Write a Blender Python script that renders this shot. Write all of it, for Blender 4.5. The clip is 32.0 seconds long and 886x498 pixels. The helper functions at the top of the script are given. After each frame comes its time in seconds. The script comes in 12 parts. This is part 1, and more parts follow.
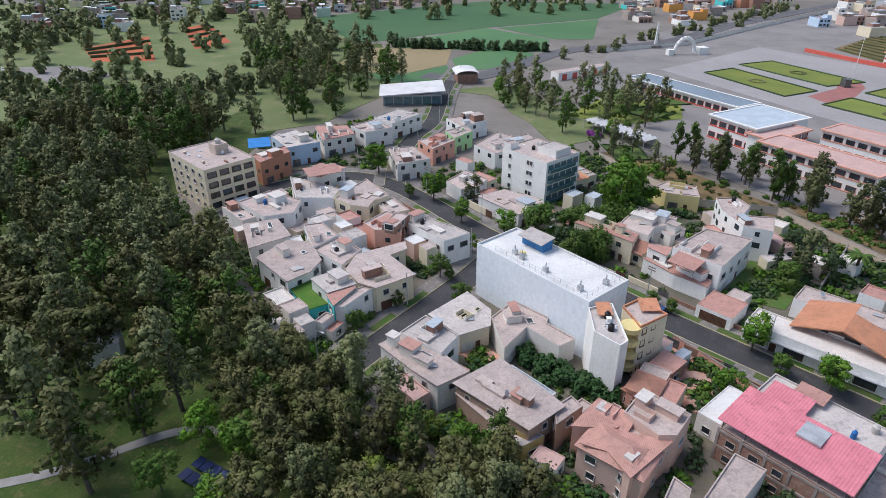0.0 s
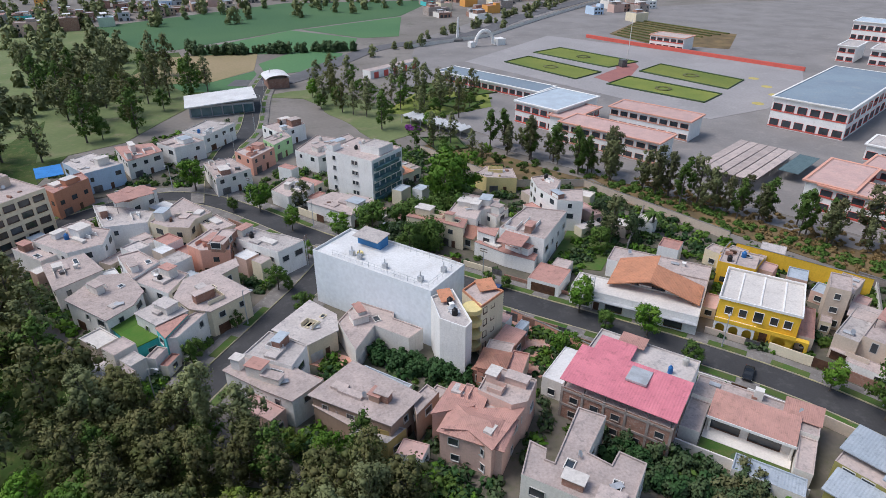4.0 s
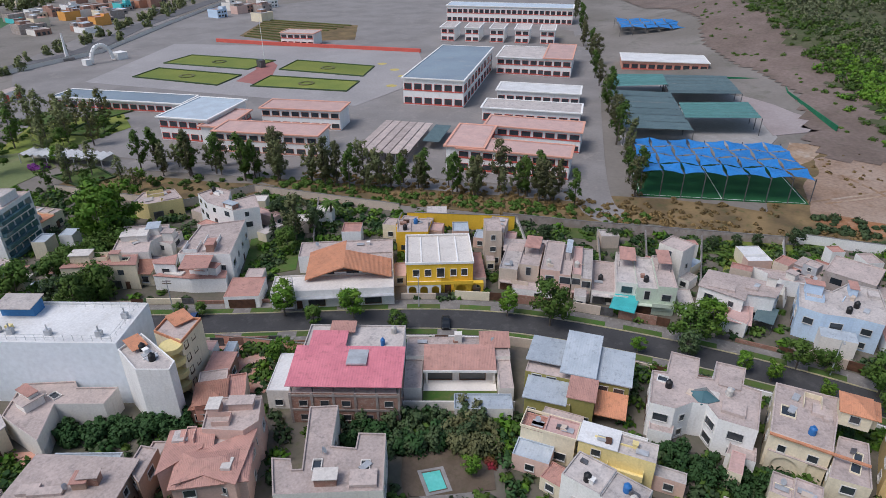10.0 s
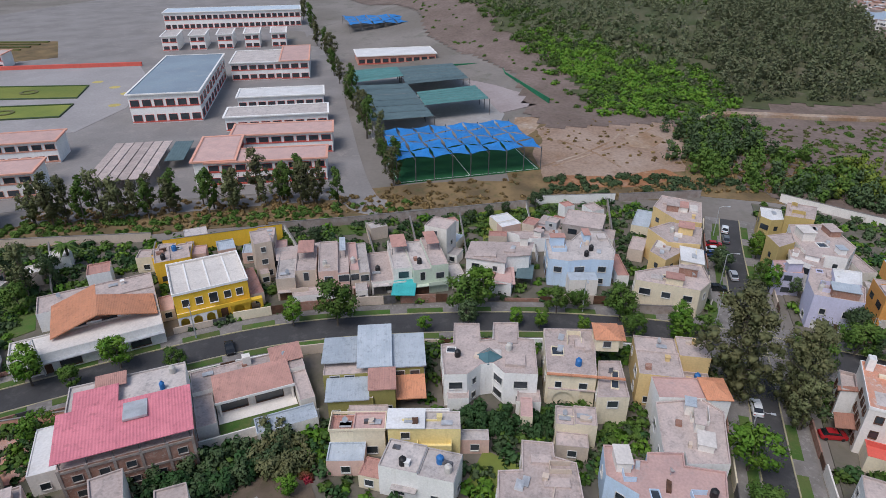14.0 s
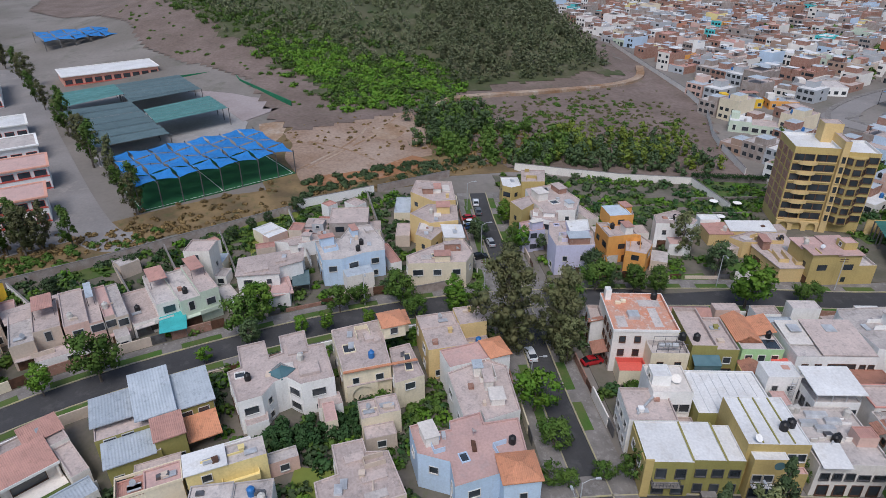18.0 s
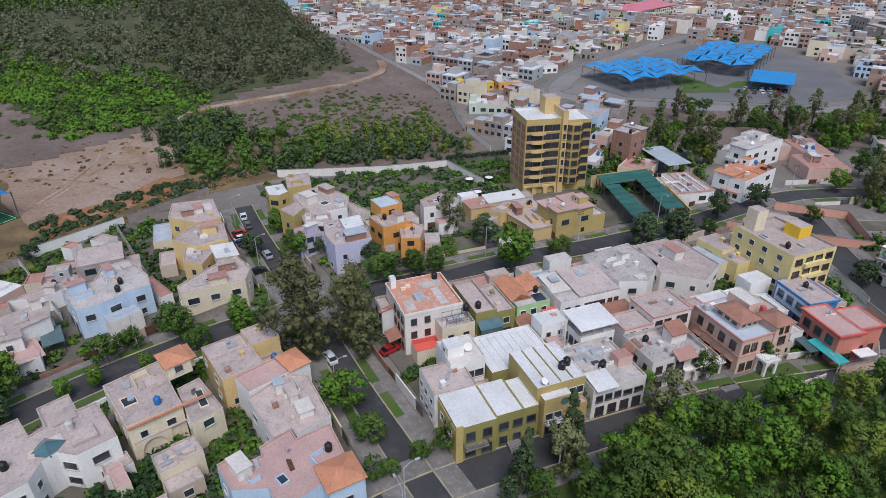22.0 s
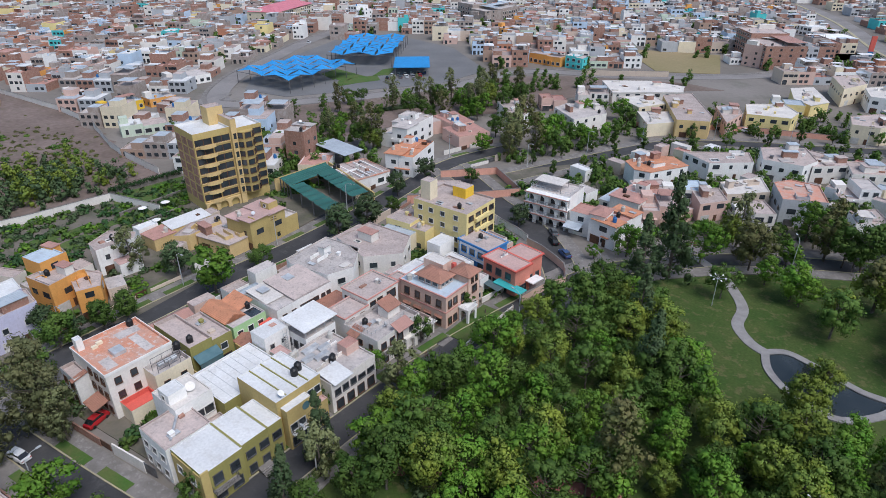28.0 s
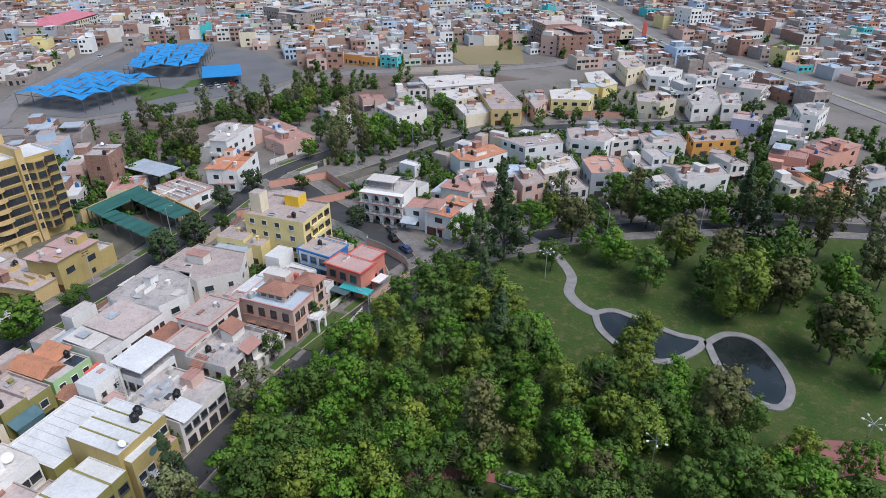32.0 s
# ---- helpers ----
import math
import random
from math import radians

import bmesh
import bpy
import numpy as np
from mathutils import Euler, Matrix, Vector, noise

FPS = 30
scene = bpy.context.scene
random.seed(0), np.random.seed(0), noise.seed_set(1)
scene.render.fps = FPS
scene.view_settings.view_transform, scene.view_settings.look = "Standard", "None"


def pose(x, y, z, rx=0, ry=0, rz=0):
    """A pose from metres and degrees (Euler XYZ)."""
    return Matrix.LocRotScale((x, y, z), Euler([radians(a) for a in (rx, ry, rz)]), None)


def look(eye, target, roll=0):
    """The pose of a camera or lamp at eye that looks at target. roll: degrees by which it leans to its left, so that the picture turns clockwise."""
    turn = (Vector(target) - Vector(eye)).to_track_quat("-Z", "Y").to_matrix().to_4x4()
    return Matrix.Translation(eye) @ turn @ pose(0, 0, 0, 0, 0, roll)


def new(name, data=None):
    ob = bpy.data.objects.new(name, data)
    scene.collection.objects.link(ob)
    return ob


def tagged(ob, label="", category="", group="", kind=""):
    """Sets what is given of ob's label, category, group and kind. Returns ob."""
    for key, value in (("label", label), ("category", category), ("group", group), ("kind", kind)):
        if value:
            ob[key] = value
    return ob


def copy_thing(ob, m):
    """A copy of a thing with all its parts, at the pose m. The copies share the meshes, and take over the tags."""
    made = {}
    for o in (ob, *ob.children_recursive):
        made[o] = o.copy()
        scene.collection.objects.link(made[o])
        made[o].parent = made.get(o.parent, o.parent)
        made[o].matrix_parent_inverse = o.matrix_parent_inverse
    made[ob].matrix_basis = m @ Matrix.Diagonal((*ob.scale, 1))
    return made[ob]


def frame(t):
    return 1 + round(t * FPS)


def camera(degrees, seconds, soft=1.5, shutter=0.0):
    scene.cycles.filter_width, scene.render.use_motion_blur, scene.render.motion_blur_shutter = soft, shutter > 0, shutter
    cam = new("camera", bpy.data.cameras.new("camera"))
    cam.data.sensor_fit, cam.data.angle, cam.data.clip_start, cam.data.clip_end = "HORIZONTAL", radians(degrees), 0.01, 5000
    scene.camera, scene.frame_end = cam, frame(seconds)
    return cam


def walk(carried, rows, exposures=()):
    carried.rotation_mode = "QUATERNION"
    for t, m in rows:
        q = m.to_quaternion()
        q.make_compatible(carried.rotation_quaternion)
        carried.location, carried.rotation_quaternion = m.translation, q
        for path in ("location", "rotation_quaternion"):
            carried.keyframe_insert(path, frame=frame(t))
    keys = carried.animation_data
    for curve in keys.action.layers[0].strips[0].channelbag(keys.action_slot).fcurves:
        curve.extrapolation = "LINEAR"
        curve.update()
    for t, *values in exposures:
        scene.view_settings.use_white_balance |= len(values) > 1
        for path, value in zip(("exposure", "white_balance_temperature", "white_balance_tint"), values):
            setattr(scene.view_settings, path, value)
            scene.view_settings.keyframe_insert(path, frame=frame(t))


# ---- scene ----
cam = camera(70.80, 32.0, soft=0.6)
# a hovering camera that turns where it is: seconds, yaw, pitch, roll
EYE = 75.0
TURNS = [
    (0.0, -0.000, -28.350, -0.028),
    (0.5, -1.914, -28.367, 0.022),
    (1.0, -3.728, -28.377, 0.021),
    (2.0, -7.669, -28.375, 0.010),
    (3.0, -12.265, -28.384, 0.021),
    (3.5, -14.608, -28.378, 0.025),
    (5.5, -24.009, -28.374, -0.032),
    (6.0, -26.463, -28.378, 0.008),
    (7.0, -31.657, -28.373, -0.014),
    (8.0, -37.204, -28.389, -0.013),
    (9.0, -43.112, -28.382, -0.001),
    (10.0, -48.678, -28.378, 0.104),
    (11.0, -54.541, -28.396, 0.035),
    (12.0, -60.358, -28.381, 0.060),
    (13.0, -66.186, -28.420, 0.072),
    (14.0, -71.997, -28.399, 0.063),
    (14.5, -75.080, -28.395, 0.041),
    (16.5, -86.825, -28.393, 0.037),
    (17.0, -89.697, -28.387, 0.085),
    (18.0, -95.542, -28.405, 0.068),
    (19.0, -101.257, -28.401, 0.067),
    (20.0, -106.957, -28.392, 0.063),
    (21.0, -112.624, -28.407, 0.082),
    (22.0, -118.309, -28.393, 0.046),
    (23.0, -123.968, -28.369, -0.064),
    (24.0, -129.257, -28.339, -0.081),
    (25.0, -134.298, -28.329, -0.031),
    (25.5, -136.674, -28.313, -0.022),
    (27.5, -146.360, -28.272, 0.033),
    (28.0, -148.761, -28.275, 0.044),
    (29.0, -153.079, -28.254, 0.071),
    (30.0, -157.361, -28.245, 0.097),
    (31.0, -161.433, -28.232, 0.157),
    (32.0, -165.237, -28.203, 0.101),
]
walk(cam, [(t, pose(0, 0, EYE, 90 + pitch, roll, yaw)) for t, yaw, pitch, roll in TURNS], exposures=[(0.0, 0.38, 6450, 11), (3.5, 0.30, 6450, 11), (7.0, 0.14, 6450, 12), (13.0, 0.07, 6450, 12), (17.0, 0.03, 6380, 12), (22.0, 0.06, 6300, 12), (26.5, 0.18, 6250, 11), (32.0, 0.26, 6250, 10)])

# ---- light ----
world = bpy.data.worlds.new("sky")
scene.world = world
world.use_nodes = True
_sky = world.node_tree.nodes.new("ShaderNodeTexSky")
_sky.sky_type, _sky.sun_disc = "NISHITA", False
_sky.sun_elevation, _sky.sun_rotation = radians(58), radians(288)
_sky.air_density, _sky.dust_density = 1.2, 1.6
world.node_tree.links.new(_sky.outputs[0], world.node_tree.nodes["Background"].inputs[0])
world.node_tree.nodes["Background"].inputs[1].default_value = 0.122
_sun = bpy.data.lights.new("sun", "SUN")
_sun.energy, _sun.angle, _sun.color = 2.05, radians(30), (1.0, 0.99, 0.99)
sun = new("sun", _sun)
sun.matrix_world = look((0, 0, 0), (-math.sin(radians(288)) * math.cos(radians(58)), -math.cos(radians(288)) * math.cos(radians(58)), -math.sin(radians(58))))



# ---- materials ----
def material(name, color, color2=None, scale=0.5, fine=6.0, rough=0.85, bump=0.25, metal=0.0, vary=0.12, island=0.0, stain=None, spec=0.3, streak=0.0, amount=0.75, grain=0.34, edge=0.16):
    """Two-scale noise between two colours, fine relief, and a little change from object to object."""
    m = bpy.data.materials.new(name)
    m.use_nodes = True
    nt = m.node_tree
    n, l = nt.nodes, nt.links
    b = n["Principled BSDF"]
    b.inputs["Roughness"].default_value, b.inputs["Metallic"].default_value = rough, metal
    b.inputs["Specular IOR Level"].default_value = spec
    co = n.new("ShaderNodeTexCoord")
    geo = n.new("ShaderNodeNewGeometry")
    big, small = n.new("ShaderNodeTexNoise"), n.new("ShaderNodeTexNoise")
    big.inputs["Scale"].default_value, big.inputs["Detail"].default_value = scale, 6
    small.inputs["Scale"].default_value, small.inputs["Detail"].default_value = fine, 4
    l.new(geo.outputs["Position"], big.inputs["Vector"])
    l.new(geo.outputs["Position"], small.inputs["Vector"])
    c2 = color2 or tuple(c * 0.78 for c in color)
    ramp = n.new("ShaderNodeMapRange")
    ramp.inputs["From Min"].default_value, ramp.inputs["From Max"].default_value = 0.36, 0.64
    l.new(big.outputs["Fac"], ramp.inputs["Value"])
    mix = n.new("ShaderNodeMix")
    mix.data_type = "RGBA"
    mix.inputs["A"].default_value, mix.inputs["B"].default_value = (*color, 1), (*c2, 1)
    l.new(ramp.outputs["Result"], mix.inputs["Factor"])
    out = mix.outputs["Result"]
    if stain:
        third = n.new("ShaderNodeTexNoise")
        third.inputs["Scale"].default_value, third.inputs["Detail"].default_value, third.inputs["Roughness"].default_value = scale * 2.7, 8, 0.7
        if streak:
            mp = n.new("ShaderNodeMapping")
            mp.inputs["Scale"].default_value = (1.6, 1.6, streak)
            l.new(geo.outputs["Position"], mp.inputs["Vector"])
            l.new(mp.outputs["Vector"], third.inputs["Vector"])
        else:
            l.new(geo.outputs["Position"], third.inputs["Vector"])
        r3 = n.new("ShaderNodeMapRange")
        r3.inputs["From Min"].default_value, r3.inputs["From Max"].default_value, r3.inputs["To Max"].default_value = 0.53, 0.53 + edge, amount
        l.new(third.outputs["Fac"], r3.inputs["Value"])
        m3 = n.new("ShaderNodeMix")
        m3.data_type = "RGBA"
        m3.inputs["B"].default_value = (*stain, 1)
        l.new(out, m3.inputs["A"])
        l.new(r3.outputs["Result"], m3.inputs["Factor"])
        out = m3.outputs["Result"]
    hsv = n.new("ShaderNodeHueSaturation")
    l.new(out, hsv.inputs["Color"])
    add = n.new("ShaderNodeMath")
    add.operation = "MULTIPLY_ADD"
    add.inputs[1].default_value, add.inputs[2].default_value = grain, 1 - grain / 2
    l.new(small.outputs["Fac"], add.inputs[0])
    info = n.new("ShaderNodeObjectInfo")
    v = n.new("ShaderNodeMath")
    v.operation = "MULTIPLY_ADD"
    v.inputs[1].default_value = 2 * vary
    l.new(info.outputs["Random"], v.inputs[0])
    l.new(add.outputs[0], v.inputs[2])
    last = v.outputs[0]
    if island:
        w = n.new("ShaderNodeMath")
        w.operation = "MULTIPLY_ADD"
        w.inputs[1].default_value = island
        l.new(geo.outputs["Random Per Island"], w.inputs[0])
        l.new(last, w.inputs[2])
        last = w.outputs[0]
    s = n.new("ShaderNodeMath")
    s.operation = "SUBTRACT"
    s.inputs[1].default_value = vary + island / 2
    l.new(last, s.inputs[0])
    l.new(s.outputs[0], hsv.inputs["Value"])
    l.new(hsv.outputs["Color"], b.inputs["Base Color"])
    if bump:
        bp = n.new("ShaderNodeBump")
        bp.inputs["Strength"].default_value, bp.inputs["Distance"].default_value = bump, 0.04
        l.new(small.outputs["Fac"], bp.inputs["Height"])
        l.new(bp.outputs["Normal"], b.inputs["Normal"])
    return m


def ribbed(name, color, color2, pitch, depth=0.03, rough=0.6, axis="X", vary=0.1, metal=0.0):
    """A material with ridges in the object's own space, for tiles and corrugated sheets."""
    m = material(name, color, color2, 0.4, 5.0, rough, 0.0, metal, vary, stain=tuple(c * 0.6 for c in color2))
    n, l = m.node_tree.nodes, m.node_tree.links
    co = n.new("ShaderNodeTexCoord")
    wv = n.new("ShaderNodeTexWave")
    wv.bands_direction = axis
    wv.inputs["Scale"].default_value = 0.314 / pitch
    wv.inputs["Distortion"].default_value, wv.inputs["Detail"].default_value = 0.3, 1
    l.new(co.outputs["Object"], wv.inputs["Vector"])
    bp = n.new("ShaderNodeBump")
    bp.inputs["Strength"].default_value, bp.inputs["Distance"].default_value = 0.55, depth
    l.new(wv.outputs["Fac"], bp.inputs["Height"])
    l.new(bp.outputs["Normal"], n["Principled BSDF"].inputs["Normal"])
    return m


def plaster(name, color):
    return material(name, color, tuple(c * 0.92 for c in color), 0.30, 3.0, 0.9, 0.2, vary=0.05, stain=tuple(c * k for c, k in zip(color, (0.74, 0.70, 0.66))), streak=0.22, amount=0.40)


WALLS = {
    "white": plaster("white_plaster", (0.84, 0.815, 0.785)), "offwhite": plaster("offwhite_plaster", (0.76, 0.71, 0.655)),
    "cream": plaster("cream_plaster", (0.76, 0.66, 0.49)), "beige": plaster("beige_plaster", (0.60, 0.49, 0.40)),
    "yellow": plaster("yellow_plaster", (0.80, 0.50, 0.05)), "mustard": plaster("mustard_plaster", (0.50, 0.375, 0.15)),
    "olive": plaster("olive_plaster", (0.30, 0.27, 0.09)), "gold": plaster("gold_plaster", (0.66, 0.48, 0.23)),
    "palegreen": plaster("pale_green_plaster", (0.55, 0.62, 0.50)), "blue": plaster("pale_blue_plaster", (0.52, 0.64, 0.78)),
    "lilac": plaster("lilac_plaster", (0.56, 0.54, 0.68)), "orange": plaster("orange_plaster", (0.75, 0.36, 0.10)),
    "pink": plaster("pink_plaster", (0.66, 0.45, 0.38)), "grey": plaster("grey_plaster", (0.45, 0.46, 0.48)),
    "deepblue": plaster("deep_blue_plaster", (0.06, 0.20, 0.42)), "red": plaster("red_plaster", (0.65, 0.13, 0.10)),
    "salmon": plaster("salmon_plaster", (0.70, 0.36, 0.27)), "lemon": plaster("lemon_plaster", (0.78, 0.64, 0.30)),
    "turquoise": plaster("turquoise_plaster", (0.10, 0.55, 0.55)), "green": plaster("green_plaster", (0.40, 0.62, 0.32)),
    "brick": material("raw_brick", (0.36, 0.20, 0.15), (0.28, 0.15, 0.11), 0.8, 9.0, 0.9, 0.5, vary=0.1, stain=(0.42, 0.36, 0.31)),
    "raw": material("raw_concrete_block", (0.38, 0.33, 0.30), (0.30, 0.24, 0.21), 0.6, 8.0, 0.95, 0.4, vary=0.12, stain=(0.22, 0.17, 0.15)),
    "terracotta": plaster("terracotta_plaster", (0.52, 0.24, 0.15)),
    "brown": plaster("brown_plaster", (0.42, 0.29, 0.22)),
}
ROOFS = {
    "dust": material("dusty_pink_roof_screed", (0.50, 0.405, 0.37), (0.42, 0.345, 0.315), 0.35, 2.5, 0.95, 0.3, vary=0.12, stain=(0.27, 0.235, 0.22), grain=0.6, edge=0.09, amount=0.55),
    "grey": material("grey_roof_screed", (0.53, 0.475, 0.445), (0.44, 0.39, 0.365), 0.25, 2.5, 0.95, 0.3, vary=0.12, stain=(0.25, 0.235, 0.23), grain=0.6, edge=0.09, amount=0.55),
    "white": material("white_roof_paint", (0.70, 0.69, 0.68), (0.60, 0.59, 0.58), 0.15, 2.5, 0.8, 0.2, vary=0.05, stain=(0.55, 0.52, 0.49), grain=0.45, edge=0.10, amount=0.5),
    "red": material("red_roof_tiles_flat", (0.58, 0.26, 0.18), (0.50, 0.33, 0.27), 0.4, 3.0, 0.9, 0.3, vary=0.1, stain=(0.5, 0.42, 0.38), grain=0.45, edge=0.10, amount=0.5),
    "pinkflat": material("pink_terrace_screed", (0.55, 0.36, 0.32), (0.48, 0.32, 0.29), 0.25, 2.5, 0.95, 0.3, vary=0.08, stain=(0.42, 0.32, 0.30), grain=0.45, edge=0.10, amount=0.5),
    "paleblue": material("pale_blue_roof_paint", (0.50, 0.58, 0.64), (0.44, 0.50, 0.56), 0.25, 2.5, 0.9, 0.3, vary=0.08, stain=(0.38, 0.40, 0.42), grain=0.45, edge=0.10, amount=0.5),
    "tile": ribbed("clay_tiles", (0.42, 0.20, 0.14), (0.34, 0.17, 0.12), 0.28, 0.06),
    "tilepink": ribbed("faded_clay_tiles", (0.50, 0.27, 0.22), (0.42, 0.23, 0.19), 0.28, 0.06),
    "orangetile": ribbed("orange_clay_tiles", (0.62, 0.27, 0.15), (0.52, 0.23, 0.13), 0.28, 0.06),
    "sheetpink": ribbed("pink_corrugated_sheet", (0.70, 0.23, 0.27), (0.60, 0.19, 0.23), 0.45, 0.05, 0.5),
    "sheetgrey": ribbed("grey_corrugated_sheet", (0.46, 0.50, 0.54), (0.38, 0.42, 0.46), 0.45, 0.05, 0.5),
    "sheetgreen": ribbed("green_shade_cloth", (0.105, 0.155, 0.165), (0.085, 0.13, 0.14), 0.9, 0.04, 0.8),
    "sheetblue": ribbed("blue_shade_cloth", (0.025, 0.20, 0.52), (0.02, 0.17, 0.45), 0.9, 0.04, 0.6),
    "hallblue": material("grey_blue_sheet_roof", (0.25, 0.31, 0.36), (0.21, 0.26, 0.31), 0.06, 1.5, 0.7, 0.2, stain=(0.30, 0.33, 0.35)),
    "bone": material("bone_roof_paint", (0.66, 0.61, 0.56), (0.58, 0.53, 0.49), 0.2, 2.5, 0.9, 0.2, vary=0.05, stain=(0.48, 0.43, 0.39), grain=0.5),
    "grass": material("roof_garden_grass", (0.06, 0.15, 0.02), (0.09, 0.16, 0.03), 0.4, 4, 0.95, 0.6),
    "cyan": ribbed("turquoise_awning_cloth", (0.06, 0.45, 0.45), (0.05, 0.38, 0.38), 0.6, 0.03, 0.7),
}
GLASS = material("dark_window_glass", (0.025, 0.03, 0.035), (0.05, 0.06, 0.07), 0.3, 1.0, 0.08, 0.0, vary=0.02, spec=0.8)
BLUEGLASS = material("blue_green_glass", (0.05, 0.12, 0.13), (0.10, 0.18, 0.20), 0.3, 1.0, 0.06, 0.0, vary=0.02, spec=0.9)
FRAME = material("pale_window_frame", (0.62, 0.60, 0.57), None, 1, 8, 0.6, 0.1)
DARKWOOD = material("dark_timber", (0.13, 0.065, 0.04), (0.08, 0.04, 0.025), 1.2, 12, 0.6, 0.3)
STEEL = material("weathered_steel", (0.20, 0.20, 0.21), (0.13, 0.12, 0.12), 1, 8, 0.5, 0.2, metal=0.6)
PALEMETAL = material("pale_galvanised_metal", (0.55, 0.56, 0.57), (0.42, 0.42, 0.43), 0.8, 6, 0.45, 0.2, metal=0.3)
BLACKTANK = material("black_plastic_tank", (0.02, 0.02, 0.022), None, 1, 5, 0.45, 0.1)
BLUETANK = material("blue_plastic_tank", (0.03, 0.16, 0.42), None, 1, 5, 0.45, 0.1)
CREAMTANK = material("pale_cement_tank", (0.55, 0.52, 0.48), None, 1, 5, 0.8, 0.2)
ASPHALT = material("asphalt", (0.066, 0.064, 0.066), (0.05, 0.049, 0.051), 0.12, 3, 0.9, 0.3, vary=0.02, stain=(0.10, 0.098, 0.096))
PALEASPHALT = material("worn_pale_asphalt", (0.255, 0.235, 0.225), (0.205, 0.188, 0.18), 0.05, 1.2, 0.95, 0.3, vary=0.02, stain=(0.30, 0.27, 0.25))
PAVING = material("pavement_concrete", (0.225, 0.205, 0.19), (0.165, 0.15, 0.138), 0.4, 3, 0.92, 0.3, vary=0.05, stain=(0.33, 0.31, 0.30))
KERB = material("painted_kerb", (0.42, 0.37, 0.20), (0.30, 0.27, 0.22), 0.5, 3, 0.9, 0.2)
PATHSTONE = material("stone_path", (0.30, 0.285, 0.275), (0.24, 0.225, 0.22), 0.6, 5, 0.9, 0.5, vary=0.04)
LAWN = material("lawn", (0.040, 0.078, 0.014), (0.066, 0.090, 0.022), 0.16, 2.2, 0.95, 1.0, vary=0.03, stain=(0.13, 0.115, 0.05), grain=0.9, edge=0.07, amount=0.6)
GARDEN = material("garden_grass", (0.055, 0.12, 0.022), (0.09, 0.12, 0.035), 0.25, 3, 0.95, 0.8, vary=0.1, stain=(0.15, 0.13, 0.06))
DRYGRASS = material("dry_grass", (0.23, 0.155, 0.075), (0.12, 0.085, 0.045), 0.10, 0.9, 0.97, 0.8, vary=0.05, stain=(0.07, 0.085, 0.03))
DIRT = material("bare_dirt", (0.37, 0.28, 0.21), (0.25, 0.145, 0.08), 0.055, 0.8, 0.97, 0.6, vary=0.05, stain=(0.44, 0.38, 0.33), grain=0.8)
CITYDUST = material("city_ground", (0.225, 0.20, 0.18), (0.165, 0.145, 0.125), 0.02, 0.6, 0.95, 0.4, stain=(0.11, 0.11, 0.08))
MEADOW = material("rough_meadow", (0.17, 0.20, 0.085), (0.12, 0.16, 0.06), 0.03, 0.6, 0.95, 0.6, stain=(0.27, 0.22, 0.14))
FIELD = material("crop_field", (0.065, 0.15, 0.065), (0.09, 0.18, 0.075), 0.01, 0.7, 0.95, 0.6, vary=0.2)
FALLOW = material("fallow_field", (0.30, 0.23, 0.13), (0.22, 0.19, 0.09), 0.015, 0.7, 0.95, 0.6, vary=0.1)
CLAY = material("red_clay_court", (0.44, 0.12, 0.055), (0.38, 0.10, 0.05), 0.05, 1, 0.95, 0.3)
WATER = material("dark_pond_water", (0.015, 0.02, 0.02), (0.03, 0.035, 0.035), 0.2, 2, 0.05, 0.05, vary=0.0, spec=0.6)
POOL = material("pool_water", (0.10, 0.48, 0.42), (0.14, 0.52, 0.47), 0.5, 2, 0.08, 0.1)
TURF = material("sports_turf", (0.015, 0.10, 0.035), (0.012, 0.085, 0.03), 0.1, 3, 0.95, 0.4, vary=0.02)
BARK = material("bark", (0.16, 0.13, 0.11), (0.09, 0.075, 0.06), 0.8, 7, 0.95, 0.8)


def leaf(name, a, b):
    """Thin blades: part of the light goes through them."""
    m = material(name, a, b, 0.30, 1.3, 0.7, 0.0, vary=0.20, island=0.18, spec=0.25)
    n, l = m.node_tree.nodes, m.node_tree.links
    thin, mix = n.new("ShaderNodeBsdfTranslucent"), n.new("ShaderNodeMixShader")
    bsdf = n["Principled BSDF"]
    l.new(bsdf.inputs["Base Color"].links[0].from_socket, thin.inputs["Color"])
    mix.inputs[0].default_value = 0.14
    l.new(bsdf.outputs[0], mix.inputs[1])
    l.new(thin.outputs[0], mix.inputs[2])
    l.new(mix.outputs[0], n["Material Output"].inputs["Surface"])
    return m


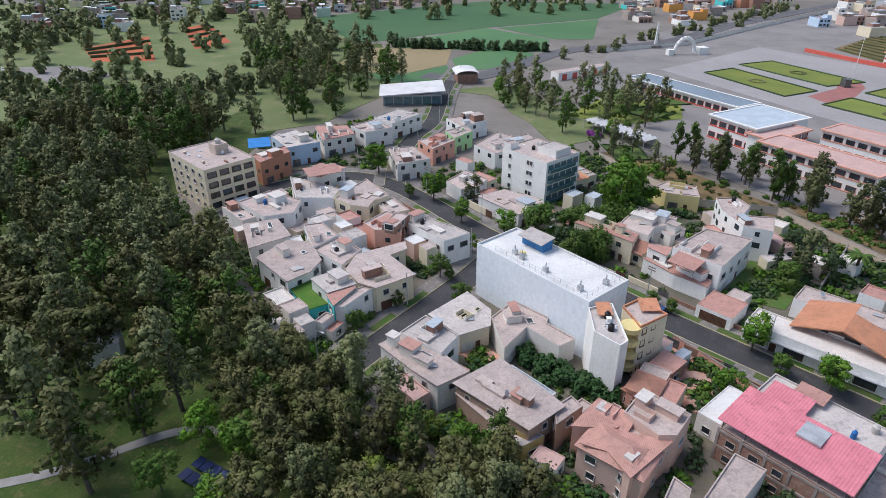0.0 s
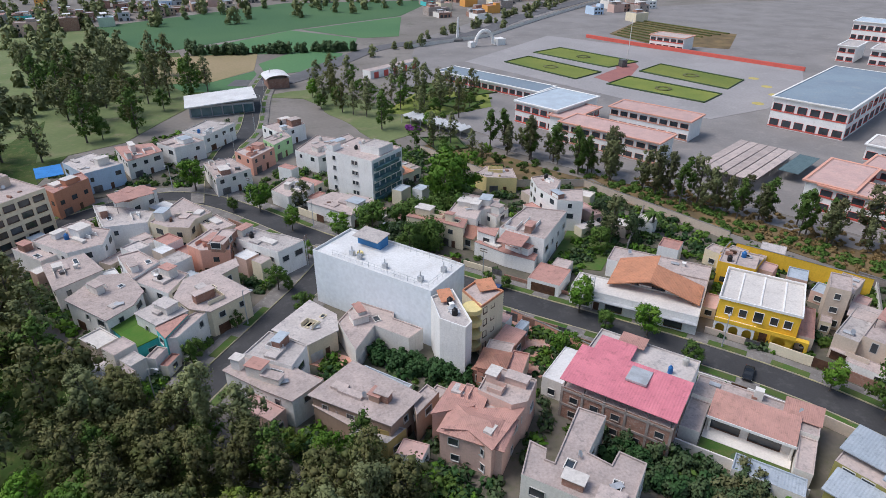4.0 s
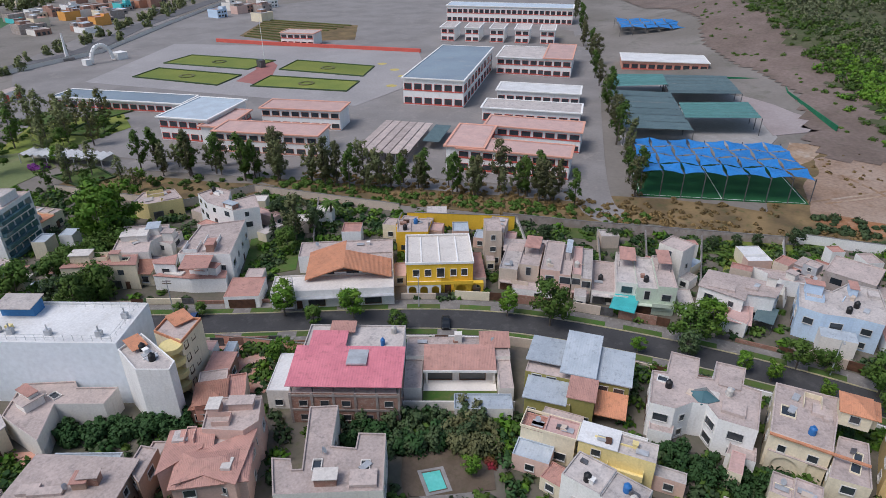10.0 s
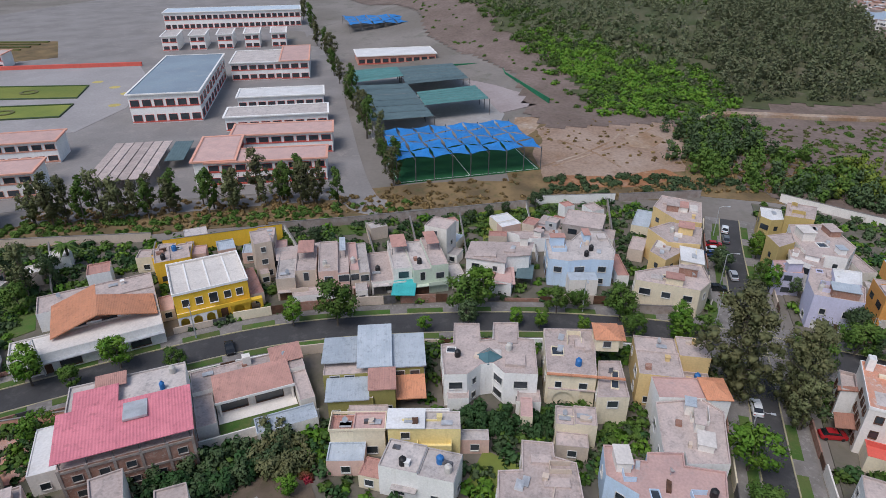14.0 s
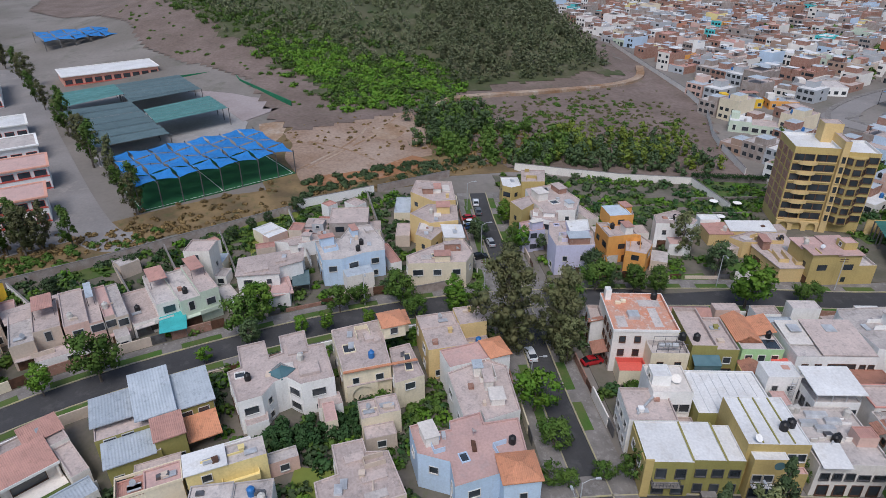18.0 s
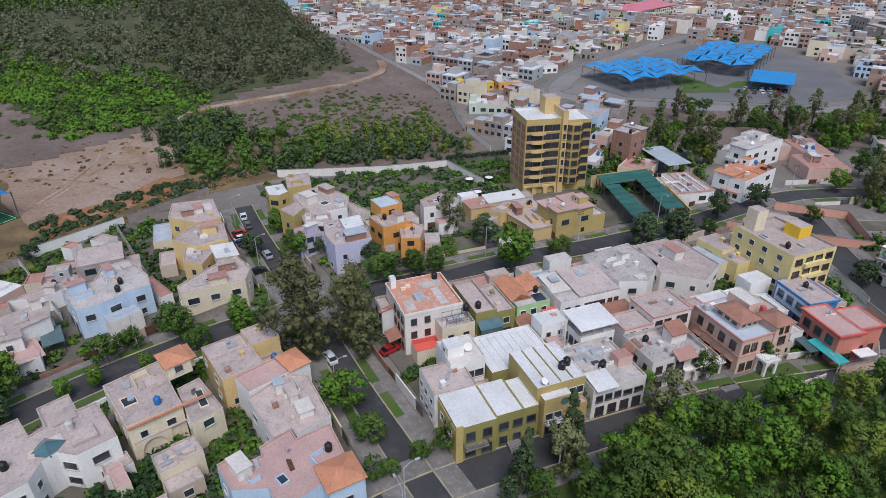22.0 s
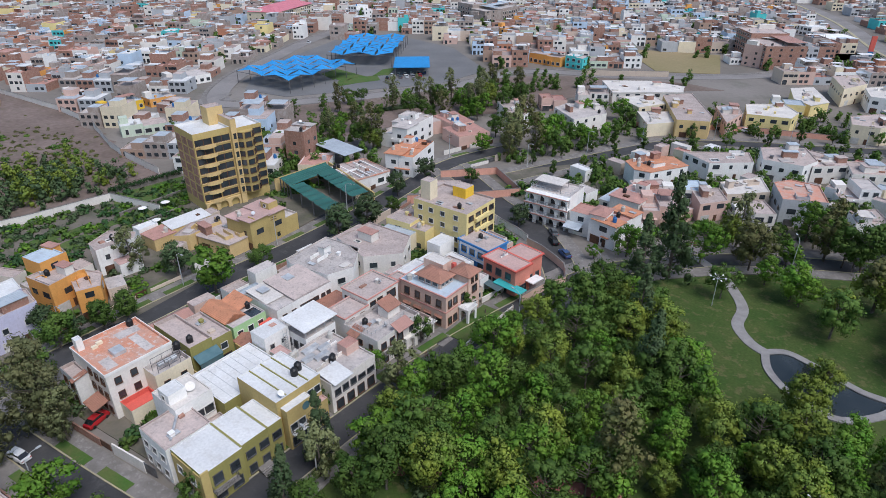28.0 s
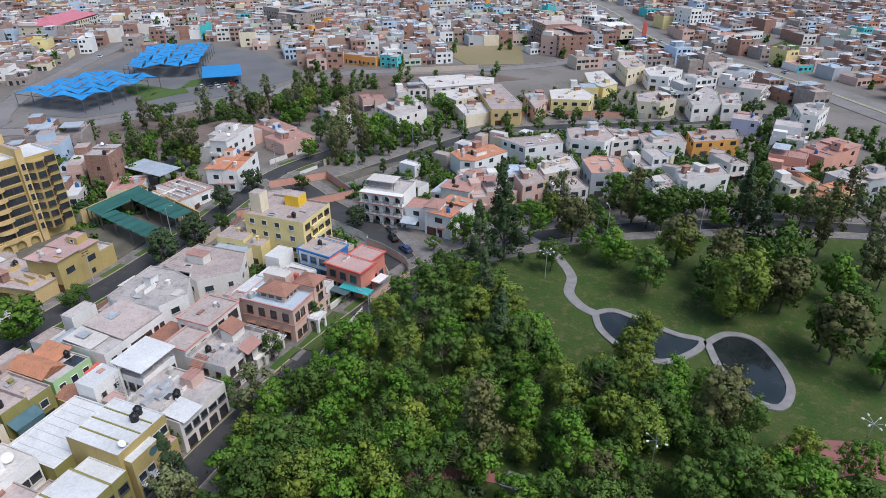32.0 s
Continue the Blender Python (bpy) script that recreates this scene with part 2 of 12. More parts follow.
LEAVES = {
    "euc": leaf("eucalypt_leaves", (0.160, 0.180, 0.076), (0.214, 0.232, 0.102)),
    "brown": leaf("dry_brown_green_leaves", (0.150, 0.140, 0.055), (0.110, 0.128, 0.040)),
    "green": leaf("fresh_green_leaves", (0.088, 0.210, 0.020), (0.145, 0.250, 0.030)),
    "lime": leaf("yellow_green_leaves", (0.215, 0.265, 0.036), (0.160, 0.235, 0.044)),
    "dark": leaf("dark_green_leaves", (0.062, 0.105, 0.042), (0.090, 0.130, 0.055)),
    "mid": leaf("mid_green_leaves", (0.066, 0.132, 0.022), (0.102, 0.166, 0.031)),
    "ivy": leaf("ivy_leaves", (0.030, 0.079, 0.022), (0.046, 0.099, 0.032)),
    "hillwood": leaf("dry_hill_leaves", (0.170, 0.180, 0.100), (0.115, 0.140, 0.068)),
    "straw": leaf("dry_straw_grass", (0.30, 0.20, 0.085), (0.20, 0.14, 0.06)),
    "casuarina": leaf("casuarina_needles", (0.150, 0.145, 0.066), (0.105, 0.118, 0.050)),
    "purple": leaf("purple_blossom", (0.182, 0.035, 0.203), (0.251, 0.060, 0.265)),
    "redfl": leaf("red_blossom", (0.399, 0.035, 0.060), (0.114, 0.120, 0.030)),
}


# ---- making of meshes ----
def box(bm, x0, x1, y0, y1, z0, z1):
    v = [bm.verts.new(c) for c in ((x0, y0, z0), (x1, y0, z0), (x1, y1, z0), (x0, y1, z0), (x0, y0, z1), (x1, y0, z1), (x1, y1, z1), (x0, y1, z1))]
    for f in ((3, 2, 1, 0), (4, 5, 6, 7), (0, 1, 5, 4), (1, 2, 6, 5), (2, 3, 7, 6), (3, 0, 4, 7)):
        bm.faces.new([v[i] for i in f])
    return v


def tube(bm, p, q, r0, r1, n=7, cap=True):
    p, q = Vector(p), Vector(q)
    d = (q - p).normalized()
    u = d.orthogonal().normalized()
    w = d.cross(u)
    a = [bm.verts.new(p + r0 * (math.cos(2 * math.pi * i / n) * u + math.sin(2 * math.pi * i / n) * w)) for i in range(n)]
    b = [bm.verts.new(q + r1 * (math.cos(2 * math.pi * i / n) * u + math.sin(2 * math.pi * i / n) * w)) for i in range(n)]
    for i in range(n):
        bm.faces.new((a[i], a[(i + 1) % n], b[(i + 1) % n], b[i]))
    if cap:
        bm.faces.new(b)
        bm.faces.new(a[::-1])


def mesh_of(name, bm, mat):
    me = bpy.data.meshes.new(name)
    bm.to_mesh(me)
    bm.free()
    me.materials.append(mat)
    return me


def part(name, data, mat=None, parent=None, label=""):
    """Links a bmesh, or a ready mesh, as one mesh object under a thing or part."""
    me = mesh_of(name, data, mat) if isinstance(data, bmesh.types.BMesh) else data
    ob = new(name, me)
    ob.parent = parent
    if label:
        ob["label"] = label
    return ob


def thing(name, x, y, ang, label, category, group="", kind="", z=0.0):
    ob = new(name)
    ob.matrix_basis = pose(x, y, z, 0, 0, ang)
    ob.empty_display_size = 0.5
    return tagged(ob, label, category, group, kind)


def boxpart(name, mat, parent, x0, x1, y0, y1, z0, z1, label=""):
    bm = bmesh.new()
    box(bm, x0, x1, y0, y1, z0, z1)
    return part(name, bm, mat, parent, label)


def sheet(name, pts, z, mat, label, category, thick=0.35, kind="structure"):
    """A level slab with the outline pts, its top at z."""
    bm = bmesh.new()
    top = [bm.verts.new((x, y, z)) for x, y in pts]
    low = [bm.verts.new((x, y, z - thick)) for x, y in pts]
    f = bm.faces.new(top)
    if f.normal.z < 0 or sum(a[0] * b[1] - b[0] * a[1] for a, b in zip(pts, pts[1:] + pts[:1])) < 0:
        f.normal_flip()
    for i in range(len(pts)):
        bm.faces.new((top[i], low[i], low[(i + 1) % len(pts)], top[(i + 1) % len(pts)]))
    bmesh.ops.triangulate(bm, faces=[f])
    return tagged(part(name, bm, mat), label, category, kind=kind)


def smooth(pts, n=6):
    """A Catmull-Rom line through pts."""
    out = []
    p = [pts[0]] + list(pts) + [pts[-1]]
    for i in range(1, len(p) - 2):
        for k in range(n):
            t = k / n
            out.append(tuple(0.5 * (2 * p[i][j] + (p[i + 1][j] - p[i - 1][j]) * t + (2 * p[i - 1][j] - 5 * p[i][j] + 4 * p[i + 1][j] - p[i + 2][j]) * t * t
                       + (3 * p[i][j] - p[i - 1][j] - 3 * p[i + 1][j] + p[i + 2][j]) * t ** 3) for j in (0, 1)))
    out.append(tuple(pts[-1]))
    return out


def ribbon(name, pts, width, z, mat, label, category, kind="structure", thick=0.3, offset=0.0, closed=False):
    """A strip of that width along a line."""
    bm = bmesh.new()
    rows = []
    k = len(pts)
    for i in range(k):
        a, b = (pts[(i - 1) % k], pts[(i + 1) % k]) if closed else (pts[max(i - 1, 0)], pts[min(i + 1, k - 1)])
        d = Vector((b[0] - a[0], b[1] - a[1])).normalized()
        s = Vector((-d.y, d.x))
        c = Vector(pts[i]) + s * offset
        l, r = c + s * width / 2, c - s * width / 2
        rows.append([bm.verts.new((*l, z)), bm.verts.new((*r, z)), bm.verts.new((*r, z - thick)), bm.verts.new((*l, z - thick))])
    for i in range(k if closed else k - 1):
        a, b = rows[i], rows[(i + 1) % k]
        bm.faces.new((a[0], a[1], b[1], b[0]))
        bm.faces.new((a[1], a[2], b[2], b[1]))
        bm.faces.new((a[3], a[0], b[0], b[3]))
    return tagged(part(name, bm, mat), label, category, kind=kind)


# ---- ground and roads ----
def hill(x, y):
    """Height of the wooded hill behind the sports grounds."""
    s = (x - 262 - 0.45 * max(0.0, y - 20)) / 190
    s = min(1.0, max(0.0, s)) * min(1.0, max(0.0, (y + 148) / 42)) * min(1.0, max(0.0, (260 - y) / 110))
    return 20 * s * s * (3 - 2 * s) + (1.2 * noise.noise((x * 0.03, y * 0.03, 0)) if s > 0.02 else 0) * min(1, s * 6)


def ground_mesh():
    xs = [-4000, -2500, -1500, -1000, -700, -500, -350] + list(range(-240, 240, 40)) + list(range(240, 620, 10)) + [660, 720, 800, 950, 1200, 1700, 2600, 4000]
    ys = [-4000, -2500, -1500, -1000, -700, -500, -350] + list(range(-260, 290, 10)) + [320, 360, 420, 500, 650, 900, 1300, 2000, 3000, 4000]
    bm = bmesh.new()
    g = [[bm.verts.new((x, y, hill(x, y) if 230 < x < 700 else (hill(700, y) * max(0, 1 - (x - 700) / 600) if x >= 700 else 0))) for y in ys] for x in xs]
    for i in range(len(xs) - 1):
        for j in range(len(ys) - 1):
            bm.faces.new((g[i][j], g[i + 1][j], g[i + 1][j + 1], g[i][j + 1]))
    for f in bm.faces:
        f.smooth = True
    return bm


tagged(part("ground", ground_mesh(), CITYDUST), "dusty grey-brown city ground rising into a hill", "ground", kind="structure")
sheet("lawn", [(-260, 30), (-30, 80), (0, 66), (20, 56), (52, 30), (54, -30), (49, -58), (44, -84), (36, -108), (27, -128), (6, -146), (-23, -158), (-53, -168), (-200, -176), (-260, -120)], 0.10, LAWN, "park lawn with worn dry patches under trees", "lawn")
sheet("lawn", [(-260, 30), (-30, 80), (-36, 105), (-62, 140), (-84, 165), (-70, 200), (-62, 260), (-20, 300), (-40, 420), (-260, 420)], 0.11, LAWN, "shaded grass floor of the tall eucalyptus wood", "lawn")


def ragged(pts, amp, step=3.0, seed=0):
    """The outline pts with uneven, wandering edges."""
    out = []
    for i, a in enumerate(pts):
        b = pts[(i + 1) % len(pts)]
        L = math.hypot(b[0] - a[0], b[1] - a[1])
        k = max(1, int(L / step))
        for q in range(k):
            x, y = a[0] + (b[0] - a[0]) * q / k, a[1] + (b[1] - a[1]) * q / k
            out.append((x + amp * noise.noise((x * 0.05, y * 0.05, seed)) + 0.25 * amp * noise.noise((x * 0.2, y * 0.2, seed)), y + amp * noise.noise((x * 0.05, y * 0.05, seed + 9.5)) + 0.25 * amp * noise.noise((x * 0.2, y * 0.2, seed + 9.5))))
    return out


PALEDIRT = material("pale_dirt", (0.37, 0.275, 0.215), (0.29, 0.195, 0.14), 0.05, 0.9, 0.97, 0.6, vary=0.05, stain=(0.22, 0.13, 0.075), grain=0.8, amount=0.75)
RUSTDIRT = material("rusty_dirt", (0.34, 0.155, 0.07), (0.25, 0.12, 0.06), 0.07, 0.9, 0.97, 0.6, vary=0.05, stain=(0.38, 0.26, 0.18), grain=0.8)
sheet("ground_dirt", ragged([(166, 30), (176, 4), (188, -22), (190, -42), (204, -34), (236, -40), (268, -32), (272, 10), (262, 40), (240, 40), (212, 42), (190, 38)], 5, seed=3), 0.145, DRYGRASS, "rough ground with dry grass round the dirt lot", "dirt lot")
sheet("ground_dirt", ragged([(190, 28), (212, 33), (236, 37), (250, 33), (258, 20), (268, 2), (264, -16), (246, -12), (226, -16), (208, -14), (198, -2), (190, 12)], 5, seed=1), 0.17, PALEDIRT, "bare pale dirt lot beside the sports court", "dirt lot")
sheet("ground_dirt", ragged([(182, 26), (192, 22), (196, 6), (206, -8), (198, -20), (190, -4), (184, 10)], 4, seed=2), 0.21, RUSTDIRT, "rust-brown heaps and stains of earth on the lot", "dirt lot")
sheet("ground_dirt", ragged([(226, -4), (240, -8), (246, -1), (236, 6), (226, 4)], 3, seed=4), 0.22, DIRT, "brown weathered earth on the lot", "dirt lot")
for k, pts in enumerate(([(196, 30), (214, 18), (230, 10), (250, 4), (262, -10)], [(198, 26), (216, 14), (232, 4), (256, -6)], [(204, 4), (216, 14), (226, 28)])):
    ribbon("wheel_track", smooth(pts), 0.9, 0.2 + 0.012 * k, DIRT, "faint wheel track across the dirt lot", "track", thick=0.1)
sheet("ground_dirt", [(194, 28), (188, 4), (204, -26), (236, -34), (268, -24), (264, 20), (250, 50), (222, 45)], 0.12, DIRT, "bare orange-brown dirt lot beside the sports court", "dirt lot")
sheet("ground_school", [(62, 262), (84, 214), (112, 172), (160, 86), (190, 96), (340, 180), (600, 345), (620, 520), (210, 520), (110, 420), (80, 330)], 0.06, PALEASPHALT, "worn pale asphalt yard of the school compound", "yard")

S2 = smooth([(-62, 172), (-36, 188), (-15, 180), (11, 147), (30, 126), (48, 106), (67, 86.5), (81, 71), (90, 58), (98, 41), (106, 19), (111, -2), (113, -22), (112, -45), (109, -76), (105, -102), (103, -128), (103, -154), (101, -176), (90, -200)])
S1 = smooth([(-27, 80), (-18, 92), (-3, 112), (7, 126), (16, 141)])
S1N = smooth([(-15, 180), (-15, 205), (-11, 228), (-4, 249), (1, 299), (10, 345)])
S3 = smooth([(172, -27), (150, -26.5), (106, -27.2), (80, -27.4), (52, -28.4)])
S4 = smooth([(56, -10), (57, -30), (54, -58), (50, -82), (45, -100), (39, -118), (33, -130), (20, -142), (6, -152), (-23, -164), (-53, -172), (-110, -178), (-200, -186)])
S5 = smooth([(39, -118), (47, -130), (59, -142), (74, -151), (90, -163), (101, -170)])
S6 = smooth([(80, -170), (64, -199), (53, -218), (42, -233), (18, -246), (-10, -256), (-54, -275), (-66, -281)])
S7 = smooth([(-68, -286), (-57, -238), (-52, -202)])
for n, (line, wide) in enumerate(((S2, 6.8), (S1, 6.4), (S1N, 6.4), (S3, 4.8), (S4, 6.0), (S5, 8.0), (S6, 6.5), (S7, 6.5))):
    w = thing("pavement", 0, 0, 0, "raised concrete pavement with grass verges along the street", "pavement", kind="structure")
    ribbon("road", line, wide, 0.16 + 0.005 * n, ASPHALT, "dark grey asphalt street", "road")
    for side in (-1, 1):
        o = ribbon("kerb", line, 0.22, 0.34, KERB, "faded yellow concrete kerb", "kerb", offset=side * (wide / 2 + 0.1))
        o.parent = w
        o = ribbon("paving", line, 3.6, 0.28 + 0.004 * n, PAVING, "", "", offset=side * (wide / 2 + 2.0))
        o.parent = w
    for o in w.children:
        for key in ("label", "category", "kind"):
            if key in o:
                del o[key]
sheet("lawn", [(-330, 262), (-92, 240), (-80, 300), (-62, 335), (-56, 420), (-150, 620), (-420, 620)], 0.115, MEADOW, "rough meadow of the club grounds", "meadow")
AVENUE = smooth([(243, -196), (235, -184), (217.6, -188.9), (204.8, -199.9), (195, -212), (182, -226), (168, -249), (154, -272), (147, -298), (136, -316), (118, -323), (98, -327), (76, -337.5), (48, -353), (22, -377), (5, -418), (-8, -442)])
UPPER = smooth([(222, -182), (243, -196), (265, -229), (281, -270), (300, -319), (313, -372), (318, -424), (318, -478), (300, -580)])
HIGHWAY = smooth([(40, -700), (4, -594), (-22, -478), (-44, -424), (-74, -386), (-98, -340), (-125, -280), (-165, -210), (-230, -140)])
ribbon("road", AVENUE, 9, 0.21, PALEASPHALT, "grey asphalt avenue curving through the city", "road")
ribbon("road", UPPER, 10, 0.22, PALEASPHALT, "grey asphalt street climbing past the sports park", "road")
ribbon("pavement", AVENUE, 2.0, 0.33, PAVING, "pale concrete pavement along the avenue", "pavement", offset=5.6)
ribbon("pavement", UPPER, 2.2, 0.34, PAVING, "pale concrete pavement along the upper street", "pavement", offset=6.2)
ribbon("median", HIGHWAY, 2.2, 0.42, KERB, "yellow-edged concrete median of the highway", "median")
ribbon("road", HIGHWAY, 22, 0.215, PALEASPHALT, "wide grey asphalt dual carriageway", "road")
ribbon("road", smooth([(150, 66), (160, 81), (240, 128), (333, 181), (561, 328)]), 11, 0.19, PALEASPHALT, "long straight pale asphalt road through the school compound", "road")
ribbon("road", smooth([(70, 226), (95, 186), (124, 138), (156, 82)]), 8, 0.195, PALEASPHALT, "pale service road along the school tree row", "road")


# ---- houses ----
_windows = {}
FOOT = []


def ring_box(bm, w, h, t):
    """A frame round an opening w wide and h high, with a deeper sill below."""
    o = ((-w / 2 - t, -t - 0.05), (w / 2 + t, -t - 0.05), (w / 2 + t, h + t), (-w / 2 - t, h + t))
    i = ((-w / 2, 0), (w / 2, 0), (w / 2, h), (-w / 2, h))
    dep = (-0.2, -0.2, -0.1, -0.1)
    of = [bm.verts.new((x, d, z)) for (x, z), d in zip(o, dep)]
    nf = [bm.verts.new((x, d, z)) for (x, z), d in zip(i, dep)]
    ob = [bm.verts.new((x, 0.02, z)) for x, z in o]
    nb = [bm.verts.new((x, 0.02, z)) for x, z in i]
    for k in range(4):
        j = (k + 1) % 4
        bm.faces.new((of[k], of[j], nf[j], nf[k]))
        bm.faces.new((of[j], of[k], ob[k], ob[j]))
        bm.faces.new((nf[k], nf[j], nb[j], nb[k]))


def window_meshes(w, h, frame_mat, glass):
    key = (w, h, frame_mat.name, glass.name)
    if key not in _windows:
        bm = bmesh.new()
        ring_box(bm, w, h, 0.09)
        a = mesh_of("window", bm, frame_mat)
        bm = bmesh.new()
        box(bm, -w / 2, w / 2, -0.03, -0.005, 0, h)
        _windows[key] = (a, mesh_of("pane", bm, glass))
    return _windows[key]


def window(parent, x, y, z, side, w, h, frame_mat=None, glass=None):
    a, b = window_meshes(w, h, frame_mat or FRAME, glass or GLASS)
    o = part("window", a, None, parent)
    o.matrix_basis = pose(x, y, z, 0, 0, side)
    part("pane", b, None, o)
    return o


def plain_window(parent, x, y, z, side, w, h, frame_mat=None, glass=None):
    """A window of the farther houses: frame and pane in one mesh."""
    key = ("plain", w, h, (frame_mat or FRAME).name, (glass or GLASS).name)
    if key not in _windows:
        bm = bmesh.new()
        ring_box(bm, w, h, 0.09)
        f = bm.faces.new([bm.verts.new(c) for c in ((-w / 2, -0.03, 0), (w / 2, -0.03, 0), (w / 2, -0.03, h), (-w / 2, -0.03, h))])
        f.material_index = 1
        me = mesh_of("window", bm, frame_mat or FRAME)
        me.materials.append(glass or GLASS)
        _windows[key] = me
    o = part("window", _windows[key], None, parent)
    o.matrix_basis = pose(x, y, z, 0, 0, side)
    return o


def pane(bm, x, y, z, side, w, h):
    """A small far window: a dark pane just proud of the wall."""
    n = len(bm.verts)
    v = box(bm, -w / 2, w / 2, -0.06, 0.01, 0, h)
    m = pose(x, y, z, 0, 0, side)
    for q in v:
        q.co = m @ q.co


def shell(bm, x0, x1, y0, y1, z0, z1, t=0.18):
    """Outer walls with a parapet round a sunken deck; the parapet's top and inner side carry the roof's screed."""
    r = []
    for (a, b, c, d), z in (((x0, x1, y0, y1), z0), ((x0, x1, y0, y1), z1), ((x0 + t, x1 - t, y0 + t, y1 - t), z1), ((x0 + t, x1 - t, y0 + t, y1 - t), max(z0, z1 - 1.5))):
        r.append([bm.verts.new((x, y, z)) for x, y in ((a, c), (b, c), (b, d), (a, d))])
    for i, (p, q) in enumerate(zip(r, r[1:])):
        for k in range(4):
            bm.faces.new((p[k], p[(k + 1) % 4], q[(k + 1) % 4], q[k])).material_index = min(i, 1)


def volume(h, x0, x1, y0, y1, z0, z1, wall, roof, lip=0.3, label="", slab=0.0):
    """A block of walls with a flat roof: sunk behind a parapet, or a slab that juts out over the walls."""
    if slab:
        boxpart("wall", wall, h, x0, x1, y0, y1, z0, z1 - 0.16)
        boxpart("roof", roof, h, x0 - slab, x1 + slab, y0 - slab, y1 + slab, z1 - 0.16, z1)
        return
    bm = bmesh.new()
    shell(bm, x0, x1, y0, y1, z0, z1)
    part("wall", bm, wall, h, label).data.materials.append(roof)
    boxpart("roof", roof, h, x0 + 0.182, x1 - 0.182, y0 + 0.182, y1 - 0.182, z1 - lip - 0.25, z1 - lip)


def pitched(h, x0, x1, y0, y1, z, rise, mat, over=0.4, hip=True, along="x", name="tiled_roof", thick=0.15):
    """A hipped or gabled roof with thickness over a rectangle."""
    x0, x1, y0, y1 = x0 - over, x1 + over, y0 - over, y1 + over
    bm = bmesh.new()
    if along == "x":
        i = min((y1 - y0) / 2, (x1 - x0) / 2 - 0.3) if hip else 0
        r = [(x0 + i, (y0 + y1) / 2), (x1 - i, (y0 + y1) / 2)]
    else:
        i = min((x1 - x0) / 2, (y1 - y0) / 2 - 0.3) if hip else 0
        r = [((x0 + x1) / 2, y0 + i), ((x0 + x1) / 2, y1 - i)]
    for dz in (0, -thick):
        c = [bm.verts.new((x, y, z + dz)) for x, y in ((x0, y0), (x1, y0), (x1, y1), (x0, y1))]
        t = [bm.verts.new((x, y, z + rise + dz)) for x, y in r]
        faces = [(c[0], c[1], t[1], t[0]), (c[1], c[2], t[1]), (c[2], c[3], t[0], t[1]), (c[3], c[0], t[0])] if along == "x" else [(c[0], c[1], t[0]), (c[1], c[2], t[1], t[0]), (c[2], c[3], t[1]), (c[3], c[0], t[0], t[1])]
        for f in faces:
            bm.faces.new(f if dz == 0 else f[::-1])
        if dz == 0:
            top = c
        else:
            for k in range(4):
                bm.faces.new((top[k], c[k], c[(k + 1) % 4], top[(k + 1) % 4]))
    return part(name, bm, mat, h)


def slope(h, x0, x1, y0, y1, z0, z1, mat, name="sheet_roof", thick=0.12, axis="y"):
    """A single-pitch sheet roof that climbs from z0 to z1."""
    bm = bmesh.new()
    zs = (z0, z0, z1, z1) if axis == "y" else (z0, z1, z1, z0)
    c = ((x0, y0), (x1, y0), (x1, y1), (x0, y1))
    a = [bm.verts.new((x, y, z)) for (x, y), z in zip(c, zs)]
    b = [bm.verts.new((x, y, z - thick)) for (x, y), z in zip(c, zs)]
    bm.faces.new(a)
    bm.faces.new(b[::-1])
    for k in range(4):
        bm.faces.new((a[k], b[k], b[(k + 1) % 4], a[(k + 1) % 4]))
    return part(name, bm, mat, h)


def tank(h, x, y, z, mat, r=0.55):
    bm = bmesh.new()
    tube(bm, (x, y, z), (x, y, z + 1.1), r, r, 12)
    tube(bm, (x, y, z + 1.1), (x, y, z + 1.4), r, r * 0.45, 12)
    tube(bm, (x, y, z + 1.4), (x, y, z + 1.5), r * 0.4, r * 0.4, 10)
    part("water_tank", bm, mat, h)


def facade(h, rnd, x0, x1, y0, y1, z0, z1, sides="snew", storey=3.1, glass=None, frame_mat=None, big=0.3):
    """Rows of windows on the sides named."""
    floors = max(1, int((z1 - z0) / storey))
    near = h.location.length < 72
    far = h.location.length > 140
    glaze = bmesh.new()
    for s in sides:
        out = h.rotation_euler.z + radians({"s": -90, "n": 90, "e": 0, "w": 180}[s])
        if h.location.length > 45 and math.cos(out) * h.location.x + math.sin(out) * h.location.y > 0.2 * h.location.length:
            continue
        n, turn = {"s": (x1 - x0, 0), "n": (x1 - x0, 180), "e": (y1 - y0, 90), "w": (y1 - y0, -90)}[s]
        for k in range(floors):
            count = max(1, int(n / rnd.uniform(3.6, 5.2)))
            for i in range(count):
                if rnd.random() < 0.12:
                    continue
                u = -n / 2 + n * (i + 0.5) / count + rnd.uniform(-0.25, 0.25)
                w, hh = (2.2, 1.4) if rnd.random() < big and n / count > 3.4 else rnd.choice(((1.3, 1.2), (1.0, 1.2), (1.6, 1.3)))
                z = z0 + k * storey + 1.0
                x, y = {"s": (u, y0), "n": (-u, y1), "e": (x1, u), "w": (x0, -u)}[s]
                x, y = (x + (x0 + x1) / 2, y) if s in "sn" else (x, y + (y0 + y1) / 2)
                if far:
                    pane(glaze, x, y, z, turn, w, hh)
                else:
                    (window if near else plain_window)(h, x, y, z, turn, w, hh, frame_mat, glass)
    if glaze.faces:
        tagged(part("glazing", glaze, glass or GLASS, h), kind="stuff")
    else:
        glaze.free()


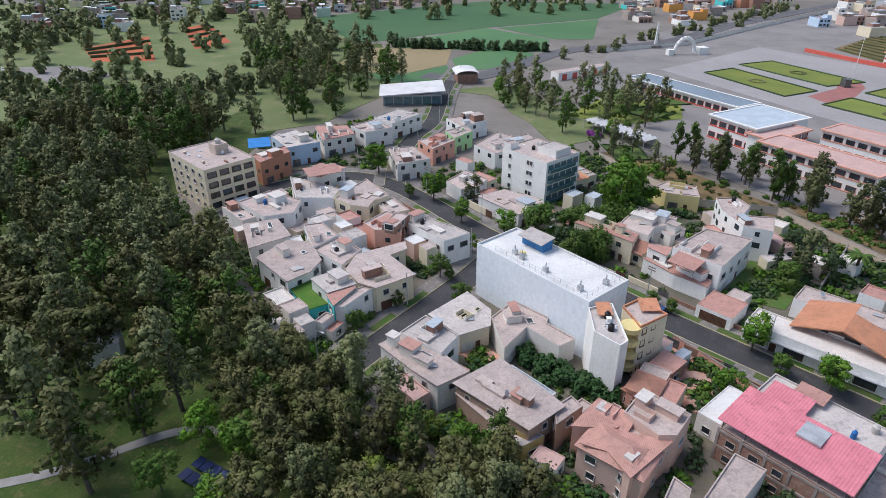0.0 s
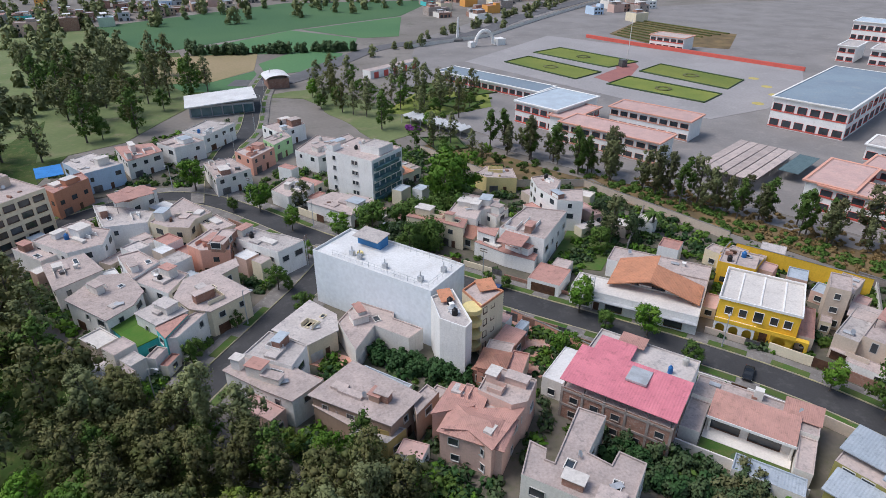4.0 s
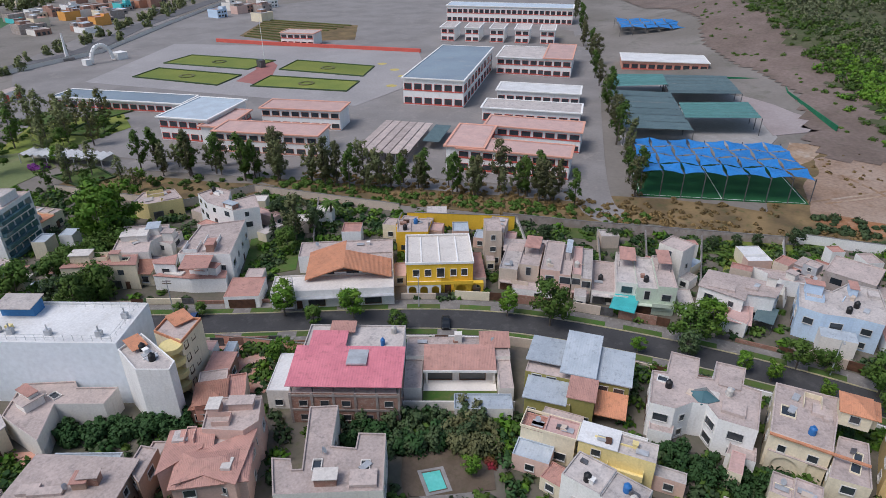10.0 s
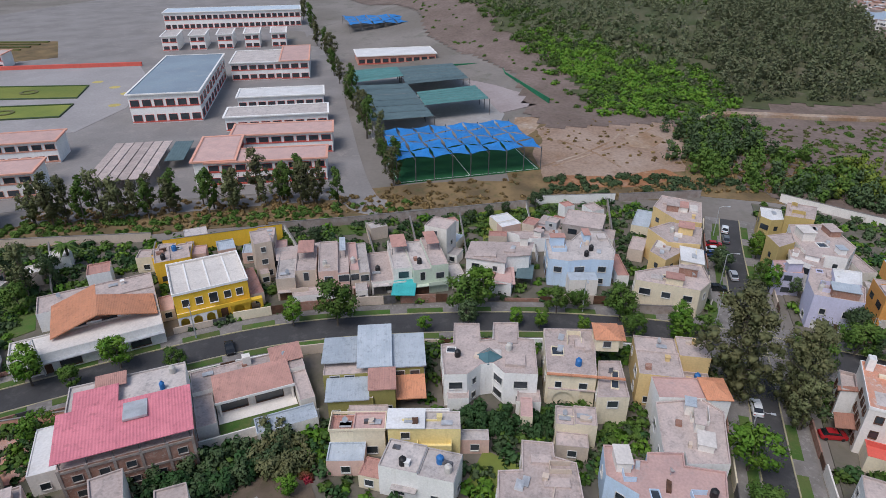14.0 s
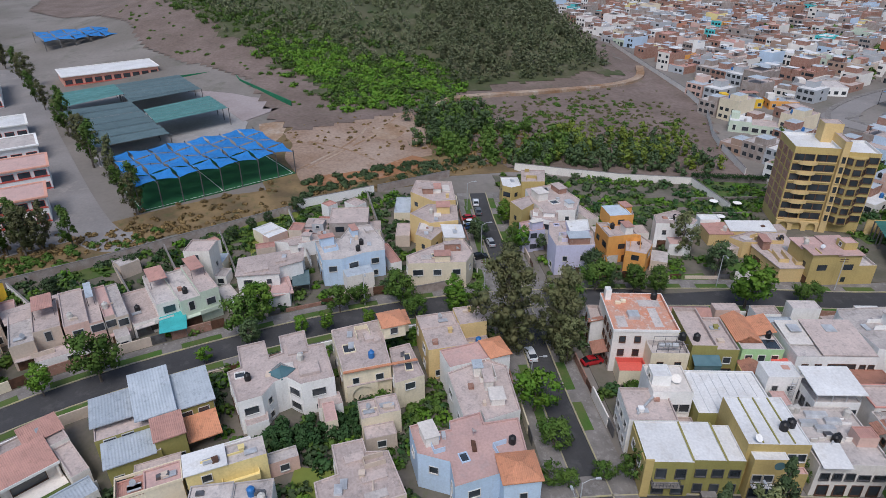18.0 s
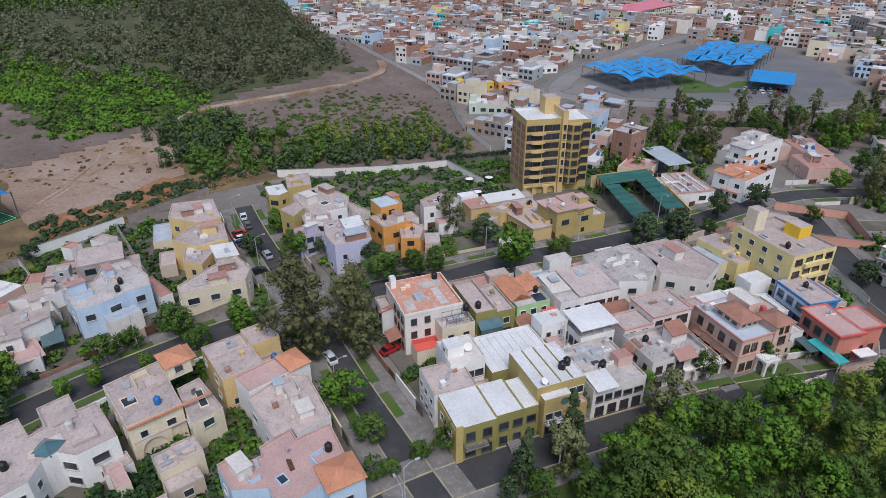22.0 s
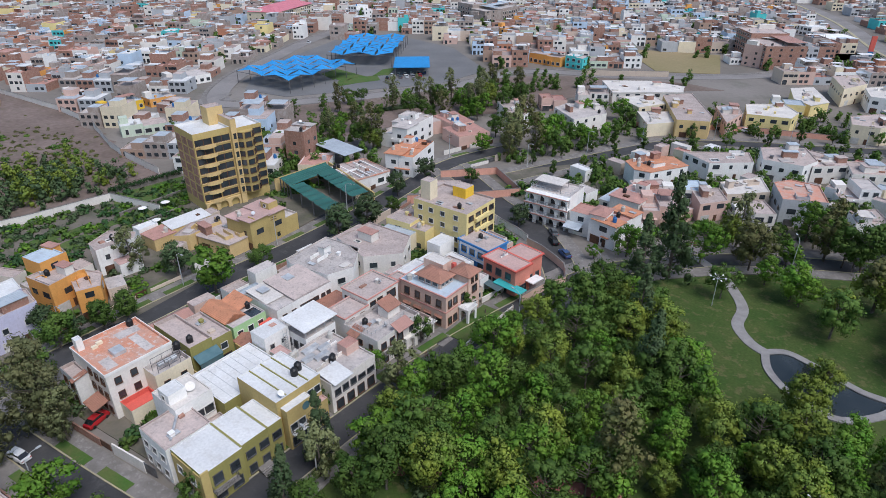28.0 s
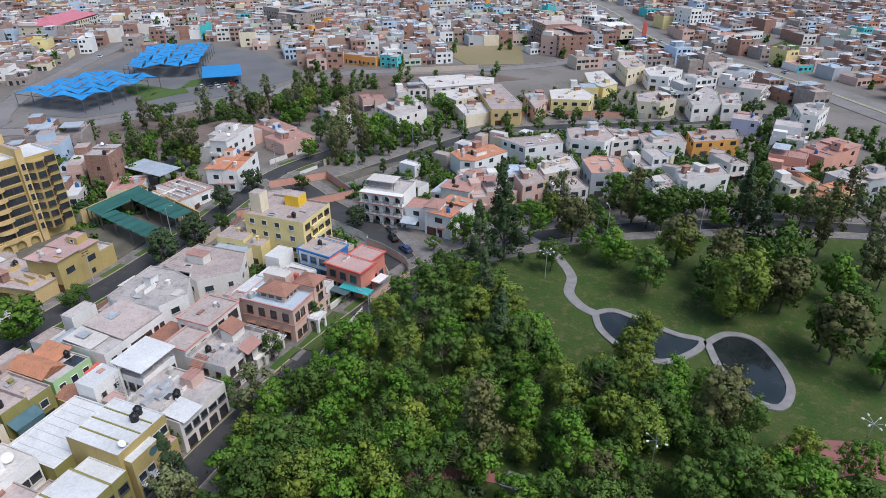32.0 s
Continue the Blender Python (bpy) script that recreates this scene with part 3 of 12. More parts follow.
def clutter(h, rnd, x0, x1, y0, y1, z, wall, roof, n=3):
    """What stands on the flat roofs: stair boxes, tanks, vents, panels, dishes, skylights, stacked junk."""
    for k in range(n):
        x, y = rnd.uniform(x0 + 1.2, x1 - 1.2), rnd.uniform(y0 + 1.2, y1 - 1.2)
        c = rnd.random()
        if c < 0.16:
            tank(h, x, y, z + 0.002, rnd.choice((BLACKTANK, BLACKTANK, CREAMTANK, CREAMTANK, BLUETANK)))
        elif c < 0.40:
            bm = bmesh.new()
            box(bm, x - 0.9, x + 0.9, y - 0.5, y + 0.5, z + 0.15, z + 0.28)
            for i in (-0.8, 0.8):
                box(bm, x + i - 0.06, x + i + 0.06, y - 0.4, y + 0.4, z + 0.002, z + 0.15)
            part("skylight", bm, PALEMETAL, h)
        elif c < 0.52:
            bm = bmesh.new()
            box(bm, x - 0.35, x + 0.35, y - 0.35, y + 0.35, z + 0.002, z + 0.8)
            box(bm, x - 0.45, x + 0.45, y - 0.45, y + 0.45, z + 0.8, z + 0.9)
            part("chimney", bm, wall, h)
        elif c < 0.78:
            a, b, t = rnd.uniform(0.3, 0.9), rnd.uniform(0.25, 0.6), rnd.uniform(0.2, 0.8)
            bm = bmesh.new()
            v = box(bm, x - a, x + a, y - b, y + b, z + 0.002, z + t)
            for q in v[4:]:
                q.co.x += rnd.uniform(-0.15, 0.15)
                q.co.z += rnd.uniform(-0.12, 0.12)
            part(rnd.choice(("crate", "chest")), bm, rnd.choice((DARKWOOD, PALEMETAL, WALLS["brick"], STEEL, WALLS["beige"])), h)
        elif c < 0.88:
            bm = bmesh.new()
            tube(bm, (x, y, z), (x, y, z + 0.7), 0.04, 0.04, 5)
            tube(bm, (x, y, z + 0.7), (x + 0.22, y - 0.22, z + 0.92), 0.08, 0.5, 10)
            part("satellite_dish", bm, PALEMETAL, h)
        else:
            bm = bmesh.new()
            box(bm, x - 1.2, x + 1.2, y - 0.08, y + 0.08, z + 0.002, z + 0.3)
            part("low_roof_wall", bm, wall, h)


def door(h, x, y, side, w=1.0, hh=2.1, mat=None, name="door"):
    bm = bmesh.new()
    box(bm, -w / 2, w / 2, -0.06, 0.02, 0, hh)
    for i in range(min(4, max(1, round(w / 0.8)))):
        a = -w / 2 + w * (i + 0.1) / min(4, max(1, round(w / 0.8)))
        b = -w / 2 + w * (i + 0.9) / min(4, max(1, round(w / 0.8)))
        box(bm, a, b, -0.09, -0.06, 0.15, hh - 0.15)
    o = part(name, bm, mat or DARKWOOD, h)
    o.matrix_basis = pose(x, y, 0.02, 0, 0, side)


def house(x, y, ang, w, d, top, wall="white", roof="dust", label="", seed=0, street="s", cut="", sides="sew", n=4, hut=True, trim="", hip="", name="house", levels=0):
    """A walled house of flat roofs: w along its near side, d deep. cut: a corner with a lower terrace (sw, se, nw, ne). hip: a pitched roof of that material."""
    rnd = random.Random(seed)
    lab = label or "flat-roofed plastered town house with " + wall + " walls"
    h = thing(name, x, y, ang, lab, "house", "houses of the neighbourhood")
    W, R = WALLS[wall], ROOFS[roof]
    FOOT.append((x, y, ang, w, d))
    x0, x1, y0, y1 = -w / 2, w / 2, -d / 2, d / 2
    # the footprint breaks into rooms whose flat roofs stand at different levels
    rooms = [(x0, x1, y0, y1)]
    want = 1 if hip else levels or 2 + (w * d > 70) + (w * d > 130) + (w * d > 210)
    while len(rooms) < want:
        rooms.sort(key=lambda r: (r[1] - r[0]) * (r[3] - r[2]))
        a0, a1, b0, b1 = rooms.pop()
        f = rnd.uniform(0.36, 0.64)
        if a1 - a0 > b1 - b0:
            m = a0 + (a1 - a0) * f
            rooms += [(a0, m, b0, b1), (m, a1, b0, b1)]
        else:
            m = b0 + (b1 - b0) * f
            rooms += [(a0, a1, b0, m), (a0, a1, m, b1)]
    rooms.sort(key=lambda r: (r[0] - r[1]) * (r[3] - r[2]))
    for k, (a0, a1, b0, b1) in enumerate(rooms):
        here = "".join(s for s, ok in (("s", b0 == y0), ("n", b1 == y1), ("w", a0 == x0), ("e", a1 == x1)) if ok)
        z = top - 0.013 * k + (0 if k == 0 else rnd.choice((0.0, -0.3, -0.3, -0.55, 0.4, -0.9)))
        deck = R
        low = cut and k > 0 and top > 5.5 and all(c in here for c in cut)
        if low:
            z, deck = top - 2.9, ROOFS[rnd.choice((roof, "pinkflat", "grey"))]
        elif k and rnd.random() < 0.22:
            deck = ROOFS[rnd.choice(("grey", "dust", "pinkflat", "white", "tilepink"))]
        jut = 0.0 if low or trim or roof == "white" or rnd.random() < 0.55 else rnd.choice((0.25, 0.4))
        volume(h, a0, a1, b0, b1, 0, z, W, deck, 0.6 if low else 0.26, slab=jut)
        facade(h, rnd, a0, a1, b0, b1, 0, z, [s for s in here if s in sides])
        share = max(1, round((n + 2) / len(rooms))) if n else 0
        clutter(h, rnd, a0, a1, b0, b1, z if jut else z - (0.6 if low else 0.26), W, R, share)
    # ledges and balconies over the street front
    if top > 5 and "s" in sides:
        u = rnd.uniform(0.3, 0.55) * w
        c = rnd.uniform(-0.2, 0.2) * w
        if rnd.random() < 0.6:
            boxpart("ledge", R if rnd.random() < 0.4 else W, h, c - u / 2, c + u / 2, y0 - rnd.uniform(0.6, 1.2), y0 - 0.004, 2.75, 2.92)
        else:
            bm = bmesh.new()
            q = rnd.uniform(0.9, 1.4)
            box(bm, c - u / 2, c + u / 2, y0 - q, y0 - 0.004, 2.8, 2.98)
            for e in ((c - u / 2, c + u / 2, y0 - q, y0 - q + 0.1), (c - u / 2, c - u / 2 + 0.1, y0 - q + 0.1, y0 - 0.004), (c + u / 2 - 0.1, c + u / 2, y0 - q + 0.1, y0 - 0.004)):
                box(bm, *e, 2.98, 3.8)
            part("balcony", bm, W, h)
    if hut and w > 7 and d > 7 and rnd.random() < 0.6:
        hx = rnd.uniform(x0 + 2.2, x1 - 2.2)
        hy = rnd.uniform(0, y1 - 2)
        volume(h, hx - 1.5, hx + 1.5, hy - 1.5, hy + 1.5, top - 1.0, top + 1.7, W, R, 0.15)
        window(h, hx, hy - 1.5, top + 0.4, 0, 0.8, 0.8)
    if trim:
        bm = bmesh.new()
        e = 0.14
        for a in ((x0 - e, x1 + e, y0 - e, y0), (x0 - e, x1 + e, y1, y1 + e), (x0 - e, x0, y0, y1), (x1, x1 + e, y0, y1)):
            box(bm, *a, top - 0.35, top + 0.12)
        part("cornice", bm, ROOFS[trim] if trim in ROOFS else WALLS[trim], h)
    if hip:
        pitched(h, x0, x1, y0, y1, top + 0.13, min(w, d) * 0.16, ROOFS[hip], along="x" if w > d else "y")
    sy, st = (y0, 0) if street == "s" else (y1, 180)
    if street in "sn":
        door(h, rnd.uniform(-0.2, 0.2) * w, sy, st)
        door(h, -0.34 * w * (1 if rnd.random() < 0.5 else -1), sy, st, 2.8, 2.3, rnd.choice((DARKWOOD, STEEL, FRAME)), "garage_door")
    else:
        sx, st = (x1, 90) if street == "e" else (x0, -90)
        door(h, sx, rnd.uniform(-0.2, 0.2) * d, st)
        door(h, sx, -0.33 * d, st, 2.8, 2.3, rnd.choice((DARKWOOD, STEEL, FRAME)), "garage_door")
    return h


house(41.6, 180.9, 29, 8.4, 8.3, 4.0, wall="cream", roof="orangetile", seed=2)
house(100.4, 98.5, -48, 7.7, 7.5, 6.0, wall="yellow", seed=3)
house(114.5, 82.6, -62, 4.3, 9.1, 6.0, wall="beige", seed=4)
house(145.5, 18.0, -100, 7.5, 10.1, 4.0, wall="grey", seed=5)
house(94.6, -11.3, -82, 12.5, 11.4, 7.0, wall="gold", roof="dust", cut="se", street="n", seed=6)
house(77.2, 3.0, -80, 6.4, 4.2, 5.0, wall="cream", hut=False, street="n", seed=7)
house(64.4, 34.8, -71, 8.4, 3.6, 6.0, wall="cream", roof="pinkflat", hut=False, trim="cream", street="n", seed=8)
house(67.7, 25.1, -72, 11.1, 3.9, 6.0, wall="lemon", roof="grey", hut=False, street="n", seed=9)
house(60.2, 23.0, -87, 11.1, 5.4, 6.0, wall="white", roof="grey", street="n", seed=10)
house(80.7, -121.4, 178, 12.0, 12.7, 7.0, wall="lemon", roof="dust", n=5, hut=False, street="w", seed=11)
house(116.3, -101.2, 177, 9.1, 15.5, 8.0, wall="mustard", roof="pinkflat", cut="ne", label="mustard yellow house with arches and a pink roof terrace", seed=14)
house(146.5, -149.0, -166, 7.2, 9.0, 12.0, wall="brick", roof="grey", hut=False, label="narrow raw brick block of flats", seed=15)
house(118.9, -144.3, 162, 14.3, 14.1, 4.0, wall="white", roof="dust", hut=False, trim="red", seed=16)
house(111.8, -163.3, -170, 9.8, 17.8, 7.0, wall="white", roof="orangetile", seed=17)
house(128.3, -185.9, -177, 11.3, 19.1, 8.0, wall="white", roof="grey", cut="sw", seed=18)
house(36.8, -147.2, 164, 6.8, 12.0, 7.0, wall="white", roof="orangetile", seed=20)
house(37.6, -167.3, 169, 8.6, 14.4, 6.0, wall="offwhite", roof="tilepink", seed=21)
house(-73.6, -225.3, 135, 9.6, 20.3, 7.0, wall="salmon", roof="tilepink", seed=22)
house(-75.1, -196.7, 125, 9.3, 18.3, 8.0, wall="grey", roof="dust", seed=23)
house(-63.9, -184.3, 133, 6.7, 12.5, 7.0, wall="gold", roof="orangetile", seed=24)
house(-28.2, 112.4, -57, 11.8, 5.8, 4.0, wall="turquoise", roof="grass", hut=False, n=0, label="turquoise terrace house with a grass roof garden", seed=25)

# ---- larger buildings of the neighbourhood ----
def railing(h, x0, x1, y0, y1, z, hh=1.0, mat=None, sides="snew", step=1.6):
    bm = bmesh.new()
    runs = {"s": ((x0, y0), (x1, y0)), "n": ((x0, y1), (x1, y1)), "w": ((x0, y0), (x0, y1)), "e": ((x1, y0), (x1, y1))}
    for s in sides:
        (a, b), (c, d) = runs[s]
        n = max(2, round(math.hypot(c - a, d - b) / step))
        for i in range(n + 1):
            px, py = a + (c - a) * i / n, b + (d - b) * i / n
            tube(bm, (px, py, z), (px, py, z + hh), 0.035, 0.035, 5)
        for k in (0.5, 1.0):
            tube(bm, (a, b, z + hh * k), (c, d, z + hh * k), 0.03, 0.03, 5)
    return part("railing", bm, mat or PALEMETAL, h)


def arcade(h, x0, x1, y, z0, z1, n, wall, depth=0.35, name="arcade"):
    """A wall of n round arches along x, at y."""
    bm = bmesh.new()
    p = (x1 - x0) / n
    pier = p * 0.16
    for i in range(n):
        a, b = x0 + i * p, x0 + (i + 1) * p
        r = (p - 2 * pier) / 2
        spring = z1 - 0.35 - r
        box(bm, a, a + pier, y - depth, y, z0, z1)
        box(bm, b - pier, b, y - depth, y, z0, z1)
        m = (a + b) / 2
        k = 8
        for j in range(k):
            t0, t1 = math.pi * j / k, math.pi * (j + 1) / k
            xa, xb = m + r * math.cos(t0), m + r * math.cos(t1)
            za, zb = spring + r * math.sin(t0), spring + r * math.sin(t1)
            lo = [bm.verts.new(c) for c in ((xa, y - depth, za), (xb, y - depth, zb), (xb, y - depth, z1), (xa, y - depth, z1))]
            hi = [bm.verts.new((v.co.x, y, v.co.z)) for v in lo]
            bm.faces.new(lo[::-1])
            bm.faces.new(hi)
            bm.faces.new((lo[0], hi[0], hi[1], lo[1]))
            bm.faces.new((lo[2], hi[2], hi[3], lo[3]))
    return part(name, bm, wall, h)


def white_store():
    store_paint = material("smooth_white_wall_paint", (0.79, 0.82, 0.85), (0.75, 0.785, 0.82), 0.06, 1.2, 0.7, 0.05, vary=0.02, stain=(0.66, 0.68, 0.70), streak=0.2, amount=0.22)
    h = thing("commercial_building", 20.4, 109.1, -50, "large blind-walled white commercial building with a white flat roof", "building")
    W = store_paint
    volume(h, -14.9, 14.9, -4.6, 7.5, 0, 13, W, ROOFS["white"], 0.5)
    railing(h, -10.5, 13.5, -3.4, 6.5, 12.5, 1.2, sides="sne")
    volume(h, -9.5, -3.5, 3.6, 6.4, 12.51, 14.6, WALLS["deepblue"], ROOFS["sheetgrey"], 0.1)
    slope(h, -9.9, -3.1, 2.4, 6.8, 14.75, 15.2, ROOFS["grey"], "shed_roof")
    for k, (x, y) in enumerate(((-7, -1.2), (-4.6, -1.6), (2.0, -1.8), (10.8, -2.0), (12.6, 3.4))):
        bm = bmesh.new()
        box(bm, x - 0.5, x + 0.5, y - 0.4, y + 0.4, 12.5, 13.6)
        tube(bm, (x, y, 13.6), (x, y, 14.6), 0.12, 0.12, 6)
        part("air_conditioner", bm, PALEMETAL, h)
    boxpart("roof_light", WALLS["lemon"], h, -6.2, -5.2, -0.6, 0.2, 12.5, 13.3)
    facade(h, random.Random(3), -14.9, 14.9, -4.6, 7.5, 0, 6.5, "n")


def flats_tan():
    h = thing("apartment_building", -67.8, 173.4, -45, "tan five-storey apartment block with recessed balcony bands", "building")
    C = WALLS["beige"]
    volume(h, -11.1, 11.1, -7.8, 7.8, 0, 13, WALLS["cream"], ROOFS["dust"])
    for k in range(4):
        z = 3.0 * k + 1.3
        for i in range(4):
            x = 11.1
            window(h, x, -5.6 + 3.7 * i, z, 90, 2.6, 1.5, DARKWOOD)
        for i in range(5):
            window(h, -8.4 + 4.2 * i, -7.8, z, 0, 1.3, 1.2)
    volume(h, -2.6, 1.4, 1.0, 5.0, 12.56, 15.6, C, ROOFS["dust"], 0.15)
    tank(h, -0.6, 3.0, 15.45, CREAMTANK, 0.9)
    clutter(h, random.Random(4), -10, 10, -7, 7, 12.55, C, ROOFS["dust"], 9)


def glass_block():
    h = thing("apartment_building", 29.2, 177.3, -50, "white four-storey apartment building with glazed blue-green balconies", "building")
    W = WALLS["white"]
    volume(h, -8.8, 8.8, -7.2, 7.2, 0, 13, W, ROOFS["dust"])
    for k in range(4):
        z = 0.9 + 3.1 * k
        for i in range(5):
            window(h, 8.8, -5.4 + 2.7 * i, z, 90, 2.2, 1.7, PALEMETAL, BLUEGLASS)
        boxpart("balcony", BLUEGLASS, h, 8.95, 9.9, -6.6, 4.4, z - 0.4, z + 0.55)
        for x in (-5.5, 1.8, 3.0):
            window(h, x, -7.2, z + 0.3, 0, 1.0, 1.2)
    volume(h, 0.5, 7.5, -2, 4.5, 12.56, 14.9, W, ROOFS["grey"], 0.2)
    volume(h, -8.6, -6.0, -6.8, -3.4, 12.56, 14.6, W, ROOFS["dust"], 0.2)
    clutter(h, random.Random(5), -8, 0, -6, 6, 12.55, W, ROOFS["dust"], 6)


def orange_gable_house():
    h = thing("house", 76.5, 99.9, -44, "white modern house with a broad orange gabled roof", "house", "houses of the neighbourhood")
    W = WALLS["white"]
    volume(h, -13, 13, -11.2, -4.5, 0, 4.6, W, ROOFS["bone"], 0.3)
    volume(h, -6, 13, -4.5, 4, 0, 5, W, ROOFS["dust"], 0.3)
    volume(h, -9, 13, 4, 11.2, 0, 4.6, W, ROOFS["dust"], 0.3)
    o = slope(h, -6.2, 2.4, -7.5, 5.0, 5.1, 7.9, ROOFS["orangetile"], "tiled_roof", 0.25, "x")
    slope(h, 2.4, 12.6, -7.5, 0.5, 7.9, 5.1, ROOFS["orangetile"], "tiled_roof", 0.25, "x")
    for x in (-10.5, -3.5, 3.0, 8.5):
        window(h, x, -11.2, 0.9, 0, 3.4, 1.7, DARKWOOD)
    for x in (-1.5, 4.0, 8.5):
        window(h, x, -4.5, 4.2, 0, 2.6, 0.9, DARKWOOD)
    boxpart("awning", PALEMETAL, h, -13, 13, -12.4, -11.25, 3.0, 3.2)
    door(h, -7.2, -11.2, 0, 1.2)
    clutter(h, random.Random(6), -8, 12, 5, 11, 4.3, W, ROOFS["dust"], 4)
    g = thing("garage", 58.4, 109.0, -46, "low garage with a faded red flat roof and timber gate", "garage")
    volume(g, -3.7, 3.7, -4.0, 4.0, 0, 3.2, W, ROOFS["tilepink"], 0.12)
    door(g, 0, -4.0, 0, 5.6, 2.4, DARKWOOD, "garage_door")


def yellow_mansion():
    h = thing("house", 92.8, 83.1, -46, "bright yellow two-storey mansion with white arches and white roof", "house", "houses of the neighbourhood")
    Y = WALLS["yellow"]
    volume(h, -7.3, 7.3, -6.6, 6.6, 0, 8, Y, ROOFS["bone"], 0.4)
    bm = bmesh.new()
    for a in ((-7.5, 7.5, -6.8, -6.6), (-7.5, 7.5, 6.6, 6.8), (-7.5, -7.3, -6.6, 6.6), (7.3, 7.5, -6.6, 6.6)):
        box(bm, *a, 7.6, 8.12)
    part("cornice", bm, WALLS["white"], h)
    for x in (-4, 0, 4):
        boxpart("roof_rib", WALLS["white"], h, x - 0.15, x + 0.15, -6.2, 6.2, 7.62, 7.8)
    arcade(h, -7.3, 0.2, -6.61, 0, 3.3, 3, WALLS["white"], 1.6)
    boxpart("terrace_wall", Y, h, -7.3, 7.3, -8.3, -8.1, 3.3, 4.1)
    for x in (-5.2, -2.6, 3.0, 5.4):
        window(h, x, -6.6, 4.6, 0, 1.3, 1.6, WALLS["white"])
    window(h, 0.2, -6.6, 4.3, 0, 1.6, 2.2, WALLS["white"])
    for y in (-4, 0, 4):
        window(h, 7.3, y, 4.5, 90, 1.2, 1.5, WALLS["white"])
        window(h, 7.3, y, 1.2, 90, 1.2, 1.5, WALLS["white"])
        window(h, -7.3, y, 4.5, -90, 1.2, 1.5, WALLS["white"])
    arcade(h, 3.0, 9.6, -6.61, 0, 3.2, 2, Y, 1.2, "side_arch")
    door(h, 1.8, -6.6, 0, 1.4, 2.4)


def pink_sheet_building():
    h = thing("house", 52.2, 67.2, -50, "unfinished brick building under a bright pink corrugated roof", "house", "houses of the neighbourhood")
    volume(h, -9.0, 9.0, -6.0, 2.5, 0, 6.6, WALLS["brick"], ROOFS["dust"], 0.2)
    volume(h, -8.6, 8.8, 2.5, 10.5, 0, 8.4, WALLS["white"], ROOFS["grey"], 0.3)
    bm = bmesh.new()
    for i in range(6):
        x = -8.9 + 3.55 * i
        box(bm, x - 0.2, x + 0.2, -6.12, -6.0, 0, 6.6)
    for z in (2.9, 5.9):
        box(bm, -9.05, 9.05, -6.14, -6.0, z, z + 0.4)
    part("concrete_frame", bm, WALLS["raw"], h)
    for i in range(6):
        bm = bmesh.new()
        tube(bm, (-8.6 + 3.44 * i, -5.8, 6.4), (-8.6 + 3.44 * i, -5.8, 8.3), 0.1, 0.1, 6)
        part("roof_post", bm, STEEL, h)
    slope(h, -9.4, 9.4, -6.4, 3.0, 8.3, 9.3, ROOFS["sheetpink"], "sheet_roof")
    slope(h, -7.4, -1.0, 3.05, 7.2, 9.0, 9.5, ROOFS["sheetpink"], "sheet_roof")
    slope(h, -4.6, 0.0, 7.4, 10.4, 9.0, 9.4, ROOFS["tilepink"], "sheet_roof")
    boxpart("roof_light", PALEMETAL, h, -0.2, 3.2, -1.8, 2.0, 8.95, 9.32)
    for z in (0.9, 3.9):
        for x in (-6.8, -3.3, 0.2, 3.8, 7.2):
            if (x + z) % 2 < 1.4:
                window(h, x, -6.0, z, 0, 1.3, 1.1, WALLS["raw"])
        for y in (-3, 1):
            window(h, 9.0, y, z, 90, 1.3, 1.1, WALLS["raw"])
    tank(h, 6.8, 8.6, 8.1, CREAMTANK)
    tank(h, 5.2, 5.0, 8.1, BLUETANK, 0.4)


def courtyard_house():
    h = thing("house", 70.6, 58.6, -49, "single-storey cream house with brown hipped roof round a lawn court", "house", "houses of the neighbourhood")
    W = WALLS["offwhite"]
    volume(h, -9.5, 9.5, -1.2, 4.6, 0, 4.0, W, ROOFS["dust"], 0.25)
    volume(h, -9.5, -6.4, -9.0, -1.2, 0, 3.2, W, ROOFS["dust"], 0.25)
    volume(h, 7.0, 9.5, -9.0, -1.2, 0, 3.2, W, ROOFS["dust"], 0.25)
    slope(h, -6.2, 6.8, -4.8, 1.6, 3.62, 4.5, ROOFS["tilepink"], "tiled_roof")
    slope(h, 4.0, 9.7, 1.0, 4.8, 4.2, 5.2, ROOFS["tilepink"], "tiled_roof")
    volume(h, -6.2, 6.8, -3.4, -1.204, 0, 3.5, W, ROOFS["dust"], 0.05)
    boxpart("fascia", WALLS["white"], h, -6.3, 6.9, -4.9, -4.74, 3.15, 3.62)
    for x in (-5.6, 6.4):
        bm = bmesh.new()
        box(bm, x - 0.15, x + 0.15, -4.6, -4.3, 0, 3.6)
        part("column", bm, W, h)
    for x in (-3.4, 2.6):
        window(h, x, -3.4, 0.45, 0, 4.6, 2.2, DARKWOOD)
    boxpart("terrace", WALLS["offwhite"], h, -6.2, 6.8, -6.4, -3.404, 0.0, 0.36)
    boxpart("lawn_patch", GARDEN, h, -6.2, 6.8, -11.0, -6.4, 0.0, 0.30)
    bm = bmesh.new()
    tube(bm, (0.4, -8.6, 0.28), (0.4, -8.6, 0.42), 1.9, 1.7, 20)
    part("flower_bed", bm, LEAVES["dark"], h)
    boxpart("garden_wall", W, h, -9.5, 9.5, -11.25, -11.02, 0, 2.2)
    boxpart("chimney", W, h, -0.6, 0.8, 3.0, 4.2, 3.76, 5.6)
    clutter(h, random.Random(12), -9, 9, 1.8, 4.4, 3.75, W, ROOFS["dust"], 3)


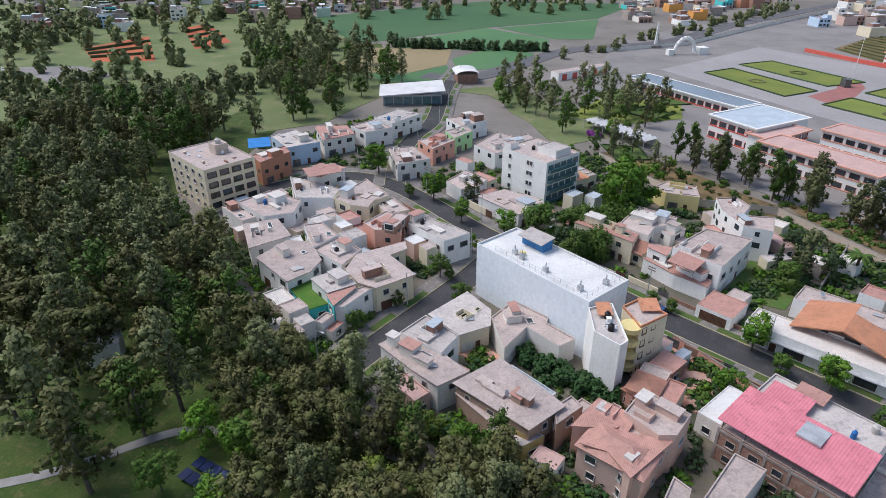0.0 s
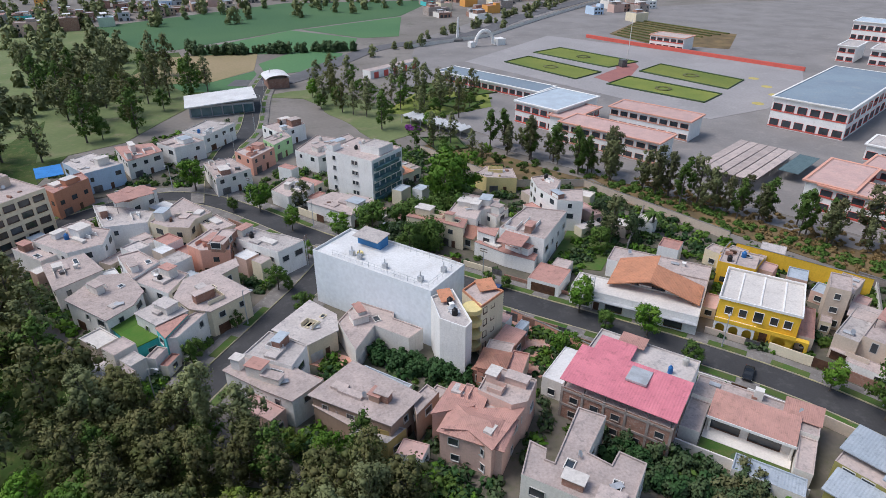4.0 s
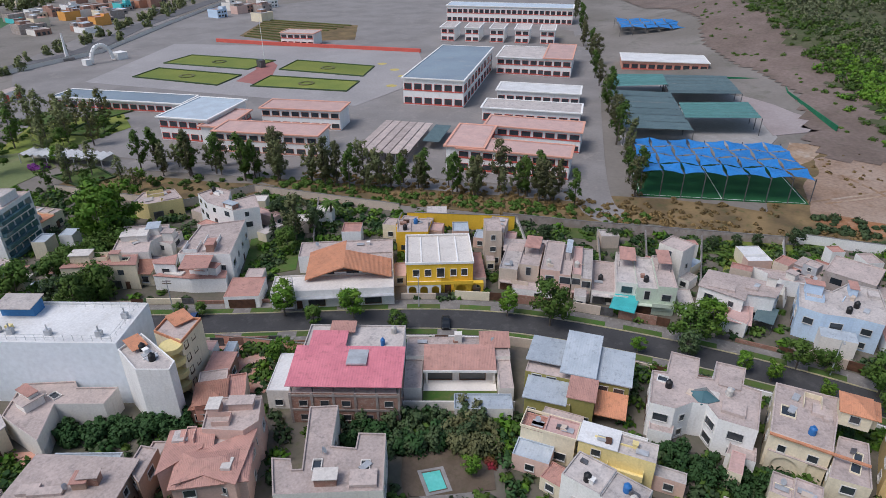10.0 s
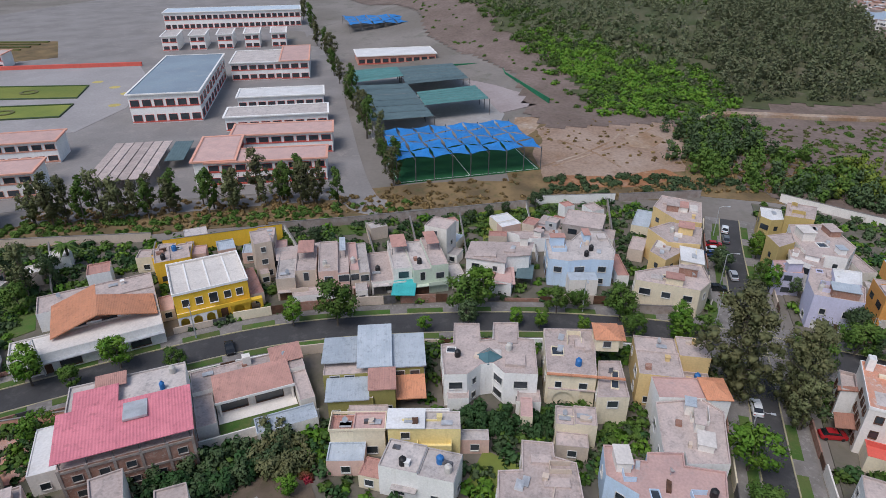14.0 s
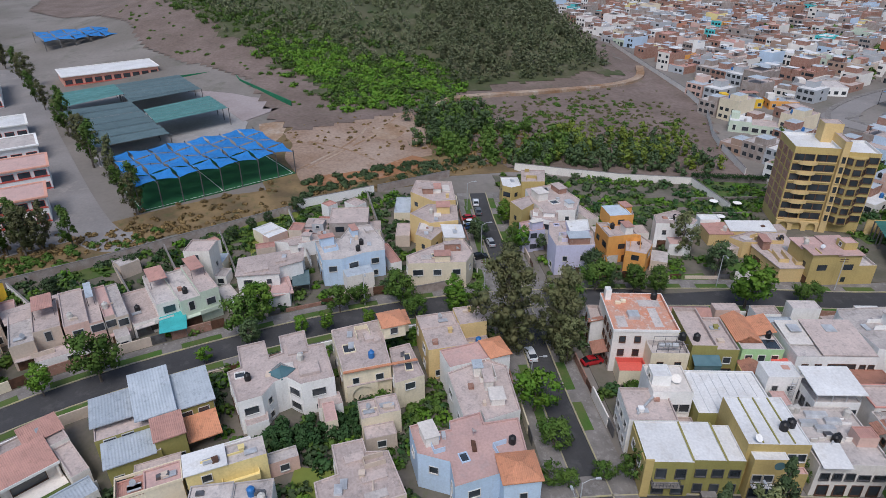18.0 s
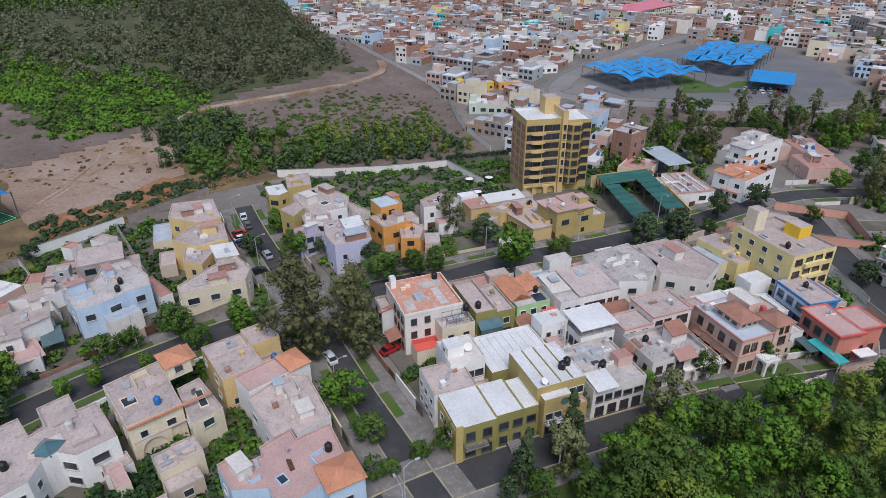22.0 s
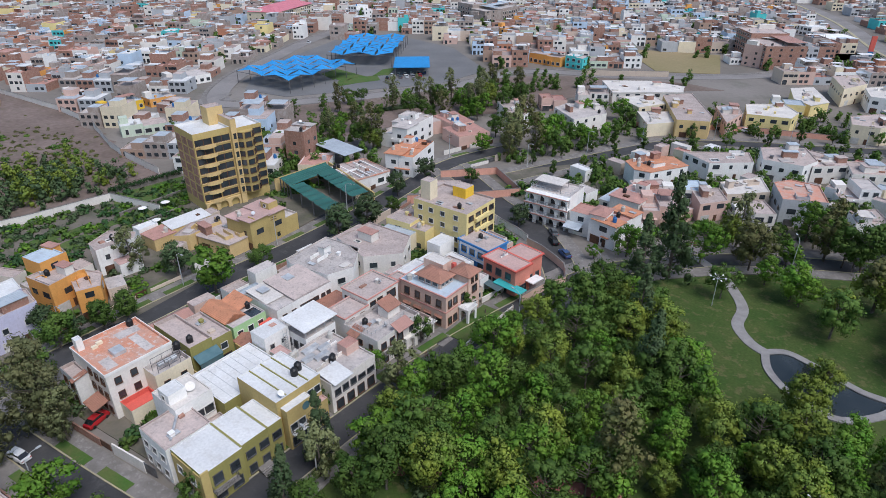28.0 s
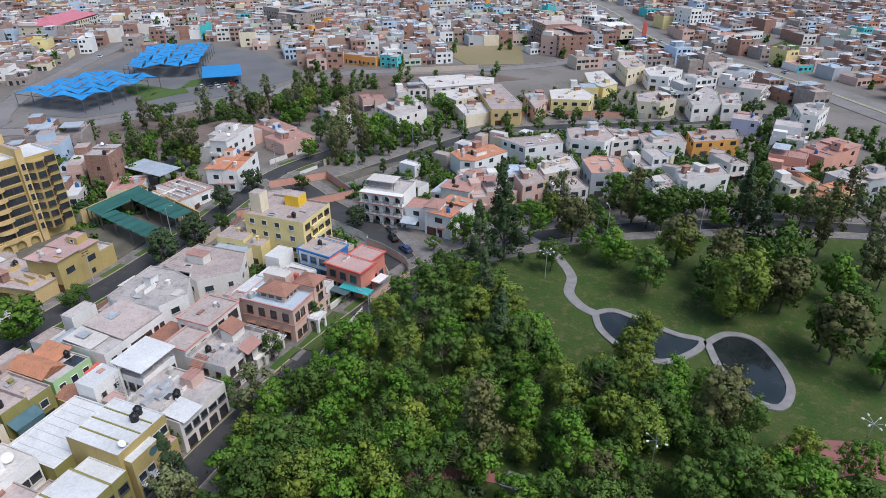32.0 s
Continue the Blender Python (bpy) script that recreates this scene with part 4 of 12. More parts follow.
def olive_house():
    h = thing("house", 78.4, 39.5, -67, "olive house with grey sheet roofs and an orange tiled lean-to", "house", "houses of the neighbourhood")
    O = WALLS["olive"]
    volume(h, -7.5, 4.0, -3.0, 6.5, 0, 5.6, O, ROOFS["dust"], 0.2)
    volume(h, 4.0, 9.8, -2.2, 5.0, 0, 5.6, O, ROOFS["dust"], 0.2)
    volume(h, -6.5, 1.0, -8.0, -3.0, 0, 4.4, O, ROOFS["dust"], 0.2)
    slope(h, -7.9, -1.8, -1.0, 6.9, 6.6, 6.2, ROOFS["sheetgrey"], "sheet_roof", 0.2)
    slope(h, -1.7, 4.4, -3.2, 7.0, 7.0, 8.6, ROOFS["sheetgrey"], "sheet_roof", 0.2)
    slope(h, 4.4, 10.2, -2.6, 5.4, 6.2, 7.4, ROOFS["sheetgrey"], "sheet_roof", 0.2)
    slope(h, -6.9, 0.4, -8.4, -3.1, 4.5, 5.0, ROOFS["sheetgrey"], "sheet_roof", 0.2)
    slope(h, 0.2, 4.9, -8.0, -3.3, 6.1, 6.9, ROOFS["tilepink"], "sheet_roof", 0.2)
    volume(h, 0.4, 4.7, -7.6, -3.0, 0, 6.0, O, ROOFS["dust"], 0.2)
    slope(h, 4.8, 9.9, -7.0, -2.3, 2.9, 4.2, ROOFS["orangetile"], "tiled_roof", 0.2)
    for x in (-5.2, -2.6, 1.6, 3.4):
        window(h, x, -7.99 if x < 1 else -7.6, 1.0, 0, 1.3, 1.2)
    for x in (-5.5, -3.0, 5.6, 8.2):
        window(h, x, -3.0 if x < 1 else -2.2, 4.2 if x < 1 else 3.9, 0, 1.6, 1.1)
    for y in (-0.5, 3.0):
        window(h, 9.8, y, 3.4, 90, 1.3, 1.2)


def tiled_house():
    h = thing("house", 27.2, 67.0, -40, "brown-pink house with faded clay tile roofs and a paved roof yard", "house", "houses of the neighbourhood")
    W = WALLS["pink"]
    volume(h, -5.6, 4.4, -4.8, 4.6, 0, 6.2, W, ROOFS["dust"], 0.2)
    pitched(h, -5.6, 4.4, -4.8, 1.6, 6.25, 1.6, ROOFS["tilepink"])
    slope(h, -6.0, -1.0, 1.7, 5.0, 6.3, 7.4, ROOFS["tilepink"], "tiled_roof")
    facade(h, random.Random(21), -5.6, 4.4, -4.8, 4.6, 0, 6.2, "sew", big=0.1)
    g = thing("house", 35.6, 83.7, -36, "small terracotta tiled pavilion with a brick yard", "house", "houses of the neighbourhood")
    volume(g, -2.4, 2.4, -4.3, 4.3, 0, 4.4, WALLS["salmon"], ROOFS["dust"], 0.2)
    pitched(g, -2.4, 2.4, -4.3, 1.0, 4.45, 1.0, ROOFS["tile"], along="y")
    facade(g, random.Random(22), -2.4, 2.4, -4.3, 4.3, 0, 4.0, "se")


def yellow_flats():
    h = thing("apartment_building", 72.4, -124.8, 174, "pale yellow four-storey apartment building with a stair tower", "building")
    Y = WALLS["lemon"]
    volume(h, -8.2, 8.2, -6.2, 6.2, 0, 12, Y, ROOFS["dust"], 0.5)
    volume(h, -7.6, -4.6, -4.0, -1.0, 11.5, 16.4, WALLS["cream"], ROOFS["dust"], 0.1)
    volume(h, -2.0, 2.0, 2.0, 5.6, 11.51, 14.2, WALLS["yellow"], ROOFS["dust"], 0.1)
    for k in range(4):
        z = 0.9 + 2.9 * k
        for x in (-6, -2.6, 1.0, 5.0):
            window(h, x, -6.2, z, 0, 1.3, 1.2)
        for y in (-4.4, -1.4, 1.4, 4.4):
            window(h, 8.2, y, z, 90, 1.8, 1.3, DARKWOOD)
        boxpart("balcony", Y, h, 8.25, 9.0, -3.0, 3.0, z - 0.7, z + 0.2)
    clutter(h, random.Random(31), -3, 8, -6, 6, 11.5, Y, ROOFS["dust"], 6)


def gold_tower():
    h = thing("apartment_tower", 144.4, -113.7, -106, "eight-storey gold-brown apartment tower with balconies and rounded bay", "building")
    G_, P = WALLS["mustard"], WALLS["gold"]
    volume(h, -9.4, 1.2, -6.2, 6.2, 0, 23, G_, ROOFS["white"], 0.6)
    volume(h, 2.8, 10.8, -6.0, 4.4, 0, 22.2, G_, ROOFS["white"], 0.6)
    volume(h, 1.2, 2.8, -7.2, 5.0, 0, 25.2, P, ROOFS["dust"], 0.2)
    volume(h, -1.6, 3.0, 0.4, 4.6, 22.41, 27.4, P, ROOFS["dust"], 0.2)
    bm = bmesh.new()
    tube(bm, (5.4, -5.6, 3.0), (5.4, -5.6, 21.2), 2.6, 2.6, 18)
    part("rounded_bay", bm, G_, h)
    for k in range(7):
        z = 3.6 + 2.65 * k
        for x in (-7.95, -5.55, -2.75, -0.35):
            window(h, x, -6.2, z, 0, 2.2, 1.6, DARKWOOD)
        boxpart("sill_band", P, h, -9.2, 1.0, -6.42, -6.203, z - 0.42, z - 0.1)
        bm = bmesh.new()
        rim = [(-5.6 + 2.3 * math.cos(math.pi * q / 8), -6.25 - 1.25 * math.sin(math.pi * q / 8)) for q in range(9)]
        low, top = [bm.verts.new((x, y, z - 0.95)) for x, y in rim], [bm.verts.new((x, y, z + 0.05)) for x, y in rim]
        for q in range(8):
            bm.faces.new((low[q + 1], low[q], top[q], top[q + 1]))
        bm.faces.new(low)
        bm.faces.new([bm.verts.new((x, y, z - 0.35)) for x, y in reversed(rim)])
        part("balcony", bm, P, h)
        window(h, 2.0, -7.2, z, 0, 0.9, 1.7, P)
        for a in (-50, 0, 50):
            window(h, 5.4 + 2.62 * math.sin(radians(a)), -5.6 - 2.62 * math.cos(radians(a)), z, a, 1.7, 1.45, DARKWOOD)
        window(h, 9.3, -6.0, z, 0, 2.3, 1.5, DARKWOOD)
        for y in (-3.4, -0.4, 2.6):
            window(h, 10.8, y, z, 90, 2.4, 1.5, DARKWOOD)
        for y in (-4.1, 0.0, 4.1):
            boxpart("brick_panel", WALLS["brick"], h, -9.52, -9.402, y - 1.5, y + 1.5, z - 0.5, z + 1.6)
    arcade(h, -9.4, 1.0, -6.21, 0, 2.9, 3, P, 0.8)
    # terraced garden beside the tower
    for k, line in enumerate(([(176, -96), (171, -118)], [(160, -88.5), (159, -108)], [(150, -85.5), (149, -100)], [(142, -83.5), (141, -97)])):
        (x0, y0), (x1, y1) = line
        o = thing("garden_wall", (x0 + x1) / 2, (y0 + y1) / 2, math.degrees(math.atan2(y1 - y0, x1 - x0)), "rough grey stone retaining wall of a terraced garden", "wall", "terrace walls")
        L = math.hypot(x1 - x0, y1 - y0) / 2
        n = int(L * 2 / 2.0)
        for row in range(3 if k == 0 else 2):
            for q in range(n):
                u = -L + 2 * L * q / n + 0.3 * (row % 2)
                boxpart("stone", TERRACESTONE, o, u, u + 2 * L / n - 0.06, -0.3 + 0.05 * ((q * 7 + row) % 3), 0.3, 0.02 + 0.62 * row, 0.6 + 0.62 * row)
        boxpart("core", TERRACESTONE, o, -L, L, -0.22, 0.26, 0, 1.8 if k == 0 else 1.2)
    for pts in ([(175, -96), (170, -118), (160.5, -108), (161.5, -89)], [(158.4, -88.6), (157.4, -108), (150.6, -100), (151.4, -86)], [(148.6, -85.4), (147.6, -99), (142.6, -96), (143.4, -84)]):
        sheet("lawn", pts, 0.27, GARDEN, "narrow terrace lawn between stone walls", "lawn")
    o = thing("hedge", 173.5, -107, -102.5, "long clipped dark hedge along the garden wall", "hedge")
    part("foliage", leaves_mesh("foliage", [(-11 + 0.55 * q, 0.25 * math.sin(q * 1.9), 1.9 + 0.2 * math.sin(q * 2.7), 0.75) for q in range(41)], 60, 0.2, LEAVES["ivy"], np.random.default_rng(5), 0.1, 1.0), None, o)
    for x, y in ((155.5, -93), (153.6, -99), (145.6, -90)):
        o = thing("parasol", x, y, 0, "white round garden parasol on the lawn", "parasol", "parasols")
        bm = bmesh.new()
        tube(bm, (0, 0, 0), (0, 0, 2.2), 0.04, 0.04, 6)
        part("pole", bm, PALEMETAL, o)
        bm = bmesh.new()
        tube(bm, (0, 0, 2.05), (0, 0, 2.5), 1.25, 0.06, 12)
        part("shade", bm, WALLS["white"], o)
    # walled parking yard with shade cloths on three sides
    sheet("car_park", [(134, -123.5), (130.5, -143), (103, -130.5), (106, -113)], 0.2, ASPHALT, "dark parking yard between shade roofs", "car park")
    shade_roof([(133, -124.5), (130.2, -142), (124.6, -139.6), (127, -122.4)], 5.0, -0.5, YARDCLOTH, "dark teal shade-cloth roof along the parking yard")
    shade_roof([(127, -122.2), (125.6, -126.6), (104.2, -119), (106.2, -114)], 4.6, 0.2, YARDCLOTH, "dark teal shade-cloth roof along the parking yard")
    shade_roof([(124.4, -139.4), (126, -133.4), (105.4, -124.6), (103.6, -130)], 4.8, 0.2, YARDCLOTH, "dark teal shade-cloth roof along the parking yard")
    for a, b in (((135, -124), (131.5, -144)), ((131, -144.2), (103, -131.4))):
        o = thing("yard_wall", (a[0] + b[0]) / 2, (a[1] + b[1]) / 2, math.degrees(math.atan2(b[1] - a[1], b[0] - a[0])), "tall mustard wall round the parking yard", "wall")
        L = math.hypot(b[0] - a[0], b[1] - a[1]) / 2
        boxpart("wall", WALLS["gold"], o, -L, L, -0.15, 0.15, 0, 4.2)
        boxpart("coping", WALLS["mustard"], o, -L, L, -0.22, 0.22, 4.2, 4.34)




FOOT += [(108.5, 66.5, -63, 16, 15), (112.5, 56.5, -61, 5, 15), (113.8, 49.2, -62, 9.5, 14), (116.5, 41, -59, 8, 14), (51, 43.8, -40, 15, 9), (41.5, 138.5, -54, 21, 8)]
FOOT += [(20.4, 110, -50, 30, 14), (33.8, 91.8, -54, 10, 12), (-67.8, 173.4, -45, 22, 16), (29.2, 177.3, -50, 18, 15), (76.5, 99.9, -44, 26, 23), (58.4, 109, -46, 8, 8), (92.8, 83.1, -46, 15, 15), (52.2, 68.5, -50, 18, 17), (70.6, 56, -49, 19, 17), (78.4, 39.5, -67, 18, 16), (27.2, 67, -40, 11, 10), (35.6, 83.7, -36, 5, 9), (72.4, -124.8, 174, 17, 13), (141.6, -109.4, -166, 19, 14), (113.1, -123.3, 157, 25, 20)]
white_store(), flats_tan(), glass_block(), orange_gable_house(), yellow_mansion(), pink_sheet_building(), courtyard_house()
olive_house(), tiled_house(), yellow_flats()


# ---- school compound ----
def school_block(x, y, ang, w, d, top, label, wall="white", band="red", roof="dust", floors=2, sides="s", glass=None):
    """A long classroom building with window bands between coloured sills."""
    h = thing("school_building", x, y, ang, label, "school building", "classroom blocks")
    volume(h, -w / 2, w / 2, -d / 2, d / 2, 0, top, WALLS[wall], ROOFS[roof], 0.15)
    st = top / floors
    for s in sides:
        y0, turn = (-d / 2, 0) if s == "s" else (d / 2, 180)
        for k in range(floors):
            z = k * st + 1.0
            n = max(2, round(w / 4.2))
            for i in range(n):
                plain_window(h, -w / 2 + w * (i + 0.5) / n, y0, z, turn, round(w / n * 0.72, 1), round(st * 0.42, 1), WALLS[band])
            boxpart("sill_band", WALLS[band], h, -w / 2, w / 2, *((y0 - 0.14, y0 - 0.004) if s == "s" else (y0 + 0.004, y0 + 0.14)), k * st + 0.45, k * st + 0.8)
    bm = bmesh.new()
    shell(bm, -w / 2 - 0.7, w / 2 + 0.7, -d / 2 - 0.9, d / 2 + 0.9, top - 0.35, top + 0.12, t=0.75)
    part("eave", bm, WALLS["salmon"] if roof in ("dust", "pinkflat") else WALLS["white"], h)
    return h


hall = school_block(234, 200, -62, 27, 76, 12, "large school hall with a pale blue roof and red-framed windows", roof="hallblue", sides="s")
for k in range(9):
    plain_window(hall, 13.5, -34 + 8.2 * k, 6.5, 90, 5.0, 3.0, WALLS["red"])
    plain_window(hall, 13.5, -34 + 8.2 * k, 1.2, 90, 5.0, 3.0, WALLS["red"])
school_block(117, 226, -62, 20, 28, 9, "white three-storey school block with a pale blue sheet roof", roof="paleblue", sides="s")
school_block(112, 284, -60, 62, 13, 4.6, "long low open school wing with a blue roof", roof="hallblue", floors=1, sides="s")
school_block(121, 187.5, -58, 38, 12, 8, "two-storey classroom wing with a dusty pink roof", roof="pinkflat", band="salmon")
school_block(147.4, 202.5, -58, 32, 12, 8, "two-storey classroom wing with a dusty pink roof", roof="pinkflat", band="salmon")
school_block(118, 212, 32, 22, 9, 7.6, "linking classroom block with a dusty pink roof", roof="pinkflat", sides="s")
school_block(161.2, 110.5, -64, 36, 11, 8, "two-storey classroom wing with red sill bands", roof="pinkflat", band="red")
school_block(186.3, 120, -64, 34, 12, 8, "two-storey classroom wing with red sill bands", roof="pinkflat", band="red")
school_block(160, 128, 28, 24, 12, 8.4, "linking classroom block with a flat pink roof", roof="pinkflat", sides="s")
school_block(211.7, 138, -62, 39, 13, 6, "long low classroom wing with white walls", roof="grey", floors=1)
school_block(238, 152, -62, 36, 14, 6, "long low classroom wing with dark clerestory", roof="white", floors=1)
school_block(290, 191, -62, 34, 30, 9, "white school block with open ground floor", roof="grey")
school_block(300, 180, -62, 14, 40, 9.5, "white and red school block", roof="pinkflat")
for i in range(5):
    school_block(333 + 8.2 * i, 286 - 14 * i, -60, 9, 22, 9, "small white two-storey dormitory block with a red band", roof="grey", sides="s")
school_block(420, 300, -60, 96, 22, 12, "long white barrack building with a red access ramp", roof="paleblue", sides="s")
school_block(254, 345, -60, 22, 14, 8, "isolated white two-storey building", roof="dust", sides="s")
c = thing("parking_canopy", 152.6, 157, -62, "long ribbed parking canopy of pale roof strips", "canopy")
for i in range(6):
    boxpart("canopy_strip", ROOFS["dust"], c, -9.5 + 3.2 * i, -6.7 + 3.2 * i, -18, 18, 3.5, 3.75)
    for y in (-16, 0, 16):
        bm = bmesh.new()
        tube(bm, (-8.1 + 3.2 * i, y, 0), (-8.1 + 3.2 * i, y, 3.5), 0.12, 0.12, 6)
        part("post", bm, PALEMETAL, c)
boxpart("green_awning", ROOFS["sheetgreen"], c, 10.4, 16.5, -2, 18, 3.2, 3.35)


def sports_canopy(x, y, ang, w, d, z, nx, ny, mat, label, floor_mat=None, lift=0.9, net=True):
    """A roof of stretched cloths on steel posts over a playing field."""
    h = thing("sports_canopy", x, y, ang, label, "canopy")
    if floor_mat:
        boxpart("playing_field", floor_mat, h, -w / 2, w / 2, -d / 2, d / 2, 0.0, 0.26)
        bm = bmesh.new()
        for a in ((-w / 2 + 0.6, w / 2 - 0.6, -d / 2 + 0.6, -d / 2 + 0.75), (-w / 2 + 0.6, w / 2 - 0.6, d / 2 - 0.75, d / 2 - 0.6), (-w / 2 + 0.6, -w / 2 + 0.75, -d / 2 + 0.75, d / 2 - 0.75), (w / 2 - 0.75, w / 2 - 0.6, -d / 2 + 0.75, d / 2 - 0.75), (-0.08, 0.08, -d / 2 + 0.75, d / 2 - 0.75)):
            box(bm, *a, 0.262, 0.27)
        part("field_lines", bm, WALLS["white"], h)
    for i in range(nx):
        for j in range(ny):
            x0, x1, y0, y1 = -w / 2 + w * i / nx, -w / 2 + w * (i + 1) / nx, -d / 2 + d * j / ny, -d / 2 + d * (j + 1) / ny
            g = 0.25
            bm = bmesh.new()
            lift0 = lift if (i + j) % 2 else 0
            zs = (z + lift0, z + lift - lift0, z + lift0, z + lift - lift0)
            cs = ((x0 + g * 0.2, y0 + g), (x1 - g, y0 + g * 0.2), (x1 - g * 0.2, y1 - g), (x0 + g, y1 - g * 0.2))
            mid = bm.verts.new(((x0 + x1) / 2, (y0 + y1) / 2, z + lift / 2))
            ring = []
            for k in range(4):
                (ax, ay), (bx, by) = cs[k], cs[(k + 1) % 4]
                ring.append(bm.verts.new((ax, ay, zs[k])))
                mx, my = (ax + bx) / 2, (ay + by) / 2
                ring.append(bm.verts.new((mx + 0.16 * ((x0 + x1) / 2 - mx), my + 0.16 * ((y0 + y1) / 2 - my), (zs[k] + zs[(k + 1) % 4]) / 2)))
            for k in range(8):
                bm.faces.new((ring[k], ring[(k + 1) % 8], mid))
            part("shade_sail", bm, mat, h)
    for i in range(nx + 1):
        for y in (-d / 2, d / 2):
            bm = bmesh.new()
            tube(bm, (-w / 2 + w * i / nx, y, 0), (-w / 2 + w * i / nx, y, z + 0.5), 0.16, 0.16, 6)
            part("post", bm, STEEL, h)
        bm = bmesh.new()
        box(bm, -w / 2 + w * i / nx - 0.1, -w / 2 + w * i / nx + 0.1, -d / 2, d / 2, z - 0.35, z - 0.12)
        part("beam", bm, STEEL, h)
    return h


sports_canopy(194, 58, -57, 48, 31, 7.6, 8, 4, ROOFS["sheetblue"], "blue stretched-cloth canopy over a green sports court", TURF)
TEALCLOTH = ribbed("teal_shade_cloth", (0.10, 0.24, 0.23), (0.08, 0.20, 0.19), 0.9, 0.04, 0.8)


def shade_roof(corners, z, tilt, mat, label):
    """One large shade cloth on a steel grid over a court: four corners, rows of posts and beams."""
    cx, cy = sum(c[0] for c in corners) / 4, sum(c[1] for c in corners) / 4
    h = thing("shade_canopy", cx, cy, 0, label, "canopy", "shade canopies")
    (ax, ay), (bx, by), (ex, ey), (dx, dy) = [(x - cx, y - cy) for x, y in corners]

    def at(u, v):
        return (ax + (bx - ax) * u) * (1 - v) + (dx + (ex - dx) * u) * v, (ay + (by - ay) * u) * (1 - v) + (dy + (ey - dy) * u) * v

    n = 6
    for i in range(n):
        bm = bmesh.new()
        rows = []
        for v in (i / n + 0.004, (i + 0.5) / n, (i + 1) / n - 0.004):
            sag = -0.22 if abs(v * n - i - 0.5) < 0.01 else 0
            rows.append([bm.verts.new((*at(u, v), z + tilt * v + sag + dz)) for u in (0, 0.5, 1) for dz in (0, -0.04)])
        for p, q in zip(rows, rows[1:]):
            for k in (0, 2):
                bm.faces.new((p[k], p[k + 2], q[k + 2], q[k]))
                bm.faces.new((p[k + 1], q[k + 1], q[k + 3], p[k + 3]))
        part("shade_cloth", bm, mat, h)
        bm = bmesh.new()
        tube(bm, (*at(0, i / n), z + tilt * i / n - 0.3), (*at(1, i / n), z + tilt * i / n - 0.3), 0.1, 0.1, 5)
        part("beam", bm, STEEL, h)
    for i in range(4):
        for u in (0, 1):
            bm = bmesh.new()
            tube(bm, (*at(u, i / 3), 0), (*at(u, i / 3), z + tilt * i / 3 - 0.1), 0.16, 0.16, 6)
            part("post", bm, STEEL, h)


sheet("court", [(286, 142), (330, 100), (253, 55), (240, 54), (206, 95)], 0.24, material("court_cement", (0.33, 0.31, 0.30), (0.28, 0.265, 0.255), 0.06, 1, 0.9, 0.2, stain=(0.38, 0.36, 0.35)), "pale concrete sports courts under the shade canopies", "court")
shade_roof([(280, 141), (297, 121), (278, 110), (257, 128)], 6.6, 0.2, TEALCLOTH, "teal shade-cloth canopy over a concrete court")
shade_roof([(297, 121), (314, 97), (286, 80), (266, 104)], 6.4, -0.3, ROOFS["sheetgreen"], "dark grey-green shade-cloth canopy over a concrete court")
shade_roof([(254, 127), (267, 104), (220, 75), (207, 95)], 6.4, 0.3, ROOFS["sheetgreen"], "large dark grey-green shade-cloth canopy over a concrete court")
shade_roof([(252, 94), (271, 73), (250, 61), (232, 83)], 6.8, 0.3, TEALCLOTH, "teal shade-cloth canopy on tall posts over a court")
sports_canopy(435, 184, -57, 58, 40, 7.6, 7, 3, ROOFS["sheetblue"], "distant blue canopy over a turf court", TURF)
for pts in ([(228, -253), (231, -267), (210, -262), (207, -245)], [(204.5, -239), (194, -258), (202, -266), (209.5, -252)], [(203, -263.5), (207.6, -279), (203.7, -286), (197, -269.5)]):
    sheet("lawn", pts, 0.285, GARDEN, "strip of green lawn between the city ball courts", "lawn")
sheet("court_ground", [(238, -208), (262, -238), (276, -285), (288, -335), (262, -372), (206, -352), (158, -306), (164, -268), (190, -236), (212, -209)], 0.17, material("court_asphalt", (0.205, 0.20, 0.20), (0.165, 0.162, 0.165), 0.05, 1.2, 0.92, 0.2, stain=(0.20, 0.19, 0.18)), "grey asphalt sports park with ball courts", "court")
CITYBLUE = ribbed("bright_blue_shade_cloth", (0.03, 0.30, 0.66), (0.025, 0.25, 0.58), 0.9, 0.04, 0.6)
sports_canopy(231.5, -238.5, 86, 46, 38, 6.0, 6, 4, CITYBLUE, "bright blue stretched-cloth canopies over city ball courts", None, 1.6)
sports_canopy(238, -308, 116, 64, 36, 6.0, 7, 4, CITYBLUE, "bright blue stretched-cloth canopies over city ball courts", None, 1.6)
c = thing("car_park_canopy", 192.5, -285, 123, "flat bright blue canopy over parked cars", "canopy")
boxpart("cover", CITYBLUE, c, -14, 14, -9.5, 9.5, 4.6, 4.8)
for x in (-13, 0, 13):
    for y in (-8.5, 8.5):
        bm = bmesh.new()
        tube(bm, (x, y, 0), (x, y, 4.6), 0.14, 0.14, 6)
        part("post", bm, STEEL, c)
for pts in ([(229, -253), (230, -266), (214, -263), (215, -246)], [(211, -245), (210, -262), (196, -259), (204, -236)]):
    sheet("lawn", pts, 0.24, GARDEN, "strip of grass between the city ball courts", "lawn")
sports_canopy(-168, -318, 130, 40, 40, 6.0, 4, 4, CITYBLUE, "blue shade canopies beside the highway", PAVING)


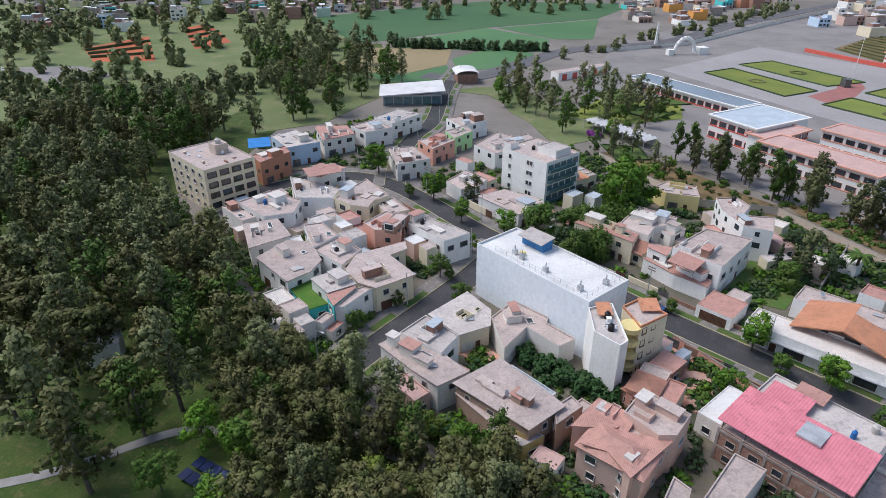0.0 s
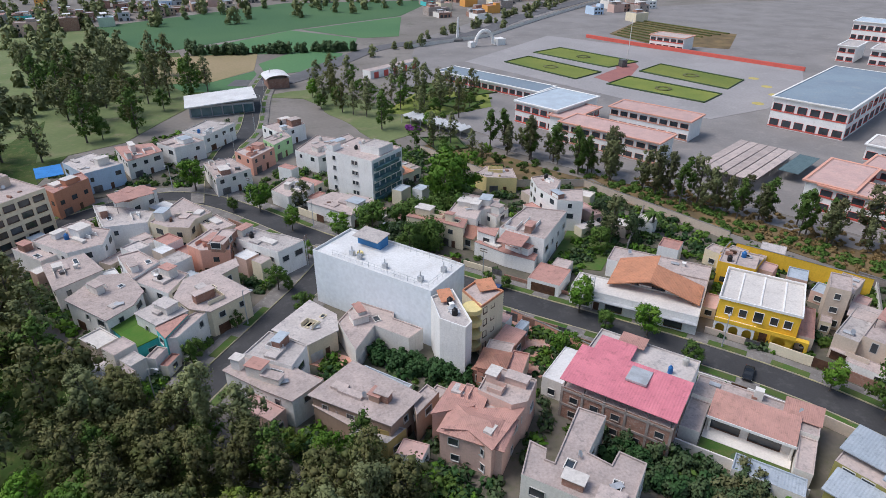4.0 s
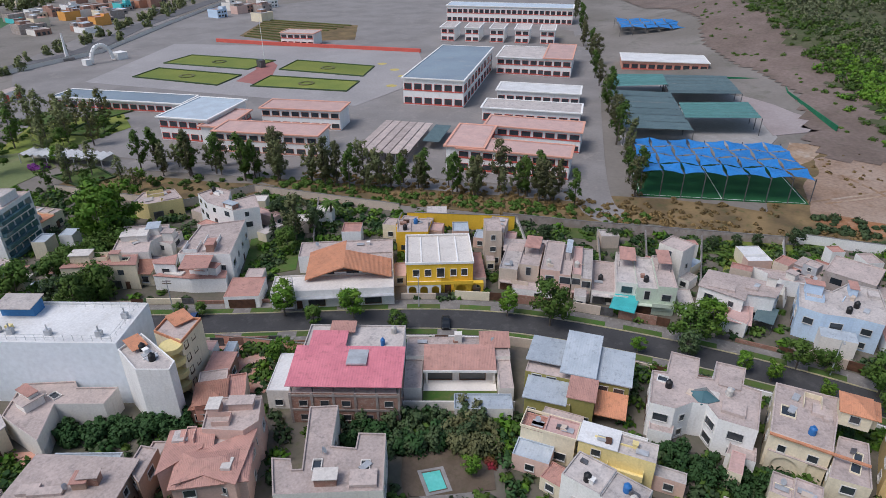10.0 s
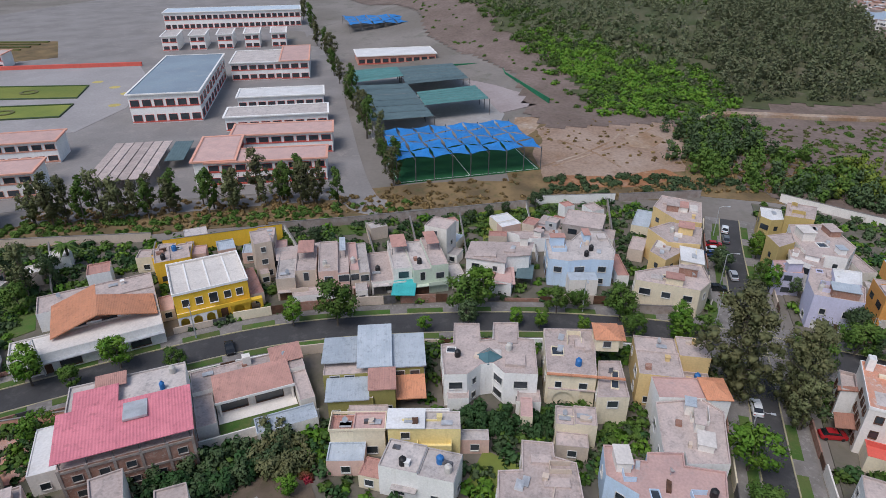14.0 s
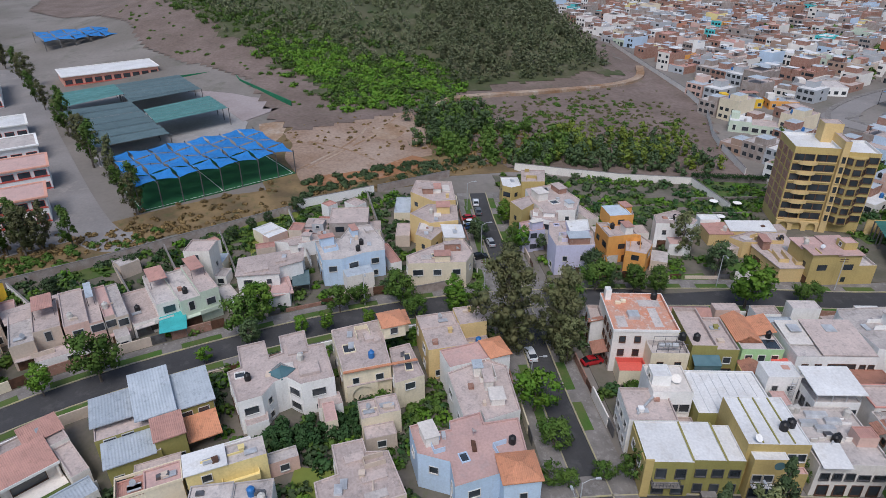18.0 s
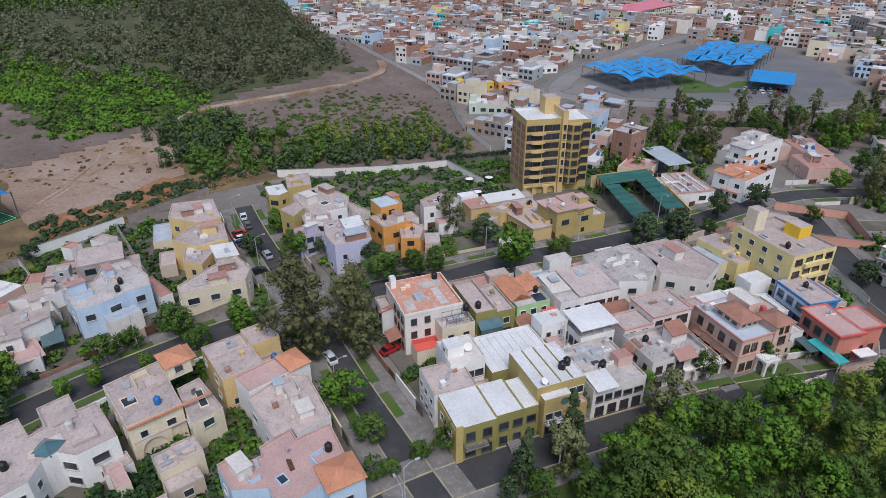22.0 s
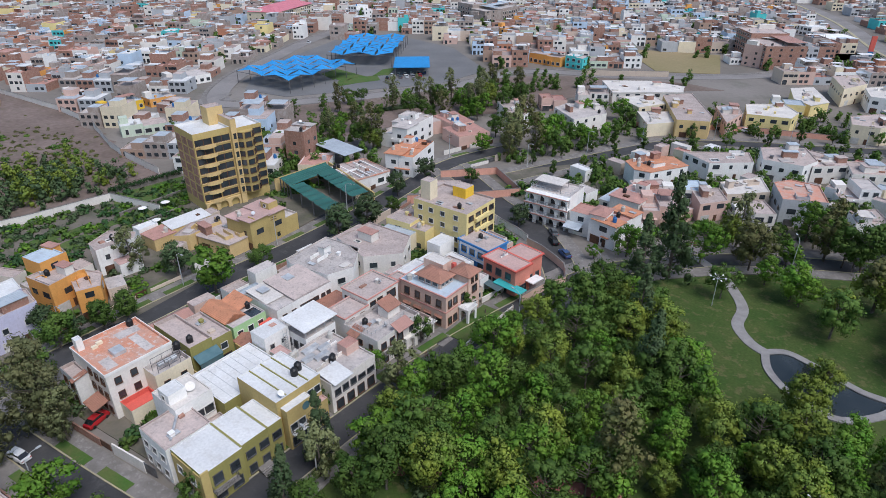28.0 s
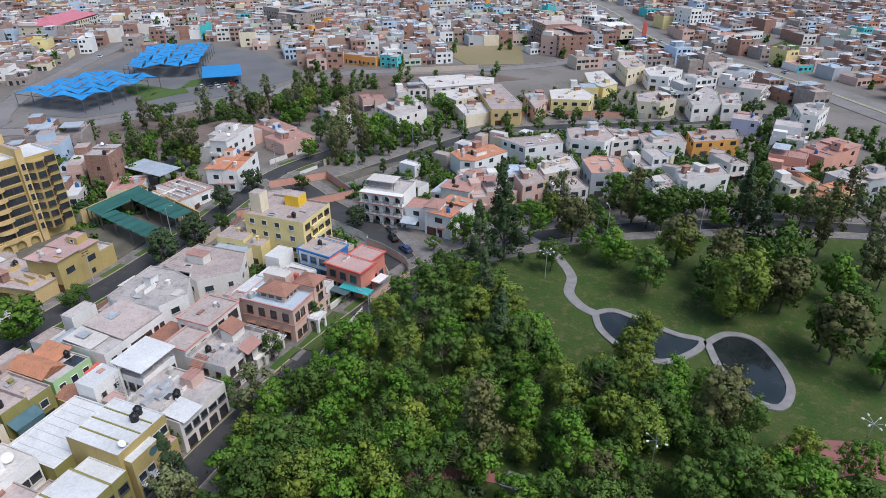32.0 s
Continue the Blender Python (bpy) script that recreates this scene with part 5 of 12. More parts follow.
# ---- awnings, roof rooms and wings ----
def awning(x, y, ang, w, d, z, base, mat, label):
    h = thing("awning", x, y, ang, label, "awning", z=base)
    slope(h, -w / 2, w / 2, -d / 2, d / 2, z - base - 0.12, z - base + 0.12, ROOFS[mat], "cover")
    for px in (-w / 2 + 0.2, w / 2 - 0.2):
        for py in (-d / 2 + 0.2, d / 2 - 0.2):
            bm = bmesh.new()
            tube(bm, (px, py, 0), (px, py, z - base - 0.15), 0.06, 0.06, 6)
            part("post", bm, STEEL, h)


def pavilion(x, y, ang, w, d, z, base, wall, roof, label):
    h = thing("roof_room" if base else "house_wing", x, y, ang, label, "room" if base else "house wing", z=base)
    tiled = "tile" in roof
    volume(h, -w / 2, w / 2, -d / 2, d / 2, 0, z - base, WALLS[wall], ROOFS["dust" if tiled else roof], 0.25)
    if tiled:
        pitched(h, -w / 2, w / 2, -d / 2, d / 2, z - base + 0.02, min(w, d) * 0.2, ROOFS[roof], 0.3, True, "x" if w > d else "y")
    facade(h, random.Random(round(x * 10)), -w / 2, w / 2, -d / 2, d / 2, 0, z - base, "se", 2.6 if base else 3.1)
    if not base:
        FOOT.append((x, y, ang, w, d))


awning(107.2, 43.8, -74, 5.1, 6.4, 3.2, 0.0, "cyan", "turquoise awning over a front garden")
awning(119.1, 24.8, -75, 5.6, 8.8, 3.4, 0.0, "pinkflat", "pink flat terrace roof over a car port")
awning(122.3, 20.2, -83, 3.8, 6.1, 3.0, 0.0, "sheetgreen", "dark green shade cloth over a patio")
pavilion(60.1, -16.3, -88, 5.2, 5.0, 7.6, 0.0, "blue", "orangetile", "orange tiled wing of a pale blue house")
pavilion(87.1, -17.6, -76, 3.6, 4.9, 7.6, 0.0, "white", "orangetile", "white wing with an orange tiled roof")
pavilion(86.2, -12.1, -75, 7.5, 5.0, 7.2, 0.0, "white", "pinkflat", "white wing with a pink flat roof")
pavilion(95.3, 0.4, -76, 4.0, 4.6, 9.2, 6.5, "cream", "orangetile", "cream stair tower with a tiled hipped roof")
pavilion(135.6, -56.2, -87, 5.5, 6.1, 10.0, 6.5, "orange", "paleblue", "orange rooftop room with a pale blue roof")
awning(-59.8, 195.0, 17, 7.0, 9.1, 9.2, 7.5, "sheetblue", "blue tarpaulin over a roof terrace")
awning(-34.8, 169.3, 26, 9.9, 6.9, 9.6, 6.5, "tilepink", "faded red sheet roof over a roof terrace")
pavilion(-11.6, 138.5, -23, 3.8, 7.7, 8.6, 6.5, "brick", "dust", "raw brick rooftop room")
awning(53.7, 119.6, -44, 6.3, 5.9, 7.6, 6.5, "tilepink", "faded pink awning on a roof terrace")
pavilion(127.9, 42.3, -97, 5.8, 5.5, 9.4, 0.0, "offwhite", "dust", "white house with a roof terrace")
awning(111.1, 70.8, -55, 11.9, 5.7, 5.6, 5.0, "dust", "pale hipped roof plane")
pavilion(108.0, 79.3, -48, 3.9, 6.8, 9.6, 0.0, "beige", "dust", "narrow beige tower house")
pavilion(102.4, 102.4, -63, 4.0, 7.0, 5.0, 0.0, "yellow", "dust", "small yellow garden house")
pavilion(104.1, 98.2, -57, 3.3, 6.8, 5.0, 0.0, "yellow", "dust", "small yellow garden house")
pavilion(146.7, 10.0, -91, 9.8, 9.3, 6.6, 0.0, "raw", "dust", "low grey outbuilding by the back wall")


# ---- houses of freer plan ----
def offset(pts, d):
    """A plan outline moved outwards by d."""
    out = []
    n = len(pts)
    for i in range(n):
        a, b, c = (Vector(pts[k % n]) for k in (i - 1, i, i + 1))
        u, v = (b - a).normalized(), (c - b).normalized()
        p, q = Vector((u.y, -u.x)), Vector((v.y, -v.x))
        m = (p + q) / max(0.35, 1 + p.dot(q))
        out.append((b.x + m.x * d, b.y + m.y * d))
    return out


def slab(name, h, pts, z0, z1, mat):
    bm = bmesh.new()
    lo, hi = [bm.verts.new((x, y, z0)) for x, y in pts], [bm.verts.new((x, y, z1)) for x, y in pts]
    bm.faces.new(lo[::-1])
    bm.faces.new(hi)
    for i in range(len(pts)):
        j = (i + 1) % len(pts)
        bm.faces.new((lo[i], lo[j], hi[j], hi[i]))
    return part(name, bm, mat, h)


def inside(x, y, poly):
    c = False
    for (a, b), (p, q) in zip(poly, poly[1:] + poly[:1]):
        if (b > y) != (q > y) and x < (p - a) * (y - b) / (q - b) + a:
            c = not c
    return c


def plan_house(label, wall, blocks, seed):
    """A house of one or more blocks, each from its own plan outline."""
    rnd = random.Random(seed)
    flat = [p for b in blocks for p in b[0]]
    cx, cy = sum(p[0] for p in flat) / len(flat), sum(p[1] for p in flat) / len(flat)
    h = thing("house", cx, cy, 0, label, "house", "houses of the neighbourhood")
    W = WALLS[wall]
    far = math.hypot(cx, cy)
    glaze = bmesh.new()
    gate = None
    for pts, z, roof, jut in blocks:
        p = [(x - cx, y - cy) for x, y in pts]
        R = ROOFS[roof]
        if jut:
            slab("wall", h, p, 0, z - 0.16, W)
            slab("roof", h, offset(p, jut), z - 0.16, z, R)
        else:
            q = offset(p, -0.2)
            bm = bmesh.new()
            rings = [[bm.verts.new((x, y, zz)) for x, y in ring] for ring, zz in ((p, 0), (p, z), (q, z), (q, z - 0.7))]
            for k, (a, b) in enumerate(zip(rings, rings[1:])):
                for i in range(len(p)):
                    j = (i + 1) % len(p)
                    bm.faces.new((a[i], a[j], b[j], b[i])).material_index = min(k, 1)
            part("wall", bm, W, h).data.materials.append(R)
            slab("roof", h, offset(p, -0.204), z - 0.6, z - 0.28, R)
        for (a, b), (c, d) in zip(p, p[1:] + p[:1]):
            L = math.hypot(c - a, d - b)
            out = Vector((d - b, a - c))
            if gate is None and L > 6 and z > 3 and out.dot(Vector((cx + a, cy + b))) < 0:
                gate = math.degrees(math.atan2(d - b, c - a))
                door(h, a + (c - a) * 0.62, b + (d - b) * 0.62, gate)
                door(h, a + (c - a) * 0.25, b + (d - b) * 0.25, gate, 2.6, 2.3, rnd.choice((DARKWOOD, STEEL, FRAME)), "garage_door")
            if L < 2.6 or out.dot(Vector((cx + a, cy + b))) > 0:
                continue
            for k in range(max(1, int(z / 3))):
                m = max(1, int(L / 3.8))
                for i in range(m):
                    if k == 0 and gate is not None or rnd.random() < 0.1:
                        continue
                    f = (i + 0.5) / m
                    w, hh = rnd.choice(((1.3, 1.2), (1.0, 1.2), (1.7, 1.3), (2.2, 1.4)))
                    spot_ = (a + (c - a) * f, b + (d - b) * f, 0.9 + 3.0 * k, math.degrees(math.atan2(d - b, c - a)), w, hh)
                    if far > 140:
                        pane(glaze, *spot_)
                    else:
                        (window if far < 80 else plain_window)(h, *spot_)
        xs, ys = [v[0] for v in p], [v[1] for v in p]
        deck = z if jut else z - 0.28
        for k in range(60):
            x, y = rnd.uniform(min(xs), max(xs)), rnd.uniform(min(ys), max(ys))
            if k < 5 + len(p) and all(inside(x + u, y + v, p) for u in (-1.5, 1.5) for v in (-1.5, 1.5)):
                clutter(h, rnd, x - 1.25, x + 1.25, y - 1.25, y + 1.25, deck, W, R, 1)
        # raised roof rooms, low ribs across the deck and parapet steps, square to the longest side
        (a, b), (c, d) = max(zip(p, p[1:] + p[:1]), key=lambda e: math.dist(*e))
        way = math.degrees(math.atan2(d - b, c - a))
        area = abs(sum(u[0] * v[1] - v[0] * u[1] for u, v in zip(p, p[1:] + p[:1]))) / 2
        made = 0
        for k in range(50):
            if made >= min(4, area / 26) or z < 3.9 or roof == "white":
                break
            x, y, sx, sy = rnd.uniform(min(xs), max(xs)), rnd.uniform(min(ys), max(ys)), rnd.uniform(0.8, 2.4), rnd.uniform(0.6, 1.8)
            m = pose(x, y, 0, 0, 0, way)
            if not all(inside(*(m @ Vector((u * (sx + 0.3), v * (sy + 0.3), 0))).xy, p) for u in (-1, 0, 1) for v in (-1, 0, 1)):
                continue
            made += 1
            kind = rnd.random()
            if kind < 0.34:
                o = boxpart("roof_room", rnd.choice((W, W, WALLS["offwhite"], WALLS["brick"])), h, -sx, sx, -sy, sy, deck + 0.002, deck + rnd.uniform(1.2, 2.3))
                o.matrix_basis = m
                top = boxpart("cover", rnd.choice((R, ROOFS["sheetgrey"], ROOFS["bone"], ROOFS["tilepink"])), h, -sx - 0.2, sx + 0.2, -sy - 0.2, sy + 0.2, o.bound_box[1][2] + 0.002, o.bound_box[1][2] + 0.12)
                top.matrix_basis = m
            elif kind < 0.62:
                o = boxpart("raised_deck", rnd.choice((R, ROOFS["dust"], ROOFS["grey"], ROOFS["bone"])), h, -sx, sx, -sy, sy, deck + 0.002, deck + rnd.uniform(0.25, 0.6))
                o.matrix_basis = m
            elif kind < 0.82:
                bm = bmesh.new()
                t = 0.09
                for e in ((-sx, sx, -sy, -sy + t), (-sx, sx, sy - t, sy), (-sx, -sx + t, -sy + t, sy - t)):
                    box(bm, *e, deck + 0.002, deck + 0.9)
                o = part("terrace_wall", bm, W, h)
                o.matrix_basis = m
            else:
                # no opening: a flat dark plate imitates the shade of a sunken recess
                o = boxpart("light_well", GLASS, h, -sx * 0.6, sx * 0.6, -sy * 0.6, sy * 0.6, deck + 0.002, deck + 0.03)
                o.matrix_basis = m
                bm = bmesh.new()
                for e in ((-sx * 0.6 - 0.12, sx * 0.6 + 0.12, -sy * 0.6 - 0.12, -sy * 0.6), (-sx * 0.6 - 0.12, sx * 0.6 + 0.12, sy * 0.6, sy * 0.6 + 0.12), (-sx * 0.6 - 0.12, -sx * 0.6, -sy * 0.6, sy * 0.6), (sx * 0.6, sx * 0.6 + 0.12, -sy * 0.6, sy * 0.6)):
                    box(bm, *e, deck + 0.002, deck + 0.25)
                o = part("well_kerb", bm, W, h)
                o.matrix_basis = m
        best = None
        for ang in range(0, 180, 6):
            c, s = math.cos(radians(ang)), math.sin(radians(ang))
            us, vs = [x * c + y * s for x, y in p], [-x * s + y * c for x, y in p]
            area = (max(us) - min(us)) * (max(vs) - min(vs))
            if best is None or area < best[0]:
                u, v = (max(us) + min(us)) / 2, (max(vs) + min(vs)) / 2
                best = (area, cx + u * c - v * s, cy + u * s + v * c, ang, max(us) - min(us), max(vs) - min(vs))
        FOOT.append(best[1:])
    if glaze.faces:
        tagged(part("glazing", glaze, GLASS, h), kind="stuff")
    else:
        glaze.free()
    return h


plan_house("white modern house with broken grey flat roofs beside the street", "white", [([(-0.2, 87.8), (2.9, 92.9), (-3.3, 99.4), (-8.0, 93.8)], 7.0, "grey", 0.00), ([(-5.4, 84.5), (-0.9, 80.2), (4.0, 83.6), (-0.3, 88.6), (-7.6, 94.4), (-11.3, 91.2)], 6.2, "dust", 0.30)], 500)
plan_house("cream single-storey house with grey-pink flat roof and patio", "cream", [([(3.2, 96.0), (9.0, 98.9), (9.4, 104.1), (5.1, 110.6), (-2.6, 102.6)], 5.0, "grey", 0.30)], 501)
plan_house("pale L-shaped house with a dusty pink flat roof", "offwhite", [([(11.3, 91.7), (16.1, 98.3), (21.4, 92.3), (24.8, 94.6), (20.2, 99.7), (20.7, 101.6), (14.5, 107.7), (9.5, 101.6)], 5.0, "dust", 0.00)], 502)
plan_house("brown house under a broad overhanging dusty flat roof", "brown", [([(13.0, 70.2), (18.8, 75.0), (10.0, 86.3), (2.3, 80.3)], 6.5, "dust", 0.50), ([(7.7, 73.5), (10.2, 75.2), (4.9, 82.4), (2.3, 80.3)], 4.3, "dust", 0.20), ([(17.4, 71.3), (22.3, 75.4), (20.9, 77.9), (17.6, 75.2)], 6.0, "dust", 0.00)], 503)
plan_house("low mustard annex with a grey flat roof", "mustard", [([(12.1, 68.8), (15.6, 71.0), (9.8, 74.8), (6.8, 72.3)], 4.0, "grey", 0.00)], 504)
plan_house("brick annex with a faded clay roof", "brick", [([(39.6, 85.7), (44.0, 89.6), (41.3, 92.9), (35.0, 86.9)], 3.6, "tilepink", 0.20), ([(32.8, 80.2), (37.3, 83.5), (35.8, 86.2), (30.6, 82.5)], 3.4, "tile", 0.20)], 505)
bay_house = plan_house("white house with an angled bay and glass skylight", "white", [([(77.7, 25.1), (79.0, 21.5), (82.2, 20.0), (83.2, 18.1), (81.2, 15.6), (82.6, 10.2), (92.1, 12.6), (91.7, 15.4), (96.4, 16.5), (94.9, 21.0), (90.0, 19.7), (88.9, 21.8), (93.9, 23.4), (92.5, 28.0), (86.6, 26.3), (85.5, 28.3)], 7.0, "dust", 0.00), ([(76.3, 24.0), (77.6, 20.7), (80.5, 21.5), (79.2, 25.2)], 3.2, "dust", 0.00), ([(79.3, 13.0), (80.3, 9.0), (83.3, 9.8), (82.5, 13.4)], 3.2, "dust", 0.00)], 506)
arch_house = plan_house("cream house with a big arched garage and terracotta tile edges", "cream", [([(85.3, 0.8), (89.5, 1.4), (98.6, 2.6), (95.9, 11.6), (83.7, 8.9)], 7.0, "dust", 0.00), ([(82.7, -4.8), (91.9, -2.7), (90.7, 1.0), (81.1, 0.2)], 6.0, "dust", 0.00)], 507)
plan_house("beige L-shaped house with a dusty pink flat roof", "beige", [([(58.4, -0.7), (66.4, 1.6), (66.6, 4.8), (69.2, 5.4), (68.3, 10.0), (62.8, 8.8), (61.6, 12.0), (55.4, 10.6)], 6.0, "dust", 0.00)], 508)
plan_house("pale blue and white house with a broad pink roof terrace", "blue", [([(62.5, -7.0), (58.1, -7.2), (61.0, -18.2), (70.2, -18.3), (69.6, -12.9), (72.0, -12.7), (70.5, -7.7), (68.8, -7.7), (68.5, -5.5), (71.0, -5.1), (70.0, -1.6), (64.5, -2.5)], 7.0, "pinkflat", 0.00)], 509)
plan_house("white house with a dusty pink flat roof and skylights", "offwhite", [([(72.2, -12.9), (70.0, -13.2), (71.8, -19.0), (82.6, -18.8), (84.8, -15.6), (81.7, -8.6), (71.1, -10.0)], 7.0, "dust", 0.00)], 510)


def angle_block():
    """A narrow block: a white blind tower in front, a cream wing with curved balconies behind it."""
    cx, cy = 32.0, 91.0
    h = thing("apartment_building", cx, cy, 0, "narrow white and cream apartment building with terracotta roof tiles", "building")
    for pts, z, wall, roof in (([(25.9, 87.2), (29.4, 83.2), (31.1, 84.6), (31.1, 95.9), (26.4, 94.5)], 12.0, "white", "grey"), ([(34.1, 91.7), (34.5, 89.4), (40.6, 93.4), (36.9, 98.6), (33.1, 96.0)], 11.4, "cream", "dust")):
        p = [(x - cx, y - cy) for x, y in pts]
        slab("wall", h, p, 0, z - 0.5, WALLS[wall])
        slab("roof", h, offset(p, -0.25), z - 0.5, z - 0.42, ROOFS[roof])
        q = offset(p, -0.2)
        bm = bmesh.new()
        rings = [[bm.verts.new((x, y, zz)) for x, y in ring] for ring, zz in ((p, z - 0.5), (p, z), (q, z), (q, z - 0.5))]
        for a, b in zip(rings, rings[1:]):
            for i in range(len(p)):
                bm.faces.new((a[i], a[(i + 1) % len(p)], b[(i + 1) % len(p)], b[i]))
        part("parapet", bm, ROOFS["orangetile"] if wall == "cream" else WALLS["white"], h)
    slope(h, -4.4, -1.8, 0.6, 4.0, 12.3, 12.9, ROOFS["orangetile"], "tiled_roof")
    slope(h, 4.0, 7.6, 3.0, 6.4, 11.6, 12.2, ROOFS["orangetile"], "tiled_roof").matrix_basis = pose(0, 0, 0, 0, 0, 0)
    for k in range(4):
        z = 2.2 + 2.7 * k
        bm = bmesh.new()
        tube(bm, (1.2, -0.6, z - 0.2), (1.2, -0.6, z + 0.75), 1.9, 1.9, 14)
        part("balcony", bm, WALLS["lemon"], h)
        for x, y in ((3.6, -0.8), (5.6, 0.6)):
            window(h, x, y, z - 1.0, 33, 1.0, 1.2, DARKWOOD)
    tank(h, -3.0, -3.0, 11.58, BLACKTANK)
    clutter(h, random.Random(8), -4.0, -1.6, -4, 2, 11.58, WALLS["white"], ROOFS["dust"], 5)
    FOOT.append((29.0, 90, -50, 6, 11))
    FOOT.append((36.5, 94, -50, 7, 8))


angle_block()
sheet("red_paving", [(37.7, 86.2), (42.8, 79.9), (47.7, 81.3), (55.8, 87.7), (47.0, 101.6), (33.8, 88.2)], 0.36, ROOFS["red"], "terracotta paved yard behind a brick wall", "paving")
sheet("red_paving", [(7.7, 92.3), (11.9, 94.7), (7.0, 99.2), (3.0, 96.1)], 0.36, ROOFS["red"], "terracotta paved patio between houses", "paving")
# the arch, tiled cap and skylight of two houses
lx, ly = 83.7 - arch_house.location.x, 8.9 - arch_house.location.y
turn = -78.8
o = arcade(arch_house, 0.4, 5.8, 0, 0, 3.6, 1, WALLS["cream"])
o.matrix_basis = pose(lx, ly, 0, 0, 0, turn)
o = boxpart("terrace", ROOFS["dust"], arch_house, 0.4, 12.8, -0.35, 0.0, 3.61, 3.75)
o.matrix_basis = pose(lx, ly, 0, 0, 0, turn)
o = boxpart("tile_edge", ROOFS["orangetile"], arch_house, 0, 12.9, -0.5, -0.004, 6.75, 6.95)
o.matrix_basis = pose(lx, ly, 0, 0, 0, turn)
o = boxpart("tower_wall", WALLS["cream"], arch_house, -2.4, 2.4, -2, 2, 6.0, 7.9)
o.matrix_basis = pose(97.0 - arch_house.location.x, 0.0 - arch_house.location.y, 0, 0, 0, turn)
o = pitched(arch_house, -2.4, 2.4, -2, 2, 8.05, 0.9, ROOFS["orangetile"])
o.matrix_basis = pose(97.0 - arch_house.location.x, 0.0 - arch_house.location.y, 0, 0, 0, turn)
o = pitched(bay_house, -1.7, 1.7, -1.7, 1.7, 6.9, 1.0, BLUEGLASS, 0, True, "x", "glass_skylight")
o.matrix_basis = pose(85.0 - bay_house.location.x, 19.3 - bay_house.location.y, 0, 0, 0, turn + 45)


# the row above the curved street
plan_house("white house with a pink roof terrace and garage", "white", [([(118.9, 24.2), (121.6, 24.7), (124.0, 19.7), (129.8, 20.1), (126.1, 33.9), (118.5, 33.1)], 6.5, "dust", .25), ([(115.1, 21.8), (117.5, 21.9), (122.7, 23.7), (123.1, 29.6), (115.3, 28.7)], 3.6, "pinkflat", 0), ([(136.8, 21.5), (138.7, 16.9), (142.0, 16.9), (140.8, 23.2), (138.6, 28.1)], 4.0, "dust", 0)], 603)
plan_house("pale blue house with white trim and a grey roof", "blue", [([(122.6, 15.1), (122.8, 10.8), (125.2, 5.9), (126.2, 1.2), (130.6, 1.3), (140.0, 4.4), (138.8, 9.8), (133.1, 11.6), (132.0, 17.5)], 7.0, "grey", 0)], 604)
# the houses below the dry slope
plan_house("ochre terraced house with stepped flat roofs", "gold", [([(151.1, -12.0), (151.2, -18.0), (164.3, -18.3), (166.2, -8.3), (158.0, -6.3)], 7.5, "dust", 0), ([(137.0, -10.0), (138.0, -17.1), (147.1, -17.8), (148.4, -10.5), (143.0, -5.4)], 8.0, "dust", 0), ([(129.8, -9.7), (134.5, -12.8), (138.7, -13.0), (139.5, -7.6), (133.2, -6.2)], 7.0, "dust", 0)], 605)
plan_house("cream terraced house with a white roof room", "cream", [([(130.4, -13.0), (129.8, -17.6), (136.5, -17.6), (137.1, -12.8)], 7.4, "white", .2), ([(119.2, -3.8), (118.7, -16.6), (123.2, -18.8), (130.6, -17.3), (127.3, -10.1), (122.8, -3.5)], 7.0, "dust", 0)], 606)
plan_house("mustard house with white roof rooms and water tanks", "mustard", [([(161.0, -37.8), (160.4, -44.4), (169.2, -46.5), (170.0, -39.6)], 8.0, "dust", 0), ([(161.1, -32.5), (159.3, -34.7), (160.7, -37.7), (166.8, -37.9), (167.1, -32.9)], 7.0, "white", 0), ([(142.2, -34.0), (146.0, -37.9), (151.3, -38.0), (147.8, -32.1)], 8.0, "dust", 0)], 607)
plan_house("white house with broad grey-pink stepped roofs", "white", [([(149.3, -38.3), (143.6, -40.1), (143.0, -48.4), (149.6, -51.4), (161.2, -47.9), (158.1, -38.4)], 7.0, "dust", 0), ([(140.9, -36.5), (137.2, -42.3), (145.0, -44.3), (146.8, -36.8)], 6.5, "dust", 0)], 608)
plan_house("lilac house with white framed windows and roof rooms", "lilac", [([(128.2, -37.6), (122.4, -37.8), (122.0, -46.7), (128.4, -48.2), (135.1, -43.3), (134.8, -39.2)], 8.0, "dust", 0), ([(126.0, -41.9), (126.7, -46.8), (132.4, -48.0), (132.5, -42.6)], 9.4, "white", 0)], 609)
plan_house("small lilac house with a pink roof edge", "lilac", [([(133.9, -32.6), (134.8, -38.4), (141.2, -39.0), (139.3, -32.8)], 6.0, "pinkflat", 0)], 610)
plan_house("bright orange house with stepped roof terraces", "orange", [([(126.4, -51.5), (127.2, -58.7), (134.1, -58.7), (134.2, -51.0)], 7.5, "dust", 0), ([(122.1, -54.2), (120.0, -58.4), (124.9, -61.9), (129.6, -60.6), (130.2, -57.5)], 6.0, "dust", 0), ([(135.3, -55.7), (135.7, -61.0), (141.6, -62.1), (140.3, -55.9)], 8.5, "dust", 0)], 611)
plan_house("white house with a grey-pink flat roof above a lawn", "white", [([(133.4, -66.1), (131.8, -74.9), (134.2, -77.1), (140.5, -73.9), (138.2, -67.4)], 7.0, "dust", 0)], 612)
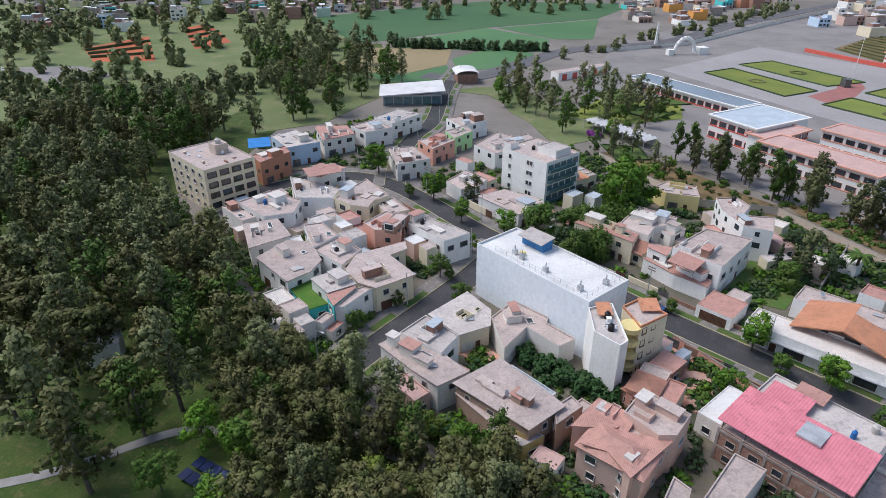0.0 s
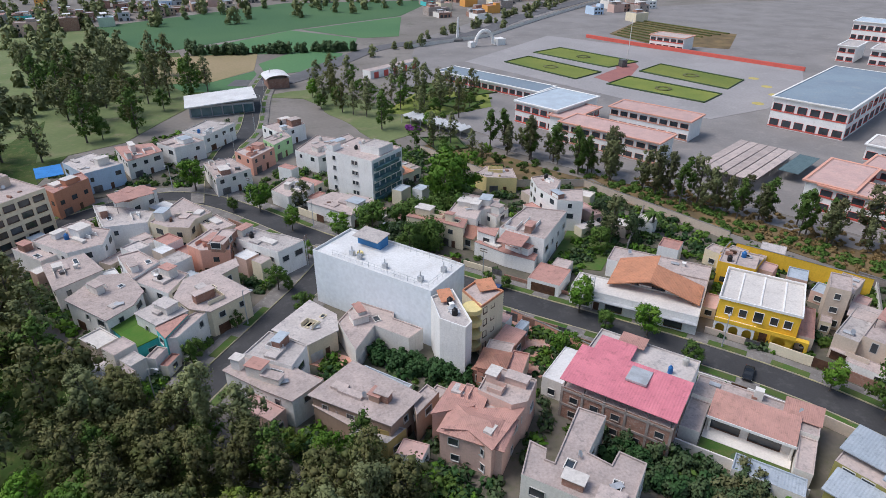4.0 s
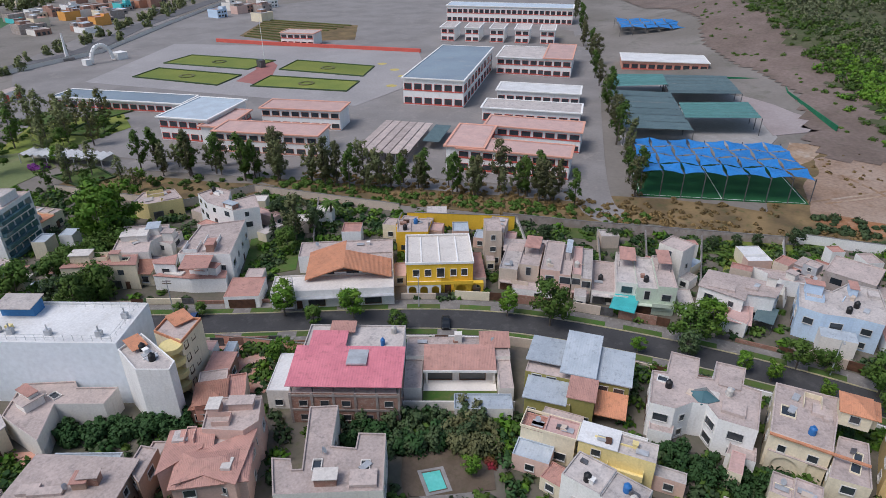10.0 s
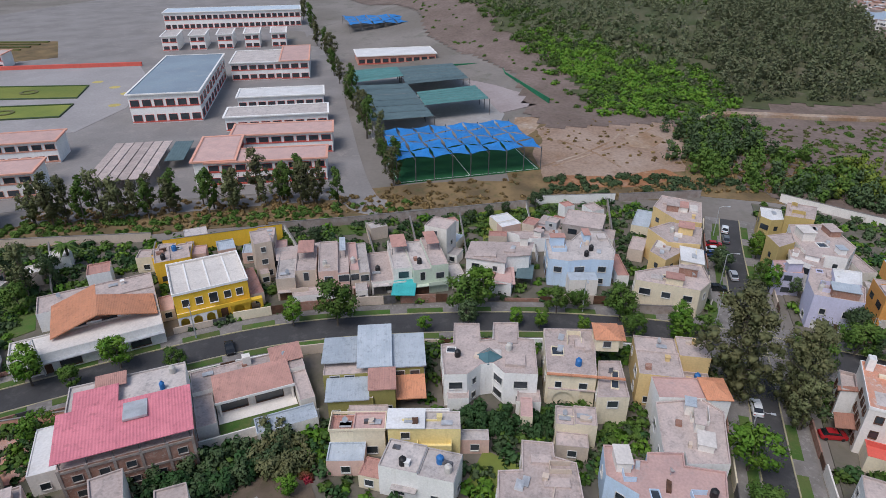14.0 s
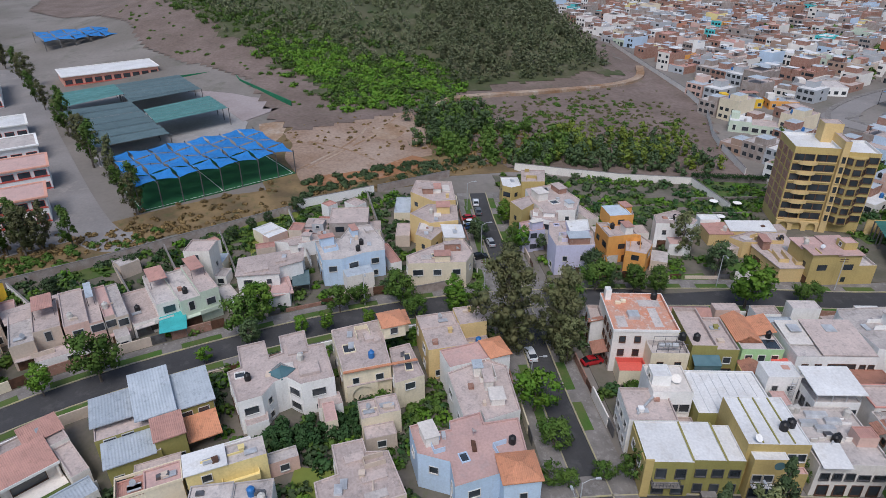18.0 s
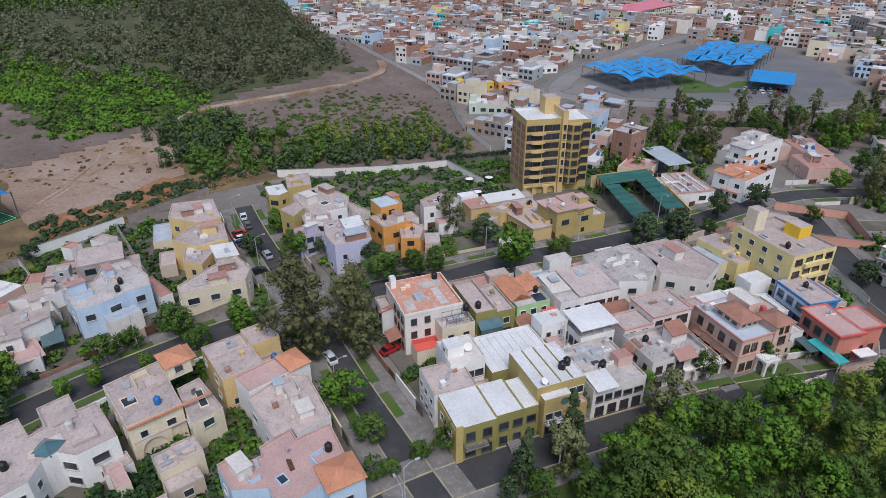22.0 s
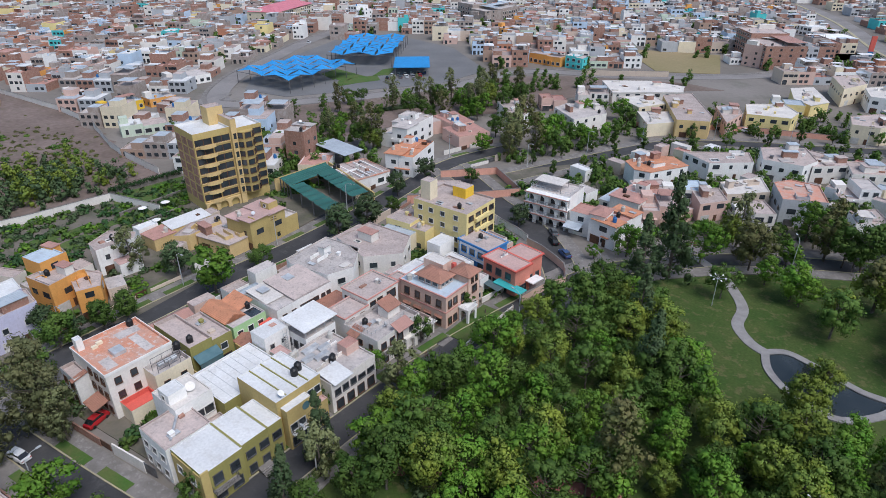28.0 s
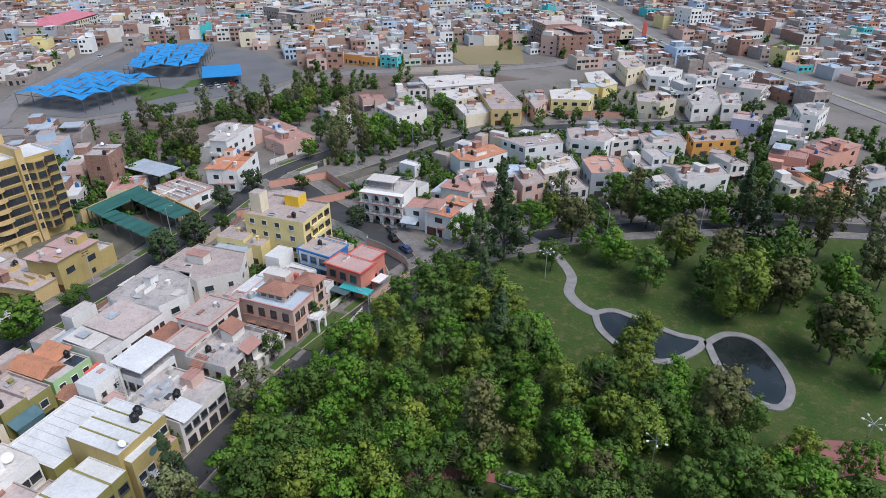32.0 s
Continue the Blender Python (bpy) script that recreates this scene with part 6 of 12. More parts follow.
plan_house("low ochre house with pale awning roofs", "gold", [([(126.0, -85.4), (125.6, -91.0), (129.9, -93.2), (131.7, -90.6), (129.0, -83.1)], 4.5, "dust", 0), ([(125.0, -87.1), (114.2, -87.7), (113.6, -95.1), (130.4, -98.4), (131.9, -91.4)], 4.0, "dust", .2), ([(133.2, -86.0), (131.8, -97.3), (137.8, -98.8), (139.1, -87.4)], 4.0, "white", .1), ([(133.0, -80.4), (132.2, -86.4), (139.1, -87.5), (139.0, -80.9)], 3.5, "tilepink", .1)], 613)
# the blocks beside the wood
plan_house("white house with a dusty pink flat roof by the wood", "offwhite", [([(-44.9, 127.7), (-36.9, 134.0), (-42.2, 143.0), (-49.7, 139.8)], 6.5, "dust", .3)], 614)
plan_house("white house with long stepped terraces by the wood", "white", [([(-33.0, 113.3), (-29.0, 117.4), (-27.6, 122.2), (-31.5, 130.8), (-36.9, 131.5), (-41.9, 123.3)], 6.3, "dust", .35)], 615)
plan_house("white house with small stacked roof rooms", "white", [([(-30.1, 127.8), (-25.3, 134.4), (-30.4, 141.3), (-34.7, 139.8)], 6.5, "dust", 0), ([(-22.5, 120.3), (-18.9, 127.8), (-25.3, 134.0), (-30.2, 128.0)], 6.0, "dust", 0)], 616)
plan_house("cream house with broad overhanging dusty flat roof", "cream", [([(-17.6, 112.4), (-13.9, 110.4), (-6.4, 115.6), (-12.5, 124.2), (-8.7, 127.3), (-9.2, 130.3), (-19.4, 124.2), (-20.9, 117.6)], 6.5, "dust", .4)], 617)
plan_house("turquoise house with a pink tiled roof beside the street", "turquoise", [([(-21.7, 103.6), (-18.2, 110.2), (-20.3, 112.0), (-23.6, 107.3)], 6.5, "tilepink", .15)], 618)
plan_house("white house with a grey sheet roof and purple gate", "white", [([(-23.5, 107.8), (-18.2, 111.2), (-23.2, 116.6), (-27.9, 113.3)], 6.8, "grey", .2), ([(-19.7, 103.7), (-14.7, 111.0), (-15.2, 112.6), (-18.1, 110.7), (-21.5, 103.9)], 6.0, "dust", 0)], 619)
plan_house("white house with wide terraces near the flats", "white", [([(-45.8, 144.5), (-38.8, 146.9), (-38.3, 155.1), (-48.6, 161.6), (-55.2, 153.7)], 6.5, "dust", 0), ([(-51.8, 145.1), (-47.7, 148.7), (-56.5, 156.9), (-59.9, 154.0)], 5.0, "dust", 0)], 620)
plan_house("white house with a pink canopy roof", "white", [([(-35.8, 169.3), (-29.6, 176.7), (-34.1, 180.4), (-40.0, 172.0)], 7.5, "tilepink", .2), ([(-40.1, 156.6), (-30.0, 156.5), (-29.2, 163.0), (-36.3, 167.8), (-45.1, 172.1)], 6.5, "grey", 0)], 621)
plan_house("cream house with broad pinkish flat roof", "cream", [([(-24.9, 152.1), (-19.8, 150.2), (-18.6, 155.0), (-14.7, 158.3), (-22.5, 170.6), (-29.5, 156.4)], 6.5, "dust", 0), ([(-14.9, 149.1), (-8.9, 151.9), (-13.9, 160.3), (-18.4, 157.0)], 5.0, "dust", 0)], 622)
plan_house("salmon and white house with a flat roof", "salmon", [([(-16.7, 136.0), (-10.2, 134.5), (-10.0, 142.0), (-14.6, 147.2), (-19.8, 140.0)], 7.0, "dust", 0)], 623)
plan_house("modern white house with planted terraces", "white", [([(-8.5, 139.6), (0.3, 130.0), (6.6, 134.3), (3.0, 138.0), (-0.8, 140.7), (-5.6, 146.0), (-10.0, 143.1)], 7.0, "grey", 0)], 624)
plan_house("orange-red plastered house with dark windows", "terracotta", [([(-55.7, 179.8), (-48.7, 189.5), (-51.6, 195.2), (-60.5, 186.0)], 8.0, "tilepink", 0)], 625)
plan_house("pale blue house with blue tarpaulins and flat roof", "blue", [([(-51.4, 196.1), (-41.5, 202.3), (-52.8, 216.1), (-59.6, 208.7)], 7.0, "grey", 0)], 626)
plan_house("pale house with a faded pink tiled roof", "offwhite", [([(-40.8, 205.6), (-31.3, 212.6), (-35.1, 221.9), (-46.5, 221.2)], 6.5, "tilepink", .2)], 627)
plan_house("white modern house with a flat roof by the club", "white", [([(-27.5, 214.2), (-18.4, 219.7), (-26.1, 230.2), (-33.7, 221.7)], 6.5, "dust", 0)], 628)
plan_house("white house with a grey flat roof by the club", "white", [([(-18.7, 224.4), (-8.3, 238.0), (-18.2, 244.8), (-26.3, 232.7)], 6.5, "grey", 0)], 629)
plan_house("white corner house with a grey-pink flat roof", "offwhite", [([(-14.2, 183.3), (-4.0, 188.9), (-10.4, 201.0), (-18.0, 198.2)], 6.0, "dust", 0)], 630)
plan_house("cream and salmon house with small windows", "salmon", [([(-3.4, 198.1), (4.1, 207.2), (-2.6, 212.4), (-8.6, 206.8)], 6.0, "dust", 0)], 631)
plan_house("bright green house with a flat roof", "green", [([(4.1, 209.3), (10.7, 217.3), (8.3, 224.7), (0.9, 217.3)], 6.0, "dust", 0)], 632)
plan_house("white house with a broad dusty roof by the avenue", "white", [([(6.8, 222.5), (16.8, 231.1), (13.6, 239.5), (1.3, 233.2)], 6.0, "dust", 0)], 633)
plan_house("white house with a long flat roof beside the flats", "white", [([(17.0, 193.4), (32.8, 203.3), (30.3, 214.7), (25.5, 210.8), (19.1, 216.2), (10.5, 202.2)], 6.0, "dust", 0)], 634)
plan_house("low white house with a grey-pink roof", "white", [([(5.3, 167.2), (10.6, 169.5), (13.4, 175.3), (7.3, 182.7), (1.0, 173.8)], 4.5, "dust", 0)], 635)
plan_house("low white house with long flat roofs", "white", [([(20.2, 150.3), (28.3, 157.1), (27.1, 160.0), (17.8, 167.0), (10.1, 162.3)], 4.5, "dust", .2)], 636)
# the houses with walled gardens
plan_house("cream colonial house with curved gable and red roof", "cream", [([(35.8, 138.9), (40.0, 135.8), (44.9, 130.4), (47.9, 135.5), (37.7, 145.4), (33.2, 141.3)], 6.5, "tilepink", .1)], 637)
plan_house("cream house with stepped dusty flat roofs", "offwhite", [([(49.2, 132.8), (52.2, 137.7), (57.0, 138.7), (59.5, 143.0), (51.6, 150.2), (43.3, 138.8)], 7.0, "dust", 0), ([(55.3, 134.5), (60.4, 138.8), (56.9, 143.4), (53.3, 140.1)], 6.0, "dust", 0)], 638)
plan_house("white colonial house with arched porch and pink roofs", "white", [([(60.1, 116.3), (72.4, 129.1), (63.5, 134.7), (52.4, 125.2)], 8.0, "dust", 0), ([(47.9, 127.8), (50.8, 124.0), (53.3, 127.8), (48.3, 129.5)], 6.5, "tilepink", .1), ([(51.7, 119.9), (57.0, 114.4), (58.8, 116.8), (52.7, 127.0), (46.9, 127.4)], 4.0, "tilepink", .1)], 639)
plan_house("tall white modern house with dark window strips", "white", [([(70.5, 143.3), (72.1, 134.1), (77.9, 131.0), (81.9, 138.9), (74.6, 140.2), (78.8, 145.7), (77.7, 151.0), (72.0, 150.8)], 9.0, "dust", 0)], 640)
plan_house("low yellow house with a dusty flat roof", "lemon", [([(63.5, 163.6), (71.9, 160.2), (73.8, 168.3), (66.4, 172.3), (61.5, 168.1)], 5.0, "dust", 0)], 641)
# the houses behind the red brick yard
plan_house("beige house with broken parapet and dusty flat roof", "offwhite", [([(28.0, 55.0), (38.2, 44.4), (45.7, 51.6), (43.1, 54.8), (40.8, 52.9), (38.8, 55.8), (45.0, 61.6), (41.8, 64.7), (33.3, 55.6), (32.4, 56.5), (33.4, 58.3), (31.7, 60.5)], 7.0, "dust", 0)], 642)
plan_house("pink house with faded clay tile roofs and flat deck", "pink", [([(23.9, 65.1), (25.8, 60.6), (33.2, 66.8), (27.1, 68.6), (20.5, 66.5)], 7.0, "tilepink", .3), ([(26.3, 70.2), (29.2, 72.9), (25.0, 76.4), (19.7, 70.5)], 6.6, "tilepink", .2), ([(31.5, 67.1), (34.2, 67.1), (37.8, 71.4), (32.1, 77.2), (27.7, 72.0)], 8.0, "dust", 0)], 643)
# the block beside the park
plan_house("white house with grey stepped roof decks", "white", [([(91.1, -84.9), (80.7, -85.3), (78.0, -90.8), (82.5, -98.6), (92.9, -99.0), (93.4, -86.1)], 7.0, "grey", 0)], 647)
plan_house("pale house with a wide dusty flat roof", "offwhite", [([(79.1, -95.6), (72.4, -101.6), (75.8, -109.8), (88.8, -110.9), (90.5, -100.0)], 7.0, "dust", 0)], 648)
# the villas across the park
plan_house("pale two-storey villa with a grey flat roof", "offwhite", [([(77.9, -224.4), (69.9, -239.1), (76.2, -252.2), (88.7, -245.0), (91.0, -237.0)], 6.0, "grey", 0)], 651)
plan_house("white villa with small roof terraces", "white", [([(103.0, -220.0), (96.4, -219.4), (96.7, -227.6), (109.5, -238.3), (115.0, -233.4)], 6.0, "dust", 0)], 652)
plan_house("long pale villa with a bone-coloured roof", "offwhite", [([(77.9, -272.0), (66.8, -279.2), (52.1, -287.7), (53.5, -298.9), (70.5, -301.6), (89.1, -291.4)], 6.0, "bone", .2)], 653)
plan_house("cream villa with a pale flat roof", "cream", [([(61.3, -253.9), (53.6, -266.1), (61.9, -277.1), (74.4, -266.1)], 6.0, "bone", 0), ([(53.0, -236.1), (45.0, -244.2), (48.8, -258.8), (61.4, -251.6)], 5.0, "bone", 0)], 654)
plan_house("ochre and cream villa with cluttered flat roof", "gold", [([(43.7, -241.0), (32.6, -244.6), (33.2, -253.1), (47.4, -284.8), (57.1, -274.4)], 7.0, "dust", 0)], 655)
plan_house("pink villa with a tiled porch roof", "pink", [([(27.5, -250.1), (24.2, -265.9), (28.4, -280.9), (35.2, -272.0)], 6.0, "dust", 0)], 656)
plan_house("pale yellow villa with tall windows above a lawn", "lemon", [([(22.6, -264.5), (7.0, -266.5), (5.3, -276.4), (11.5, -287.8), (25.1, -279.9)], 6.5, "bone", 0)], 657)
plan_house("low yellow villa with pale awnings", "lemon", [([(9.2, -306.0), (2.2, -297.2), (-4.0, -306.5), (3.6, -332.2), (12.2, -325.1)], 5.0, "bone", .2)], 658)
plan_house("cream three-storey villa with dark windows", "cream", [([(-8.3, -321.7), (-16.9, -337.5), (-13.5, -355.2), (-2.6, -346.8)], 8.0, "dust", 0)], 659)
plan_house("white villa with rows of dark windows", "white", [([(-18.4, -317.5), (-27.3, -316.5), (-34.9, -335.1), (-25.9, -343.5), (-16.2, -333.3)], 7.0, "bone", 0)], 660)
plan_house("pale block house beside the highway", "offwhite", [([(-49.4, -339.7), (-61.0, -347.7), (-62.6, -366.4), (-48.5, -357.2)], 7.0, "dust", 0)], 661)
plan_house("cream villa with stepped roof terraces", "cream", [([(-12.5, -267.9), (-21.6, -267.9), (-28.3, -276.0), (-22.4, -289.8), (-11.8, -279.9)], 7.0, "dust", 0)], 662)
plan_house("pale villa with deep balconies", "offwhite", [([(-33.9, -266.3), (-45.3, -272.8), (-46.2, -294.3), (-42.7, -303.2), (-32.8, -280.5)], 7.0, "grey", 0), ([(-45.6, -270.1), (-53.2, -272.5), (-55.5, -294.1), (-46.5, -288.0)], 7.0, "grey", 0)], 663)
plan_house("white villa with a broad dusty roof", "white", [([(24.5, -201.6), (12.6, -209.5), (15.4, -219.1), (33.9, -208.7)], 6.0, "dust", 0)], 664)
plan_house("white villa with an orange tiled roof", "white", [([(43.1, -184.2), (38.2, -184.1), (29.7, -196.0), (35.8, -201.9), (44.9, -196.9), (47.7, -190.1)], 6.0, "orangetile", .1)], 665)
plan_house("white villa with arched windows", "white", [([(10.4, -211.1), (-1.1, -210.8), (-4.5, -218.1), (-0.3, -230.0), (12.7, -223.4)], 7.0, "dust", 0)], 666)
plan_house("pale villa with small patio roofs", "offwhite", [([(-3.5, -214.7), (-13.3, -222.0), (-11.6, -230.1), (-2.0, -224.8)], 6.0, "dust", 0), ([(-14.2, -214.2), (-28.4, -220.8), (-26.7, -231.5), (-12.1, -225.9)], 6.0, "dust", 0)], 667)
plan_house("orange and cream villa with a dusty roof", "orange", [([(-30.8, -221.6), (-46.4, -228.7), (-46.8, -240.7), (-29.5, -233.7)], 6.0, "dust", 0)], 668)
plan_house("grey villa with a red flat roof", "grey", [([(1.7, -177.4), (-9.0, -180.9), (-6.1, -192.9), (1.1, -194.0), (5.2, -189.2)], 8.0, "red", 0)], 669)
plan_house("beige villa with a pale flat roof", "beige", [([(15.4, -178.2), (5.3, -186.3), (9.0, -197.2), (18.8, -186.9)], 6.0, "bone", 0)], 670)
plan_house("pink villa with white trim", "pink", [([(20.4, -167.5), (14.4, -173.9), (18.2, -182.1), (25.4, -178.1)], 6.0, "dust", 0)], 671)
plan_house("white modern villa with long balconies", "white", [([(-23.6, -180.9), (-25.5, -180.1), (-38.1, -190.0), (-36.1, -198.8), (-22.7, -191.2)], 7.0, "grey", 0), ([(-16.0, -177.7), (-23.9, -181.7), (-20.5, -191.0), (-14.1, -185.9)], 5.0, "dust", 0)], 672)
plan_house("low pale villa with a flat roof", "offwhite", [([(37.0, -169.1), (29.2, -174.8), (34.3, -182.9), (42.4, -176.9)], 5.0, "dust", 0)], 673)
plan_house("white corner villa with a grey roof", "white", [([(-73.2, -263.3), (-79.1, -262.7), (-86.7, -278.0), (-82.9, -285.0), (-73.9, -279.3)], 7.0, "grey", 0)], 674)
# the corner of the park block
def wall_run(pts, hgt, mat, label, t=0.22):
    w = thing("boundary_wall", 0, 0, 0, label, "wall", "boundary walls")
    for (a, b), (c, d) in zip(pts, pts[1:]):
        L = math.hypot(c - a, d - b)
        o = boxpart("wall_panel", mat, w, 0, L, -t / 2, t / 2, 0, hgt)
        o.matrix_basis = pose(a, b, 0, 0, 0, math.degrees(math.atan2(d - b, c - a)))
        o = boxpart("coping", PAVING, w, 0, L, -t / 2 - 0.06, t / 2 + 0.06, hgt, hgt + 0.08)
        o.matrix_basis = pose(a, b, 0, 0, 0, math.degrees(math.atan2(d - b, c - a)))


# ---- the block beside the park ----
# all in the block's own frame: x along the park street, y away from it
PARKO, PARKA = (59.8, -34.6), -97.0
_pc, _ps = math.cos(radians(PARKA)), math.sin(radians(PARKA))
TURN = {"s": 0, "n": 180, "e": 90, "w": -90}
TERRACOTTA = material("terracotta_roof_paint", (0.62, 0.27, 0.17), (0.56, 0.33, 0.25), 0.35, 3.0, 0.9, 0.3, vary=0.05, stain=(0.60, 0.50, 0.45), grain=0.5, edge=0.06, amount=0.8)
PINKTRIM = plaster("pink_trim", (0.62, 0.30, 0.25))
CORAL = plaster("coral_plaster", (0.72, 0.27, 0.20))
PEACH = plaster("peach_plaster", (0.72, 0.50, 0.40))
BRIGHTBLUE = plaster("bright_blue_plaster", (0.07, 0.25, 0.55))


def lot(label, x, y, name="house", category="house", ang=None):
    """An empty at a corner of a lot in the block's frame."""
    return thing(name, PARKO[0] + x * _pc - y * _ps, PARKO[1] + x * _ps + y * _pc, PARKA if ang is None else ang, label, category, "houses of the neighbourhood")


def claim(x0, x1, y0, y1):
    x, y = (x0 + x1) / 2, (y0 + y1) / 2
    FOOT.append((PARKO[0] + x * _pc - y * _ps, PARKO[1] + x * _ps + y * _pc, PARKA, x1 - x0, y1 - y0))


def row_of(h, side, x0, x1, y0, y1, z, n, w, hh, frame_mat=None, glass=None):
    """n windows along one side of a box."""
    for i in range(n):
        f = (i + 0.5) / n
        x, y = {"s": (x0 + (x1 - x0) * f, y0), "n": (x0 + (x1 - x0) * f, y1), "w": (x0, y0 + (y1 - y0) * f), "e": (x1, y0 + (y1 - y0) * f)}[side]
        plain_window(h, x, y, z, TURN[side], w, hh, frame_mat, glass)


def cornice(h, x0, x1, y0, y1, z, mat, e=0.18, t=0.28, name="cornice"):
    bm = bmesh.new()
    for a in ((x0 - e, x1 + e, y0 - e, y0 - 0.003), (x0 - e, x1 + e, y1 + 0.003, y1 + e), (x0 - e, x0 - 0.003, y0, y1), (x1 + 0.003, x1 + e, y0, y1)):
        box(bm, *a, z - t, z)
    return part(name, bm, mat, h)


def balcony(h, x0, x1, y, z, wall, out=1.1, rail=True):
    bm = bmesh.new()
    box(bm, x0, x1, y - out, y - 0.004, z, z + 0.14)
    if not rail:
        box(bm, x0, x1, y - out, y - out + 0.1, z + 0.14, z + 0.95)
    part("balcony", bm, wall, h)
    if rail:
        railing(h, x0 + 0.05, x1 - 0.05, y - out + 0.06, y - 0.05, z + 0.14, 0.85, STEEL, "swe", 0.5)


def olive_corner():
    h = lot("olive and yellow two-storey corner house under bright white sheet roofs", 0, 0)
    O, Y, R = WALLS["olive"], WALLS["mustard"], ROOFS["white"]
    volume(h, 0, 6.6, 0, 8, 0, 7, O, R, 0.14)
    volume(h, 6.62, 11.3, 0.4, 8, 0, 7.02, O, R, 0.14)
    volume(h, 11.32, 14, 0.4, 7.4, 0, 6.98, O, R, 0.14)
    boxpart("side_wall", Y, h, -0.16, -0.003, 0.3, 7.7, 0, 6.5)
    boxpart("corner_pier", Y, h, -0.3, 0.9, -0.25, -0.004, 0, 7.5)
    volume(h, 14.02, 22.8, 1.2, 11, 0, 9.5, Y, R, 0.14)
    for x in (16.2, 18.4, 20.6):
        boxpart("roof_rib", O, h, x - 0.09, x + 0.09, 1.5, 10.8, 9.37, 9.55)
    for x in (6.6, 11.3):
        boxpart("roof_rib", O, h, x - 0.14, x + 0.14, 0.2, 7.9, 6.9, 7.12)
    volume(h, 14.6, 19.4, -0.3, 1.19, 0, 8.1, Y, R, 0.1)
    bm = bmesh.new()
    tube(bm, (18.3, -0.34, 6.9), (18.3, -0.29, 6.9), 0.75, 0.75, 20)
    part("round_window", bm, BLUEGLASS, h)
    volume(h, 19.42, 22.8, -0.1, 1.19, 0, 5.2, Y, ROOFS["pinkflat"], 0.2)
    row_of(h, "s", 0.8, 6.4, 0, 8, 0.8, 2, 1.6, 1.6, STEEL)
    row_of(h, "s", 0.8, 6.4, 0, 8, 3.9, 2, 1.4, 1.7, STEEL)
    row_of(h, "s", 6.8, 14, 0.4, 8, 0.8, 3, 1.2, 1.5, STEEL)
    row_of(h, "s", 6.8, 14, 0.4, 8, 3.9, 3, 1.5, 1.3, STEEL)
    row_of(h, "s", 14.8, 18, -0.3, 1, 3.8, 2, 1.3, 1.3)
    row_of(h, "s", 14.8, 19.2, -0.3, 1, 0.7, 2, 1.7, 1.7, STEEL)
    row_of(h, "s", 19.6, 22.6, -0.1, 1, 0.8, 2, 1.1, 1.6, STEEL)
    row_of(h, "s", 19.8, 22.6, 1.2, 2, 6.3, 2, 1.2, 1.4, FRAME)
    row_of(h, "w", -0.16, 1, 0.8, 7.4, 3.9, 2, 1.2, 1.3)
    row_of(h, "w", -0.16, 1, 0.8, 7.4, 0.9, 1, 1.2, 1.3)
    balcony(h, 1.0, 5.0, 0, 2.9, PAVING)
    balcony(h, 15.0, 18.2, -0.3, 3.2, WALLS["white"], 0.8)
    for k in range(5):
        boxpart("step", PAVING, h, 8.6, 10.8, -1.9 + 0.3 * k, 0.39, 0.0 + 0.02 * k, 0.18 * (k + 1))
    for x in (20.2, 21.5):
        tank(h, x, 4.2 + 0.5 * (x - 20), 9.37, BLACKTANK, 0.62)
    bm = bmesh.new()
    tube(bm, (15.4, 1.9, 9.3), (15.4, 1.9, 9.9), 0.05, 0.05, 5)
    tube(bm, (15.4, 1.9, 9.9), (15.5, 1.7, 10.2), 0.1, 0.6, 12)
    part("satellite_dish", bm, WALLS["white"], h)
    # the low white-roofed hall behind, with an olive rim
    volume(h, 11, 23.5, 11.02, 21.4, 0, 6.0, O, R, 0.35)
    for k in range(8):
        boxpart("roof_seam", PALEMETAL, h, 11.4 + 1.5 * k, 11.46 + 1.5 * k, 11.3, 21.1, 5.65, 5.7)
    door(h, 12.6, 11.02, 0, 2.4, 2.4, DARKWOOD, "garage_door")
    claim(0, 23.5, -0.3, 21.4)


def left_white():
    h = lot("white house with a pink flat roof beside the crossing", 0, 0)
    W = WALLS["white"]
    volume(h, -0.6, 6.9, 8.2, 15.6, 0, 7, W, ROOFS["dust"], 0.3)
    volume(h, 4.2, 10.6, 13.2, 20, 0, 8.2, W, ROOFS["bone"], 0.25)
    volume(h, 4.4, 7.4, 15, 18, 7.9, 9.9, W, ROOFS["white"], 0.1)
    volume(h, 7.0, 11, 8.2, 13.1, 0, 3.2, W, ROOFS["dust"], 0.3)
    for z in (0.9, 4.0):
        row_of(h, "w", -0.6, 3, 8.4, 15.4, z, 3, 1.3, 1.3)
    row_of(h, "s", 6.9, 10.4, 13.2, 20, 4.2, 2, 1.6, 1.5)
    row_of(h, "w", 4.4, 7, 15, 18, 8.3, 1, 0.9, 0.9)
    bm = bmesh.new()
    tube(bm, (1.0, 9.6, 6.9), (4.6, 13.6, 7.2), 0.22, 0.22, 8)
    part("roof_pipe", bm, PALEMETAL, h)
    bm = bmesh.new()
    tube(bm, (8.6, 16, 8.0), (8.6, 16, 8.5), 0.05, 0.05, 5)
    tube(bm, (8.6, 16, 8.5), (8.5, 15.8, 8.8), 0.08, 0.8, 12)
    part("satellite_dish", bm, WALLS["offwhite"], h)
    clutter(h, random.Random(4), -0.2, 6.4, 8.8, 15, 6.72, W, ROOFS["dust"], 3)
    balcony(h, 1.5, 5.2, 8.2, 3.0, W)
    claim(-0.6, 11, 8.2, 20)


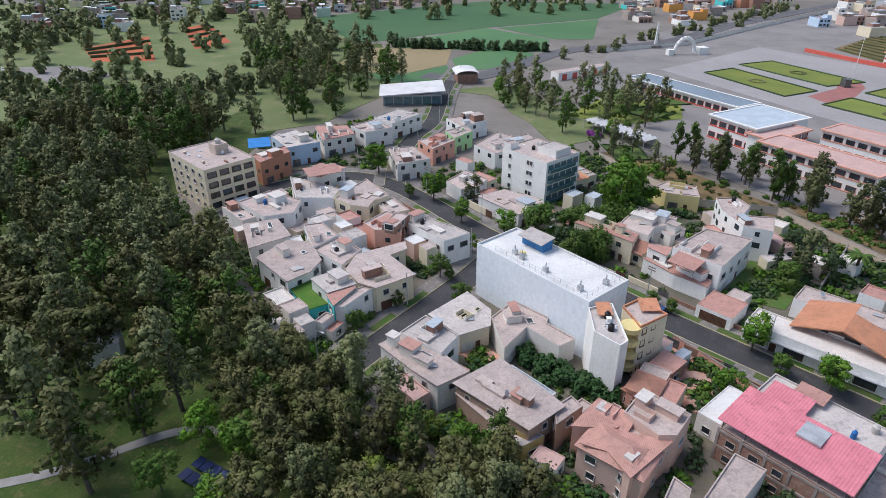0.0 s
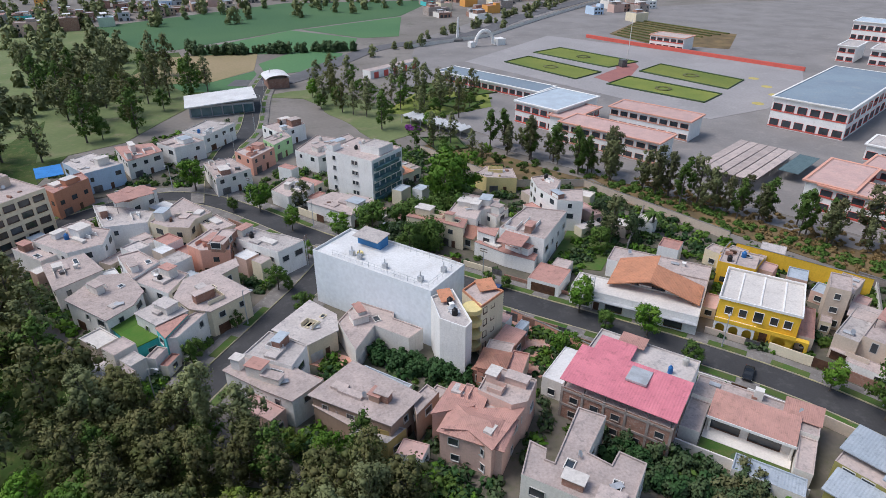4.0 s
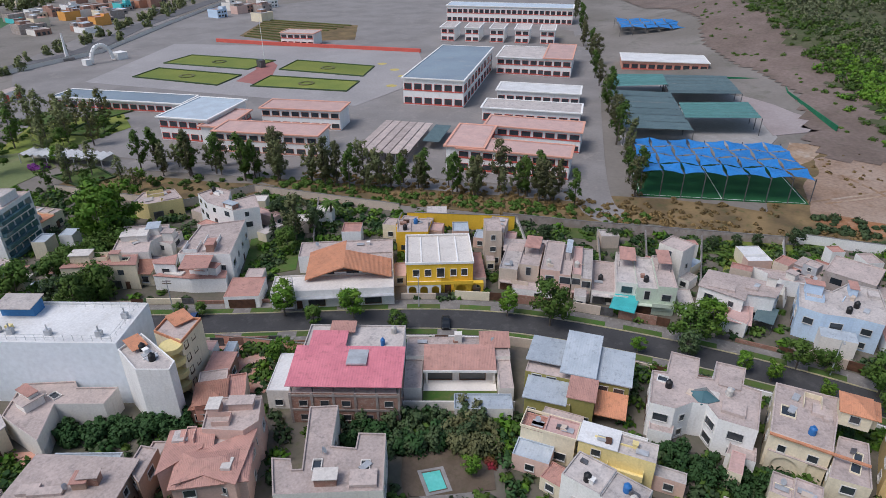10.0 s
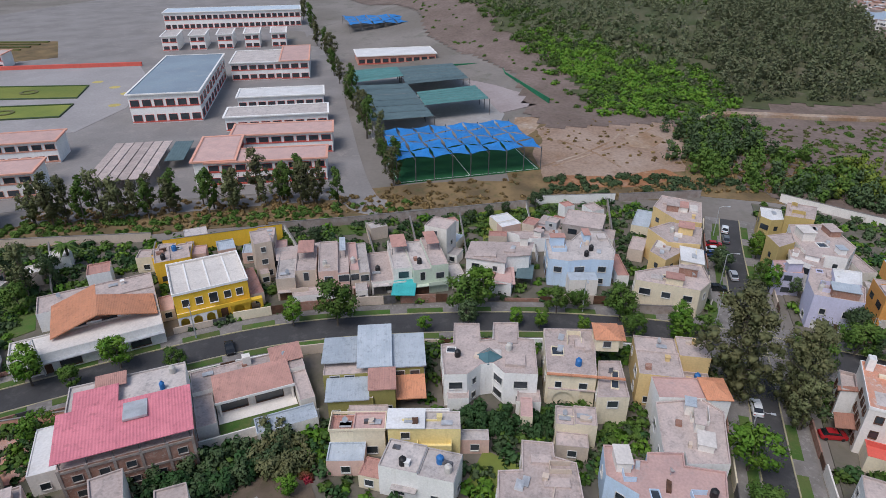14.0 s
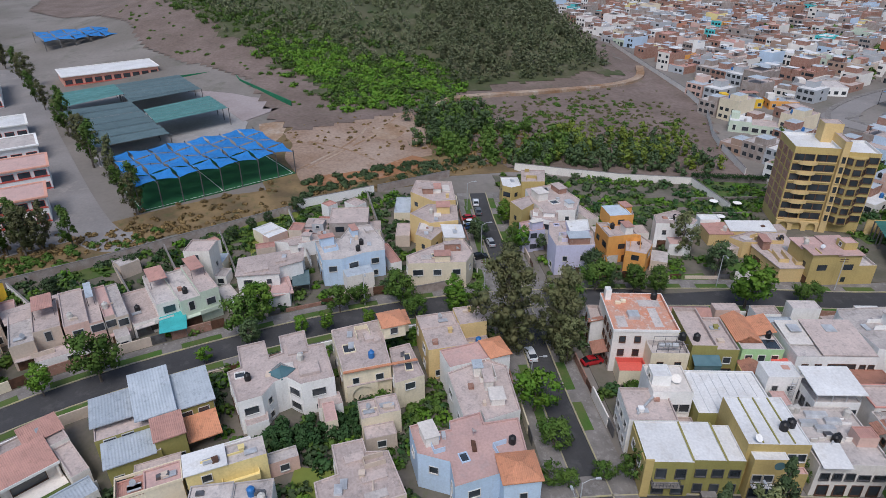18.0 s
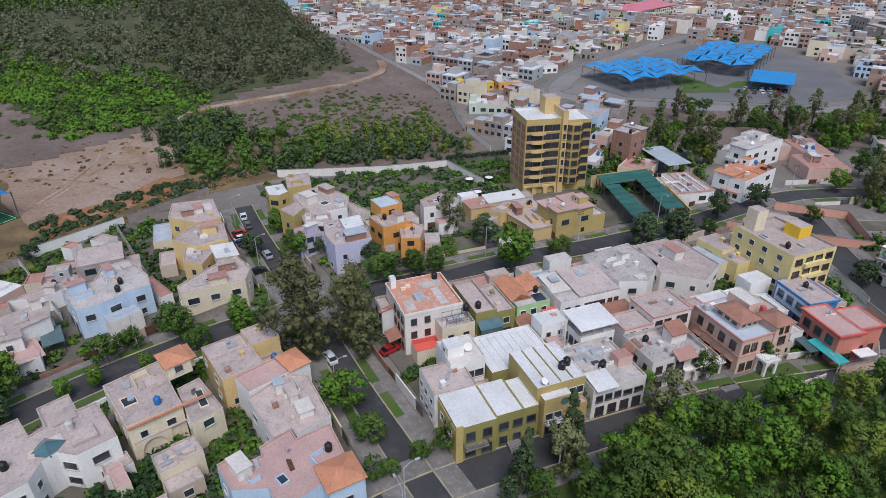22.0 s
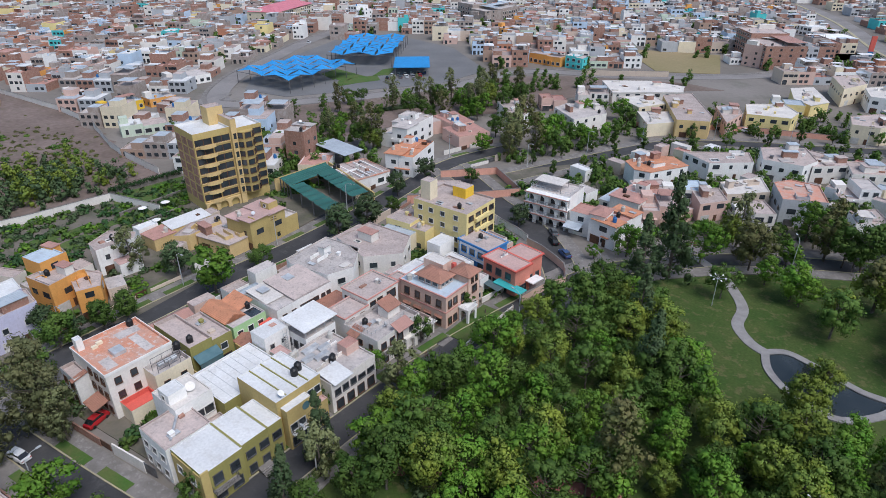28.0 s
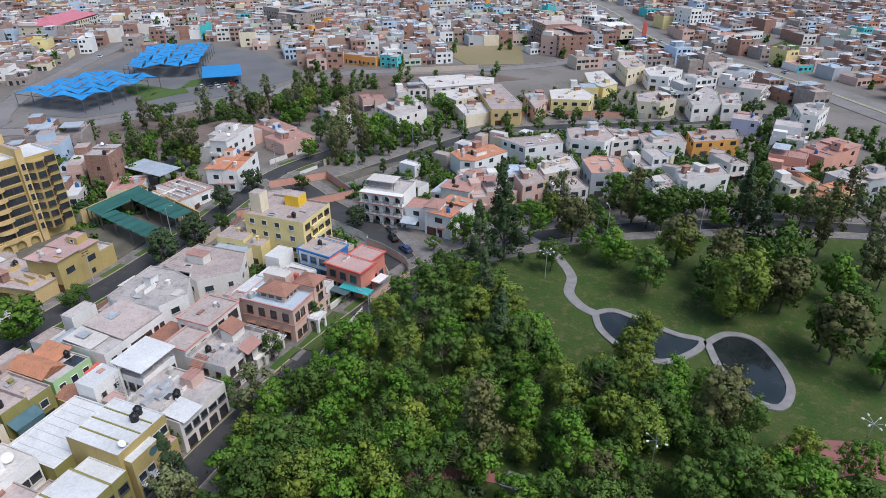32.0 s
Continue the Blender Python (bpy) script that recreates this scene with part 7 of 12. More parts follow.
def cream_corner():
    h = lot("cream three-storey house with a terracotta roof deck and white parapet", 0, 0)
    W = WALLS["cream"]
    volume(h, 1, 12.6, 28, 40, 0, 9.6, WALLS["offwhite"], TERRACOTTA, 0.5)
    cornice(h, 1, 12.6, 28, 40, 9.62, WALLS["white"], 0.12, 0.5, "parapet_band")
    volume(h, 1.5, 2.6, 38.2, 39.6, 9.0, 11.4, WALLS["white"], ROOFS["white"], 0.1)
    boxpart("roof_light", PALEMETAL, h, 4.6, 6.6, 31.8, 34.0, 9.1, 9.8)
    for k, (a, b, c, d) in enumerate(((2.2, 4.0, 29.5, 33.0), (7.6, 11.6, 36.2, 38.4), (8.8, 10.4, 29.5, 35.6))):
        boxpart("pale_patch", ROOFS["grey"], h, a, b, c, d, 9.09, 9.11 + 0.004 * k)
    for x, y in ((3.2, 36.8), (4.3, 37.4)):
        boxpart("chest", WALLS["cream"], h, x, x + 1.0, y, y + 0.6, 9.1, 9.6)
    volume(h, 7, 13.6, 24.2, 27.98, 0, 7.4, W, ROOFS["grey"], 0.9)
    bm = bmesh.new()
    for x in (8.0, 10.0, 12.0, 13.2):
        for y in (24.8, 27.0):
            tube(bm, (x, y, 6.5), (x, y, 8.9), 0.05, 0.05, 5)
    for y in (24.8, 27.0):
        for z in (7.7, 8.9):
            tube(bm, (8.0, y, z), (13.2, y, z), 0.05, 0.05, 5)
    part("pipe_frame", bm, STEEL, h)
    for x in (8.6, 9.8, 11.0):
        bm = bmesh.new()
        tube(bm, (x, 25.9, 7.9), (x + 1.0, 25.9, 7.9), 0.4, 0.4, 10)
        part("boiler", bm, PALEMETAL, h)
    tank(h, 12.6, 26.2, 8.95, BLACKTANK, 0.6)
    tank(h, 11.0, 39.0, 9.1, BLACKTANK, 0.6)
    volume(h, 2.0, 6.98, 24.2, 27.98, 0, 3.4, W, WALLS["red"], 0.9)
    volume(h, -1.4, 0.98, 35.2, 40.4, 0, 6.6, WALLS["white"], ROOFS["dust"], 0.6)
    slope(h, -1.9, 0.9, 35.0, 36.2, 6.2, 6.9, ROOFS["tile"], "tile_edge", 0.15, "x")
    slope(h, -1.8, 0.9, 29.4, 33.2, 3.0, 3.7, ROOFS["tile"], "porch_roof", 0.15, "x")
    for z in (1.0, 4.0, 6.9):
        row_of(h, "w", 1, 9, 28.4, 35, z, 3, 1.1, 1.2, DARKWOOD)
        row_of(h, "s", 1.4, 6.8, 28, 40, z, 2, 1.0, 1.2, DARKWOOD)
    row_of(h, "w", -1.4, 0, 35.4, 40.2, 4.0, 2, 1.0, 1.4, DARKWOOD)
    row_of(h, "w", -1.4, 0, 35.4, 40.2, 0.8, 2, 1.2, 2.0, DARKWOOD)
    row_of(h, "s", 7.2, 13.4, 24.2, 27, 4.2, 2, 1.0, 1.2, DARKWOOD)
    door(h, 4.4, 28, 0, 1.0, 2.1)
    claim(-1.4, 13.6, 24.2, 40.4)


def olive_back():
    h = lot("olive house with an open patio and a small glazed lean-to", 0, 0)
    O = WALLS["olive"]
    volume(h, 14.6, 19, 26, 38, 0, 7.8, O, ROOFS["dust"], 0.7)
    volume(h, 19.02, 23, 26, 36, 0, 7.0, O, ROOFS["dust"], 0.6)
    slope(h, 14.8, 19.6, 24.0, 25.98, 4.9, 5.8, BLUEGLASS, "glass_roof", 0.1)
    boxpart("glass_side", BLUEGLASS, h, 14.9, 19.5, 24.05, 24.12, 3.4, 4.9)
    bm = bmesh.new()
    for a in ((13.9, 23.4, 21.5, 21.7), (13.9, 14.1, 21.7, 26), (23.2, 23.4, 21.7, 26)):
        box(bm, *a, 0, 3.8)
    part("patio_wall", bm, WALLS["mustard"], h)
    boxpart("patio_roof", ROOFS["pinkflat"], h, 14.2, 18.6, 21.8, 23.9, 3.2, 3.34)
    boxpart("patio_floor", PAVING, h, 14.15, 23.15, 21.72, 25.95, 0, 0.3)
    row_of(h, "s", 19.4, 22.8, 26, 36, 4.0, 1, 1.3, 1.3)
    row_of(h, "s", 19.4, 22.8, 26, 36, 0.6, 1, 2.2, 2.1, DARKWOOD)
    row_of(h, "w", 14.6, 19, 26, 38, 4.2, 3, 1.2, 1.2)
    tank(h, 16.2, 28.6, 7.1, BLACKTANK, 0.6)
    clutter(h, random.Random(6), 19.4, 22.6, 28, 35, 6.4, O, ROOFS["dust"], 3)
    pitched(h, 14.8, 22.4, 38.2, 41.5, 5.6, 1.0, ROOFS["tilepink"], 0.3, False, "x")
    boxpart("rear_wing", WALLS["offwhite"], h, 14.8, 22.4, 38.2, 41.5, 0, 5.55)
    claim(13.9, 23.4, 21.5, 41.5)


def green_house():
    h = lot("mint green house with red tiled gables and a small dark deck", 0, 0)
    G = WALLS["green"]
    volume(h, 24, 31.4, 27, 37, 0, 6.4, G, ROOFS["grey"], 0.3)
    pitched(h, 24, 28, 29.4, 37, 6.45, 1.3, ROOFS["orangetile"], 0.35, False, "y")
    slope(h, 28.2, 31.6, 31.0, 37, 6.5, 7.4, ROOFS["orangetile"], "tiled_roof", 0.15, "x")
    volume(h, 23.8, 27.2, 23.4, 26.98, 0, 3.6, G, ROOFS["tilepink"], 0.1)
    pitched(h, 23.8, 27.2, 23.4, 26.98, 3.65, 1.0, ROOFS["tile"], 0.3, False, "y")
    boxpart("light_well", GLASS, h, 28.6, 31.0, 27.6, 30.2, 6.12, 6.2)
    awn = slope(h, 29.4, 32.6, 24.6, 27.2, 3.6, 4.4, WALLS["red"], "awning", 0.1)
    row_of(h, "s", 24.2, 31.2, 27, 30, 3.8, 3, 1.2, 1.3, WALLS["white"])
    row_of(h, "s", 27.4, 31.2, 27, 30, 0.7, 2, 1.2, 1.5, DARKWOOD)
    tank(h, 30.2, 31.0, 6.1, BLACKTANK, 0.5)
    claim(23.8, 32, 23.4, 37)


def long_white():
    h = lot("long white house with a broad pinkish roof and rows of windows", 0, 0)
    W = WALLS["white"]
    volume(h, 32.4, 46.6, 24.6, 35, 0, 6.8, W, ROOFS["grey"], 0.25)
    slope(h, 37, 46.4, 24.9, 34.8, 6.95, 7.7, ROOFS["dust"], "pale_roof", 0.2)
    slope(h, 32.6, 36.9, 28.0, 34.8, 6.9, 7.4, ROOFS["bone"], "pale_roof", 0.15)
    for x in (34.0, 40.4):
        boxpart("roof_light", PALEMETAL, h, x, x + 2.0, 31.0, 33.2, 7.5, 7.66)
    row_of(h, "s", 38, 43, 24.6, 30, 3.9, 3, 1.4, 1.3, DARKWOOD)
    row_of(h, "s", 43.4, 46.4, 24.6, 30, 3.9, 2, 0.9, 1.2, DARKWOOD)
    row_of(h, "s", 33, 37.6, 24.6, 30, 3.9, 2, 1.0, 1.2, DARKWOOD)
    volume(h, 40.5, 47.8, 18.8, 24.58, 0, 4.2, WALLS["red"], ROOFS["tile"], 0.1)
    volume(h, 37.2, 40.4, 19, 24.58, 0, 4.8, W, ROOFS["grey"], 0.2)
    claim(32.4, 47.8, 18.8, 35)


def white_pair():
    h = lot("small white cube house with an outside ladder stair", 0, 0)
    W = WALLS["white"]
    volume(h, 23.8, 29.2, 17.0, 21.0, 0, 8.5, W, ROOFS["white"], 0.1)
    boxpart("red_patch", ROOFS["red"], h, 27.0, 28.2, 19.0, 20.0, 8.41, 8.5)
    row_of(h, "s", 24, 29, 17, 20, 5.6, 2, 0.9, 1.0)
    row_of(h, "s", 24, 27, 17, 20, 2.6, 2, 0.9, 1.0)
    bm = bmesh.new()
    for k in range(14):
        box(bm, 27.6, 28.4, 16.5, 16.7, 0.5 * k + 1.0, 0.5 * k + 1.05)
    for x in (27.6, 28.4):
        tube(bm, (x, 16.6, 0.2), (x, 16.6, 8.4), 0.05, 0.05, 5)
    part("ladder", bm, PALEMETAL, h)
    claim(23.8, 29.2, 16.6, 21)
    h = lot("white house with a bright white canopy over its glazed floor", 0, 0)
    volume(h, 29.4, 36.6, 12.6, 18.4, 0, 7.2, W, ROOFS["grey"], 0.2)
    slope(h, 29.0, 37.0, 12.2, 18.8, 9.0, 9.4, ROOFS["white"], "sheet_canopy", 0.16)
    bm = bmesh.new()
    for x in (29.6, 32, 34.2, 36.4):
        for y in (12.7, 18.2):
            tube(bm, (x, y, 7.0), (x, y, 8.95), 0.08, 0.08, 5)
    part("canopy_posts", bm, PALEMETAL, h)
    for z in (1.0, 4.2):
        row_of(h, "s", 29.6, 36.4, 12.6, 18, z, 4, 1.2, 1.4, STEEL)
        row_of(h, "w", 29.4, 33, 12.8, 18.2, z, 3, 1.0, 1.5, STEEL)
    claim(29.4, 36.6, 12.6, 18.4)
    h = lot("white house with a cluttered grey roof deck and pale sheet awning", 0, 0)
    volume(h, 24.2, 34.6, 0.4, 12.2, 0, 6.6, WALLS["offwhite"], ROOFS["grey"], 0.4)
    slope(h, 24.4, 28.6, -0.4, 4.0, 6.7, 7.2, ROOFS["white"], "sheet_awning", 0.1)
    volume(h, 31.5, 34.4, 4.2, 6.6, 6.21, 8.0, WALLS["pink"], ROOFS["tilepink"], 0.1)
    for x, y, l in ((25.4, 8.2, 2.6), (27.2, 7.0, 3.0), (27.0, 10.0, 3.4), (29.4, 8.6, 2.4)):
        bm = bmesh.new()
        v = box(bm, x, x + l, y, y + 0.9, 6.21, 6.7)
        for q in v[4:]:
            q.co.y += 0.3
        part("solar_heater", bm, PALEMETAL, h)
    for x, y in ((25.0, 11.2), (26.0, 11.4), (33.4, 10.6)):
        tank(h, x, y, 6.2, CREAMTANK, 0.55)
    for k in range(7):
        boxpart("deck_wall", WALLS["offwhite"], h, 25.2 + 1.3 * k, 26.2 + 1.3 * k, 5.0 + 0.3 * (k % 3), 5.15 + 0.3 * (k % 3), 6.21, 6.9)
    row_of(h, "s", 24.6, 30, 0.4, 3, 3.7, 3, 1.2, 1.2, STEEL)
    row_of(h, "s", 30, 34.4, 0.4, 3, 3.7, 2, 1.6, 0.9, STEEL)
    row_of(h, "s", 24.6, 34.4, 0.4, 3, 0.6, 4, 1.5, 1.9, DARKWOOD)
    clutter(h, random.Random(9), 25, 34, 1, 12, 6.2, WALLS["white"], ROOFS["grey"], 6)
    claim(24.2, 34.6, -0.4, 12.2)


def arch_villa():
    h = lot("off-white villa with street arches, iron balconies and red tiled edges", 0, 0)
    W = WALLS["offwhite"]
    volume(h, 37.6, 49.4, 2.6, 11.4, 0, 6.6, W, ROOFS["grey"], 0.9)
    volume(h, 44.2, 53, 11.42, 18.6, 0, 8.8, W, ROOFS["dust"], 0.3)
    volume(h, 38.0, 44.18, 11.42, 16.4, 0, 7.6, W, ROOFS["dust"], 0.3)
    volume(h, 49.42, 53.2, 2.8, 11.4, 0, 3.6, W, ROOFS["dust"], 0.8)
    cornice(h, 44.2, 53, 11.42, 18.6, 8.84, PINKTRIM)
    cornice(h, 38.0, 44.18, 11.42, 16.4, 7.64, PINKTRIM)
    slope(h, 44.6, 48.6, 6.4, 9.6, 7.7, 8.7, ROOFS["tile"], "tiled_roof", 0.15)
    boxpart("roof_room", W, h, 44.9, 48.3, 6.8, 9.4, 5.7, 7.75)
    slope(h, 42.2, 46.4, 1.4, 3.6, 6.4, 7.4, ROOFS["tilepink"], "tiled_hood", 0.12)
    slope(h, 36.4, 38.9, 7.0, 9.6, 5.9, 6.9, ROOFS["tile"], "tiled_hood", 0.12, "x")
    arcade(h, 44.6, 53.0, 2.2, 0, 3.2, 3, W, 0.4)
    boxpart("arch_terrace", W, h, 44.5, 53.1, 1.7, 2.59, 3.2, 3.36)
    balcony(h, 38.2, 42.6, 2.6, 3.0, PAVING)
    balcony(h, 49.8, 53.0, 2.0, 3.36, W, 1.0)
    plain_window(h, 43.6, 2.6, 3.4, 0, 1.5, 2.2, DARKWOOD)
    row_of(h, "s", 38, 42.6, 2.6, 9, 3.9, 2, 1.2, 1.4, DARKWOOD)
    row_of(h, "s", 38, 44, 2.6, 9, 0.8, 2, 1.3, 1.5, DARKWOOD)
    row_of(h, "s", 46, 49.2, 2.6, 9, 4.0, 2, 0.9, 1.3, STEEL)
    row_of(h, "w", 37.6, 40, 3, 11, 4.0, 3, 0.8, 1.0, DARKWOOD)
    row_of(h, "w", 37.6, 40, 3, 11, 1.0, 3, 0.9, 1.2, DARKWOOD)
    row_of(h, "s", 44.6, 48.6, 11.42, 18, 6.1, 2, 1.4, 1.5, DARKWOOD)
    row_of(h, "s", 49, 52.8, 11.42, 18, 5.9, 1, 2.4, 1.8, DARKWOOD)
    row_of(h, "w", 44.2, 48, 11.6, 18.4, 6.2, 3, 0.9, 1.1, DARKWOOD)
    row_of(h, "s", 38.4, 44, 11.42, 16, 5.6, 2, 1.1, 1.0, DARKWOOD)
    railing(h, 38.2, 49.0, 4.6, 11.0, 6.6, 0.8, PALEMETAL, "swe", 1.0)
    clutter(h, random.Random(12), 38.5, 44, 4, 11, 5.7, W, ROOFS["grey"], 6)
    clutter(h, random.Random(13), 45, 52, 12.4, 18, 8.5, W, ROOFS["dust"], 3)
    boxpart("front_path", PAVING, h, 50.2, 53.6, -2.6, 1.6, 0, 0.34)
    claim(37.6, 53.2, 2.0, 18.6)


def pink_mansion():
    h = lot("peach mansion with pink cornices, pale blue roof and arched portico", 0, 0)
    volume(h, 55.2, 66, 0.6, 12.6, 0, 8, PEACH, ROOFS["paleblue"], 0.35)
    cornice(h, 55.2, 66, 0.6, 12.6, 8.05, PINKTRIM, 0.28, 0.3)
    cornice(h, 55.2, 66, 0.6, 12.6, 4.3, PINKTRIM, 0.12, 0.2, "string_course")
    volume(h, 57.2, 61.4, 3.6, 9.6, 7.66, 9.3, PEACH, ROOFS["dust"], 0.1)
    pitched(h, 57.2, 61.4, 3.6, 9.6, 9.32, 1.3, ROOFS["tile"], 0.5, True, "y")
    row_of(h, "s", 57.4, 61.2, 3.6, 9, 8.1, 3, 0.9, 0.8, FRAME)
    row_of(h, "w", 57.2, 60, 4, 9.4, 8.1, 3, 1.3, 0.8, FRAME)
    volume(h, 62.4, 66.3, 0.3, 4.6, 0, 9.4, PEACH, ROOFS["dust"], 0.1)
    pitched(h, 62.4, 66.3, 0.3, 4.6, 9.42, 1.2, ROOFS["tile"], 0.5)
    volume(h, 62.5, 65.8, 7.0, 12.4, 7.66, 9.8, PEACH, ROOFS["bone"], 0.15)
    volume(h, 55.4, 58.0, 12.62, 16, 0, 7.2, PEACH, ROOFS["dust"], 0.2)
    cornice(h, 55.4, 58.0, 12.62, 16, 7.25, PINKTRIM)
    volume(h, 58.02, 66, 12.62, 17.5, 0, 6.4, WALLS["offwhite"], ROOFS["white"], 0.3)
    for z, hh in ((0.9, 1.6), (5.0, 1.6)):
        row_of(h, "w", 55.2, 60, 1.0, 12.2, z, 4, 1.2, hh, DARKWOOD)
        row_of(h, "s", 55.6, 59.2, 0.6, 9, z, 2, 1.1, hh, DARKWOOD)
        row_of(h, "s", 62.8, 66.1, 0.3, 4, z, 1, 1.5, hh, DARKWOOD)
    row_of(h, "s", 63, 65.8, 0.3, 4, 7.5, 2, 0.6, 1.2, DARKWOOD)
    for y in (2.4, 5.2, 8.0, 10.8):
        slope(h, 54.7, 55.17, y - 1.0, y + 1.0, 2.75, 3.1, ROOFS["tile"], "window_hood", 0.1, "x")
    arcade(h, 59.4, 62.4, -1.6, 0.3, 3.4, 1, WALLS["white"], 0.35, "portico_arch")
    o = arcade(h, 0, 2.2, 0, 0.3, 3.4, 1, WALLS["white"], 0.35, "portico_arch")
    o.matrix_basis = pose(59.75, 0.4, 0, 0, 0, -90)
    boxpart("portico_roof", WALLS["white"], h, 59.2, 62.6, -2.1, 0.58, 3.4, 3.7)
    railing(h, 59.3, 62.5, -2.0, 0.5, 3.7, 0.9, WALLS["white"], "swe", 0.35)
    plain_window(h, 60.9, 0.6, 4.0, 0, 1.2, 2.2, DARKWOOD)
    boxpart("chimney", WALLS["red"], h, 64.0, 64.8, 5.2, 6.0, 7.66, 10.0)
    tank(h, 56.4, 11.2, 7.66, CREAMTANK, 0.6)
    boxpart("chest", WALLS["white"], h, 57.6, 58.8, 11.0, 12.0, 7.66, 8.4)
    claim(55.2, 66.3, -2, 17.5)
    g = lot("front garden lawn with clipped hedges behind a low wall", 54.0, -5.6, "front_garden", "garden")
    boxpart("lawn", GARDEN, g, 0, 13.5, 0, 5.4, 0, 0.32)
    bm = bmesh.new()
    tube(bm, (11.0, 3.2, 0.3), (11.0, 3.2, 1.3), 0.12, 0.12, 6)
    part("trunk", bm, BARK, g)
    for i in range(9):
        boxpart("garden_wall", WALLS["offwhite"], g, -1.6 + 1.9 * i, 0.1 + 1.9 * i, -0.9, -0.7, 0, 1.5)
        boxpart("wall_pier", WALLS["beige"], g, 0.1 + 1.9 * i, 0.3 + 1.9 * i, -0.95, -0.65, 0, 1.7)


def blue_and_coral():
    h = thing("house", 56.7, -113.3, -104.5, "bright blue house with white bands and a grey flat roof", "house", "houses of the neighbourhood")
    volume(h, 0, 6.8, 0, 9.4, 0, 6.5, BRIGHTBLUE, ROOFS["dust"], 0.2)
    boxpart("white_band", WALLS["white"], h, -0.08, -0.003, 0.4, 9.0, 2.4, 5.9)
    cornice(h, 0, 6.8, 0, 9.4, 6.55, BRIGHTBLUE, 0.25, 0.5)
    row_of(h, "w", -0.08, 3, 0.8, 8.8, 3.6, 3, 1.6, 1.6, BRIGHTBLUE)
    row_of(h, "w", -0.08, 3, 0.8, 8.8, 0.4, 3, 1.8, 2.0, BRIGHTBLUE)
    row_of(h, "s", 0.4, 6.4, 0, 5, 3.6, 2, 1.2, 1.4, BRIGHTBLUE)
    boxpart("yard_wall", BRIGHTBLUE, h, -2.6, -2.4, 2.0, 10.0, 0, 2.4)
    volume(h, 6.82, 10.4, 3.0, 9.0, 0, 5.2, WALLS["offwhite"], ROOFS["dust"], 0.4)
    clutter(h, random.Random(3), 0.6, 6.2, 1, 9, 6.3, WALLS["white"], ROOFS["dust"], 3)
    FOOT.append((60.5, -118.5, -104.5, 11, 10))
    h = thing("house", 47.0, -107.7, -105, "coral red two-storey house with bright red eaves and dark windows", "house", "houses of the neighbourhood")
    volume(h, 0, 5.2, 0, 9.4, 0, 6.9, CORAL, ROOFS["pinkflat"], 0.15)
    cornice(h, 0, 5.2, 0, 9.4, 6.95, WALLS["red"], 0.4, 0.4, "red_eave")
    volume(h, 5.22, 11.4, 1.6, 8.0, 0, 6.4, CORAL, ROOFS["pinkflat"], 0.15)
    cornice(h, 5.6, 11.4, 1.6, 8.0, 6.45, WALLS["red"], 0.35, 0.35, "red_eave")
    row_of(h, "w", 0, 3, 0.6, 9.0, 3.9, 3, 1.5, 1.6, STEEL)
    row_of(h, "w", 0, 3, 2.0, 9.0, 0.5, 3, 1.8, 2.1, STEEL)
    row_of(h, "s", 0.6, 4.8, 0, 5, 0.8, 1, 2.0, 1.6, STEEL)
    row_of(h, "s", 6.2, 11, 1.6, 5, 0.9, 2, 1.2, 1.4, STEEL)
    boxpart("balcony_slab", WALLS["white"], h, 3.6, 7.4, -2.2, -0.004, 2.9, 3.1)
    clutter(h, random.Random(5), 0.6, 4.8, 1, 9, 6.75, WALLS["white"], ROOFS["dust"], 2)
    FOOT.append((50, -113, -105, 12, 10))
    awning(48.0, -107.2, -100, 2.6, 7.4, 3.1, 0.0, "cyan", "turquoise canopy over a car port")
    awning(52.5, -106.2, -106, 2.2, 7.0, 3.0, 0.0, "sheetgreen", "dark teal canopy over a drive")
    w = wall_run([(67.1, -139.3), (59.4, -136), (55.5, -133.4)], 2.2, WALLS["white"], "white wall along the bend of the street")
    wall_run([(55, -132), (50, -130), (45.2, -126.9), (42.2, -124.6), (40.4, -121.6), (39.6, -118.7), (42.3, -114.6), (44.6, -106.4)], 2.2, PEACH, "curved peach garden wall round the street corner")


olive_corner(), left_white(), cream_corner(), olive_back(), green_house(), long_white(), white_pair(), arch_villa(), pink_mansion(), blue_and_coral()


# ---- trees ----
LEAFNORMALS = {}


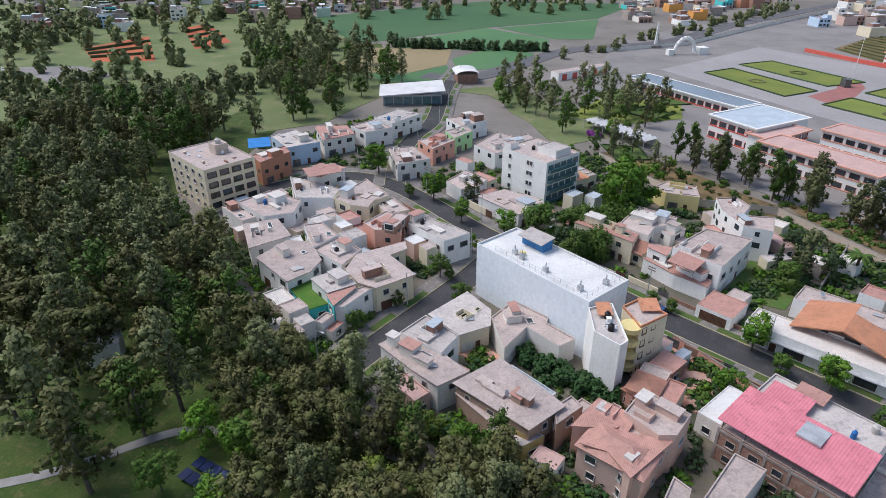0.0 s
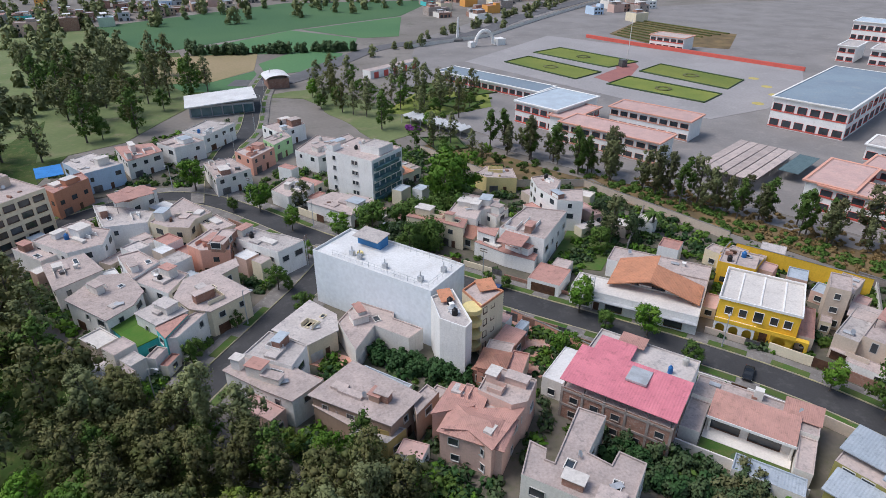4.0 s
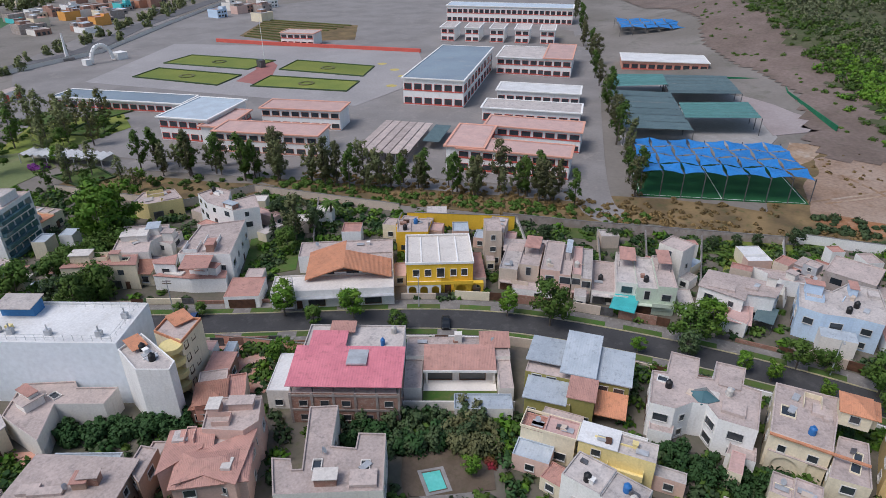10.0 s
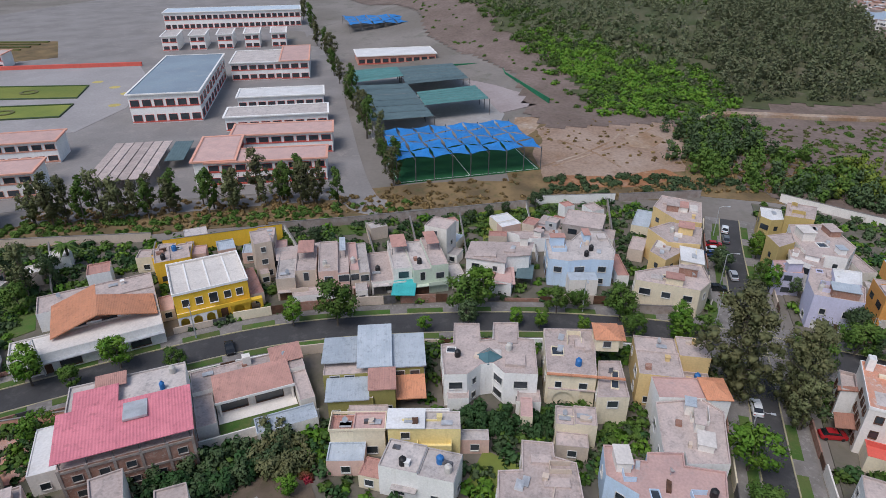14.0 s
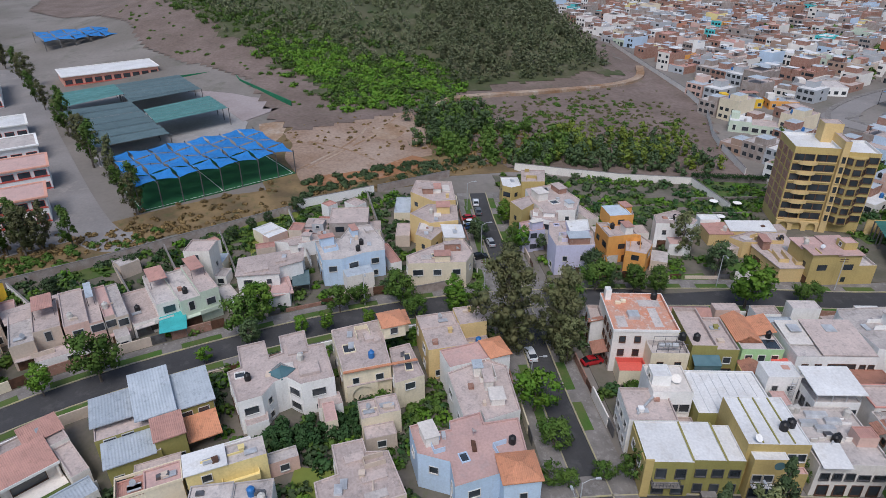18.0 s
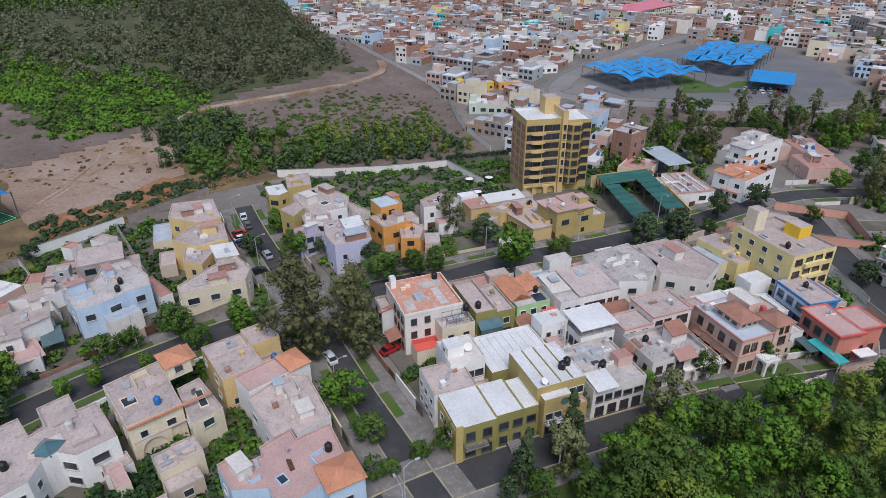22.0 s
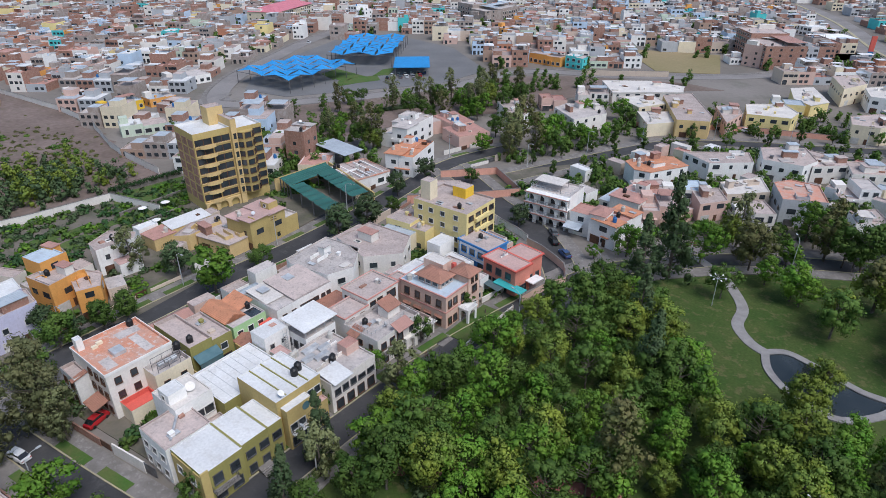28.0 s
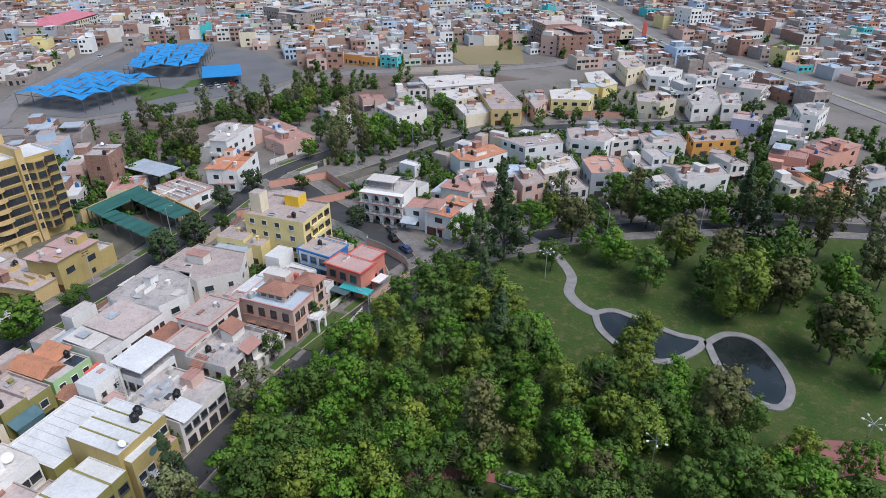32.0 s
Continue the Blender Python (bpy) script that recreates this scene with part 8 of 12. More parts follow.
def leaves_mesh(name, clumps, per, size, mat, rnd, droop=0.0, flat=1.0, core=0.62):
    """Small leaf blades strewn on the shells of many clumps, each round an added block that stops light."""
    m, n = len(clumps), len(clumps) * per
    cc, cr = np.array([k[:3] for k in clumps]), np.array([k[3] for k in clumps])
    c, r = np.repeat(cc, per, 0), np.repeat(cr, per)
    d = rnd.normal(size=(n, 3))
    d /= np.linalg.norm(d, axis=1)[:, None]
    rad = r * (0.35 + 0.85 * rnd.uniform(0, 1, n) ** 0.6)
    p = c + d * rad[:, None] * np.array((1, 1, flat))
    p[:, 2] -= droop * rnd.uniform(0, 1, n) * r
    nrm = d + rnd.normal(size=(n, 3)) * 0.5 + np.array((0, 0, 0.35))
    nrm /= np.linalg.norm(nrm, axis=1)[:, None]
    u = np.cross(nrm, rnd.normal(size=(n, 3)))
    u /= np.linalg.norm(u, axis=1)[:, None]
    w = np.cross(nrm, u)
    s = size * rnd.uniform(0.6, 1.35, n)[:, None]
    bend = nrm * s * 0.22
    v = np.stack([p - u * s, p - w * s * 0.6 + bend, p + u * s, p + w * s * 0.6 + bend], 1).reshape(-1, 3)
    if len(clumps[0]) > 4:
        far = p - np.repeat(np.array([k[4:7] for k in clumps]), per, 0)
    else:
        far = p - cc.mean(0) if m < 200 else d
    far = far / np.maximum(0.01, np.linalg.norm(far, axis=1))[:, None]
    soft = d * 0.45 + far * 0.6 + nrm * 0.28 + np.array((0, 0, 0.05))
    soft = np.repeat(soft / np.linalg.norm(soft, axis=1)[:, None], 4, 0)
    loops = np.arange(4 * n)
    if core:
        # added light blocker: a blunt, uneven block of six faces darkens each clump's inside
        k8 = np.array([(x, y, z) for z in (-1, 1) for y in (-1, 1) for x in (-1, 1)]) / 1.732
        h = cc[:, None, :] + k8[None] * (cr[:, None, None] * core) * rnd.uniform(0.75, 1.15, (m, 8, 1)) * np.array((1, 1, flat))
        h[:, :, 2] -= droop * 0.3 * cr[:, None]
        q = np.array((1, 0, 2, 3, 4, 5, 7, 6, 0, 1, 5, 4, 1, 3, 7, 5, 3, 2, 6, 7, 2, 0, 4, 6))
        loops = np.concatenate([loops, (4 * n + 8 * np.arange(m)[:, None] + q[None]).ravel()])
        v = np.concatenate([v, h.reshape(-1, 3)])
        soft = np.concatenate([soft, np.tile(k8, (m, 1))])
    me = bpy.data.meshes.new(name)
    me.vertices.add(len(v))
    me.vertices.foreach_set("co", v.ravel())
    me.loops.add(len(loops))
    me.loops.foreach_set("vertex_index", loops.astype(np.int32))
    me.polygons.add(len(loops) // 4)
    me.polygons.foreach_set("loop_start", np.arange(0, len(loops), 4, dtype=np.int32))
    me.update(calc_edges=True)
    me.normals_split_custom_set_from_vertices(soft)
    LEAFNORMALS[me.name] = soft
    me.materials.append(mat)
    return me


def tree(kind, seed, h, label, leaf_mat, spread=0.22, base=0.35, clumps=46, per=42, size=0.34):
    """One tree at the origin: a tapered trunk with limbs, and a crown of leaf clumps at the limbs' ends."""
    r = np.random.default_rng(seed)
    t = thing("tree", 0, 0, 0, label, "tree", "trees")
    bm = bmesh.new()
    cl = []
    R = h * spread
    lean = r.normal(size=2) * 0.03 * h
    tr = 0.016 * h + 0.06

    def axis(z):
        return Vector((lean[0] * (z / h) ** 2, lean[1] * (z / h) ** 2, z))

    steps = 5
    top = h * (0.9 if kind != "round" else 0.62)
    for i in range(steps):
        tube(bm, axis(top * i / steps), axis(top * (i + 1) / steps), tr * (1 - 0.85 * i / steps), tr * (1 - 0.85 * (i + 1) / steps), 7, False)
    for k in range(clumps):
        f = (k + r.uniform(0, 1)) / clumps
        a = r.uniform(0, 2 * math.pi)
        if kind == "tall":
            z = h * (base + (0.97 - base) * f)
            prof = 0.45 + 0.75 * math.sin(math.pi * min(1, (f * 0.9 + 0.12)))
            rho = R * prof * math.sqrt(r.uniform(0.05, 1)) * (0.75 + 0.4 * math.sin(3 * a + seed))
            cr = h * 0.058 * r.uniform(0.7, 1.3)
        elif kind == "cone":
            z = h * (base + (0.98 - base) * f)
            rho = R * (1.02 - f) * r.uniform(0.5, 1)
            cr = h * 0.05 * (1.25 - 0.7 * f)
        else:
            zz = r.uniform(-0.8, 1)
            ring = math.sqrt(max(0.0, 1 - zz * zz)) * (0.82 + 0.25 * math.sin(2.3 * a + seed))
            q = r.uniform(0.6, 1)
            z = h * (0.57 + 0.38 * zz * q)
            rho = R * ring * q
            cr = h * 0.108 * r.uniform(0.65, 1.25)
        c = axis(min(z, h)) + Vector((rho * math.cos(a), rho * math.sin(a), 0))
        c.z = z
        cl.append((*c, cr))
        if k % 2 == 0:
            s = axis(max(h * 0.15, min(top, z - rho * 0.7)))
            tube(bm, s, c, tr * 0.3, tr * 0.08, 5, False)
    part("trunk", bm, BARK, t)
    part("crown", leaves_mesh("crown", cl, per, size, leaf_mat, r, 0.9 if kind == "tall" else 0.25, 0.95 if kind != "round" else 0.8), None, t)
    return t


L_ = LEAVES
KINDS = {
    "eucw": [tree("tall", 14, 20, "tall eucalyptus of the wood edge, grey-green", L_["euc"], 0.21, 0.25, 40, 24, 0.42), tree("tall", 15, 18, "tall eucalyptus of the wood edge, grey-green", L_["euc"], 0.24, 0.2, 40, 24, 0.42), tree("tall", 16, 17, "dark tall eucalyptus of the wood edge", L_["mid"], 0.24, 0.18, 40, 24, 0.42), tree("tall", 17, 19, "brownish tall eucalyptus of the wood edge", L_["brown"], 0.22, 0.2, 40, 24, 0.42)],
    "brownw": [tree("round", 24, 14, "broad brownish casuarina of the wood edge", L_["brown"], 0.36, 0.3, 44, 24, 0.42)],
    "greenw": [tree("round", 34, 10, "broad green tree of the wood edge", L_["mid"], 0.42, 0.3, 36, 24, 0.40), tree("round", 35, 10, "fresh green tree of the wood edge", L_["green"], 0.42, 0.3, 36, 24, 0.40)],
    "euc": [tree("tall", 11, 20, "tall grey-green eucalyptus with loose drooping crown", L_["euc"], 0.20, 0.28, 60, 46, 0.26), tree("tall", 12, 18, "tall grey-green eucalyptus with loose drooping crown", L_["euc"], 0.23, 0.22, 60, 46, 0.26), tree("tall", 13, 16, "dark grey-green eucalyptus with dense crown", L_["mid"], 0.22, 0.2, 60, 46, 0.26)],
    "brown": [tree("round", 21, 13, "broad brownish-green casuarina with dense crown", L_["brown"], 0.36, size=0.24, clumps=56, per=46), tree("tall", 22, 16, "tall brownish casuarina with feathery crown", L_["brown"], 0.26, 0.15, 60, 46, 0.24)],
    "green": [tree("round", 31, 10, "round-crowned fresh green park tree", L_["green"], 0.42, clumps=40, per=48, size=0.22), tree("round", 32, 11, "round-crowned mid green park tree", L_["mid"], 0.40, clumps=40, per=48, size=0.22), tree("round", 33, 10, "yellow-green round-crowned park tree on lawn", L_["lime"], 0.40, clumps=50, per=56, size=0.21), tree("round", 36, 11, "dark green broad park tree", L_["mid"], 0.38, clumps=50, per=56, size=0.21)],
    "casuarina": [tree("tall", 23, 18, "large brownish casuarina with dense feathery crown", L_["casuarina"], 0.24, 0.06, 130, 70, 0.18)],
    "cone": [tree("cone", 41, 17, "dark conical araucaria with tiered branches", L_["dark"], 0.20, 0.1, 70, 50, 0.24)],
    "street": [tree("round", 51, 6, "small round fresh-green street tree on verge", L_["green"], 0.42, clumps=26, per=44, size=0.18), tree("round", 52, 6, "small dark round street tree", L_["mid"], 0.42, clumps=26, per=44, size=0.18), tree("tall", 53, 8, "slender young street tree with thin crown", L_["mid"], 0.24, 0.25, 28, 48, 0.2)],
    "garden": [tree("round", 54, 6.4, "full round fresh-green tree beside the street gardens", L_["green"], 0.40, clumps=36, per=50, size=0.18), tree("round", 55, 6.2, "full round mid-green tree beside the street gardens", L_["mid"], 0.41, clumps=36, per=50, size=0.18), tree("round", 56, 6.4, "dense dark-green garden tree beside house walls", L_["dark"], 0.40, clumps=36, per=50, size=0.18), tree("tall", 57, 9, "feathery grey-green garden tree beside house walls", L_["euc"], 0.28, 0.2, 36, 48, 0.2)],
    "school": [tree("tall", 61, 12, "slim dark eucalyptus in a row", L_["casuarina"], 0.19, 0.22, 34, 34, 0.27), tree("tall", 62, 11, "slim grey-green eucalyptus in a row", L_["euc"], 0.21, 0.25, 34, 34, 0.27), tree("tall", 63, 12, "slim mid-green eucalyptus in a row", L_["mid"], 0.18, 0.25, 34, 34, 0.27)],
}
for n, ks in enumerate(KINDS.values()):
    for k, o in enumerate(ks):
        o.matrix_basis = pose(-118 - 9 * n, 66 + 14 * k, 0.1)
_planted = random.Random(77)
_used = set()
FARTREES = []


def spot(x, y, size, z=0.08):
    return pose(x, y, z, 0, 0, _planted.uniform(0, 360)) @ Matrix.Diagonal((size, size, size * _planted.uniform(0.92, 1.1), 1))


def plant(kind, x, y, size=1.0, pick=None):
    ks = KINDS[kind]
    k = _planted.randrange(len(ks)) if pick is None else pick
    o = ks[k]
    m = spot(x, y, size)
    if math.hypot(x, y) > 150:
        FARTREES.append((kind, k, m))
        return None
    if (kind, k) not in _used:
        _used.add((kind, k))
        o.matrix_basis = m
        return o
    c = copy_thing(o, Matrix())
    c.matrix_basis = m
    return c


def joined(name, places, label, category):
    """Many trees in one mesh of kind stuff, for woods that nobody could count."""
    co, faces, mats, slots, normals, n = [], [], [], [], [], 0
    cache = {}
    for kind, k, m in places:
        src = KINDS[kind][k]
        for ch in src.children:
            me = ch.data
            if me.name not in cache:
                v = np.empty(len(me.vertices) * 3)
                me.vertices.foreach_get("co", v)
                f = np.empty(len(me.loops), dtype=np.int64)
                me.loops.foreach_get("vertex_index", f)
                if me.name in LEAFNORMALS:
                    nr = LEAFNORMALS[me.name]
                else:
                    nr = np.empty(len(me.vertices) * 3)
                    me.vertices.foreach_get("normal", nr)
                    nr = nr.reshape(-1, 3)
                cache[me.name] = (v.reshape(-1, 3), f, nr)
                if me.materials[0] not in slots:
                    slots.append(me.materials[0])
            v, f, nr = cache[me.name]
            M = np.array(m)
            turned = nr @ M[:3, :3].T
            normals.append(turned / np.maximum(1e-6, np.linalg.norm(turned, axis=1))[:, None])
            co.append(v @ M[:3, :3].T + M[:3, 3])
            faces.append(f + n)
            mats.append(np.full(len(f) // 4, slots.index(me.materials[0]), dtype=np.int32))
            n += len(v)
    co, faces, mats = np.concatenate(co), np.concatenate(faces).astype(np.int32), np.concatenate(mats)
    me = bpy.data.meshes.new(name)
    me.vertices.add(n)
    me.vertices.foreach_set("co", co.ravel())
    me.loops.add(len(faces))
    me.loops.foreach_set("vertex_index", faces)
    me.polygons.add(len(faces) // 4)
    me.polygons.foreach_set("loop_start", np.arange(0, len(faces), 4, dtype=np.int32))
    for s in slots:
        me.materials.append(s)
    me.polygons.foreach_set("material_index", mats)
    me.update(calc_edges=True)
    me.normals_split_custom_set_from_vertices(np.concatenate(normals))
    return tagged(new(name, me), label, category, kind="stuff")


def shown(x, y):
    """Whether a spot lies in the wedge of land that the turning camera takes in."""
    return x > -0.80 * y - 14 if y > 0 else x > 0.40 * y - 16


def wood(poly, step, kinds, lo, hi, seed, keep=1.0, holes=(), stuff=""):
    rnd = random.Random(seed)
    xs, ys = [p[0] for p in poly], [p[1] for p in poly]
    x = min(xs)
    row = 0
    many = []
    while x < max(xs):
        y = min(ys) + (row % 2) * step / 2
        while y < max(ys):
            a, b = x + rnd.uniform(-0.36, 0.36) * step, y + rnd.uniform(-0.36, 0.36) * step
            # outside the camera's wedge only about one spot in eight gets a tree
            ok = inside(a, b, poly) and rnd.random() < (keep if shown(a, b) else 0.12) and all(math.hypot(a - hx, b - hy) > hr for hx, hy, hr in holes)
            if ok:
                kind, size = rnd.choice(kinds), rnd.uniform(lo, hi)
                if stuff:
                    many.append((kind, rnd.randrange(len(KINDS[kind])), spot(a, b, size)))
                else:
                    plant(kind, a, b, size)
            y += step
        x += step * 0.87
        row += 1
    if stuff:
        joined("wood", many, stuff, "woodland")


TERRACESTONE = material("grey_field_stone", (0.24, 0.215, 0.195), (0.17, 0.15, 0.135), 0.4, 3, 0.95, 0.6, stain=(0.09, 0.10, 0.05))
YARDCLOTH = material("dark_teal_cloth", (0.035, 0.135, 0.115), (0.028, 0.11, 0.095), 0.2, 3, 0.8, 0.3, stain=(0.08, 0.15, 0.13), amount=0.4)
gold_tower()


# the dense eucalyptus wood beside the first street
wood([(-132, 56), (-52, 58), (-36, 80), (-34, 96), (-44, 112), (-62, 134), (-86, 152), (-92, 178), (-82, 206), (-78, 238), (-150, 252), (-190, 180)], 9.2, ("eucw", "eucw", "eucw", "brownw"), 0.85, 1.12, 1, 0.95, ((-40, 68, 8), (-66, 60, 9), (-58, 88, 5)), "dense wood of tall grey-green eucalyptus trees")
wood([(-42, 62), (-36, 88), (-27, 93), (-20, 88), (-12, 79), (-2, 71), (8, 64), (14, 57), (14, 46), (-10, 46)], 6.2, ("brown", "brown", "euc", "brown", "green"), 0.7, 0.95, 2, 1.0, ((-33, 66, 5),))
wood([(-66, 262), (-76, 214), (-66, 226), (-46, 244), (-40, 270), (-14, 310), (-34, 360), (-120, 380)], 13, ("eucw", "greenw", "eucw"), 0.8, 1.1, 3, 0.9, (), "loose wood of eucalyptus and green trees on grass")
FRONT = ((-25.1, 84.8), (-20.1, 86.0), (-14.2, 80.6), (-8.4, 76.5), (-2.6, 73.6), (3.1, 70.2), (8.6, 66.3), (13.7, 61.5), (-23.1, 76.1), (-17.0, 73.1), (-11.0, 70.0), (-4.9, 67.0), (1.2, 64.0), (7.2, 60.5), (-30.7, 69.2), (-27.5, 76.7), (-11.2, 60.7), (-1.8, 58.8))
rnd = random.Random(91)
for x, y in FRONT:
    plant(rnd.choice(("brown", "brown", "euc", "green")), x + rnd.uniform(-1, 1), y + rnd.uniform(-1, 1), rnd.uniform(0.6, 0.8))
wood([(-56, 92), (-44, 96), (-38, 106), (-46, 122), (-58, 142), (-70, 156), (-84, 152), (-62, 128)], 7.0, ("eucw", "eucw", "brownw"), 0.6, 0.95, 12, 1.0, (), "edge of the eucalyptus wood along the back gardens")
# the park with the winding path
wood([(48, -62), (43, -86), (37, -104), (30, -116), (18, -122), (13, -106), (7, -98), (8, -88), (14, -76), (20, -60), (36, -46), (46, -46)], 6.6, ("green",), 0.65, 1.15, 4, 0.97)
wood([(14, -84), (4, -95), (-6, -97), (-14, -96), (-25, -93), (-31, -88), (-38, -84), (-60, -82), (-60, -58), (30, -56)], 7.0, ("green", "green", "green", "green", "green", "green", "green", "green", "green", "brown"), 0.65, 1.1, 5, 0.95, ((-13, -73, 3), (-45, -85, 5), (6.5, -66, 3)))
wood([(-18, -130), (-30, -122), (-44, -112), (-60, -92), (-104, -104), (-96, -160), (-40, -154), (-14, -146)], 11, ("greenw", "brownw", "greenw", "eucw"), 0.85, 1.2, 6, 0.85, (), "park trees in mixed greens on the lawn")
wood([(8, -150), (-23, -161), (-53, -168), (-90, -172), (-90, -182), (-23, -172), (12, -158)], 8.5, ("greenw", "eucw", "greenw"), 0.7, 1.0, 7, 0.9, (), "row of mixed trees along the park edge")
wood([(18, -82), (-36, -82), (-46, -58), (34, -50)], 7.6, ("greenw",), 0.55, 0.85, 13, 0.9, ((-13, -73, 4), (6.5, -66, 4)), "dense middle storey of green trees in the park")
plant("green", -13, -107.5, 0.8, 2)
plant("green", 8, -131, 0.8, 1)
plant("green", -14, -132, 0.95, 2)
plant("green", -7, -136, 0.9, 0)
for x, y, k, s in ((24, -124, "cone", 1.15), (20, -108, "cone", 1.0), (-42, -160, "cone", 1.0), (97, -22, "casuarina", 1.3), (94, -31.5, "casuarina", 1.0), (52, -50, "cone", 0.8)):
    plant(k, x, y, s, 1 if k == "brown" else None)
# rows in the school compound and along its fence
rnd = random.Random(5)
row = []
for i in range(58):
    f = i / 57
    row.append(("school", rnd.randrange(3), spot(82 + 70 * f + rnd.uniform(-5, 5), 204 - 124 * f + rnd.uniform(-5, 5), rnd.uniform(0.75, 1.3))))
joined("tree_row", row, "row of slim eucalyptus trees along the school fence", "trees")
for i in range(26):
    f = (i / 25) ** 1.3
    plant("school", 166 + 330 * f + rnd.uniform(-2, 2), 70 + 216 * f + rnd.uniform(-2, 2), rnd.uniform(0.9, 1.5))
wood([(34, 240), (60, 226), (84, 236), (96, 262), (70, 300), (40, 320), (20, 290)], 9.5, ("eucw", "eucw", "greenw"), 0.6, 0.9, 8, 0.7, (), "loose grove of slim eucalyptus by the school gate")
wood([(40, 214), (62, 222), (84, 186), (76, 172), (52, 196)], 8.0, ("eucw", "greenw", "eucw"), 0.4, 0.7, 14, 0.6, (), "loose trees between back gardens and school road")
# the wooded strip north of the curved street, and the far avenue's trees
wood([(112, -176), (118, -150), (150, -150), (170, -190), (150, -250), (120, -262), (96, -226), (100, -200)], 9, ("greenw", "eucw", "greenw"), 0.65, 1.0, 9, 0.5, ((112, -163, 14), (128, -186, 14), (117, -198, 15), (134, -154, 12)), "wooded bank of mixed green trees")
wood([(82, -186), (100, -182), (96, -214), (78, -250), (60, -258), (66, -214)], 8, ("greenw", "greenw", "eucw"), 0.7, 1.0, 10, 0.95, ((99, -224, 9), (76, -232, 12)), "wooded strip of green trees below the far houses")
for line, off in ((S4[:30], 5.8), (S1, 5.6), (S6, 5.5), (S6, -5.5), (S4[30:], 6)):
    gap = 0
    for i in range(1, len(line)):
        a, b = line[i - 1], line[i]
        gap += math.hypot(b[0] - a[0], b[1] - a[1])
        if gap > 8 + rnd.uniform(0, 7):
            gap = 0
            L = math.hypot(b[0] - a[0], b[1] - a[1])
            plant("street", b[0] - (b[1] - a[1]) / L * off, b[1] + (b[0] - a[0]) / L * off, rnd.uniform(0.65, 1.2))


# garden and street trees of the quarter: x, y, crown radius
for x, y, r in ((-20.8, 190.5, 4.8), (-2.7, 168.9, 3.8), (5.0, 154.2, 2.9), (16.3, 147.4, 3.2), (47.9, 155.9, 7.4), (55.7, 162.1, 5.8), (59.8, 97.1, 3.5), (68.7, 85.5, 3.2), (49.6, 83.9, 2.9), (90.6, 61.8, 2.7), (104.3, 18.3, 1.9), (105.2, 13.6, 1.8), (52.7, 40.9, 1.7), (111.0, 27.0, 3.9), (108.4, -13.1, 3.0), (106.7, 5.2, 1.7), (97.0, 35.6, 1.6), (78.4, -23.1, 4.2), (104.6, -74.7, 5.4), (150.2, -31.4, 2.2)):
    plant("garden", x, y, r / 2.6, 0)
for x, y, r in ((29.8, 133.0, 3.7), (86.4, 136.5, 2.9), (25.3, 147.2, 2.5), (148.5, 40.4, 1.7), (156.9, 32.5, 1.7), (123.5, 74.7, 2.1), (134.2, 60.6, 2.0), (162.7, 25.3, 2.3), (90.0, 124.8, 2.6), (101.7, 27.6, 2.6), (118.7, -75.4, 3.9), (140.3, -22.8, 2.7), (153.4, 36.3, 1.6), (146.1, 13.9, 2.2), (97.9, -109.2, 4.3), (95.5, -118.2, 4.6), (101.5, -156.0, 3.4), (101.3, -140.7, 3.3), (61.1, -139.8, 3.0), (83.4, -144.0, 2.1)):
    plant("garden", x, y, r / 2.6, 2)
for x, y, r in ((17.0, 141.6, 2.7), (1.5, 123.9, 1.6), (4.0, 114.6, 2.3), (-17.5, 104.5, 2.1), (61.9, 90.0, 2.1), (71.4, 75.0, 2.3), (77.1, 119.5, 3.2), (35.8, 131.4, 2.6), (-10.0, 171.7, 2.0), (93.6, 53.2, 4.4), (45.3, 113.3, 1.5), (48.4, 110.4, 1.5), (105.2, 29.2, 4.1), (111.8, 11.2, 2.9), (32.8, 145.1, 4.0), (30.9, 128.8, 4.2), (24.5, 143.4, 4.7), (114.6, 6.9, 2.3), (113.1, -1.7, 3.6), (107.9, -4.6, 2.5), (70.3, -24.4, 2.9), (115.0, -45.3, 3.6), (113.2, -53.6, 2.8), (112.9, -58.7, 3.0), (106.8, -36.2, 3.9), (104.4, -88.3, 2.9), (95.6, -130.2, 2.2), (62.9, -30.0, 1.8), (62.4, -24.6, 1.6), (134.6, -30.0, 2.2), (87.3, -161.0, 2.3), (140.7, -174.5, 3.8)):
    plant("garden", x, y, r / 2.6, 1)
for x, y, r in ((9.1, 167.5, 2.8), (82.2, 122.9, 3.8), (97.1, -30.9, 2.8), (90.1, -31.9, 3.0), (129.5, -71.7, 3.5), (51.0, -68.8, 3.4)):
    plant("garden", x, y, r / 2.6, 3)


